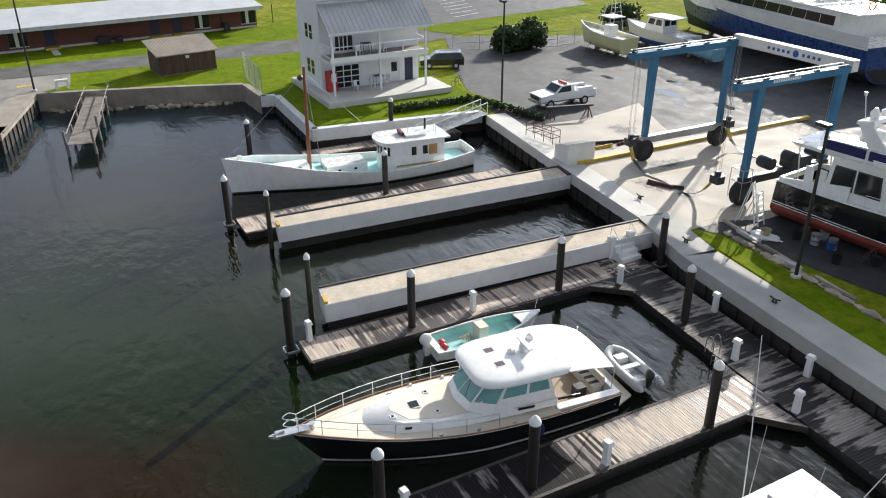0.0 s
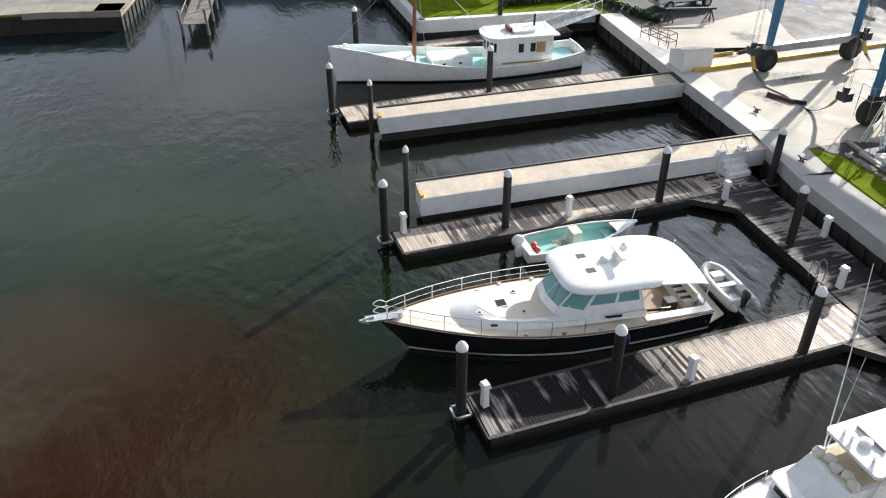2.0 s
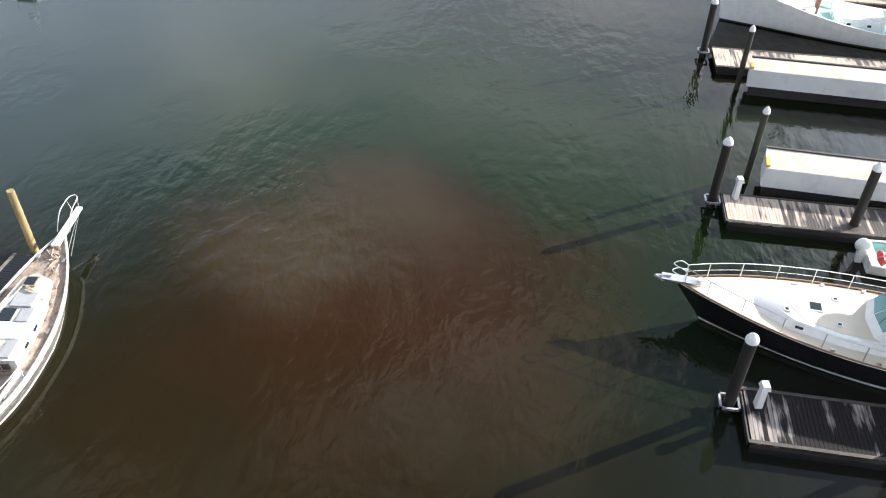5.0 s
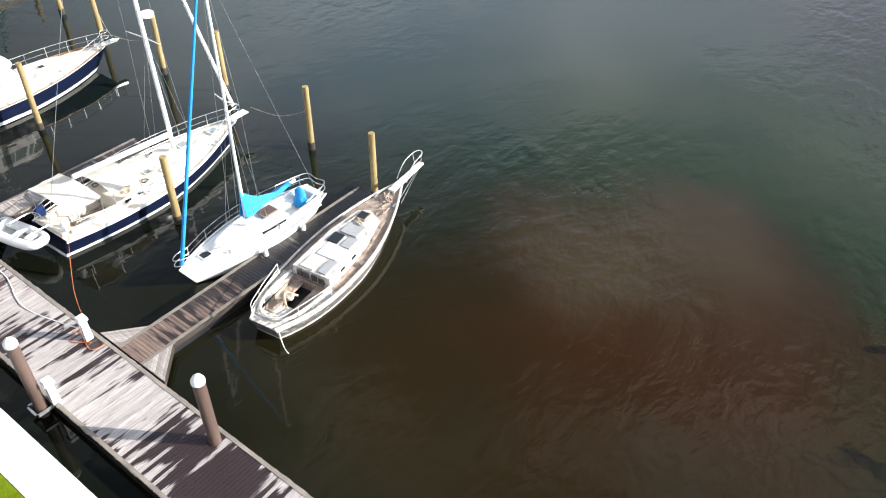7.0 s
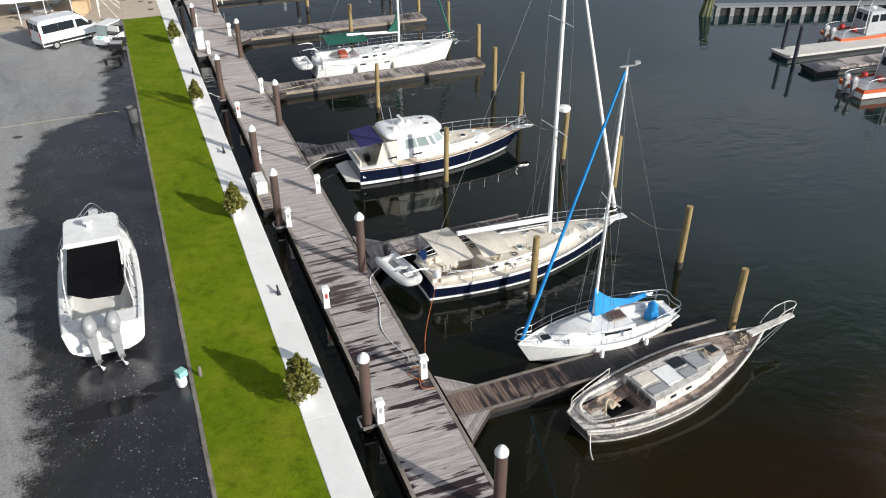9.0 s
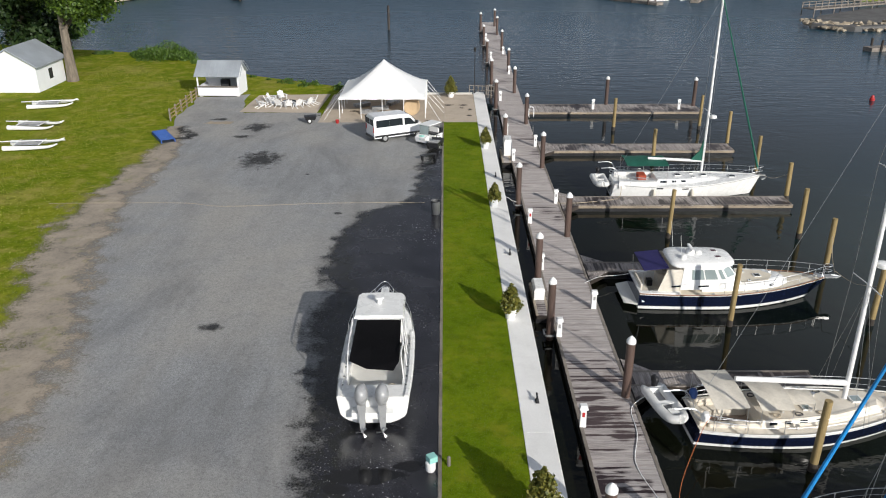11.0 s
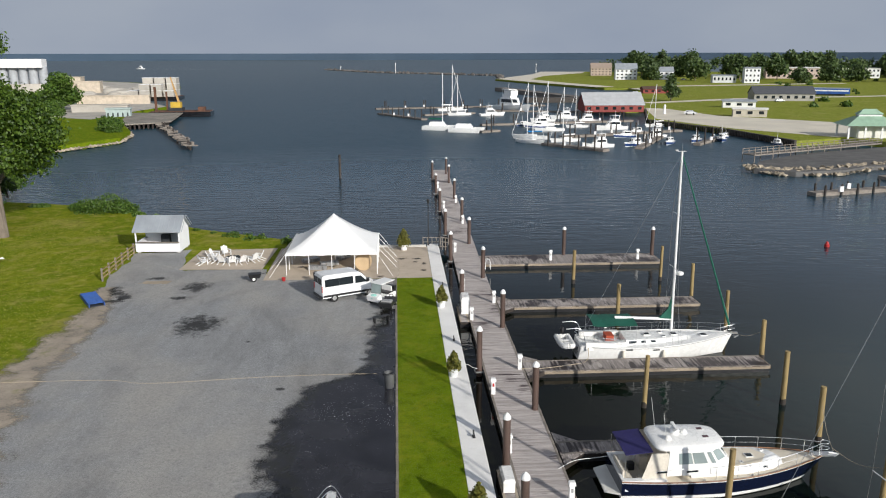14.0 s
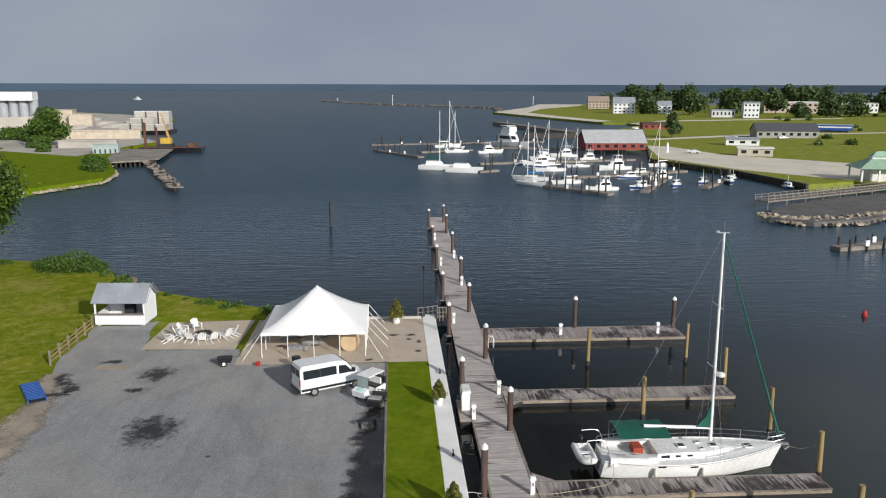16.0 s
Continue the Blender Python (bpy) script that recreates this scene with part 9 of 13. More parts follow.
    part("fascia_beam", box(B(), 66.45, 66.65, Y0 + .1, Y1 - .05, 5.15, 5.66), SIDING, hs)
    part("side_beam", box(B(), 66.65, X0, Y1 - .25, Y1 - .05, 5.15, 5.66), SIDING, hs)
    part("eave_beam", box(B(), 66.45, 66.65, Y0 + .1, Y1 - .05, 7.6, 7.85), SIDING, hs)
    for y in (-38.3, -42.9, -47.6):
        part("porch_post", box(B(), 66.46, 66.64, y - .09, y + .09, zb, 5.15), SIDING, hs)
        part("porch_post", box(B(), 66.46, 66.64, y - .09, y + .09, 5.66, 7.6), SIDING, hs)
    for a, c in ((-38.25, -42.9), (-42.9, -47.6)):
        part("rail", box(B(), 66.5, 66.6, c + .09, a - .09, 6.55, 6.63), SIDING, hs)
        part("rail_post", box(B(), 66.5, 66.6, (a + c) / 2 - .05, (a + c) / 2 + .05, 5.66, 6.55), SIDING, hs)
    for y in (Y1 - .2, Y0 + .25):
        part("rail", box(B(), 66.65, X0, y - .05, y + .05, 6.55, 6.63), SIDING, hs)
    # the porch roof leans on the front wall; the main gable stands above it
    EV, RG = 66.15, 69.05
    bm = B()
    solid(bm, [(EV, Y0 - .25, 7.82), (EV, Y1 + .1, 7.82), (RG, Y1 + .1, 9.95), (RG, Y0 - .25, 9.95)], [(EV, Y0 - .25, 7.94), (EV, Y1 + .1, 7.94), (RG, Y1 + .1, 10.08), (RG, Y0 - .25, 10.08)])
    rf = part("porch_roof", bm, ROOFMETAL, hs, "pale standing-seam metal roof")
    for i in range(22):
        y = Y0 - .22 + i * .478
        bm = B()
        solid(bm, [(EV, y, 7.94), (EV, y + .05, 7.94), (RG, y + .05, 10.08), (RG, y, 10.08)], [(EV, y, 8.0), (EV, y + .05, 8.0), (RG, y + .05, 10.14), (RG, y, 10.14)])
        part("seam", bm, ROOFMETAL, rf)
    part("gutter", box(B(), EV - .1, EV, Y0 - .25, Y1 + .1, 7.8, 7.92), SIDING, hs)
    xm = (X0 + X1) / 2
    bm = B()
    for xa in (X0 - .35, X1 + .35):
        solid(bm, [(xa, Y0 - .3, Z1), (xa, Y1 + .3, Z1), (xm, Y1 + .3, Z1 + 2.2), (xm, Y0 - .3, Z1 + 2.2)], [(xa, Y0 - .3, Z1 + .12), (xa, Y1 + .3, Z1 + .12), (xm, Y1 + .3, Z1 + 2.32), (xm, Y0 - .3, Z1 + 2.32)])
    part("roof", bm, ROOFMETAL, hs)
    for y in (Y1 - .2, Y0):
        bm = B()
        solid(bm, [(X0, y, Z1), (X1, y, Z1), (xm, y, Z1 + 2.1)], [(X0, y + .2, Z1), (X1, y + .2, Z1), (xm, y + .2, Z1 + 2.1)])
        part("gable", bm, SIDING, hs)
    return hs


house()
vm = thing("vending_machine", pose(68.55, -38.75, 2.2), "red drinks vending machine on the porch", "vending machine")
part("case", box(B(), -.4, .4, -.45, .45, 0, 1.85), REDPAINT, vm, "", False, .03)
part("front_panel", box(B(), -.43, -.39, -.35, .15, .9, 1.7), CAPWHITE, vm)


def patio_set(x, y, z):
    t = thing("porch_table", pose(x, y, z), "small dark metal porch table", "table")
    part("tabletop", box(B(), -.4, .4, -.45, .45, .98, 1.02), BLACKPLASTIC, t)
    for a, c in ((-.35, -.4), (.35, -.4), (.35, .4), (-.35, .4)):
        bm = B()
        tube(bm, [(a, c, 0), (a, c, .98)], .02, 5)
        part("leg", bm, BLACKPLASTIC, t)


patio_set(68.3, -43.4, 2.2)
patio_set(67.6, -42.0, 5.52)


def porch_chair(x, y, z, rz):
    c = thing("porch_chair", pose(x, y, z, 0, 0, rz), "pale plastic porch chair", "chair", "porch chairs")
    part("seat", box(B(), -.24, .24, -.24, .24, .42, .46), CAPWHITE, c)
    part("backrest", box(B(), .2, .25, -.24, .24, .46, .95), CAPWHITE, c)
    for a, b_ in ((-.2, -.2), (.2, -.2), (.2, .2), (-.2, .2)):
        part("leg", box(B(), a - .02, a + .02, b_ - .02, b_ + .02, 0, .42), CAPWHITE, c)


for x, y, z, r in ((67.9, -42.6, 2.2, 90), (68.4, -44.3, 2.2, -60), (67.2, -41.2, 5.52, 20), (68.2, -42.7, 5.52, 200), (67.6, -40.9, 2.2, 30), (67.3, -43.6, 5.52, 120)):
    porch_chair(x, y, z, r)

# bicycle
bk = thing("bicycle", pose(66.3, -50.9, ZG, 0, 0, -70), "dark bicycle standing by the porch", "bicycle")
for x in (-.52, .52):
    bm = B()
    tube(bm, [(x + .33 * math.cos(t * .3927), 0, .34 + .33 * math.sin(t * .3927)) for t in range(17)], .02, 5)
    part("wheel", bm, RUBBER, bk)
bm = B()
for a, c in (((-.52, 0, .34), (-.1, 0, .34)), ((-.1, 0, .34), (-.2, 0, .85)), ((-.1, 0, .34), (.38, 0, .8)), ((-.2, 0, .8), (.38, 0, .85)), ((.36, 0, .95), (.52, 0, .34)), ((-.52, 0, .34), (-.2, 0, .8))):
    tube(bm, [a, c], .02, 5)
part("frame", bm, BLACKPLASTIC, bk)
bm = B()
tube(bm, [(.33, -.28, 1.0), (.36, 0, .98), (.33, .28, 1.0)], .015, 5)
part("handlebar", bm, BLACKPLASTIC, bk)
part("saddle", box(B(), -.32, -.08, -.06, .06, .88, .93), BLACKPLASTIC, bk)

# ---- brick building ----
bb = thing("brick_building", pose(0, 0, 0), "long low red brick building with a pale metal roof", "building")
P0, P1 = Vector((103.9, -4.0)), Vector((106.8, -42.2))
D = (P1 - P0).normalized()
N = Vector((-D.y, D.x)) * -1
if N.x > 0:
    N = -N
def bpt(s, o):
    p = P0 + D * s + N * o
    return (p.x, p.y)
LEN = (P1 - P0).length
bm = B()
prism(bm, [bpt(-30, 0), bpt(LEN, 0), bpt(LEN, -14), bpt(-30, -14)], ZG - .1, 4.5)
part("wall", bm, BRICK, bb, "red brick wall")
bm = B()
solid(bm, [(*bpt(-31, 2.4), 4.25), (*bpt(LEN + .2, 2.4), 4.25), (*bpt(LEN + .2, -7), 5.4), (*bpt(-31, -7), 5.4)], [(*bpt(-31, 2.4), 4.70), (*bpt(LEN + .2, 2.4), 4.70), (*bpt(LEN + .2, -7), 5.6), (*bpt(-31, -7), 5.6)])
rf = part("roof", bm, ROOFMETAL, bb, "pale low metal roof with a deep fascia")
for i in range(46):
    s = -30 + i * 1.55
    bm = B()
    solid(bm, [(*bpt(s, 2.42), 4.26), (*bpt(s + .05, 2.42), 4.26), (*bpt(s + .05, 2.42), 4.71), (*bpt(s, 2.42), 4.71)], [(*bpt(s, 2.45), 4.26), (*bpt(s + .05, 2.45), 4.26), (*bpt(s + .05, 2.45), 4.71), (*bpt(s, 2.45), 4.71)])
    part("fascia_seam", bm, GALV, rf)
def bbox(s0, s1, o0, o1, z0, z1, mat, name, parent, label=""):
    bm = B()
    prism(bm, [bpt(s0, o0), bpt(s1, o0), bpt(s1, o1), bpt(s0, o1)], z0, z1)
    return part(name, bm, mat, parent, label)
for s in (12.2, 24.4, 27.2):
    d = bbox(s, s + 1.15, -.05, .05, ZG + .35, ZG + 2.6, DARKDOOR, "door", bb, "dark blue door")
    bbox(s - .25, s + 1.4, .05, 1.15, ZG, ZG + .22, YELLOW, "door_step", bb, "yellow painted step")
    bbox(s + .2, s + .95, 1.15, 4.6, ZG, ZG + .05, CONCRETE, "path_slab", bb)
for s in (8.4, 30.0, 36.2):
    w = bbox(s, s + 1.9, -.04, .04, ZG + .55, ZG + 2.55, DARKGLASS, "window", bb)
    bbox(s + .6, s + 1.0, .02, .07, ZG + .55, ZG + 2.55, OFFWHITE, "blind", w)
    bbox(s - .1, s + 2.0, .02, .14, ZG + .45, ZG + .55, CONCRETE, "sill", w)
bbox(-30, LEN, .0, .10, ZG - .05, ZG + .22, CONCRETE, "plinth", bb)
for s in (19.0, 33.5, 40.5):
    bbox(s, s + .09, .0, .09, ZG + .2, 4.4, BROWNBOARD, "down_pipe", bb)
for s, l, hh in ((18.6, 1.5, .9), (20.3, .9, .7), (33.9, .7, 1.1)):
    a = thing("air_unit", pose(*bpt(s, .9), ZG), "dark outdoor air-conditioning unit on the grass", "air conditioner", "air units")
    part("case", box(B(), -.4, .4, -l / 2, l / 2, .08, hh), DARKSTEEL, a, "", False, .03)
    for k in range(5):
        part("grille_bar", box(B(), -.42, -.40, -l / 2 + .06, l / 2 - .06, .2 + k * .12, .23 + k * .12), BLACKPLASTIC, a)

# ---- brown shed ----
sh = thing("brown_shed", pose(86.35, -28.5, ZG - .02, 0, 0, 8), "dark brown board shed with a ribbed tan roof", "shed")
part("wall", box(B(), -1.8, 1.8, -3.0, 3.0, .1, 2.15), BROWNBOARD, sh)
for i in range(26):
    part("board", box(B(), -1.835, -1.8, -3.0 + i * .232, -2.79 + i * .232, .1, 2.1), BROWNBOARD, sh)
bm = B()
solid(bm, [(-2.2, -3.3, 2.05), (2.2, -3.3, 3.0), (2.2, 3.3, 3.0), (-2.2, 3.3, 2.05)], [(-2.2, -3.3, 2.15), (2.2, -3.3, 3.1), (2.2, 3.3, 3.1), (-2.2, 3.3, 2.15)])
rf = part("roof", bm, M("tan_ribbed_roof", (.42, .36, .29), .7, var=.15), sh, "ribbed tan metal roof")
for i in range(22):
    y = -3.25 + i * .3
    bm = B()
    solid(bm, [(-2.2, y, 2.15), (2.2, y, 3.1), (2.2, y + .07, 3.1), (-2.2, y + .07, 2.15)], [(-2.2, y, 2.19), (2.2, y, 3.14), (2.2, y + .07, 3.14), (-2.2, y + .07, 2.19)])
    part("rib", bm, bpy.data.materials["tan_ribbed_roof"], rf)
part("sign_plate", box(B(), -1.85, -1.835, -.2, .2, 1.55, 1.85), CAPWHITE, sh)
part("sill_log", box(B(), -1.9, 1.9, -3.05, 3.05, -.02, .1), GREYTIMBER, sh)

# ---- small wooden pier ----
wp = thing("wooden_pier", pose(0, 0, 0), "narrow grey wooden pier with leaning rails", "pier")
A, Bq = Vector((82.4, -19.4)), Vector((66.5, -16.35))
d = (Bq - A).normalized()
n2 = Vector((-d.y, d.x))
for i in range(64):
    p = A + d * (i * .25)
    bm = B()
    e = .03 * math.sin(i * 2.7)
    q = [p - n2 * (1.0 + e), p + d * .22 - n2 * (1.0 + e), p + d * .22 + n2 * (1.0 - e), p + n2 * (1.0 - e)]
    prism(bm, [(v.x, v.y) for v in q], 1.30 - i * .004, 1.35 - i * .004)
    part("plank", bm, GREYTIMBER, wp)
for i in range(5):
    for s in (-1.05, 1.05):
        p = A + d * (i * 3.8 + .4) + n2 * s
        bm = B()
        tube(bm, [(p.x, p.y, -1), (p.x + .05 * s, p.y + .04 * i, 2.2 if (i + (s > 0)) % 3 else 1.6)], .13, 8, .11)
        part("post", bm, GREYTIMBER, wp)
for s in (-1.05, 1.05):
    bm = B()
    a, b_ = A + n2 * s + d * .4, A + n2 * s + d * (11 if s > 0 else 15.5)
    tube(bm, [(a.x, a.y, 2.0), (b_.x, b_.y, 1.85)], .05, 6)
    part("rail", bm, GREYTIMBER, wp)
bm = B()
rngr = random.Random(3)
for k in range(60):
    t = rngr.random()
    blob(bm, (81.9 - t * 5.3 + rngr.uniform(-.5, .3), -15 - 16.5 * t, rngr.uniform(-.1, .2)), rngr.uniform(.2, .45), k, 1, .5, (1, 1, .6))
tagged(part("rubble", bm, STONE), "pale rubble stones at the foot of the old wall", "rubble", kind="stuff")

# ---- gangway to the lawn float ----
gw = thing("gangway", pose(1.1, -.3, 0), "aluminium truss gangway down to the float", "gangway")
for s in (0, 1.2):
    bm = B()
    for z in (0, 1.0):
        tube(bm, [(56.6 - s, -48.3, 1.75 + z), (55.7 - s, -41.5, .65 + z)], .045, 6)
    for k in range(9):
        t0, t1 = k / 8, min(1, (k + .5) / 8)
        tube(bm, [(56.6 - s - .9 * t0, -48.3 + 6.8 * t0, 1.75 - 1.1 * t0), (56.6 - s - .9 * t0, -48.3 + 6.8 * t0, 2.75 - 1.1 * t0)], .025, 5)
        if k < 8:
            tube(bm, [(56.6 - s - .9 * t0, -48.3 + 6.8 * t0, 1.75 - 1.1 * t0), (56.6 - s - .9 * (k + 1) / 8, -48.3 + 6.8 * (k + 1) / 8, 2.75 - 1.1 * (k + 1) / 8)], .02, 5)
    part("side_truss", bm, ALU, gw, "white aluminium side truss")
bm = B()
solid(bm, [(56.6, -48.3, 1.70), (55.4, -48.3, 1.70), (54.5, -41.5, .6), (55.7, -41.5, .6)], [(56.6, -48.3, 1.76), (55.4, -48.3, 1.76), (54.5, -41.5, .66), (55.7, -41.5, .66)])
part("walkway", bm, GALV, gw)

# hedge and bushes
def bush(name, x, y, z, r, hgt, label, mat, count, size, seed, group="", cat="bush"):
    t = thing(name, pose(x, y, z), label, cat, group)
    rng = random.Random(seed)
    bm = B()
    balls = []
    for k in range(7):
        a = k * 2.4
        rr = r * rng.uniform(.2, .65)
        e = (math.cos(a) * rr, math.sin(a) * rr, hgt * rng.uniform(.4, .72))
        tube(bm, [(0, 0, -.05), (e[0] * .5, e[1] * .5, e[2] * .5), e], .03 * r, 5, .012 * r)
        balls.append((*e, r * rng.uniform(.35, .55)))
    balls.append((0, 0, hgt * .45, r * .6))
    for k in range(8):
        rr = r * rng.uniform(.45, .65)
        balls.append((math.cos(k * .785) * rr, math.sin(k * .785) * rr, hgt * rng.uniform(.16, .3), r * rng.uniform(.32, .45)))
    part("stem", bm, BARK, t)
    leaves("foliage", balls, size, count, mat, t, seed, hgt / r * .55)
    return t


for i in range(22):
    t = i / 21
    if t < .55:
        x, y = 60.9 - .3 * t, -41.8 - 14 * t
    else:
        x, y = 60.6 - (t - .55) * 17, -49.6 - (t - .55) * 4.6
    bush("hedge_shrub", x, y, ZG, .5, .75, "low dark clipped hedge shrub", DARKLEAF, 260, .09, i, "hedge shrubs", "shrub")
bush("big_bush", 78.0, -64.3, ZG, 2.4, 3.2, "large dark green rounded bush at the fence", DARKLEAF, 5200, .2, 50)
bush("big_bush", 77.6, -66.8, ZG, 2.0, 3.5, "large dark green rounded bush at the fence", DARKLEAF, 4200, .2, 51)
bush("big_bush", 84.0, -85.5, ZG, 2.8, 3.4, "dark green bush beyond the yard fence", DARKLEAF, 3600, .2, 52)
for i in range(5):
    bush("big_bush", 70 - i * 5, -112 - i * 2.5, ZG, 4, 4.5, "rough green bushes behind the yard", LEAF, 2600, .3, 60 + i)

# ---- lamp posts ----
def lamp_post(x, y, hgt, label, arm=True):
    p = thing("lamp_post", pose(x, y, ZG), label, "lamp post", "yard lamp posts")
    bm = B()
    lathe(bm, [(.26, 0), (.26, .14), (.1, .16)], 10)
    part("base", bm, CONCRETE, p)
    bm = B()
    lathe(bm, [(.10, .1), (.075, hgt)], 10)
    part("pole", bm, POLEBLACK, p)
    if arm:
        bm = B()
        box(bm, -.1, .62, -.18, .18, hgt - .05, hgt + .12)
        part("lamp_head", bm, POLEBLACK, p, "", False, .03)
        part("lens", box(B(), .05, .55, -.14, .14, hgt - .065, hgt - .05), PALEGLASS, p)
    return p


lamp_post(58.5, -51.25, 9.0, "tall black yard lamp post with one head")
lamp_post(22.9, -47.75, 8.25, "tall black yard lamp post by the grass")
lamp_post(84.1, -13.9, 9.5, "slim grey lamp pole on the quay", False)

# ---- boat hoist ----
def hoist():
    t = thing("boat_hoist", pose(0, 0, 0), "large blue travelling boat hoist on rubber wheels", "boat hoist")
    zg, top = ZG, 9.3
    sides = {'a': 40.9, 'b': 31.5}
    YF, YR = -52.6, -59.9
    for k, x in sides.items():
        for y in (YF, YR):
            bm = B()
            w0, w1 = .17, .21
            solid(bm, [(x - w0, y - w0, zg + 1.2), (x + w0, y - w0, zg + 1.2), (x + w0, y + w0, zg + 1.2), (x - w0, y + w0, zg + 1.2)],
                  [(x - w1, y - .3 * w1 - .3, top), (x + w1, y - .3 * w1 - .3, top), (x + w1, y + w1, top), (x - w1, y + w1, top)])
            part("leg", bm, BLUESTEEL, t, "", False, .03)
            for dx in ((-.35, .35) if False else (0,)):
                bm = B()
                wheel_form(bm, (x + dx, y, zg + .82), .82, .62, 'X', 20)
                w = part("wheel", bm, RUBBER, t)
                bm = B()
                wheel_form(bm, (x + dx, y, zg + .82), .42, .66, 'X', 14)
                part("rim", bm, DARKSTEEL, w)
        bm = B()
        box(bm, x - .24, x + .24, YR - .8, YF + 2.0, top, top + .45)
        part("top_beam", bm, BLUESTEEL, t, "blue top beam", False, .03)
        bm = B()
        box(bm, x - .2, x + .2, YR - .3, YF + .3, zg + 1.35, zg + 1.85)
        part("sill_beam", bm, GALV if k == 'a' else DARKSTEEL, t, "", False, .03)
        for j in range(5):
            bm = B()
            y = YF + 1.7 - j * 2.2
            lathe(bm, [(.13, 0), (.13, .1)], 10, (x, y, top + .6))
            box(bm, x - .08, x + .08, y - .2, y + .2, top + .45, top + .6)
            part("sheave", bm, DARKSTEEL, t)
        bm = B()
        tube(bm, [(x + .22, YR - .7, top + .62), (x + .22, YF + 1.9, top + .62)], .04, 5)
        tube(bm, [(x - .25, YR - .7, top + .60), (x - .25, YF + 1.9, top + .60)], .03, 5)
        part("pipe_run", bm, GALV, t)
        for j, y in enumerate((YF + 1.9, YF + 1.5, YR - .3, YR - .6)):
            bm = B()
            xx = x - .55 if k == 'a' else x + .55
            tube(bm, [(xx, y, top + .1), (xx, y, zg + 1.9)], .014, 4)
            tube(bm, [(xx + .12, y, top + .1), (xx + .12, y, zg + 1.9)], .014, 4)
            part("cable", bm, WIRE, t)
        for y in (YF + 1.7, YR - .45):
            xx = x - .5 if k == 'a' else x + .55
            bm = B()
            box(bm, xx - .35, xx + .35, y - .3, y + .3, zg + 1.6, zg + 2.1)
            lathe(bm, [(.2, -.3), (.2, .3)], 10, (xx, y, zg + 2.1))
            part("sling_block", bm, DARKSTEEL, t, "", False, .03)
    # rear cross beam
    bm = B()
    box(bm, 31.2, 41.2, YR - 1.1, YR - .5, top + .05, top + .8)
    part("cross_beam", bm, OFFWHITE, t, "white box-section cross beam", False, .03)
    for j in range(11):
        if j not in (4, 5):
            bm = B()
            x = 33.6 + j * .42
            box(bm, x, x + .22, YR - .5, YR - .49, top + .3, top + .5)
            part("mark", bm, BLUEPAINT, t)
    bm = B()
    lathe(bm, [(.24, 0), (.24, .02)], 16)
    bmesh.ops.rotate(bm, verts=bm.verts, matrix=Matrix.Rotation(radians(-90), 3, 'X'))
    bmesh.ops.translate(bm, verts=bm.verts, vec=(35.6, YR - .5, top + .4))
    part("badge", bm, BLUEPAINT, t)
    for j in range(12):
        bm = B()
        y = -56.6 + j * .2
        box(bm, 31.24, 31.255, y + .8, y + .93, top + .2, top + .4)
        part("mark", bm, CAPWHITE, t)
    # slings hanging in loops
    for y, mat in ((YF + 1.7, BLACKPLASTIC), (YR - .45, BLACKPLASTIC)):
        pts = smooth_line([(40.4, y, zg + 1.6), (39.9, y, zg + .7), (38.6, y, zg + .12), (36.5, y - .2, zg + .06), (34.2, y, zg + .10), (33.0, y, zg + .8), (32.4, y, zg + 1.6)], 6)
        bm = B()
        for a, c in zip(pts, pts[1:]):
            bm.faces.new([bm.verts.new(p) for p in (a + Vector((0, -.12, 0)), c + Vector((0, -.12, 0)), c + Vector((0, .12, 0)), a + Vector((0, .12, 0)))])
        bmesh.ops.remove_doubles(bm, verts=bm.verts, dist=.001)
        r = bmesh.ops.extrude_face_region(bm, geom=bm.faces[:])
        for v in r["geom"]:
            if isinstance(v, bmesh.types.BMVert):
                v.co.z += .03
        part("sling", bm, mat, t, "black lifting sling")
        for xs in ((40.4, 39.85, zg + 1.6, zg + .6), (32.4, 33.05, zg + 1.6, zg + .75)):
            bm = B()
            solid(bm, [(xs[0] - .04, y - .14, xs[2]), (xs[0] + .04, y - .14, xs[2]), (xs[1] + .04, y - .14, xs[3]), (xs[1] - .04, y - .14, xs[3])],
                  [(xs[0] - .04, y + .14, xs[2]), (xs[0] + .04, y + .14, xs[2]), (xs[1] + .04, y + .14, xs[3]), (xs[1] - .04, y + .14, xs[3])])
            part("sling_pad", bm, YELLOW, t, "yellow sling pad")
    bm = B()
    box(bm, 31.0, 32.0, -58.1, -56.3, zg + 1.85, zg + 2.6)
    part("engine_box", bm, DARKSTEEL, t, "dark engine and winch housing", False, .05)
    for j in range(3):
        bm = B()
        wheel_form(bm, (31.4, -54.3 - j * 2.2, zg + 2.6), .42, 1.0, 'X', 14)
        part("winch_drum", bm, DARKSTEEL, t)
    bm = B()
    for a, c in (((31.2, -52.2), (31.2, -53.0)), ((31.2, -53.0), (32.2, -53.0)), ((32.2, -53.0), (32.2, -52.2)), ((32.2, -52.2), (31.2, -52.2))):
        for z in (.6, 1.6, 2.4):
            part("cage_bar", tube(B(), [(*a, zg + z), (*c, zg + z)], .025, 5), GALV, t)
        part("cage_bar", tube(B(), [(*a, zg + .4), (*a, zg + 2.4)], .025, 5), GALV, t)
    return t


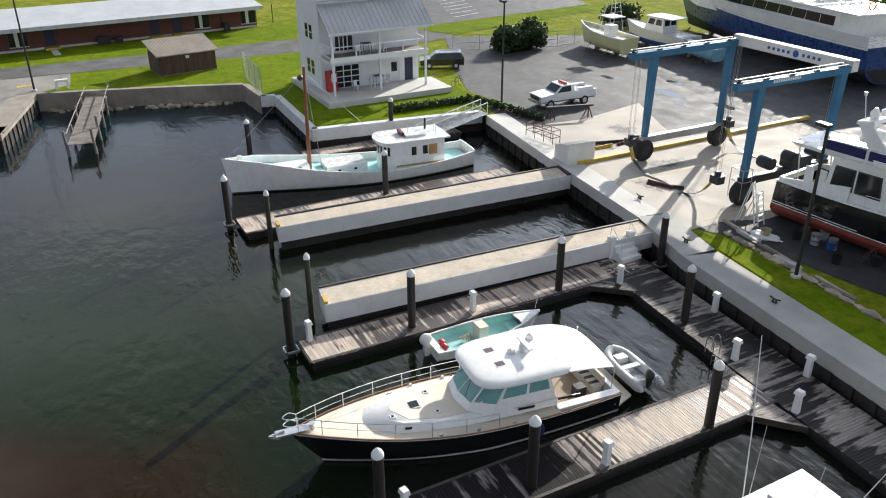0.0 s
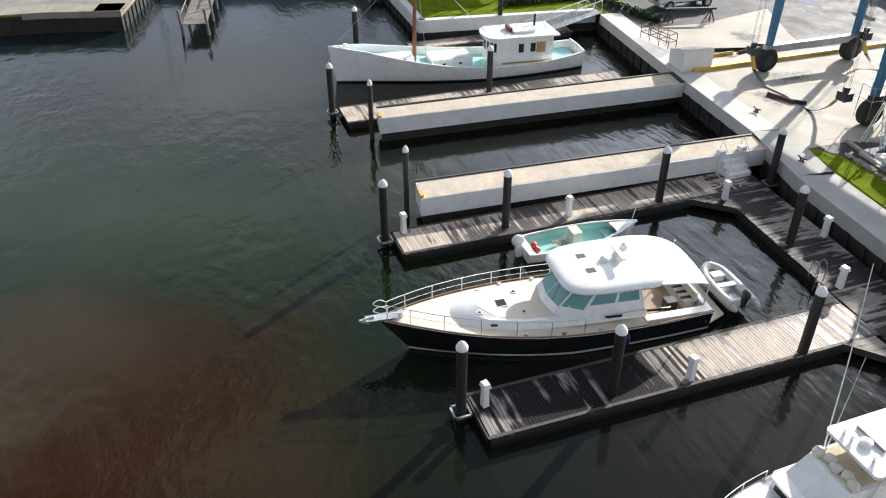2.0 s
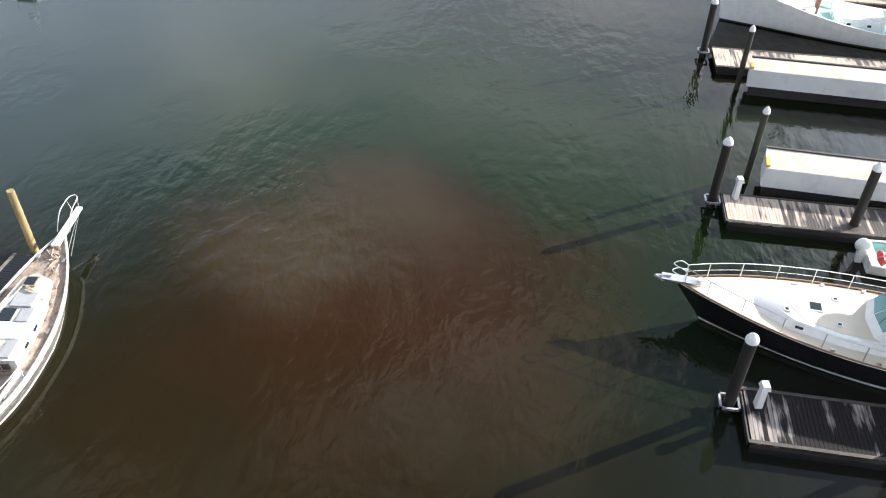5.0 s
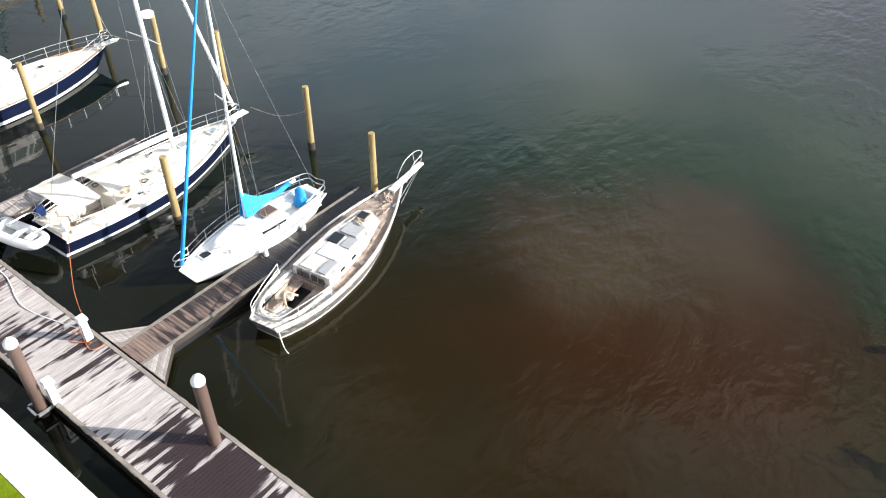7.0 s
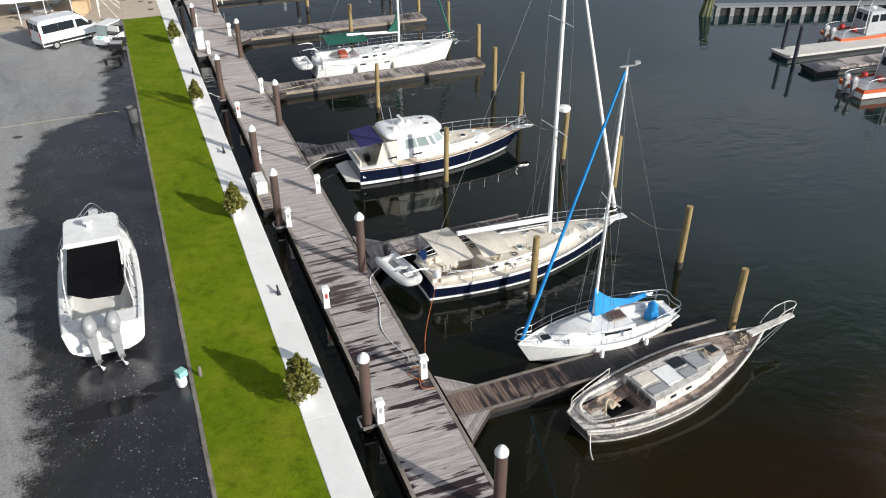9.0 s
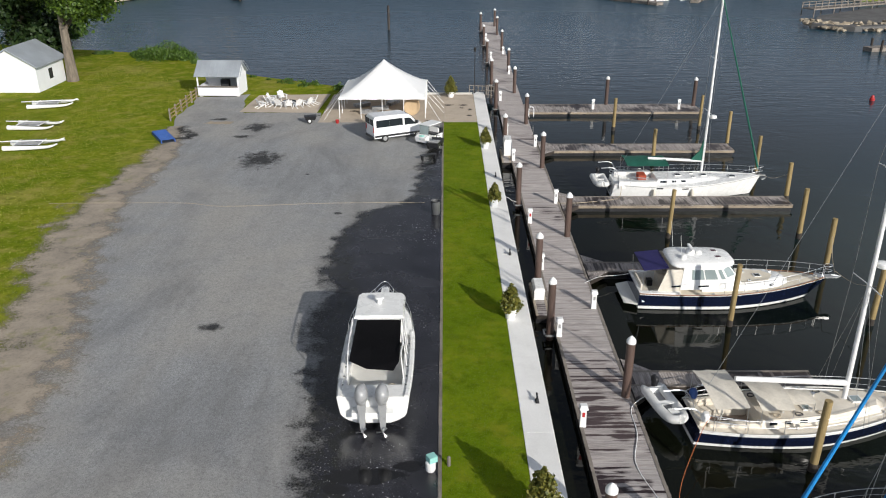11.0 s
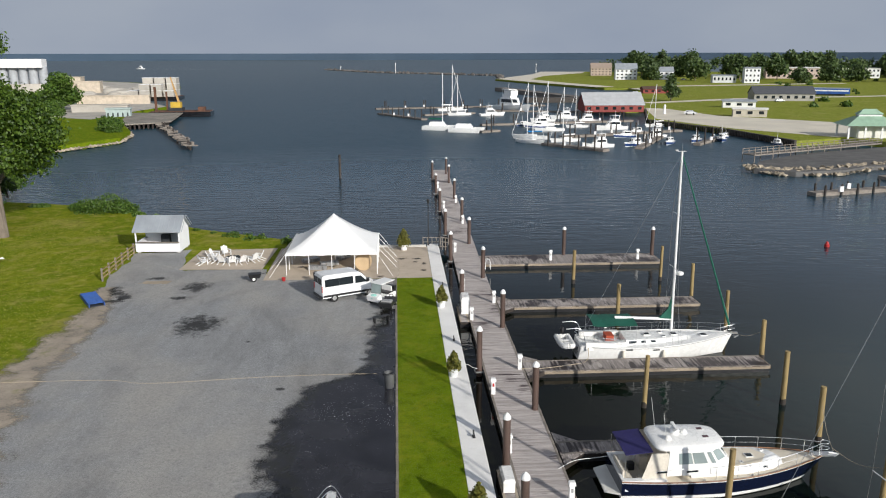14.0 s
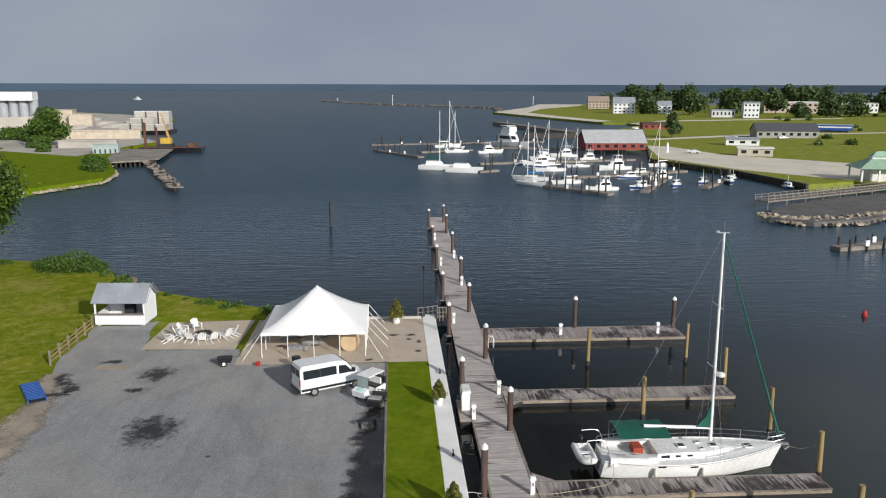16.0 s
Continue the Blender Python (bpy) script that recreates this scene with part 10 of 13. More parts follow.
hoist()
bm = B()
box(bm, 42.2, 42.6, -72, -47.9, ZG, ZG + .26)
tagged(part("yellow_guide_beam", bm, YELLOW, None, "", False, .03), "long yellow wheel guide beam on the apron", "guide beam")
bm = B()
box(bm, 38.0, 38.15, -72, -48.2, ZG + .013, ZG + .019)
box(bm, 30.6, 30.75, -64, -48.8, ZG + .013, ZG + .019)
tagged(part("apron_line", bm, M("faded_yellow_line", (.55, .46, .25), .8, dirt=.4)), "faded yellow line on the concrete apron", "road marking", kind="structure")

# ---- vehicles ----
def side_prism(bm, prof, y0, y1, tuck=0.0, zt=1.2):
    """A body from a side profile, its sides leaning in above the height zt."""
    lo = [(x, y0 + (tuck * max(0, z - zt)), z) for x, z in prof]
    hi = [(x, y1 - (tuck * max(0, z - zt)), z) for x, z in prof]
    return solid(bm, lo, hi)


def car_wheels(v, xs, half, r, w=.24):
    for x in xs:
        for s in (1, -1):
            bm = B()
            wheel_form(bm, (x, s * (half - w / 2), r), r, w)
            k = part("wheel", bm, RUBBER, v)
            bm = B()
            wheel_form(bm, (x, s * (half - w / 2), r), r * .6, w * 1.06, 'Y', 12)
            part("rim", bm, STEEL, k)


def side_panes(v, quads, half, mat=None, tuck=0.0, zt=1.2):
    for prof in quads:
        for s in (1, -1):
            bm = B()
            o = lambda z: s * (half - tuck * max(0, z - zt))
            solid(bm, [(x, o(z) - s * .03, z) for x, z in prof], [(x, o(z) + s * .012, z) for x, z in prof])
            part("side_window", bm, mat or DARKGLASS, v)


pk = thing("pickup_truck", pose(56.0, -57.95, ZG, 0, 0, 88), "white pickup truck with tools and an orange light bar", "pickup")
bm = B()
side_prism(bm, [(-1.2, .62), (4.55, .55), (4.66, .8), (4.6, 1.18), (3.15, 1.34), (2.45, 1.96), (1.35, 1.98), (1.12, 1.36), (-1.2, 1.32)], -.98, .98, .16, 1.35)
part("body", bm, CARWHITE, pk, "", False, .05)
part("bed", box(B(), -1.1, .98, -.78, .78, 1.2, 1.335), BLACKPLASTIC, pk)
side_panes(pk, [[(1.5, 1.40), (2.95, 1.40), (2.42, 1.87), (1.55, 1.89)]], .98, None, .16, 1.35)
bm = B()
solid(bm, [(3.08, -.8, 1.40), (3.08, .8, 1.40), (2.52, .72, 1.90), (2.52, -.72, 1.90)], [(3.12, -.8, 1.42), (3.12, .8, 1.42), (2.56, .72, 1.92), (2.56, -.72, 1.92)])
part("windscreen", bm, DARKGLASS, pk)
car_wheels(pk, (0, 3.62), 1.0, .43, .30)
part("light_bar", box(B(), 1.7, 1.95, -.55, .55, 1.98, 2.12), ORANGE, pk, "orange light bar", False, .03)
part("tool_box", box(B(), -.9, .7, .5, .88, 1.32, 1.56), CARWHITE, pk, "", False, .02)
part("tool_box", box(B(), -.9, .7, -.88, -.5, 1.32, 1.56), CARWHITE, pk, "", False, .02)
part("grille", box(B(), 4.6, 4.69, -.62, .62, .78, 1.1), BLACKPLASTIC, pk)
for s in (-.75, .75):
    part("headlight", box(B(), 4.58, 4.68, s - .14, s + .14, .86, 1.1), PALEGLASS, pk)
part("bumper", box(B(), 4.6, 4.78, -.96, .96, .5, .72), STEEL, pk, "", False, .03)
for s in (-.95, .95):
    part("sill_band", box(B(), -1.1, 4.4, s * 1.03 - .012, s * 1.03 + .012, .6, .68), BLACKPLASTIC, pk)

sv = thing("suv", pose(73.3, -54.5, ZG, 0, 0, 65), "black sport utility vehicle parked beside the house", "car")
bm = B()
side_prism(bm, [(-.85, .4), (3.75, .4), (3.85, .9), (2.75, 1.12), (2.1, 1.68), (-.55, 1.72), (-.9, 1.1)], -.93, .93, .2, 1.1)
part("body", bm, CARBLACK, sv, "", False, .06)
side_panes(sv, [[(.6, 1.15), (2.45, 1.15), (2.0, 1.58), (.6, 1.6)], [(-.6, 1.15), (.5, 1.15), (.5, 1.6), (-.45, 1.6)]], .93, None, .2, 1.1)
bm = B()
solid(bm, [(2.72, -.75, 1.15), (2.72, .75, 1.15), (2.15, .68, 1.62), (2.15, -.68, 1.62)], [(2.76, -.75, 1.17), (2.76, .75, 1.17), (2.19, .68, 1.64), (2.19, -.68, 1.64)])
part("windscreen", bm, DARKGLASS, sv)
car_wheels(sv, (0, 2.85), .93, .36)
for s in (-.6, .6):
    part("roof_rail", box(B(), -.3, 1.8, s - .02, s + .02, 1.72, 1.78), STEEL, sv)

# ---- boats ashore ----
def stands(t, xs, half, top):
    for x in xs:
        for s in (1, -1):
            bm = B()
            tube(bm, [(x - .35, s * half * 1.3, 0), (x, s * half, top)], .03, 5)
            tube(bm, [(x + .35, s * half * 1.3, 0), (x, s * half, top)], .03, 5)
            tube(bm, [(x, s * half * 1.6, 0), (x, s * half, top)], .03, 5)
            part("jack_stand", bm, RUST, t)
        part("keel_block", box(B(), x - .2, x + .2, -.3, .3, 0, top * .5), GREYTIMBER, t)


# black and white motor yacht
by = thing("yacht_ashore", pose(29.2, -54.7, ZG, 0, 0, 187), "black and white motor yacht with red bottom, on stands", "boat", "boats ashore")
h = Hull(18, 4.8, 1.98, 2.9, .93, .4, 1.4, 2.3, .05, .60, -.25, .93, .60)
part("hull", h.shell(26, 9), BLACKHULL, by, "", True)
part("bottom_paint", h.band(-.45, .46, .035), REDBOTTOM, by, "red antifouling bottom")
part("boot_stripe", h.band(.47, .53, .018), WHITE, by)
part("upper_stripe", h.band(.62, .67, .018, u1=.30), WHITE, by, "thin white upper stripe")
part("toe_rail", h.rail(.06, .0, .02), WHITE, by, "", True)
part("deck", h.deck(-.03, .16, .98, .04), WHITE, by)
part("cockpit_sole", box(B(), .1, 3.0, -2.0, 2.0, 1.7, 1.76), CREAM, by)
# bulwark round the cockpit, rising into the house side
for s_ in (1, -1):
    bm = B()
    solid(bm, [(.0, s_ * 2.16, 2.5), (4.4, s_ * 2.24, 2.5), (4.4, s_ * 2.12, 2.5), (.0, s_ * 2.04, 2.5)], [(.25, s_ * 2.12, 2.78), (4.4, s_ * 2.18, 3.5), (4.4, s_ * 2.06, 3.5), (.25, s_ * 2.0, 2.78)])
    part("cockpit_bulwark", bm, WHITE, by, "", False, .03)
    for x in (2.7, 3.5):
        part("boarding_door", box(B(), x, x + .5, s_ * 1.95 - .05, s_ * 1.95 + .05, 1.76, 3.9), WHITE, by, "", False, .03)
part("transom_coaming", box(B(), .02, .22, -2.05, 2.05, 2.45, 2.8), WHITE, by, "", False, .04)
ob, lo, hi = cabin(by, [(4.0, -2.1), (11.6, -2.0), (13.2, 0), (11.6, 2.0), (4.0, 2.1)], 2.45, [(4.2, -1.95), (10.6, -1.85), (11.6, 0), (10.6, 1.85), (4.2, 1.95)], 4.85, WHITE, "deckhouse", "white deckhouse", .05, False)
for i in (0, 3):
    sp = ((.05, .21), (.25, .43), (.52, .66), (.72, .88))
    sp = sp if i == 0 else tuple((1 - b_, 1 - a) for a, b_ in sp)
    side_windows(by, lo, hi, i, [(a, b_, .34, .80) for a, b_ in sp], DARKGLASS, BLACKPLASTIC)
side_windows(by, lo, hi, 4, [(.3, .7, .05, .82)], DARKGLASS, WHITE, "cabin_door")
bm = B()
solid(bm, [(1.7, -1.7, 4.78), (9.6, -2.15, 4.85), (10.6, 0, 4.85), (9.6, 2.15, 4.85), (1.7, 1.7, 4.78)], [(1.3, -1.75, 4.98), (9.8, -2.2, 5.06), (10.9, 0, 5.06), (9.8, 2.2, 5.06), (1.3, 1.75, 4.98)])
part("boat_deck", bm, WHITE, by, "white overhanging boat deck", False, .05)
for s_ in (1, -1):
    bm = B()
    tube(bm, [(2.2, s_ * 1.7, 2.7), (1.9, s_ * 1.68, 4.85)], .04, 6)
    part("deck_post", bm, STEEL, by)
    # flybridge sides: white coaming with dark cloth panels and a rail on top
    bm = B()
    solid(bm, [(3.4, s_ * 1.95, 5.02), (9.0, s_ * 2.05, 5.05), (9.0, s_ * 1.9, 5.05), (3.4, s_ * 1.8, 5.02)], [(3.7, s_ * 1.95, 5.75), (8.6, s_ * 2.0, 5.95), (8.6, s_ * 1.86, 5.95), (3.7, s_ * 1.81, 5.75)])
    part("flybridge_side", bm, WHITE, by, "", False, .03)
    for x0, x1 in ((3.6, 5.9), (6.1, 8.4)):
        part("cloth_panel", box(B(), x0, x1, s_ * 2.0 - .03, s_ * 2.0 + .03, 5.2, 5.72), NAVYCANVAS, by, "dark navy cloth panel")
    bm = B()
    solid(bm, [(6.6, s_ * 2.08, 5.0), (7.9, s_ * 2.08, 5.0), (7.9, s_ * 1.84, 5.0), (6.6, s_ * 1.84, 5.0)], [(5.0, s_ * 1.75, 6.95), (5.7, s_ * 1.75, 7.1), (5.7, s_ * 1.5, 7.1), (5.0, s_ * 1.5, 6.95)])
    part("arch_leg", bm, WHITE, by, "", False, .08)
    bm = B()
    tube(bm, [(7.8, s_ * 1.95, 5.9), (7.3, s_ * 1.8, 6.9), (8.8, s_ * 1.8, 7.0), (9.3, s_ * 1.9, 5.9)], .04, 6)
    part("top_frame", bm, STEEL, by)
part("flybridge_front", box(B(), 8.6, 9.0, -1.9, 1.9, 5.05, 5.95), WHITE, by, "", False, .06)
for x, y in ((4.4, -.9), (5.6, .8), (7.2, -.8)):
    part("bridge_seat", box(B(), x, x + .7, y - .5, y + .5, 5.06, 5.55), WHITE, by, "", False, .08)
bm = B()
solid(bm, [(4.9, -1.78, 6.9), (5.9, -1.78, 7.05), (5.9, 1.78, 7.05), (4.9, 1.78, 6.9)], [(4.9, -1.72, 7.08), (5.8, -1.72, 7.25), (5.8, 1.72, 7.25), (4.9, 1.72, 7.08)])
part("radar_arch", bm, WHITE, by, "white radar arch", False, .06)
for y, r, hh in ((.5, .32, .36), (-.8, .26, .6)):
    bm = B()
    lathe(bm, [(r * .95, 0), (r, hh * .55), (r * .3, hh)], 12, (5.3, y, 7.15))
    part("antenna_dome", bm, WHITE, by, "", True)
bm = B()
tube(bm, [(5.2, -1.5, 7.1), (4.9, -1.5, 8.5)], .03, 5)
lathe(bm, [(.09, 0), (.09, .18)], 8, (4.9, -1.5, 8.45))
part("light_mast", bm, WHITE, by)
# made-up hardtop, added for the shadow it throws on the walkway
part("hardtop", box(B(), 7.0, 9.6, -1.85, 1.85, 6.95, 7.06), WHITE, by, "white bridge hardtop added for its shadow", False, .04)
for ob in by.children:
    if ob.name.split(".")[0] not in ("hull", "bottom_paint", "boot_stripe", "upper_stripe", "toe_rail", "deck", "cockpit_sole", "cockpit_bulwark", "transom_coaming", "stanchion"):
        ob.location.x = -1.2
stanchions(by, h, [.30, .40, .54, .64, .74, .88], .75, .1, STEEL, (1.0, .5), True, r=.02)
stands(by, (2.5, 6.5, 11), 2.0, .7)

# blue passenger ferry
fy = thing("passenger_ferry", pose(45.6, -87.2, ZG, 0, 0, -8.5), "large blue and white passenger ferry on blocks", "boat", "boats ashore")
h = Hull(36, 8.2, 2.35, 3.4, .94, .4, 3.0, 2.2, .1, 1.2, 0, .85, 1.7)
part("hull", h.shell(28, 9), BLUEHULL, fy, "dark blue hull", True)
part("bottom_paint", h.band(-1.1, .25, .015), BLACKBOTTOM, fy)
part("white_band", h.sheer_band(.94, .995, .03), WHITE, fy, "white upper band")
part("deck", h.deck(-.03, 0, .98, .05), WHITE, fy)
part("bulwark", h.sheer_band(1.0, 1.28, .03), OFFWHITE, fy, "pale grey-white bulwark above the blue")
ob, lo, hi = cabin(fy, [(4.5, -3.5), (27, -3.4), (31, -1.8), (31, 1.8), (27, 3.4), (4.5, 3.5)], 3.9, [(4.5, -3.3), (26, -3.2), (29.5, -1.7), (29.5, 1.7), (26, 3.2), (4.5, 3.3)], 6.55, WHITE, "main_cabin", "white main cabin", .05, False)
for i in (0, 4):
    side_windows(fy, lo, hi, i, [(.06 + k * .0915, .148 + k * .0915, .50, .84) for k in range(10)], DARKGLASS)
for i in (1, 2, 3):
    side_windows(fy, lo, hi, i, [(.08, .46, .5, .84), (.54, .92, .5, .84)], DARKGLASS)
bm = B()
prism(bm, [(2.0, -3.7), (27, -3.6), (30, -1.8), (30, 1.8), (27, 3.6), (2.0, 3.7)], 6.55, 6.75)
part("upper_deck", bm, WHITE, fy)
for s in (3.6, -3.6):
    for k in range(22):
        bm = B()
        tube(bm, [(2.2 + k * 1.15, s, 6.9), (2.2 + k * 1.15, s, 8.0)], .03, 5)
        part("rail_post", bm, WHITE, fy)
    for z in (7.3, 7.65, 8.0):
        bm = B()
        tube(bm, [(2.2, s, z), (26.4, s, z)], .03, 5)
        part("hand_rail", bm, WHITE, fy)
for k in range(8):
    for s in (1, -1):
        part("bench", box(B(), 8 + k * 2.1, 8.5 + k * 2.1, s * 1.7 - 1.3, s * 1.7 + 1.3, 6.9, 7.4), WHITE, fy)
for k in range(9):
    part("stair_tread", box(B(), .3 + k * .32, .65 + k * .32, -3.0, -2.0, 4.2 + k * .29, 4.25 + k * .29), WHITE, fy)
for s in (-3.05, -1.95):
    bm = B()
    tube(bm, [(.3, s, 4.2), (3.2, s, 6.9)], .05, 5)
    tube(bm, [(.3, s, 5.1), (3.2, s, 7.8)], .035, 5)
    part("stair_rail", bm, WHITE, fy)
bm = B()
tube(bm, [(2.1, 2.2 + .4 * math.cos(t * .5236), 7.5 + .4 * math.sin(t * .5236)) for t in range(13)], .08, 6)
part("life_ring", bm, ORANGE, fy, "orange life ring")
stands(fy, (4, 12, 20, 28), 3.2, 1.2)

# pale yellow centre console with a tower
yb = thing("tower_boat", pose(68.0, -73.6, ZG, 0, 0, 0), "pale yellow fishing boat with a tuna tower, on blocks", "boat", "boats ashore")
h = Hull(9.0, 3.0, 1.0, 1.6, .92, .38, .8, 2.2, .05, .7, 0, .8, 1.1)
part("hull", h.shell(22, 7), YELLOWBOAT, yb, "", True)
part("deck", h.deck(-.35, .03, .9, .25), WHITE, yb)
part("gunwale", h.rail(.1, 0, .06), WHITE, yb, "", True)
part("console", box(B(), 2.8, 3.9, -.55, .55, 1.7, 3.1), WHITE, yb, "", False, .08)
part("hardtop", box(B(), 2.2, 4.4, -1.0, 1.0, 4.0, 4.1), WHITE, yb, "", False, .03)
for x, s in ((2.3, 1), (2.3, -1), (4.3, 1), (4.3, -1)):
    bm = B()
    tube(bm, [(x, s * 1.0, 2.0), (x * .6 + 1.3, s * .8, 4.0), (3.2 + (x - 3.2) * .3, s * .45, 6.4)], .035, 6)
    part("tower_leg", bm, ALU, yb)
part("tower_top", box(B(), 2.7, 3.7, -.6, .6, 6.3, 6.4), WHITE, yb, "", False, .03)
bm = B()
for z in (4.6, 5.1, 5.6, 6.0):
    tube(bm, [(2.6, -.7, z), (2.6, .7, z)], .02, 5)
part("tower_ladder", bm, ALU, yb)
stands(yb, (2, 5.5), 1.1, .9)
gb = thing("cabin_boat_ashore", pose(65.6, -80.7, ZG, 0, 0, 5), "grey and white cabin boat on blocks", "boat", "boats ashore")
h = Hull(10.5, 3.2, 1.0, 1.6, .92, .38, .9, 2.2, .05, .7, 0, .8, 1.0)
part("hull", h.shell(22, 7), OFFWHITE, gb, "", True)
part("bottom_paint", h.band(-.65, .05, .012), BLUEPAINT, gb)
part("deck", h.deck(-.1, .03, .97, .12), WHITE, gb)
ob, lo, hi = cabin(gb, [(3.5, -1.2), (6.8, -1.0), (6.8, 1.0), (3.5, 1.2)], 1.9, [(3.6, -1.1), (6.0, -.9), (6.0, .9), (3.6, 1.1)], 3.6, WHITE, "cabin", "", .04, False)
for i in range(4):
    side_windows(gb, lo, hi, i, [(.1, .45, .5, .86), (.55, .9, .5, .86)], DARKGLASS)
part("hardtop", box(B(), 2.2, 6.3, -1.3, 1.3, 3.6, 3.7), WHITE, gb, "", False, .03)
stands(gb, (2.5, 7), 1.2, .9)
bt = thing("bottom_paint_boat", pose(60.5, -79.6, ZG, 0, 0, -5), "small pale blue boat on blocks behind the hoist", "boat", "boats ashore")
h = Hull(6, 2.2, .8, 1.1, .9, .4, .6, 2.2, .03, .5, 0, .8, .9)
part("hull", h.shell(16, 6), M("pale_blue_hull", (.25, .48, .62), .5), bt, "", True)
part("deck", h.deck(-.1, .03, .97, .12), WHITE, bt)
stands(bt, (1.5, 4.5), .9, .7)

# ---- yard clutter ----
sl_ = thing("step_ladder", pose(28.9, -51.2, ZG, 0, 0, 8), "open pale aluminium step ladder on the asphalt", "ladder")
for s in (.3, -.3):
    bm = B()
    tube(bm, [(-.45, s, 0), (.0, s * .8, 2.1)], .035, 5)
    part("side_rail", bm, ALU, sl_)
    bm = B()
    tube(bm, [(.7, s, 0), (.06, s * .8, 2.05)], .03, 5)
    part("back_leg", bm, ALU, sl_)
for k in range(6):
    part("tread", box(B(), -.42 + k * .07, -.30 + k * .07, -.28, .28, .3 + k * .33, .34 + k * .33), ALU, sl_)
for (ax, ay), (cx, cy) in (((29.99, -49.78), (28.05, -49.45)), ((26.28, -49.07), (23.79, -48.76)), ((22.4, -48.6), (19.8, -48.3))):
    kb = thing("kerb_timber", pose((ax + cx) / 2, (ay + cy) / 2, ZG, 0, 0, math.degrees(math.atan2(cy - ay, cx - ax))), "pale weathered kerb timber beside the grass", "kerb", "kerb timbers")
    ln = math.hypot(cx - ax, cy - ay) / 2
    part("beam", box(B(), -ln, ln, -.1, .1, 0, .17), EDGEWOOD, kb, "", False, .02)
tp = thing("folded_tarp", pose(27.3, -50.2, ZG, 0, 0, 20), "crumpled pale tarpaulin on the asphalt", "tarpaulin")
bm = B()
blob(bm, (0, 0, .06), .8, 8, 3, .55, (1.2, .6, .22))
part("cloth", bm, WHITECANVAS, tp)
for x, y in ((24.3, -52.3), (25.2, -52.0)):
    dm = thing("paint_drum", pose(x, y, ZG), "small dull grey drum under the boat", "drum", "drums")
    bm = B()
    lathe(bm, [(0, 0), (.26, 0), (.28, .03), (.26, .06), (.26, .3), (.28, .33), (.26, .36), (.26, .62), (.28, .65), (.24, .66), (0, .63)], 14)
    part("body", bm, GALV, dm, "", True)
cb = thing("ribbed_cabinet", pose(43.4, -48.3, ZG, 0, 0, -6), "pale cabinet with a sloping ribbed lid on the quay", "cabinet")
bm = B()
side_prism(bm, [(-1.0, 0), (1.0, 0), (1.0, 1.0), (-1.0, 1.55)], -1.1, 1.1)
part("body", bm, OFFWHITE, cb, "", False, .02)
for k in range(8):
    y = -1.1 + k * .29
    bm = B()
    solid(bm, [(-1.05, y, 1.57), (1.05, y, 1.0), (1.05, y + .12, 1.0), (-1.05, y + .12, 1.57)], [(-1.05, y, 1.62), (1.05, y, 1.05), (1.05, y + .12, 1.05), (-1.05, y + .12, 1.62)])
    part("lid_rib", bm, GALV, cb)
rk = thing("trap_rack", pose(48.4, -48.9, ZG, 0, 0, 10), "rusty metal rack frames standing on the apron", "rack")
for k in range(4):
    bm = B()
    x = -1.5 + k * 1.0
    for a, c in (((x, -.4, 0), (x, -.4, 1.1)), ((x, .4, 0), (x, .4, 1.1)), ((x, -.4, 1.1), (x, .4, 1.1)), ((x, -.4, .55), (x, .4, .55))):
        tube(bm, [a, c], .03, 5)
    part("frame", bm, RUST, rk)
for z in (.55, 1.1):
    for y in (-.4, .4):
        bm = B()
        tube(bm, [(-1.5, y, z), (1.5, y, z)], .03, 5)
        part("rail", bm, RUST, rk)
sw_ = thing("trestle", pose(52.3, -54.3, ZG, 0, 0, 75), "dark steel work trestle on the apron", "trestle")
for k in (-1.7, 1.7):
    bm = B()
    for s in (-.5, .5):
        tube(bm, [(k - .2, s, 0), (k, 0, .95)], .05, 6)
        tube(bm, [(k + .2, s, 0), (k, 0, .95)], .05, 6)
    part("leg", bm, RUST, sw_)
part("beam", box(B(), -2.1, 2.1, -.12, .12, .92, 1.08), DARKSTEEL, sw_)
for i, (x, y, l, rz, mt) in enumerate(((44.5, -51.2, 3.2, 92, YELLOW), (45.2, -53.0, 2.4, 75, DARKSTEEL), (44.6, -54.4, 2.6, 100, RUST), (45.0, -56, 1.8, 60, DARKSTEEL), (36.4, -50.4, 1.9, 20, RUST), (35.5, -51.0, 1.0, 40, DARKSTEEL))):
    t = thing("spare_beam", pose(x, y, ZG + .005, 0, 0, rz), "loose worn steel beam lying on the concrete", "beam", "loose beams")
    part("flange", box(B(), -l / 2, l / 2, -.16, .16, .02, .05), mt, t)
    part("web", box(B(), -l / 2, l / 2, -.03, .03, .05, .22), mt, t)
lad = thing("step_ladder", pose(28.6, -51.0, ZG, 0, 0, 20), "aluminium step ladder leaning by the black yacht", "ladder")
for s in (-.25, .25):
    bm = B()
    tube(bm, [(0, s, 0), (.6, s * .7, 2.7)], .035, 6)
    part("rail", bm, ALU, lad)
    bm = B()
    tube(bm, [(1.2, s, 0), (.62, s * .7, 2.6)], .03, 6)
    part("back_leg", bm, ALU, lad)
for k in range(8):
    bm = B()
    t_ = (k + 1) / 9
    tube(bm, [(.6 * t_, -.25 + .07 * t_, 2.7 * t_), (.6 * t_, .25 - .07 * t_, 2.7 * t_)], .025, 5)
    part("rung", bm, ALU, lad)
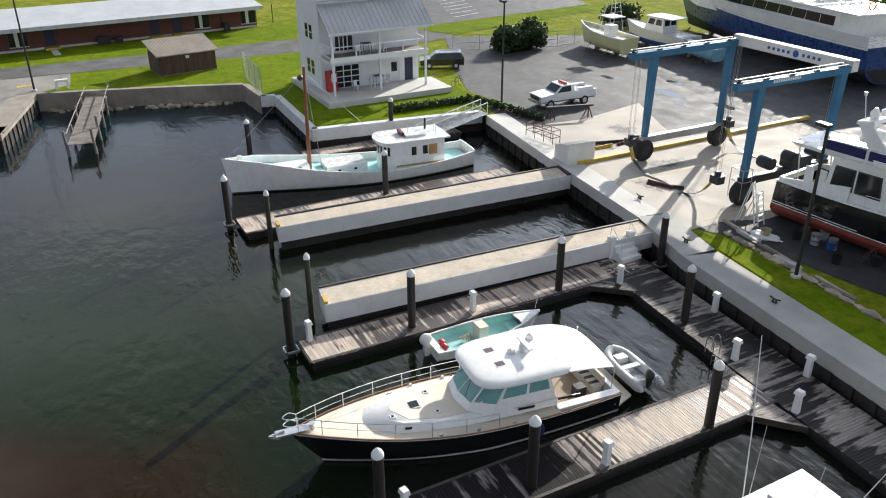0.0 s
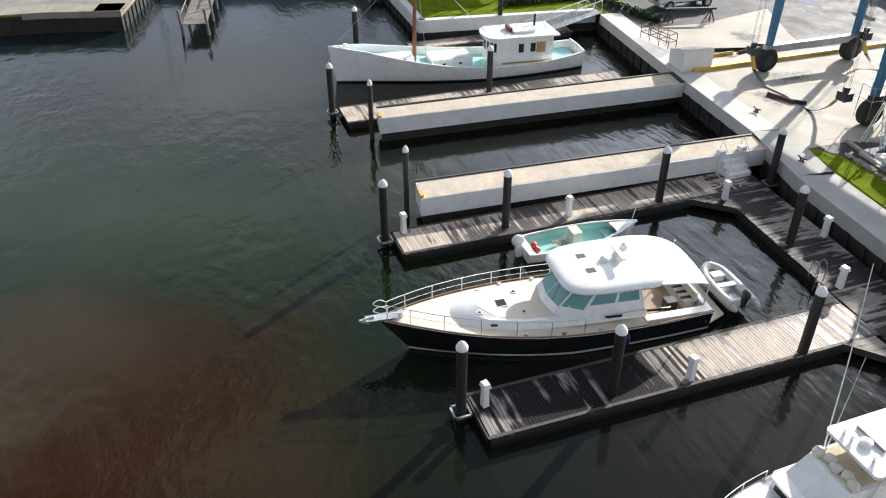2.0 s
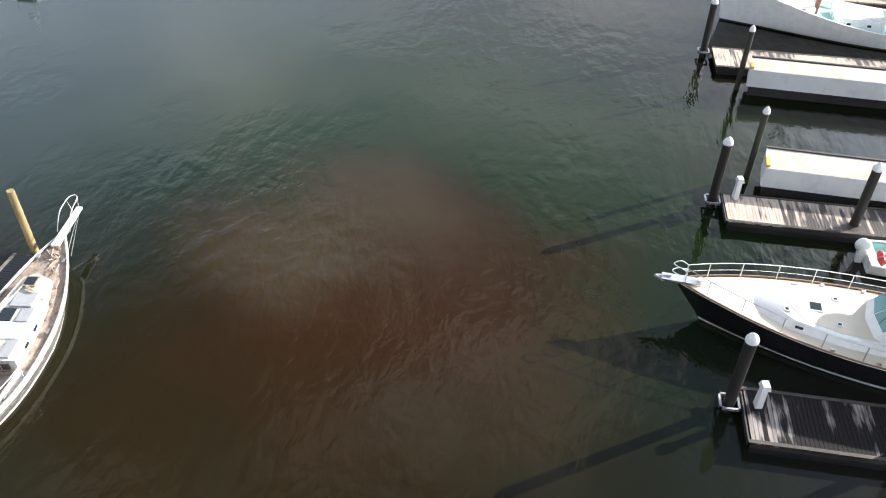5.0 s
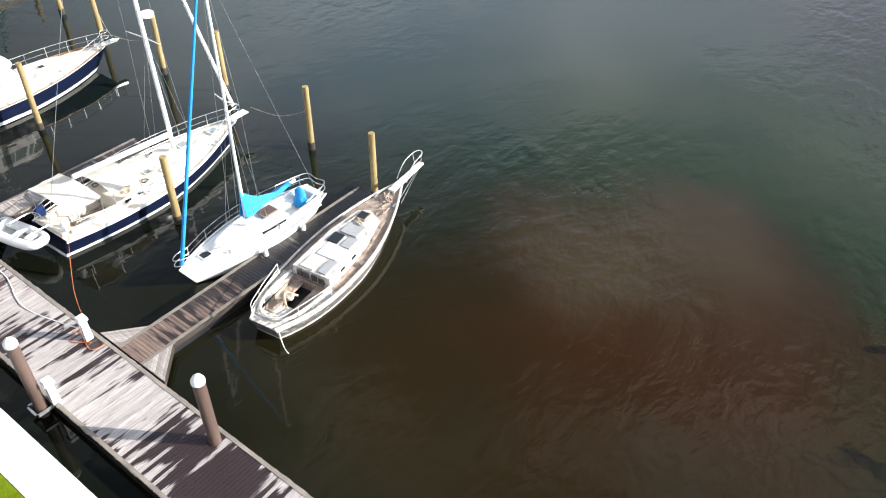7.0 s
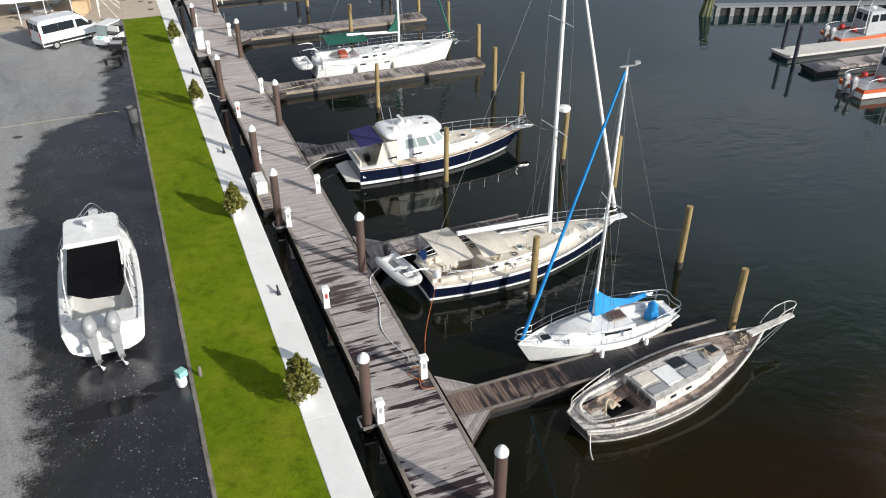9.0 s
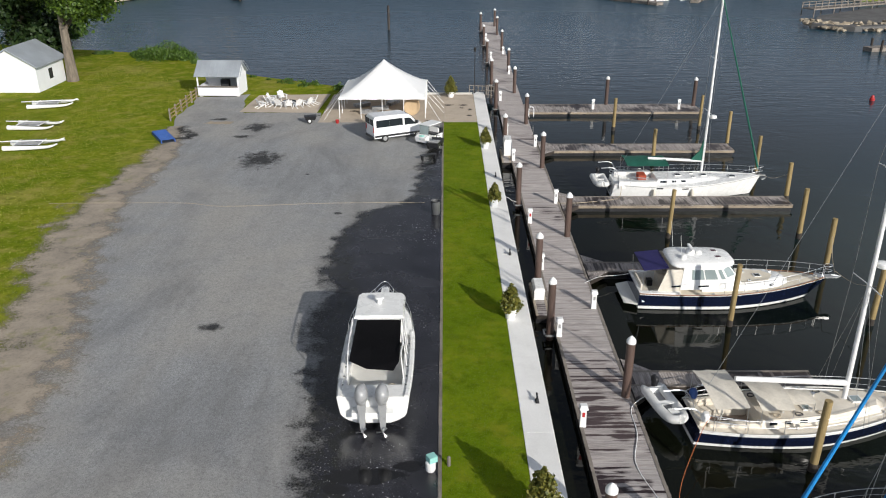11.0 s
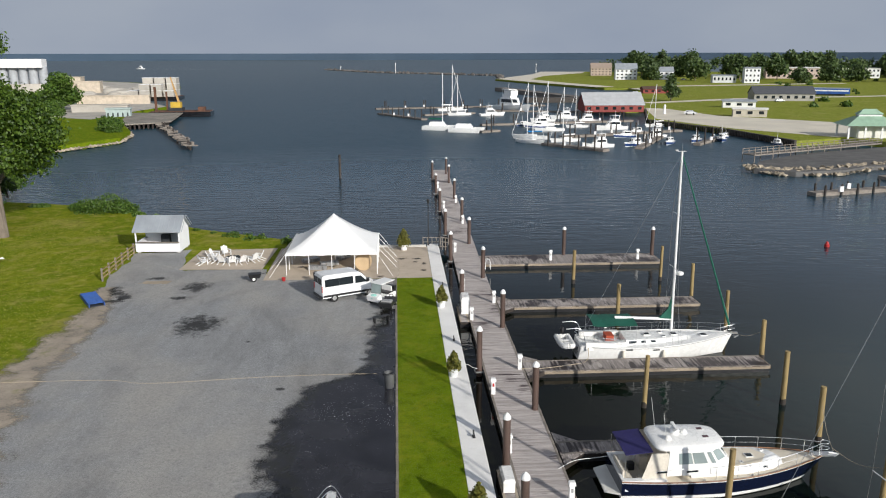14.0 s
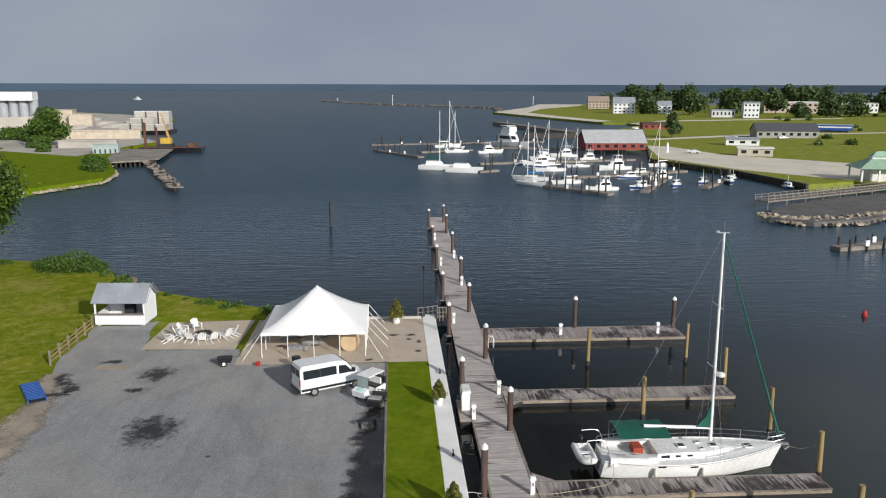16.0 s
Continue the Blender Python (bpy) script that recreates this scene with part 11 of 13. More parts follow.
for i, (x, y) in enumerate(((26.2, -51.6), (25.4, -53.0), (24.3, -52.2), (23.0, -51.0), (27.2, -50.2), (21.8, -52.6), (26.9, -53.6))):
    t = thing("yard_bin", pose(x, y, ZG, 0, 0, i * 33), "dark plastic tub of yard gear under the yacht", "tub", "yard tubs")
    bm = B()
    lathe(bm, [(.22, 0), (.3, .5), (.33, .52), (.3, .5), (.2, .06)], 10)
    part("tub_shell", bm, (BLACKPLASTIC, GREYPLASTIC, BLUEPAINT, BLACKPLASTIC, ROPE, BLACKPLASTIC, GREYPLASTIC)[i], t)
# chain-link fences
def fence(pts, hgt, label):
    f = thing("chain_link_fence", pose(0, 0, 0), label, "fence", "fences")
    for a, c in zip(pts, pts[1:]):
        a, c = Vector(a), Vector(c)
        n = max(1, int((c - a).length / 2.8))
        for k in range(n + 1):
            p = a.lerp(c, k / n)
            bm = B()
            tube(bm, [(p.x, p.y, ZG), (p.x, p.y, ZG + hgt)], .03, 5)
            part("post", bm, GALV, f)
        for z in (hgt, .08, hgt * .5):
            bm = B()
            tube(bm, [(a.x, a.y, ZG + z), (c.x, c.y, ZG + z)], .018, 4)
            part("rail", bm, GALV, f)
        bm = B()
        m_ = int((c - a).length / .18)
        d = (c - a).normalized()
        for k in range(m_):
            p = a + d * (k * .18)
            for s in (1, -1):
                q = p + d * (hgt * .5 * s)
                if 0 <= (q - a).dot(d) <= (c - a).length:
                    tube(bm, [(p.x, p.y, ZG + .05), (q.x, q.y, ZG + hgt)], .006, 3, caps=False)
        part("mesh", bm, GALV, f)["kind"] = "stuff"


fence([(71.8, -32.95), (80.2, -33.4)], 2.6, "galvanised chain-link fence by the house lawn")
fence([(80.5, -58), (76.6, -70), (79, -84)], 1.8, "galvanised chain-link fence along the yard")
wb_ = thing("dock_bollard_box", pose(83.6, -16.4, ZG), "white painted pipe stand on the quay", "pipe stand")
part("stand", box(B(), -.2, .2, -.6, .6, .7, .95), CAPWHITE, wb_, "", False, .05)
for s in (-.5, .5):
    part("leg", box(B(), -.12, .12, s - .12, s + .12, 0, .75), CAPWHITE, wb_)
bm = B()
box(bm, 86.2, 86.9, -13.9, -12.4, ZG + .005, ZG + .02)
tagged(part("yellow_marking", bm, YELLOW), "yellow paint mark on the quay", "road marking", kind="structure")
for i, (x, y) in enumerate(((27.6, -49.3), (26.0, -48.9), (24.2, -48.6), (20.6, -48.2))):
    t = thing("kerb_timber", pose(x, y, ZG, 0, 0, -5 + i * 3), "long weathered kerb timber by the grass", "timber", "kerb timbers")
    part("log", box(B(), -.9, .9, -.12, .12, 0, .18), GREYTIMBER if i % 2 else CONCRETE, t, "", False, .02)

# ---- potted conifers on the walk ----
def potted_conifer(x, y, hgt, seed, pot_r=.34):
    t = thing("potted_conifer", pose(x, y, ZG + .025), "cone-shaped golden green conifer in a white pot", "potted plant", "potted conifers")
    bm = B()
    lathe(bm, [(pot_r * .72, 0), (pot_r, .5), (pot_r * 1.08, .52), (pot_r * 1.08, .6), (pot_r * .9, .6), (pot_r * .88, .5)], 14)
    part("pot", bm, CAPWHITE, t, "round white pot", True)
    bm = B()
    lathe(bm, [(pot_r * .9, .48), (pot_r * .88, .54)], 12)
    part("soil", bm, BARK, t)
    bm = B()
    tube(bm, [(0, 0, .5), (0, 0, .5 + hgt * .85)], .04, 6, .012)
    part("stem", bm, BARK, t)
    rng = random.Random(seed)
    balls = []
    for k in range(14):
        u = k / 13
        r = .40 * hgt * (1 - u) ** .62 * (.35 + .65 * min(1, u * 5 + .5))
        for j in range(3):
            a = k * 1.9 + j * 2.09
            balls.append((math.cos(a) * r * .55, math.sin(a) * r * .55, .62 + hgt * u * .92, max(.07, r * rng.uniform(.5, .72))))
    leaves("foliage", balls, .075, 3000, CONIFER, t, seed, 1.0)


for i, (x, y, hgt) in enumerate(((2.95, 7.0, 1.75), (2.95, 21.8, 1.45), (3.05, 38.5, 1.25), (3.1, 53.2, 1.35), (2.95, -8.5, 1.7), (2.95, -24, 1.6))):
    potted_conifer(x, y, hgt, i)
potted_conifer(.15, 73.4, 1.9, 9, .42)

# small things by the lawn
tw = thing("white_canister", pose(-1.05, 9.6, ZG + .02, 0, 0, 30), "white and aqua canister lying on wet asphalt", "canister")
bm = B()
lathe(bm, [(.14, 0), (.2, .1), (.2, .42), (.1, .5)], 10)
part("body", bm, CAPWHITE, tw, "", True)
part("aqua_lid", box(B(), -.12, .22, -.16, .16, .46, .72), AQUA, tw, "", False, .04)
pp = thing("spigot_post", pose(-.35, 9.9, ZG + .02), "short grey spigot post in the lawn", "post")
bm = B()
lathe(bm, [(.07, 0), (.07, .42), (.03, .46)], 8)
part("post", bm, GREYTIMBER, pp)
tc = thing("waste_bin", pose(-1.15, 37.0, ZG + .02), "round dark grey waste bin on the wet asphalt", "bin")
bm = B()
lathe(bm, [(.26, 0), (.30, .05), (.33, .95), (.36, .97), (.36, 1.03), (.31, 1.03), (.28, .4), (0, .38)], 18)
part("body", bm, M("bin_grey", (.16, .165, .17), .5, .4, var=.2), tc, "", True)
bm = B()
tube(bm, [(.35 * math.cos(a * .3927), .35 * math.sin(a * .3927), 1.0) for a in range(17)], .035, 6)
part("rim", bm, BLACKPLASTIC, tc)
for a in (0, 3.14):
    bm = B()
    tube(bm, smooth_line([(.34 * math.cos(a), .34 * math.sin(a) - .1, .85), (.42 * math.cos(a), .42 * math.sin(a), .88), (.34 * math.cos(a), .34 * math.sin(a) + .1, .85)], 4), .02, 5)
    part("handle", bm, BLACKPLASTIC, tc)

# ---- tent ----
def tent(x0, x1, y0, y1):
    t = thing("event_tent", pose(0, 0, 0), "white peaked event tent with guy ropes", "tent")
    cx, cy = (x0 + x1) / 2, (y0 + y1) / 2
    ze, zp = ZG + 2.15, ZG + 5.15
    n = 14
    bm = B()
    grid = []
    for i in range(n + 1):
        row = []
        for j in range(n + 1):
            u, v = i / n * 2 - 1, j / n * 2 - 1
            r = max(abs(u), abs(v))
            f = 1 - r
            z = ze + (zp - ze) * (f ** 1.55 * .62 + .38 * f) - .10 * math.sin(math.pi * (i / n) * 4) ** 2 * r ** 6
            row.append(bm.verts.new((cx + u * (x1 - x0) / 2, cy + v * (y1 - y0) / 2, z)))
        grid.append(row)
    for i in range(n):
        for j in range(n):
            bm.faces.new((grid[i][j], grid[i + 1][j], grid[i + 1][j + 1], grid[i][j + 1]))
    part("canopy", bm, TENTWHITE, t, "peaked white vinyl canopy", True)
    for a, b_, c, d in ((x0, y0, x1, y0), (x1, y0, x1, y1), (x1, y1, x0, y1), (x0, y1, x0, y0)):
        bm = B()
        m = 20
        for k in range(m):
            q0, q1 = k / m, (k + 1) / m
            p0, p1 = (a + (c - a) * q0, b_ + (d - b_) * q0), (a + (c - a) * q1, b_ + (d - b_) * q1)
            s0, s1 = .26 - .05 * abs(math.sin(q0 * 16)), .26 - .05 * abs(math.sin(q1 * 16))
            bm.faces.new([bm.verts.new(p) for p in ((*p0, ze + .01), (*p1, ze + .01), (*p1, ze - s1), (*p0, ze - s0))])
        part("valance", bm, TENTWHITE, t)
    for k in range(5):
        for x, y in ((x0 + (x1 - x0) * k / 4, y0), (x0 + (x1 - x0) * k / 4, y1)):
            bm = B()
            tube(bm, [(x, y, ZG), (x, y, ze)], .04, 6)
            part("pole", bm, CAPWHITE, t)
            s = -1 if y == y0 else 1
            e = 1.9
            ox = -1.5 if k == 0 else (1.5 if k == 4 else 0)
            if s > 0 or k in (0, 4):
                bm = B()
                tube(bm, [(x, y, ze), (x + ox, y + s * (e if not ox else .9), ZG + .02)], .022, 5)
                part("guy_strap", bm, CAPWHITE, t)
    for k in (1, 2, 3):
        for x, s in ((x0, -1), (x1, 1)):
            y = y0 + (y1 - y0) * k / 4
            bm = B()
            tube(bm, [(x, y, ZG), (x, y, ze)], .04, 6)
            part("pole", bm, CAPWHITE, t)
            bm = B()
            tube(bm, [(x, y, ze), (x + s * 1.9, y, ZG + .02)], .022, 5)
            part("guy_strap", bm, CAPWHITE, t)
    bm = B()
    tube(bm, [(cx, cy, ZG), (cx, cy, zp)], .06, 8)
    part("centre_pole", bm, CAPWHITE, t)
    return t


tent(-11.2, -2.5, 64.0, 72.6)
# cable drum table and folded chairs under the tent
cd_ = thing("cable_drum_table", pose(-3.9, 65.6, ZG + .02), "upright wooden cable drum under the tent", "table")
for y in (-.35, .35):
    bm = B()
    wheel_form(bm, (0, y, .82), .82, .09, 'Y', 20)
    part("drum_disc", bm, M("raw_pine", (.55, .40, .24), .7) if "raw_pine" not in bpy.data.materials else bpy.data.materials["raw_pine"], cd_)
bm = B()
tube(bm, [(0, -.35, .82), (0, .35, .82)], .35, 14)
part("drum_core", bm, bpy.data.materials["raw_pine"], cd_)
for i, (x, y) in enumerate(((-8.4, 66), (-7.4, 67.5), (-9.4, 69), (-6.2, 70))):
    t = thing("stacked_tables", pose(x, y, ZG + .02, 0, 0, 20 * i), "stack of folded grey tables under the tent", "tables", "folded tables")
    for k in range(4):
        part("table_leaf", box(B(), -.9, .9, -.38, .38, .05 + k * .09, .11 + k * .09), GREYPLASTIC, t)
bn = thing("black_bin", pose(-8.0, 61.2, ZG + .02), "black waste bin beside the tent", "bin")
bm = B()
lathe(bm, [(.3, 0), (.36, .95), (.38, 1.0), (.3, 1.05)], 12)
part("body", bm, BLACKPLASTIC, bn)
rb_ = thing("red_bucket", pose(-11.2, 62.0, ZG + .02), "small red bucket by the tent rope", "bucket")
bm = B()
lathe(bm, [(.14, 0), (.2, .34), (.17, .34), (.12, .04)], 10)
part("body", bm, REDPAINT, rb_)
sp = thing("sign_post", pose(-.5, 63.0, ZG), "thin bare sign post by the lawn end", "post")
part("shaft", box(B(), -.03, .03, -.03, .03, 0, 1.5), GREYTIMBER, sp)

# ---- van ----
vn = thing("passenger_van", pose(-6.4, 56.1, ZG, 0, 0, 27), "white high-roof passenger van with dark windows", "van")
VW = .99
bm = B()
side_prism(bm, [(-1.05, .42), (4.2, .42), (4.32, .62), (4.3, .95), (4.12, 1.14), (3.45, 1.36), (3.3, 1.46), (2.62, 2.2), (2.4, 2.33), (1.9, 2.40), (-.7, 2.42), (-.95, 2.36), (-1.06, 2.15)], -VW, VW, .13, 1.2)
part("body", bm, CARWHITE, vn, "", False, .07)
side_panes(vn, [[(-.8, 1.42), (.48, 1.42), (.48, 2.05), (-.8, 2.05)], [(.5, 1.42), (1.8, 1.42), (1.8, 2.05), (.5, 2.05)], [(2.0, 1.40), (3.1, 1.40), (2.58, 1.98), (2.0, 2.02)]], VW, None, .13, 1.2)
bm = B()
solid(bm, [(3.26, -.84, 1.50), (3.26, .84, 1.50), (2.66, .76, 2.16), (2.66, -.76, 2.16)], [(3.31, -.84, 1.52), (3.31, .84, 1.52), (2.71, .76, 2.18), (2.71, -.76, 2.18)])
part("windscreen", bm, DARKGLASS, vn)
for s in (-.46, .46):
    part("rear_window", box(B(), -1.10, -1.06, s - .36, s + .36, 1.6, 2.12), DARKGLASS, vn)
car_wheels(vn, (0, 3.3), VW + .015, .36, .25)
part("rear_bumper", box(B(), -1.16, -1.02, -.95, .95, .4, .58), BLACKPLASTIC, vn, "", False, .03)
part("front_bumper", box(B(), 4.12, 4.3, -.95, .95, .4, .66), BLACKPLASTIC, vn, "", False, .04)
for s in (-VW, VW):
    part("side_moulding", box(B(), -1.0, 4.1, s - .014, s + .014, .52, .70), BLACKPLASTIC, vn)
    part("mirror", box(B(), 3.0, 3.2, s * 1.02, s * 1.22, 1.45, 1.75), BLACKPLASTIC, vn, "", False, .03) if s > 0 else part("mirror", box(B(), 3.0, 3.2, s * 1.22, s * 1.02, 1.45, 1.75), BLACKPLASTIC, vn, "", False, .03)
for s in (-.78, .78):
    part("headlight", box(B(), 4.08, 4.2, s - .16, s + .16, .9, 1.15), PALEGLASS, vn, "", False, .02)
    part("tail_light", box(B(), -1.1, -1.05, s * 1.15 - .07, s * 1.15 + .07, 1.0, 1.5), REDPAINT, vn)
part("grille", box(B(), 4.2, 4.27, -.5, .5, .75, 1.0), BLACKPLASTIC, vn)

# ---- golf carts ----
def golf_cart(m, body, label):
    g = thing("golf_cart", m, label, "golf cart", "golf carts")
    bm = B()
    side_prism(bm, [(-.4, .3), (2.0, .3), (2.1, .75), (1.6, .92), (1.45, .45), (.75, .45), (.7, .72), (-.45, .75)], -.58, .58)
    part("body", bm, CAPWHITE, g, "white moulded body", False, .06)
    bm = B()
    blob(bm, (1.75, 0, .62), .42, 4, 2, .05, (.8, 1.2, .72))
    part("cowl", bm, body, g, "mint front cowl", True)
    part("roof", box(B(), -.3, 1.5, -.58, .58, 1.74, 1.81), CAPWHITE, g, "white flat roof", False, .04)
    part("rear_bag", box(B(), -.75, -.45, -.4, .4, .5, 1.15), BLACKPLASTIC, g, "", False, .08)
    for x in (-.35, 1.55):
        for s in (-.52, .52):
            bm = B()
            tube(bm, [(x, s, .7), (x + (.1 if x < 0 else -.15), s, 1.76)], .022, 5)
            part("roof_post", bm, BLACKPLASTIC, g)
    part("seat", box(B(), .1, .7, -.52, .52, .72, .86), BLACKPLASTIC, g, "", False, .04)
    part("backrest", box(B(), .0, .12, -.52, .52, .86, 1.3), CAPWHITE, g, "", False, .04)
    part("rear_seat", box(B(), -.4, -.02, -.5, .5, .75, .88), BLACKPLASTIC, g, "", False, .04)
    car_wheels(g, (0, 1.6), .6, .23, .2)
    bm = B()
    solid(bm, [(1.55, -.5, .95), (1.55, .5, .95), (1.42, .5, 1.72), (1.42, -.5, 1.72)], [(1.57, -.5, .95), (1.57, .5, .95), (1.44, .5, 1.72), (1.44, -.5, 1.72)])
    part("windscreen", bm, PALEGLASS, g)
    return g


golf_cart(pose(-1.45, 55.7, ZG + .015, 0, 0, -128), CARTGREEN, "white golf cart with a mint cowl and white roof")
c2 = thing("utility_cart", pose(-1.5, 52.9, ZG + .015, 0, 0, 75), "low dark open utility cart beside the lawn", "cart")
bm = B()
side_prism(bm, [(-.4, .3), (1.6, .3), (1.65, .62), (1.2, .78), (1.05, .42), (.45, .42), (.4, .62), (-.45, .66)], -.5, .5)
part("body", bm, BLACKPLASTIC, c2, "", False, .05)
part("seat", box(B(), -.1, .4, -.45, .45, .64, .76), GREYPLASTIC, c2, "", False, .04)
bm = B()
tube(bm, [(1.1, 0, .75), (.9, 0, 1.05)], .03, 6)
tube(bm, [(.9, -.3, 1.05), (.9, .3, 1.05)], .025, 6)
part("handlebar", bm, DARKSTEEL, c2)
car_wheels(c2, (0, 1.25), .52, .22, .18)
kt = thing("bench_frame", pose(-1.9, 49.9, ZG + .015, 0, 0, 30), "dark metal bench frame on the wet asphalt", "bench")
part("seat", box(B(), -.7, .7, -.22, .22, .4, .45), BLACKPLASTIC, kt)
for x in (-.6, .6):
    part("leg", box(B(), x - .03, x + .03, -.2, .2, 0, .4), BLACKPLASTIC, kt)

# ---- white bar hut ----
ht = thing("bar_hut", pose(-26.0, 75.4, ZG, 0, 0, -3), "white open-fronted bar hut with a grey metal roof", "hut")
W2, D2 = 2.3, 1.55
for x in (-W2, W2):
    for y in (-D2, D2):
        part("corner_post", box(B(), x - .07, x + .07, y - .07, y + .07, .15, 2.35), SIDING, ht)
part("floor", box(B(), -W2, W2, -D2, D2, .12, .22), GREYTIMBER, ht)
for x, y in ((-2.1, -1.3), (2.1, -1.3), (-2.1, 1.3), (2.1, 1.3)):
    part("pier_block", box(B(), x - .15, x + .15, y - .15, y + .15, -.02, .13), CONCRETE, ht)
part("front_panel", box(B(), -W2 + .07, W2 - .07, -D2 - .05, -D2 + .05, .15, 1.15), SIDING, ht, "white boarded front panel")
part("counter", box(B(), -W2 - .05, W2 + .05, -D2 - .28, -D2 + .12, 1.15, 1.21), GREYTIMBER, ht)
part("back_wall", box(B(), -W2 + .07, W2 - .07, D2 - .05, D2 + .05, .15, 2.35), SIDING, ht)
part("side_wall", box(B(), W2 - .05, W2 + .05, -D2 + .07, D2 - .07, .15, 2.35), SIDING, ht)
part("side_wall", box(B(), -W2 - .05, -W2 + .05, -D2 + .07, D2 - .07, .15, 1.15), SIDING, ht)
for y0_, y1_, z0_, z1_ in ((-D2 - .35, 0, 2.3, 3.75), (D2 + .35, 0, 2.3, 3.75)):
    bm = B()
    solid(bm, [(-W2 - .25, y0_, z0_), (W2 + .25, y0_, z0_), (W2 + .25, y1_, z1_), (-W2 - .25, y1_, z1_)], [(-W2 - .25, y0_, z0_ + .09), (W2 + .25, y0_, z0_ + .09), (W2 + .25, y1_, z1_ + .09), (-W2 - .25, y1_, z1_ + .09)])
    rf = part("roof_slope", bm, ROOFGREY, ht, "grey ribbed metal roof")
    for k in range(11):
        x = -W2 - .2 + k * .52
        bm = B()
        solid(bm, [(x, y0_, z0_ + .09), (x + .05, y0_, z0_ + .09), (x + .05, y1_, z1_ + .09), (x, y1_, z1_ + .09)], [(x, y0_, z0_ + .13), (x + .05, y0_, z0_ + .13), (x + .05, y1_, z1_ + .13), (x, y1_, z1_ + .13)])
        part("rib", bm, ROOFGREY, rf)
for x in (-W2, W2 - .05):
    bm = B()
    solid(bm, [(x, -D2, 2.35), (x, D2, 2.35), (x, 0, 3.7)], [(x + .06, -D2, 2.35), (x + .06, D2, 2.35), (x + .06, 0, 3.7)])
    part("gable", bm, SIDING, ht)
part("shelf_box", box(B(), -.4, .5, .6, 1.3, .22, 1.5), DARKSTEEL, ht)

# ---- rail fence ----
fe = thing("rail_fence", pose(0, 0, 0), "weathered timber rail fence beside the gravel", "fence")
for k in range(6):
    t = k / 5
    x, y = -28.2 - .05 * k, 63.2 + 10.0 * t
    part("post", box(B(), x - .07, x + .07, y - .07, y + .07, ZG - .1, ZG + 1.25), GREYTIMBER, fe)
    if k < 5:
        for z in (.35, .72, 1.08):
            part("rail", box(B(), x + .07, x + .11, y, y + 2.0, ZG + z - .06, ZG + z + .06), WOODPILE, fe)
bp = thing("blue_rack", pose(-26.8, 56.8, ZG, 0, 0, 31), "blue slatted metal rack lying on the grass edge", "rack")
for k in range(12):
    part("slat", box(B(), -.62, .62, -1.78 + k * .32, -1.62 + k * .32, .28, .33), BLUEPAINT, bp)
for x in (-.6, .6):
    part("bearer", box(B(), x - .04, x + .04, -1.85, 1.9, .0, .30), BLUEPAINT, bp)
part("base_shelf", box(B(), -.55, .55, -1.8, 1.85, .02, .06), DARKSTEEL, bp)

# ---- Adirondack chairs round a fire ring ----
def adirondack():
    c = thing("garden_chair", pose(-19.5, 69.3, ZG + .02, 0, 0, 0), "white slatted Adirondack garden chair", "chair", "chairs round the fire ring")
    for k in range(5):
        bm = B()
        y = -.26 + k * .13
        solid(bm, [(-.05, y - .055, .24), (-.05, y + .055, .24), (.5, y + .055, .38), (.5, y - .055, .38)], [(-.05, y - .055, .265), (-.05, y + .055, .265), (.5, y + .055, .405), (.5, y - .055, .405)])
        part("seat_slat", bm, CAPWHITE, c)
        bm = B()
        hh = 1.02 - abs(k - 2) * .06
        solid(bm, [(-.05, y - .055, .24), (-.02, y - .055, .24), (-.02, y + .055, .24), (-.05, y + .055, .24)], [(-.38, y * 1.15 - .06, hh), (-.35, y * 1.15 - .06, hh), (-.35, y * 1.15 + .06, hh), (-.38, y * 1.15 + .06, hh)])
        part("back_slat", bm, CAPWHITE, c)
    for s in (-.36, .36):
        part("arm", box(B(), -.25, .55, s - .07, s + .07, .58, .61), CAPWHITE, c)
        part("front_leg", box(B(), .44, .52, s - .03, s + .03, 0, .58), CAPWHITE, c)
        bm = B()
        solid(bm, [(-.55, s * .9 - .025, 0), (-.4, s * .9 - .025, 0), (-.4, s * .9 + .025, 0), (-.55, s * .9 + .025, 0)], [(.3, s * .9 - .025, .36), (.48, s * .9 - .025, .36), (.48, s * .9 + .025, .36), (.3, s * .9 + .025, .36)])
        part("back_leg", bm, CAPWHITE, c)
    return c


ch = adirondack()
for x, y in ((-18.3, 68.7), (-17.2, 68.4), (-16.2, 68.6), (-15.2, 69.4), (-14.7, 70.2), (-19.9, 70.3), (-19.7, 71.3), (-18.7, 72.4), (-20.3, 68.6)):
    copy_thing(ch, pose(x, y, ZG + .02, 0, 0, math.degrees(math.atan2(70.8 - y, -17.6 - x)) + 8 * math.sin(x * 5)))
ch.matrix_basis = pose(-19.3, 69.3, ZG + .02, 0, 0, 40)
fr = thing("fire_ring", pose(-17.6, 70.8, ZG + .02), "low dark stone fire ring", "fire pit")
for k in range(12):
    bm = B()
    a = k * math.pi / 6
    blob(bm, (.6 * math.cos(a), .6 * math.sin(a), .13), .2, k, 1, .3, (1, 1, .7))
    part("stone", bm, DARKSTEEL, fr)
wbw = thing("garden_cart", pose(-13.9, 62.3, ZG + .012, 0, 0, 10), "black two-wheeled garden cart", "cart")
bm = B()
prism(bm, [(-.45, -.3), (.45, -.3), (.45, .3), (-.45, .3)], .3, .72, [(-.62, -.4), (.6, -.4), (.6, .4), (-.62, .4)])
part("tub", bm, BLACKPLASTIC, wbw, "", False, .03)
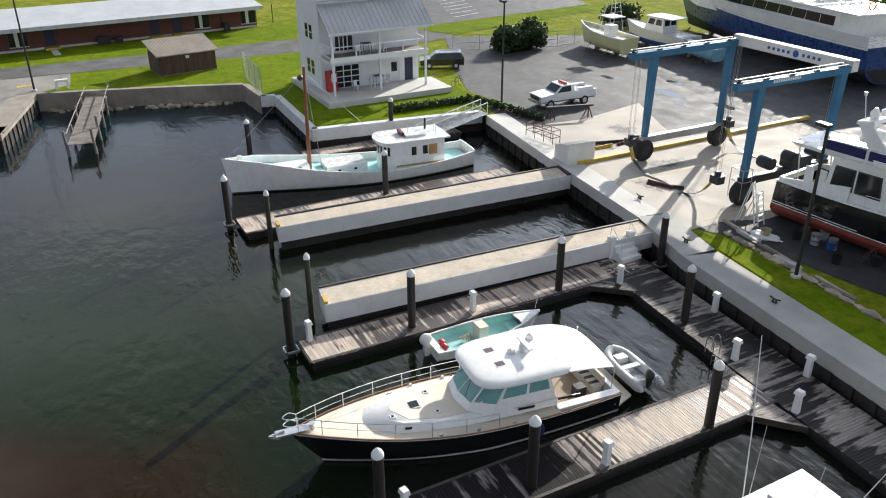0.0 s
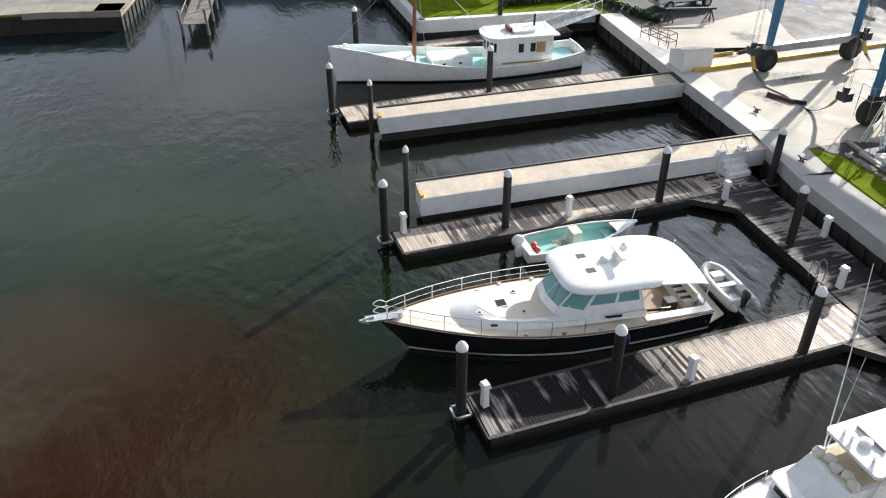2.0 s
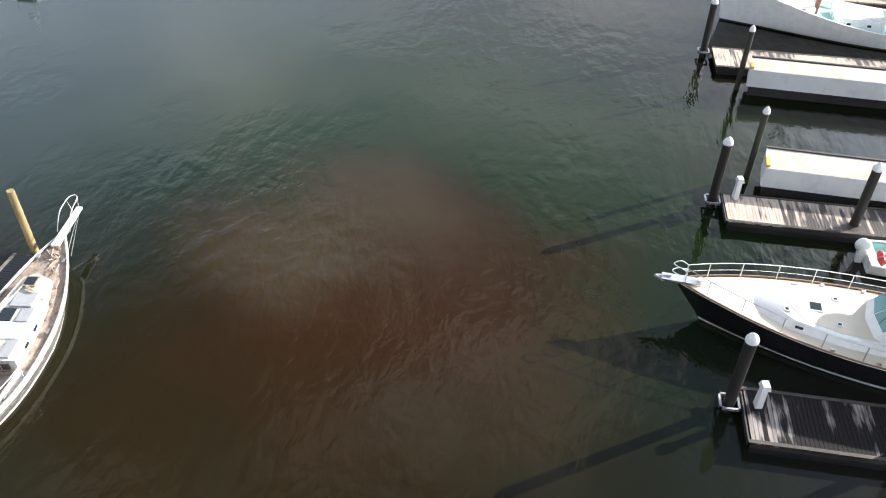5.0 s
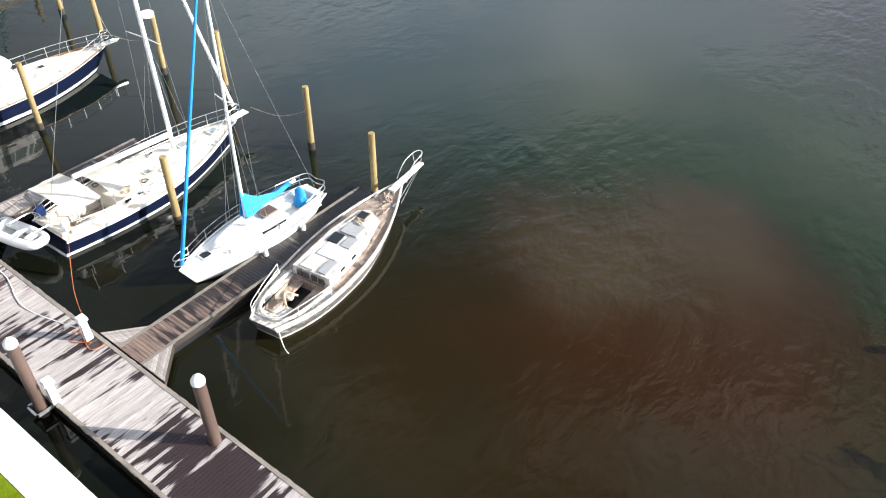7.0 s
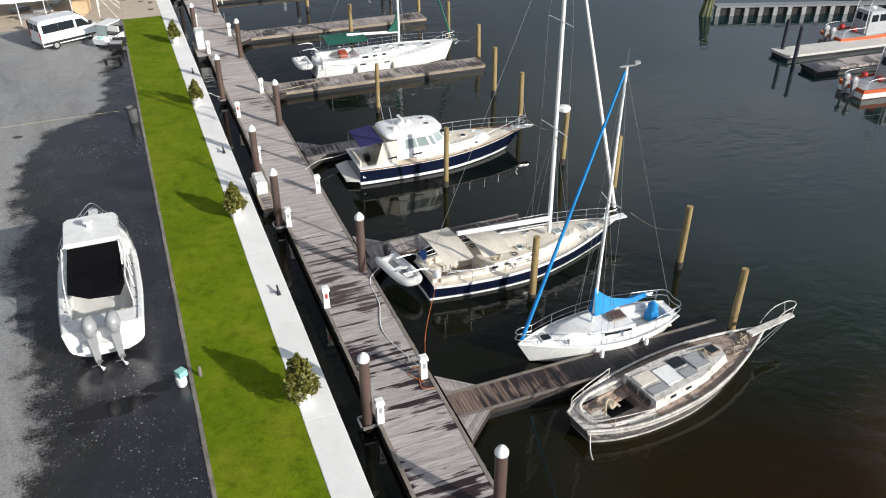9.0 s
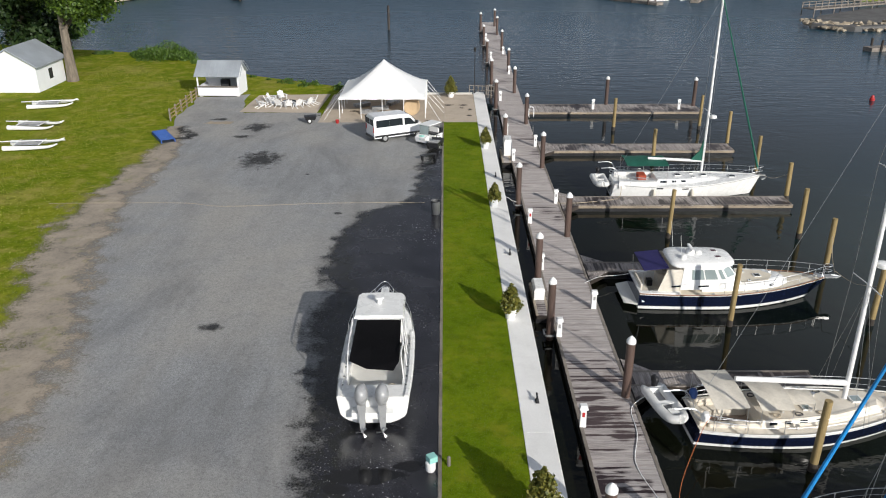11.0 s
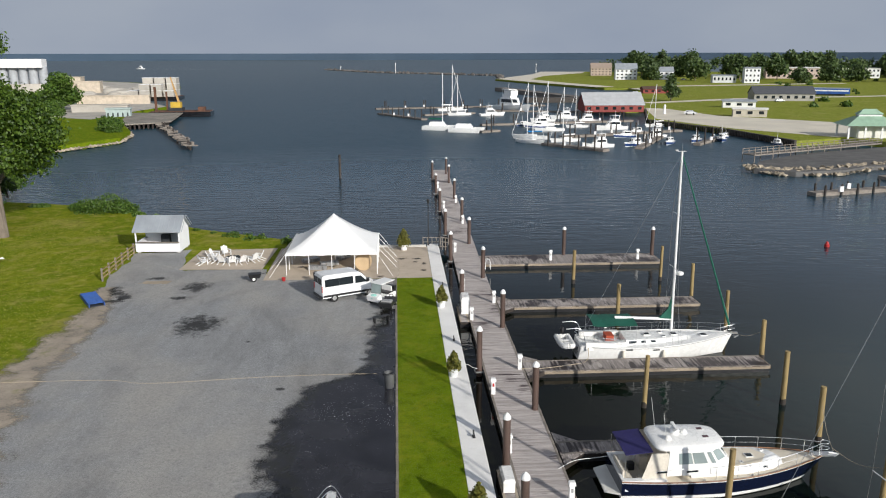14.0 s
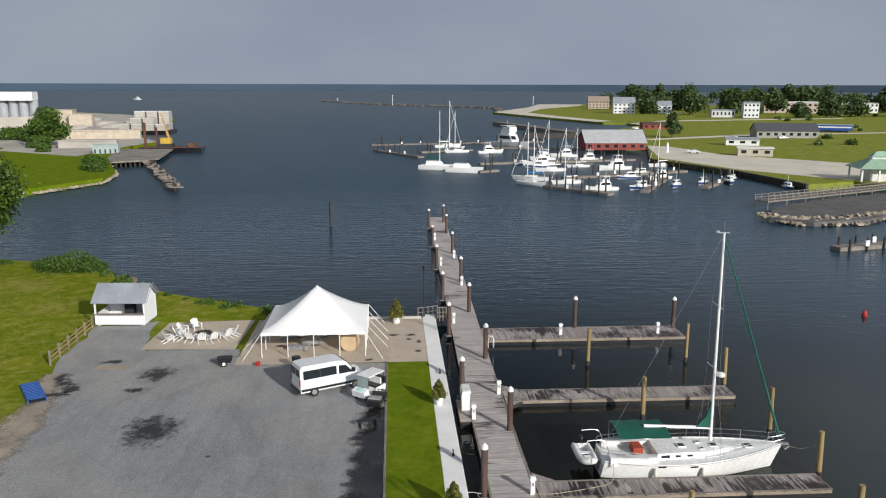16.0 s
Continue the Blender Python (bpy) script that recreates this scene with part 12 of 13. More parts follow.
for s in (-.42, .42):
    bm = B()
    wheel_form(bm, (-.1, s, .26), .26, .1, 'Y', 14)
    w = part("wheel", bm, RUBBER, wbw)
    bm = B()
    wheel_form(bm, (-.1, s, .26), .15, .12, 'Y', 10)
    part("rim", bm, CAPWHITE, w)
bm = B()
tube(bm, [(.5, 0, .6), (1.2, 0, .75)], .025, 5)
part("handle", bm, BLACKPLASTIC, wbw)

# ---- dock head: lamp, gate and ramp ----
lp = thing("dock_lamp", pose(2.9, 75.4, ZG), "slim black dock lamp post at the walk's end", "lamp post")
bm = B()
lathe(bm, [(.12, 0), (.09, .3), (.045, .4), (.04, 4.7)], 10)
part("pole", bm, POLEBLACK, lp)
bm = B()
lathe(bm, [(.06, 4.7), (.14, 4.85), (.16, 5.1), (.05, 5.25)], 10)
part("lantern", bm, POLEBLACK, lp, "", True)
gt = thing("dock_ramp", pose(0, 0, 0), "grey railed ramp from the walk to the dock", "ramp")
bm = B()
solid(bm, [(2.4, 75.0, 1.62), (4.0, 75.0, 1.62), (5.6, 79.0, .55), (4.6, 79.6, .55)], [(2.4, 75.0, 1.70), (4.0, 75.0, 1.70), (5.6, 79.0, .62), (4.6, 79.6, .62)])
part("ramp_deck", bm, GREYTIMBER, gt)
for a, c in (((2.3, 75.0), (4.5, 79.6)), ((4.1, 75.0), (5.7, 79.0))):
    for k in range(5):
        t = k / 4
        x, y, z = a[0] + (c[0] - a[0]) * t, a[1] + (c[1] - a[1]) * t, 1.7 - 1.1 * t
        part("post", box(B(), x - .05, x + .05, y - .05, y + .05, z - .4, z + 1.05), GREYTIMBER, gt)
    bm = B()
    tube(bm, [(*a, 2.7), (*c, 1.6)], .05, 5)
    tube(bm, [(*a, 2.2), (*c, 1.1)], .04, 5)
    part("rail", bm, GREYTIMBER, gt)
lr = thing("ladder_rack", pose(8.6, 69.0, ZD), "white looped boarding rail on the dock", "rail")
bm = B()
for s in (0, .5):
    tube(bm, smooth_line([(0, s, 0), (0, s, .9), (.3, s, 1.1), (.5, s, .8), (.5, s, 0)], 4), .025, 6)
part("loop", bm, CAPWHITE, lr)

# ---- big shore tree, bushes and the edge of a white cottage ----
tree(-46.6, 83.0, ZG, 25.5, 6.5, 11, "tall broad-leaved shore tree with a pale leaning trunk", SHADELEAF, 42000, .20, low=.24)
tree(-54.0, 88.0, ZG, 17.0, 6.5, 12, "tall broad-leaved tree behind the cottage", DARKLEAF, 14000, .32, low=.12)
for i, (x, y, r) in enumerate(((-41.5, 98.5, 3.4), (-38.0, 98.0, 2.6), (-44.4, 100.2, 1.8), (-50.5, 102.5, 1.6), (-35.3, 96.2, 1.2))):
    bush("shore_bush", x, y, .9, r, r * .85, "spreading green shore bush at the water's edge", LEAF, 6000, .12, 80 + i)
ct = thing("white_cottage", pose(-50.6, 79.8, ZG), "small white cottage with a grey gable roof", "cottage")
part("wall", box(B(), -3.0, 3.0, -3.5, 3.5, 0, 3.0), SIDING, ct)
for s in (-1, 1):
    bm = B()
    solid(bm, [(s * 3.4, -3.8, 2.8), (s * 3.4, 3.8, 2.8), (0, 3.8, 4.9), (0, -3.8, 4.9)], [(s * 3.4, -3.8, 2.95), (s * 3.4, 3.8, 2.95), (0, 3.8, 5.05), (0, -3.8, 5.05)])
    part("roof_slope", bm, ROOFGREY, ct)
for y in (-3.5, 3.44):
    bm = B()
    solid(bm, [(-3, y, 3.0), (3, y, 3.0), (0, y, 4.85)], [(-3, y + .06, 3.0), (3, y + .06, 3.0), (0, y + .06, 4.85)])
    part("gable", bm, SIDING, ct)
part("window", box(B(), 2.98, 3.03, -.5, .4, 1.0, 2.2), DARKGLASS, ct)
# small catamarans on the grass
for i, (x, y, rz) in enumerate(((-43.0, 69.5, 10), (-40.5, 60.5, -5), (-37.5, 53.8, 6))):
    t = thing("beach_catamaran", pose(x, y, ZG, 0, 0, rz), "small white beach catamaran on the grass", "boat", "beach catamarans")
    for s in (-.95, .95):
        bm = B()
        tube(bm, smooth_line([(-2.3, s, .25), (0, s, .24), (1.6, s, .3), (2.4, s, .55)], 5), .24, 8, .05)
        part("float", bm, CAPWHITE, t, "", True)
    for x_ in (-1.4, .8):
        bm = B()
        tube(bm, [(x_, -.95, .5), (x_, .95, .5)], .045, 6)
        part("beam", bm, ALU, t)
    part("trampoline", box(B(), -1.4, .8, -.9, .9, .48, .50), GREYPLASTIC, t)
    bm = B()
    tube(bm, [(-3.2, .3, .55), (2.8, -.1, .65)], .05, 6)
    part("lowered_mast", bm, ALU, t)
# channel buoy
by_ = thing("channel_buoy", pose(50.5, 78.6, 0), "small red channel buoy on the water", "buoy")
bm = B()
lathe(bm, [(.27, -.2), (.30, .0), (.30, .28), (.2, .34), (.18, .52), (.1, .62), (.02, .65)], 14)
part("float", bm, REDPAINT, by_, "", True)

# ---- far marina ----
def far_dock(a, c, w, label, piles=0, z=.6, top=3.4):
    d = thing("far_dock", pose(0, 0, 0), label, "dock", "far docks")
    a, c = Vector(a), Vector(c)
    u = (c - a).normalized()
    n = Vector((-u.y, u.x)) * w / 2
    bm = B()
    prism(bm, [(p.x, p.y) for p in (a - n, c - n, c + n, a + n)], .0, z)
    part("deck", bm, GREYTIMBER, d)
    for k in range(piles):
        for s in (1, -1):
            p = a.lerp(c, (k + .5) / piles) + n * s * 1.1
            bm = B()
            lathe(bm, [(.2, -1), (.2, top), (.05, top + .15)], 8, (p.x, p.y, 0))
            part("post", bm, TIMBER, d)
            if (k + s) % 3 == 0:
                part("box", box(B(), p.x - n.x * s * .5 - .3, p.x - n.x * s * .5 + .3, p.y - .3, p.y + .3, z, z + .9), CAPWHITE, d)
    return d


far_dock((-9, 328), (66, 345), 2.5, "long far marina dock with dark piles", 9)
far_dock((-6.5, 299), (9.5, 270), 2.4, "angled far breakwater dock", 4)
far_dock((10, 290), (30, 300), 2.0, "short grey far marina dock", 3)
far_dock((39, 312), (82, 300), 2.4, "grey timber dock in the far marina", 6)
far_dock((27, 246), (80, 258), 2.2, "grey timber dock in the far marina", 7)
far_dock((24, 222), (30, 226), 2.0, "short grey far float dock", 1)
far_dock((37, 189), (49, 174), 2.4, "end of a far marina dock", 4)
far_dock((45, 206), (84, 222), 2.2, "grey timber dock in the far marina", 6)
far_dock((58, 178), (72, 204), 1.8, "narrow far marina finger dock", 4)
far_dock((75, 185), (87, 200), 1.8, "narrow far marina finger dock", 3)
far_dock((66.5, 112.5), (92, 119), 2.0, "floating dock with dark piles across the channel", 8, .6, 1.7)
far_dock((88, 128), (104, 134), 2.0, "small float by the rip-rap", 2)


def far_cruiser(m, L, label, fly=True):
    b = thing("far_motor_boat", m, label, "boat", "far motor boats")
    h = Hull(L, L * .31, L * .09, L * .15, .9, .38, L * .07, 2.2, .05, .3, 0, .85)
    part("hull", h.shell(10, 4), WHITE, b, "", True)
    part("deck", h.deck(-.05, 0, .97, .06, .05, 8), WHITE, b)
    w = L * .11
    ob, lo, hi = cabin(b, [(L * .22, -w), (L * .62, -w * .85), (L * .7, 0), (L * .62, w * .85), (L * .22, w)], L * .09, [(L * .24, -w * .9), (L * .54, -w * .75), (L * .58, 0), (L * .54, w * .75), (L * .24, w * .9)], L * .24, WHITE, "cabin", "", 0, False)
    for i in range(4):
        side_windows(b, lo, hi, i, [(.08, .92, .45, .85)], DARKGLASS)
    if fly:
        part("flybridge", prism(B(), [(L * .28, -w * .8), (L * .5, -w * .7), (L * .5, w * .7), (L * .28, w * .8)], L * .24, L * .3), WHITE, b)
        part("hardtop", box(B(), L * .26, L * .48, -w * .85, w * .85, L * .385, L * .395), WHITE, b)
        for x in (L * .28, L * .46):
            for s in (-w * .75, w * .75):
                part("post", box(B(), x - .05, x + .05, s - .05, s + .05, L * .28, L * .385), ALU, b)
    bm = B()
    tube(bm, [(L * .35, 0, L * .24), (L * .35, 0, L * .52)], .05, 5)
    part("antenna", bm, ALU, b)
    return b


c1 = far_cruiser(pose(50, 245, 0, 0, 0, 200), 11, "white far-off motor cruiser at its berth")
c3 = far_cruiser(pose(87, 199, 0, 0, 0, 250), 8, "small white far-off motor boat at its berth", False)
part("hull_stripe", Hull(8, 8 * .31, 8 * .09, 8 * .15, .9, .38, 8 * .07, 2.2, .05, .3, 0, .85).sheer_band(.35, .8, .03, 10), BLUEHULL, c3, "blue painted hull side")
for x, y, rz, s in ((64, 273, 190, .9), (31, 288, 10, .9), (53, 184, 200, .8), (70, 231, 200, 1.0), (68, 258, 195, .85), (74, 207, 210, .75), (54, 262, 190, .8)):
    copy_thing(c1, pose(x, y, 0, 0, 0, rz) @ Matrix.Scale(s, 4))
for x, y, rz, s in ((62, 188, 220, 1.0), (71, 192, 240, .9), (80, 197, 235, .9), (96, 187, 260, .8), (66, 208, 200, .9), (47, 238, 180, .9), (38, 244, 10, .8), (91, 205, 240, .7), (72, 218, 200, .9)):
    copy_thing(c3, pose(x, y, 0, 0, 0, rz) @ Matrix.Scale(s, 4))
tw_ = far_cruiser(pose(42, 324, 0, 0, 0, -60), 22, "big white far-off trawler with stacked decks")
part("upper_house", box(B(), 7, 11.5, -1.8, 1.8, 6.2, 8.2), WHITE, tw_, "", False, .1)


def far_sailer(m, L, mh, label, stripe=None):
    b = thing("far_sailing_boat", m, label, "boat", "far sailing boats")
    h = Hull(L, L * .3, L * .085, L * .12, .6, .42, L * .08, 1.9, .05, .3, 0, .82)
    part("hull", h.shell(10, 4), WHITE, b, "", True)
    part("deck", h.deck(-.03, 0, .97, .05, .1, 8), OFFWHITE, b)
    part("coach_roof", prism(B(), [(L * .3, -L * .09), (L * .62, -L * .06), (L * .62, L * .06), (L * .3, L * .09)], L * .08, L * .13), WHITE, b)
    bm = B()
    tube(bm, [(L * .56, 0, L * .1), (L * .56, 0, mh)], .14, 6, .09)
    part("mast", bm, ALU, b)
    bm = B()
    tube(bm, [(L * .55, 0, L * .2), (L * .15, 0, L * .21)], .18, 6)
    part("boom", bm, BLUECANVAS if stripe else ALU, b)
    bm = B()
    tube(bm, [(L * .56, 0, mh * .97), (L * .98, 0, L * .13)], .06, 5)
    part("furled_jib", bm, ALU, b)
    return b


s1 = far_sailer(pose(31.5, 197.5, 0, 0, 0, -52), 9.5, 14.8, "white far-off sailing boat at the dock end")
far_sailer(pose(40.5, 203, 0, 0, 0, 160), 10, 15, "white far-off sailing boat with a blue sail cover", True)
for x, y, rz, s in ((16.5, 316, 20, 1.25), (28, 294, 200, 1.02), (48, 198, 200, .95), (50, 227, 190, 1.0), (86, 240, 200, .9), (60, 238, 190, .8)):
    copy_thing(s1, pose(x, y, 0, 0, 0, rz) @ Matrix.Scale(s, 4))
for x, y, rz in ((13.0, 233, -25), (20.5, 225, -25)):
    b = thing("far_catamaran", pose(x, y, 0, 0, 0, rz), "white far-off catamaran with a mast", "boat", "far catamarans")
    for s in (-2.1, 2.1):
        h = Hull(10, 1.5, 1.2, 1.4, .8, .4, .6, 2, .0, .3, 0, .9)
        bm = h.shell(10, 4)
        bmesh.ops.translate(bm, verts=bm.verts, vec=(-5, s, 0))
        part("hull", bm, WHITE, b, "", True)
    part("bridge_deck", box(B(), -4.5, 2.2, -2.2, 2.2, .8, 1.4), WHITE, b, "", False, .1)
    part("saloon", prism(B(), [(-3, -1.8), (1.6, -1.4), (1.6, 1.4), (-3, 1.8)], 1.4, 2.5, [(-2.8, -1.5), (.8, -1.1), (.8, 1.1), (-2.8, 1.5)]), WHITE, b)
    if y > 230:
        bm = B()
        tube(bm, [(.8, 0, 1.4), (.8, 0, 17)], .15, 6, .1)
        part("mast", bm, ALU, b)
        part("sail_cover", box(B(), -3.6, .6, -.2, .2, 3.1, 3.6), GREENCANVAS, b)

# ---- far east shore ----
shore_e = [(98, 300), (82, 247), (94, 211), (98, 180), (113, 186), (122, 172), (400, 150), (900, 150), (900, 900), (260, 1000), (185, 1010), (150, 870), (100, 735), (88, 700), (110, 600), (135, 505), (150, 500), (150, 470), (90, 372), (76, 300)]
sheet("ground_far_east", shore_e, 1.5, FARFIELD, "low far shore with fields beyond the marina", 3.0)
sheet("far_sand_road", [(99, 305), (86, 250), (97, 213), (113, 188), (150, 196), (143, 226), (112, 262), (106, 300)], 1.52, M("pale_sand_road", (.64, .59, .49), .9, var=.12, scale=.1), "pale sandy road behind the marina wall")
sheet("far_sand_road", [(112, 335), (170, 365), (300, 395), (300, 402), (166, 372), (108, 342)], 1.53, bpy.data.materials["pale_sand_road"], "pale track across the far fields")
sheet("far_sand_road", [(150, 470), (190, 520), (330, 560), (330, 572), (184, 532), (146, 486)], 1.525, bpy.data.materials["pale_sand_road"], "pale beach track on the far shore")
sheet("far_beach", [(90, 700), (110, 605), (132, 512), (146, 520), (128, 610), (118, 690), (150, 800), (220, 930), (240, 1000), (185, 1010), (150, 872), (100, 735)], 1.53, bpy.data.materials["pale_sand_road"], "pale sand along the far point")
bm = B()
for i in range(40):
    t = i / 39
    for (ax, ay), (cx, cy) in (((82, 247), (94, 211)), ((94, 211), (98, 180)), ((98, 300), (82, 247))):
        box(bm, ax + (cx - ax) * t - .35, ax + (cx - ax) * t + .25, ay + (cy - ay) * t, ay + (cy - ay) * t + .5, -1, 1.7)
tagged(part("far_bulkhead", bm, TIMBER), "dark timber bulkhead along the marina", "sea wall", kind="structure")
# old ferry pier, jetties
d = far_dock((66, 498), (92, 376), 7, "long dark far pier with timber fenders", 0, 2.2)
part("fender", box(B(), 62, 96, 370, 376, -.5, 2.4), TIMBER, d)
bm = B()
rj = random.Random(9)
for (ax, ay), (cx, cy) in (((-108, 1250), (-25, 1032)), ((-25, 1032), (60, 930)), ((60, 930), (112, 860)), ((112, 860), (96, 720))):
    n = int(math.hypot(cx - ax, cy - ay) / 4)
    for k in range(n):
        t = k / n
        blob(bm, (ax + (cx - ax) * t + rj.uniform(-2, 2), ay + (cy - ay) * t + rj.uniform(-2, 2), .4), rj.uniform(2, 3.6), k, 1, .5, (1, 1, .75))
tagged(part("far_jetty", bm, M("dark_jetty_rock", (.13, .12, .11), .9, var=.3, scale=.2)), "dark far stone jetty", "jetty", kind="stuff")
for x, y, z in ((-80, 1178, 7), (0, 1000, 16), (183, 1035, 14)):
    t = thing("channel_mark", pose(x, y, 0), "far pale navigation mark on the jetty", "navigation mark", "navigation marks")
    bm = B()
    tube(bm, [(0, 0, 0), (0, 0, z * .7)], .5, 6, .3)
    part("shaft", bm, OFFWHITE, t)
    bm = B()
    lathe(bm, [(.7, z * .7), (.7, z * .7 + 1.0), (.2, z * .7 + 1.5)], 8)
    part("lantern", bm, CAPWHITE, t)
# rip-rap point with a fishing pier and pavilion
pt = [(68, 137), (74, 132.5), (84, 134), (92, 139), (130, 146), (200, 140), (200, 165), (118, 172), (90, 160), (74, 148)]
sheet("ground_point", pt, .9, ROADGREY, "low point edged with stone", 2.5)
pt_par = bpy.data.objects["ground_point"]
rr = random.Random(4)
stone_meshes = []
for k in range(6):
    bm = B()
    rk = random.Random(k + 40)
    for j in range(13):
        bm.verts.new((rk.uniform(-1.3, 1.3), rk.uniform(-.95, .95), rk.uniform(-.6, .6)))
    bmesh.ops.convex_hull(bm, input=bm.verts[:])
    bmesh.ops.delete(bm, geom=[v for v in bm.verts if not v.link_faces], context='VERTS')
    me = bpy.data.meshes.new("stone")
    bm.to_mesh(me)
    bm.free()
    me.materials.append(STONE)
    stone_meshes.append(me)
for k in range(290):
    t = rr.random()
    edge = [(68, 138.5), (72, 133.6), (82, 133.5), (92, 138.8), (112, 142)]
    i = min(3, int(t * 4))
    f = t * 4 - i
    o = new("stone", stone_meshes[k % 6])
    o.parent = pt_par
    dn = rr.uniform(-1.2, 3.4)
    s = rr.uniform(.28, .62)
    o.matrix_basis = pose(edge[i][0] + (edge[i + 1][0] - edge[i][0]) * f + rr.uniform(-.5, .5), edge[i][1] + (edge[i + 1][1] - edge[i][1]) * f + dn, .35 + .38 * max(0, dn) * .6, rr.uniform(-25, 25), rr.uniform(-25, 25), rr.uniform(0, 360)) @ Matrix.Scale(s, 4)
fp = thing("fishing_pier", pose(0, 0, 0), "grey timber fishing pier with rails beside the point", "pier")
A, C = Vector((74, 153)), Vector((114, 173))
u = (C - A).normalized()
nn = Vector((-u.y, u.x))
part("deck", prism(B(), [tuple(A - nn * 1.6), tuple(C - nn * 1.6), tuple(C + nn * 1.6), tuple(A + nn * 1.6)], 1.5, 1.75), GREYTIMBER, fp)
for s in (-1.55, 1.55):
    for k in range(24):
        p = A.lerp(C, k / 23) + nn * s
        part("rail_post", box(B(), p.x - .08, p.x + .08, p.y - .08, p.y + .08, -.8 if k % 3 == 0 else 1.7, 2.8), GREYTIMBER, fp)
    for z in (2.2, 2.75):
        bm = B()
        a, c = A + nn * s, C + nn * s
        tube(bm, [(a.x, a.y, z), (c.x, c.y, z)], .08, 5)
        part("rail", bm, GREYTIMBER, fp)
pv = thing("pavilion", pose(120.5, 187.5, 1.5, 0, 0, -10), "waterside pavilion with a pale green hip roof", "pavilion")
for x in (-6, -2, 2, 6):
    for y in (-4, 4):
        part("column", box(B(), x - .2, x + .2, y - .2, y + .2, 0, 3.2), CAPWHITE, pv)
part("core_wall", box(B(), -3.5, 5.5, -2.5, 3.5, 0, 3.2), OFFWHITE, pv)
bm = B()
prism(bm, [(-7, -5), (7, -5), (7, 5), (-7, 5)], 3.2, 5.4, [(-3, -1.2), (3, -1.2), (3, 1.2), (-3, 1.2)])
part("lower_roof", bm, GREENROOF, pv, "pale green metal hip roof")
bm = B()
prism(bm, [(-3.2, -1.4), (3.2, -1.4), (3.2, 1.4), (-3.2, 1.4)], 5.9, 7.2, [(-1.5, -.1), (1.5, -.1), (1.5, .1), (-1.5, .1)])
part("cupola_roof", bm, GREENROOF, pv)
part("cupola", box(B(), -2.8, 2.8, -1.1, 1.1, 5.2, 5.95), CAPWHITE, pv)

# ---- far buildings ----
def far_house(name, x, y, z, w, d, hgt, rz, wall, roof, label, rows=1, cols=5, ridge=2.0, cat="building"):
    b = thing(name, pose(x, y, z, 0, 0, rz), label, cat, "far buildings")
    part("wall", box(B(), -w / 2, w / 2, -d / 2, d / 2, 0, hgt), wall, b)
    for s in (-1, 1):
        bm = B()
        e = w / 2 + .4
        solid(bm, [(-e, s * (d / 2 + .4), hgt - .1), (e, s * (d / 2 + .4), hgt - .1), (e, 0, hgt + ridge), (-e, 0, hgt + ridge)], [(-e, s * (d / 2 + .4), hgt + .1), (e, s * (d / 2 + .4), hgt + .1), (e, 0, hgt + ridge + .2), (-e, 0, hgt + ridge + .2)])
        part("roof", bm, roof, b)
    for sx in (-w / 2, w / 2 - .1):
        bm = B()
        solid(bm, [(sx, -d / 2, hgt), (sx, d / 2, hgt), (sx, 0, hgt + ridge)], [(sx + .1, -d / 2, hgt), (sx + .1, d / 2, hgt), (sx + .1, 0, hgt + ridge)])
        part("gable", bm, wall, b)
    for r in range(rows):
        for c in range(cols):
            xx = -w / 2 + w * (c + .5) / cols
            zz = hgt * (r + .35) / rows
            part("window", box(B(), xx - w / cols * .22, xx + w / cols * .22, -d / 2 - .06, -d / 2 + .02, zz, zz + hgt / rows * .4), DARKGLASS, b)
    return b


far_house("red_boathouse", 81, 290, 1.5, 22, 14, 2.6, -2, REDWOOD, ROOFMETAL, "red boarded boathouse with a grey metal roof", 1, 7, 4.2)
far_house("red_annex", 143, 428, 1.5, 14, 8, 2.4, -5, REDWOOD, BROWNBOARD, "low reddish shed on the far shore", 1, 4, 1.2)
far_house("grey_long_house", 178, 352, 1.5, 27, 10, 3.2, -8, M("weathered_siding", (.34, .33, .30), .8), M("charcoal_roof", (.07, .075, .085), .8), "long low grey house with a charcoal roof", 1, 8, 3.2)
far_house("small_store", 121, 258, 1.5, 11, 4, 2.6, -18, M("beige_wall", (.50, .46, .38), .8), OFFWHITE, "long beige storage container building", 1, 3, .3)
far_house("white_kiosk", 138, 306, 1.5, 12.5, 5, 2.4, -18, CAPWHITE, ROOFGREY, "small pale kiosk by the sandy road", 1, 3, .6)
far_house("grand_white_house", 266, 580, 1.5, 11, 11, 10.8, -15, SIDING, ROOFGREY, "tall white porch house on the far shore", 3, 4, .8)
far_house("long_white_building", 352, 690, 1.5, 44, 16, 9, -18, M("pinkish_wall", (.55, .43, .38), .8), OFFWHITE, "long pale building with a flat roof", 2, 10, .8)
far_house("flat_white_building", 420, 695, 1.5, 27, 14, 8.5, -20, CAPWHITE, OFFWHITE, "flat white building among trees", 2, 8, .4)
far_house("shore_villa", 212, 815, 1.5, 21, 14, 7.5, -10, M("tan_wall", (.5, .40, .32), .8), M("tan_shingle", (.33, .26, .21), .85), "large tan villa on the far shore", 3, 6, 5)
far_house("shore_villa", 198, 676, 1.5, 18, 13, 8.5, -10, SIDING, ROOFGREY, "large white house on the far shore", 3, 5, 5)
far_house("shore_villa", 231, 676, 1.5, 16, 12, 6.5, -10, SIDING, ROOFGREY, "pale house among the far trees", 2, 4, 4)
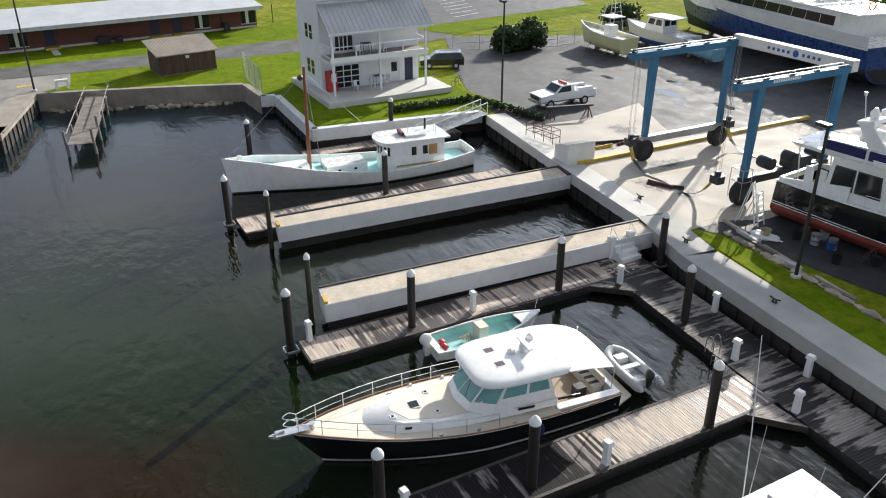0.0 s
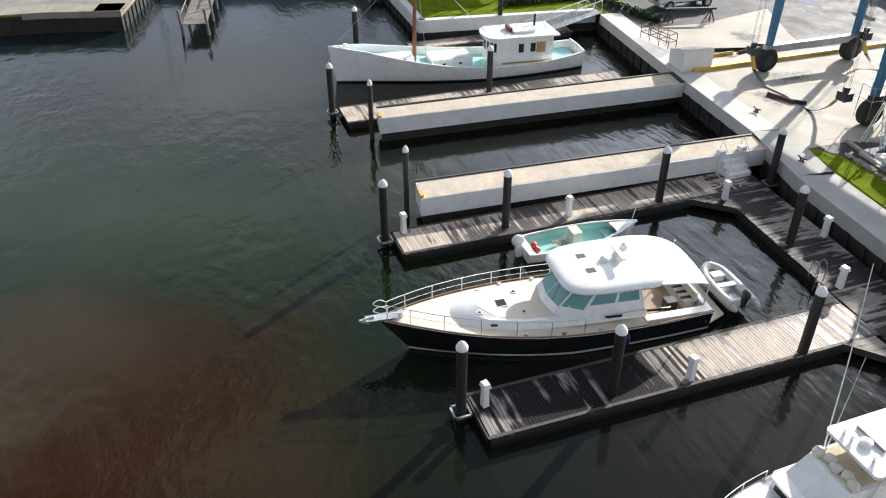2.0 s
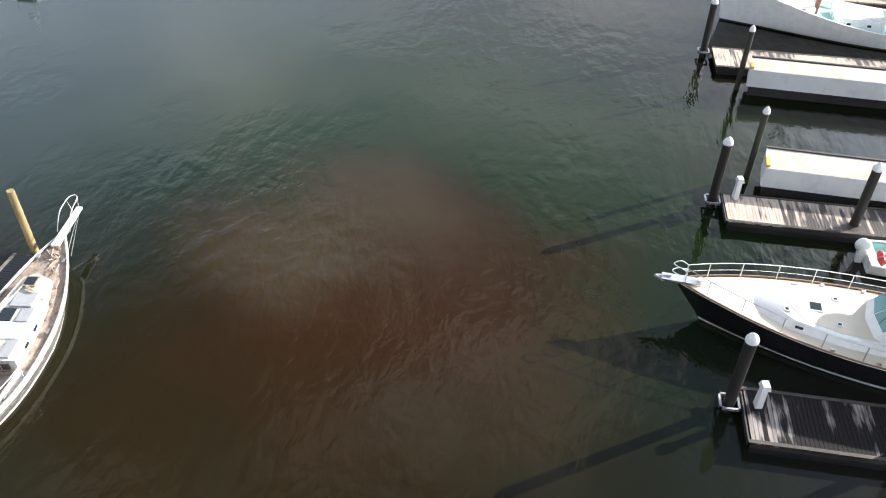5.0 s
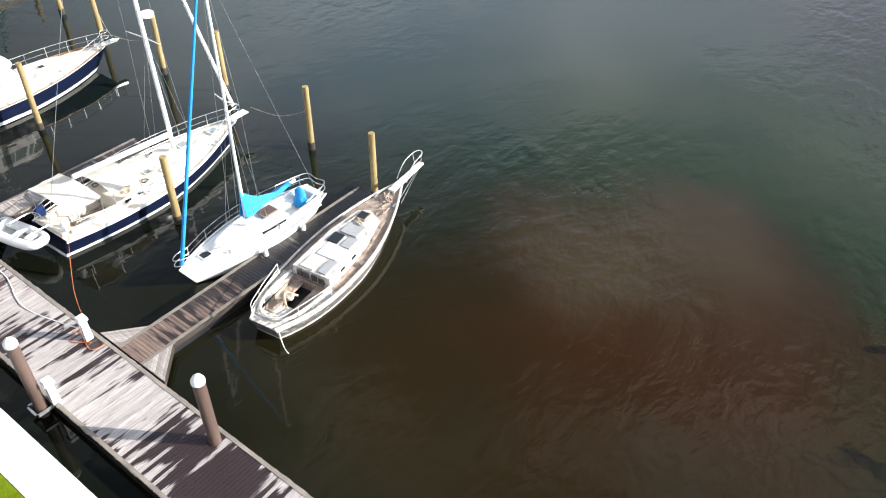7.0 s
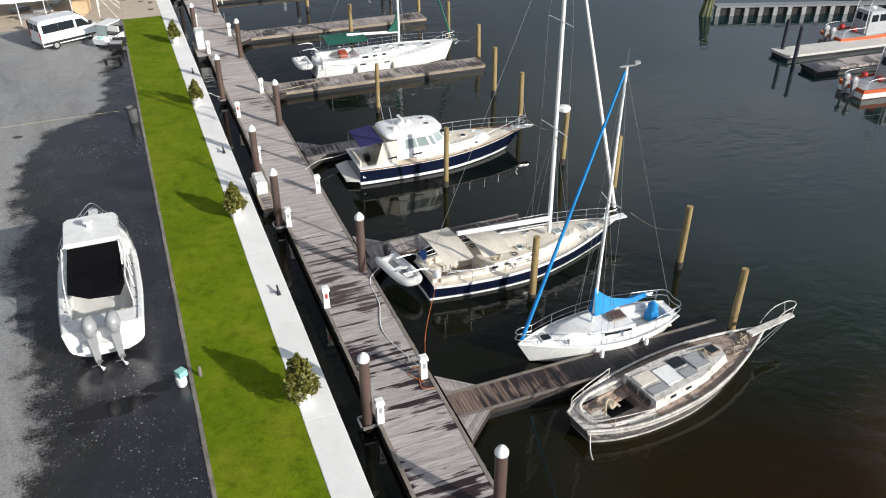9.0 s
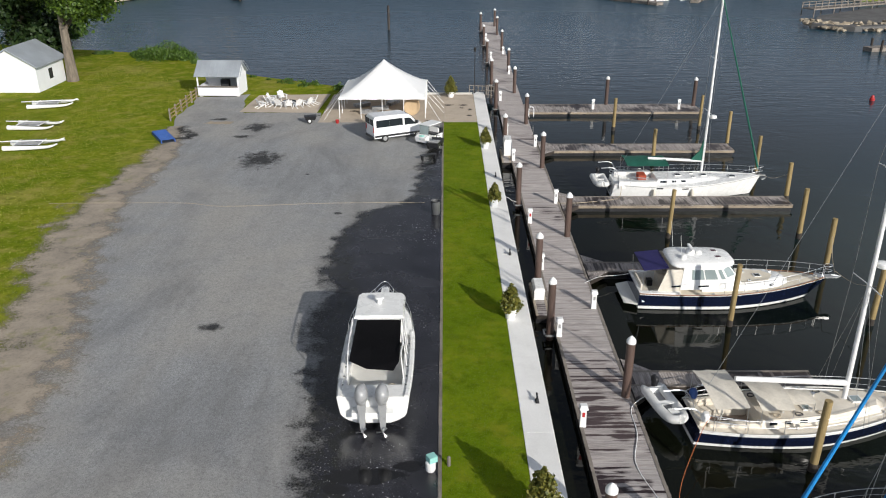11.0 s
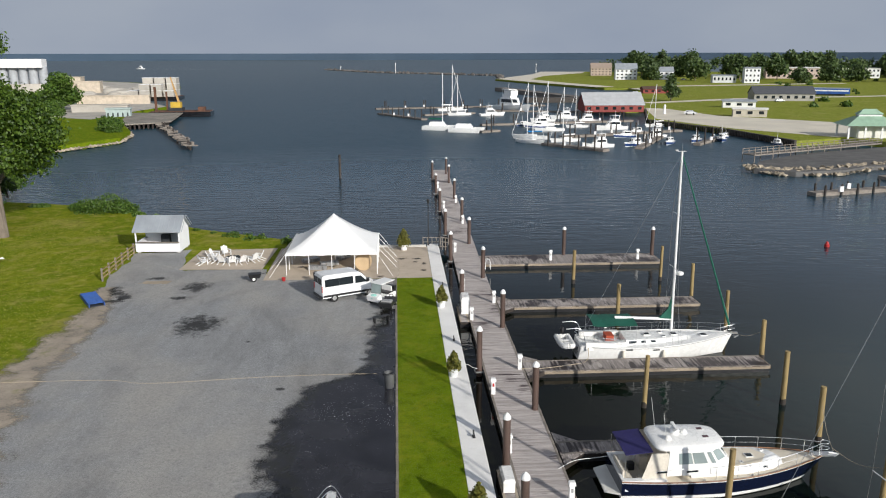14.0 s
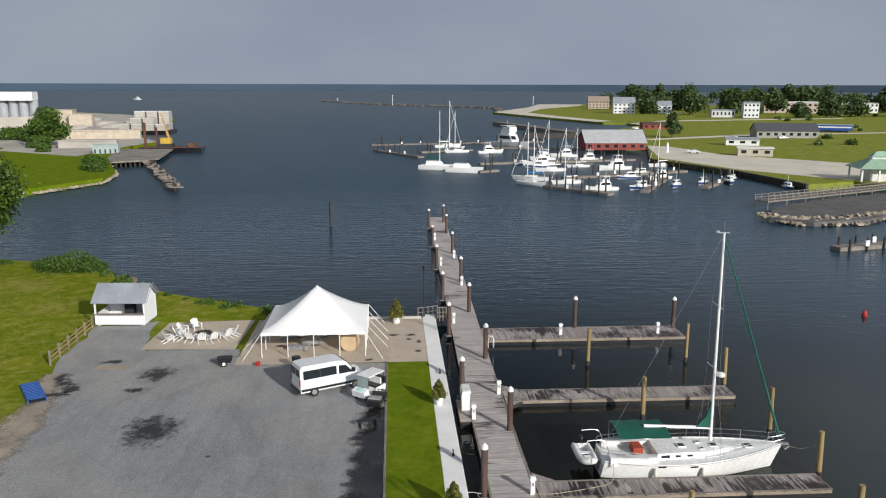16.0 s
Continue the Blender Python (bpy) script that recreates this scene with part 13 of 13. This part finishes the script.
far_house("shore_shop", 249, 590, 1.5, 17, 9, 5.2, -12, M("grey_blue_wall", (.62, .63, .63), .8), ROOFGREY, "long pale far house behind the field", 1, 6, .6)
tr_ = thing("blue_train_car", pose(222, 395, 1.5, 0, 0, -30), "blue and white railway carriage on the far field", "railway carriage")
part("body", box(B(), -12, 12, -1.5, 1.5, .9, 3.6), BLUEPAINT, tr_, "", False, .2)
part("window_band", box(B(), -11.5, 11.5, -1.54, 1.54, 2.2, 2.9), CAPWHITE, tr_)
part("roof", box(B(), -12, 12, -1.4, 1.4, 3.55, 4.0), ROOFGREY, tr_, "", False, .2)
part("bogies", box(B(), -10, 10, -1.1, 1.1, 0, .9), DARKSTEEL, tr_)
wt = thing("white_range_tower", pose(96, 272, 1.5), "slim white lighthouse-shaped post", "tower")
bm = B()
lathe(bm, [(.55, 0), (.4, 2.6), (.5, 2.65), (.5, 2.9), (.25, 2.95), (.25, 3.4), (.1, 3.6)], 10)
part("shaft", bm, CAPWHITE, wt)
# parked cars far off
fc = thing("far_car", pose(150, 340, 1.55, 0, 0, 10), "white car parked far off", "car", "far cars")
bm = B()
side_prism(bm, [(-2, .3), (2.2, .3), (2.2, .8), (1.3, .9), (.7, 1.45), (-1.2, 1.45), (-2, .9)], -.9, .9, .2, .9)
part("body", bm, CARWHITE, fc)
part("glass", box(B(), -1.3, .9, -.84, .84, .95, 1.35), DARKGLASS, fc)
for x in (-1.2, 1.3):
    for s in (-.8, .8):
        bm = B()
        wheel_form(bm, (x, s, .32), .32, .2, 'Y', 10)
        part("wheel", bm, RUBBER, fc)
for x, y, rz in ((172, 341, 5), (104, 268, -30), (255, 600, 20), (262, 610, 15), (272, 606, 12), (225, 640, 10), (240, 650, 0), (130, 420, 40)):
    copy_thing(fc, pose(x, y, 1.55, 0, 0, rz))
# far trees: one crown mesh of clumps for the woods, single trees nearer
balls = []
rt = random.Random(21)
for k in range(70):
    t = rt.random()
    x = 235 + 430 * t + rt.uniform(-20, 20)
    y = 860 - 150 * t + rt.uniform(-40, 40)
    hh = rt.uniform(11, 19) * (1.25 if k % 9 == 0 else 1)
    for j in range(5):
        balls.append((x + rt.uniform(-5, 5), y + rt.uniform(-5, 5), 1.5 + hh * rt.uniform(.3, .85), rt.uniform(3.5, 6.5)))
tagged(leaves("far_woods", balls, 1.5, 16000, FARLEAF, None, 3), "dark far wood behind the shore town", "woods", kind="stuff")
for x, y, hh, r, s in ((262, 770, 25, 11, 1), (286, 755, 23, 12, 2), (322, 745, 21, 10, 3), (350, 740, 19, 10, 4), (392, 735, 22, 14, 5), (238, 700, 17, 10, 6), (126, 352, 12.5, 5, 7), (440, 690, 18, 12, 8), (306, 700, 13, 9, 9), (330, 585, 13, 10, 10), (300, 572, 11, 9, 11), (214, 655, 14, 10, 12), (360, 600, 13, 11, 15), (385, 590, 12, 10, 16), (246, 640, 16, 11, 17), (278, 600, 11, 7, 18), (410, 585, 13, 11, 19), (290, 655, 19, 12, 20), (320, 650, 18, 12, 21), (440, 575, 13, 10, 22), (420, 610, 14, 12, 13), (460, 640, 16, 12, 14)):
    tree(x, y, 1.4, hh, r, s, "full-crowned green far tree", FARLEAF, 1300, r * .11, "far trees", low=.12)

rt = random.Random(77)
for k in range(26):
    t = rt.random()
    tree(232 + 300 * t + rt.uniform(-12, 12), 800 - 120 * t + rt.uniform(-45, 45), 1.4, rt.uniform(14, 26), rt.uniform(9, 14), 200 + k, "full-crowned green far tree", FARLEAF, 900, 1.3, "far trees", low=.1)
scrub = []
for k in range(90):
    x, y = rt.uniform(95, 420), rt.uniform(230, 700)
    if y < 1.9 * x + 40 and y > 190 + .45 * (x - 100):
        scrub.append((x, y, 2.0, rt.uniform(.8, 2.2)))
tagged(leaves("far_scrub", scrub, .6, 5000, LEAF, None, 31), "low green scrub scattered over the far fields", "scrub", kind="stuff")
tree(-130.89, 309.98, 1.5, 14, 8, 61, "broad green tree on the industrial shore", LEAF, 5000, .5, "shore trees", low=.05)

# ---- industrial shore to the north-west ----
ind = [(-80, 181), (-72, 200), (-75, 218), (-84, 240), (-86, 262), (-100, 300), (-96, 330), (-118, 372), (-140, 420), (-150, 560), (-205, 640), (-300, 730), (-600, 760), (-600, 150), (-130, 168)]
sheet("ground_industrial", ind, 1.6, GRASS, "grassy industrial shore across the inlet", 3.0)
sheet("yard_industrial", [(-102, 262), (-99.9, 300), (-96, 330), (-118, 372), (-140, 420), (-150, 560), (-206, 636), (-300, 726), (-420, 700), (-260, 380), (-160, 300)], 1.63, FARGREY, "pale dusty industrial yard")
bm = B()
r5 = random.Random(5)
for (ax, ay), (cx, cy) in zip(ind[:4], ind[1:5]):
    for k in range(16):
        t = k / 16
        blob(bm, (ax + (cx - ax) * t, ay + (cy - ay) * t, .45), r5.uniform(.4, .8), k, 1, .5, (1.4, 1.2, .6))
for k in range(22):
    blob(bm, (-80 - k * 2.4, 181 - k * .6, .45), r5.uniform(.4, .8), k, 1, .5, (1.4, 1.2, .6))
tagged(part("industrial_bank", bm, STONE), "stony bank along the industrial shore", "bank", kind="stuff")
od = thing("derelict_pier", pose(0, 0, 0), "broad derelict timber pier with rotten end", "pier")
part("deck", prism(B(), [(-86, 239), (-75, 246), (-73, 252), (-79, 290), (-98, 290)], 1.4, 1.8), M("rotten_pier_deck", (0.26, 0.235, 0.20), 0.9, var=0.4, scale=0.25, dirt=0.7, dirt_col=(0.42, 0.39, 0.34)), od)
for k in range(12):
    p = Vector((-86, 239)).lerp(Vector((-73, 246)), k / 11)
    part("pile", box(B(), p.x - .25, p.x + .25, p.y - .25, p.y + .25, -1, 1.5), TIMBER, od)
for k in range(46):
    t = k / 45
    p = Vector((-76, 250)).lerp(Vector((-50, 184)), t)
    bm = B()
    rot = r5.uniform(-.6, .6)
    box(bm, -1.5, 1.5, -.3, .3, 0, .3)
    bmesh.ops.rotate(bm, verts=bm.verts, matrix=Matrix.Rotation(rot + .35, 3, 'Z') @ Matrix.Rotation(r5.uniform(-.2, .2), 3, 'Y'))
    bmesh.ops.translate(bm, verts=bm.verts, vec=(p.x + r5.uniform(-.5, .5), p.y, .9 + r5.uniform(-.3, .4)))
    part("broken_timber", bm, GREYTIMBER, od)
    if k % 2:
        q = p.x + r5.uniform(-1.5, 1.5)
        part("pile", box(B(), q - .2, q + .2, p.y - .2, p.y + .2, -1, r5.uniform(.8, 2.2)), TIMBER, od)
def barge(x, y, l, w, rz, label):
    b = thing("barge", pose(x, y, 0, 0, 0, rz), label, "barge", "barges")
    part("hull", box(B(), -l / 2, l / 2, -w / 2, w / 2, -.5, 1.9), BLACKHULL, b, "", False, .2)
    part("deck", box(B(), -l / 2 + .3, l / 2 - .3, -w / 2 + .3, w / 2 - .3, 1.9, 2.0), RUST, b)
    return b
b1 = barge(-81, 297, 22, 10, 5, "dark work barge with a yellow crane")
part("spud", box(B(), -9, -8.2, -4, -3.2, 2, 11), RUST, b1)
part("spud", box(B(), -6, -5.4, 2, 2.6, 2, 9), RUST, b1)
part("deck_house", box(B(), 6, 8.5, -2, 2, 2, 3.4), RUST, b1)
cr = thing("yellow_crane", pose(-83, 297, 2.0), "yellow crawler crane on the barge", "crane")
part("cab", box(B(), -1.8, 1.8, -1.4, 1.4, 1.2, 3.3), YELLOW, cr, "", False, .15)
part("crawler_base", box(B(), -2.6, 2.6, -1.9, 1.9, 0, 1.2), DARKSTEEL, cr, "", False, .2)
bm = B()
tube(bm, [(1, 0, 3), (-1.5, 0, 12.5)], .5, 5, .25)
part("boom", bm, PLYWOOD, cr, "tan lattice boom")
b2 = barge(-126, 412, 29, 18, 3, "long barge stacked with grey concrete blocks")
for i in range(4):
    for j in range(3):
        for k in range(2):
            if not (j > 0 and i == 0) and not (j == 2 and k == 0) and not (j > 0 and i == 3 and k == 0):
                part("block", box(B(), -10 + i * 5.9, -5.0 + i * 5.9, -8 + k * 8.2, -.6 + k * 8.2, 2 + j * 3.1, 4.9 + j * 3.1), FARGREY, b2, "", False, .15)
                part("block_cap", box(B(), -10.1 + i * 5.9, -4.9 + i * 5.9, -8.1 + k * 8.2, -.5 + k * 8.2, 4.9 + j * 3.1, 5.05 + j * 3.1), CAPWHITE, b2)
for x, y, r, zz in ((-158, 455, 7, 3.2), (-150, 440, 6, 2.4), (-146, 470, 8, 3.6), (-166, 430, 5, 2.0), (-135, 440, 4, 1.6), (-200, 520, 12, 4)):
    sp_ = thing("stockpile", pose(x, y, 1.6), "pale heap of crushed stone in the works", "stockpile", "stockpiles")
    bm = B()
    blob(bm, (0, 0, 0), r, int(-x), 3, .35, (1.2, 1, zz / r))
    part("mound", bm, FARGREY, sp_)
sl = thing("silo_row", pose(-224, 436, 1.6, 0, 0, 8), "row of grey storage silos under a white gallery", "silos")
for k in range(8):
    bm = B()
    lathe(bm, [(2.3, 5), (2.3, 15)], 14, (-2 + k * 5, 0, 0))
    part("silo", bm, M("silo_grey", (.36, .38, .40), .7) if "silo_grey" not in bpy.data.materials else bpy.data.materials["silo_grey"], sl, "", True)
part("gallery", box(B(), -40, 34, -5, 5, 14.5, 19), CAPWHITE, sl, "white gallery on top")
part("base_wall", box(B(), -40, 38, -6, 6, 0, 6), FARGREY, sl)
for i, (x, y, w, d_, hgt, mt, lab) in enumerate(((-187, 468, 11, 12, 8.5, TANCONC, "tall tan concrete stockpile wall of the works"), (-175, 462, 12, 9, 6.2, TANCONC, "stepped tan concrete wall of the works"), (-124, 350, 30, 4, 3.4, TANCONC, "low tan concrete works wall"),
                                                 (-97, 275, 8, 4, 2.6, M("faded_teal", (.38, .46, .45), .8), "faded teal container by the derelict pier"), (-112, 300, 20, 4, 2.4, FARGREY, "low grey block wall of the yard"))):
    t = thing("works_building", pose(x, y, 1.6, 0, 0, 10), lab, "works building", "works buildings")
    part("wall", box(B(), -w / 2, w / 2, -d_ / 2, d_ / 2, 0, hgt), mt, t, "", False, .1)
    part("roof_slab", box(B(), -w / 2 - .3, w / 2 + .3, -d_ / 2 - .3, d_ / 2 + .3, hgt, hgt + .4), mt, t)
    for k in range(5 if hgt < 3 and w < 10 else 0):
        part("opening", box(B(), -w / 2 + w * (k + .3) / 5, -w / 2 + w * (k + .6) / 5, -d_ / 2 - .08, -d_ / 2 + .02, .1, hgt * .55), DARKSTEEL, t)
for x, y, r, s in ((-82, 222, 4.2, 1), (-79, 216, 2.6, 2), (-145, 335, 8.5, 3), (-130, 300, 4.5, 4), (-160, 345, 6, 5), (-120, 280, 3.0, 6), (-174, 350, 6, 7)):
    bush("shore_thicket", x, y, 1.3, r, r * 1.15, "dense green thicket on the industrial shore", LEAF, 2400, r * .08, 100 + s)
for x, y, hh, r, s in ((-70, 128, 12, 6, 31), (-62, 117, 9, 5, 32), (-80, 140, 14, 7, 33)):
    tree(x, y, .8, hh, r, s, "leafy shore tree leaning over the inlet", LEAF, 4500, .3, "inlet trees", low=.1)
# running boat with its wake
far_cruiser(pose(-420, 1370, 0, 0, 0, 160), 16, "white motor boat running far out on the bay")
bm = B()
for a, c in ((0, 60), (60, 130)):
    bm.faces.new([bm.verts.new(p) for p in ((-420 + a, 1372 - a * .2, .35), (-420 + c, 1372 - c * .2, .35), (-420 + c, 1380 - c * .2, .35), (-420 + a, 1377 - a * .2, .35))])
tagged(part("wake", bm, M("foam", (.7, .72, .72), .9)), "white foam wake behind the running boat", "wake", kind="structure")
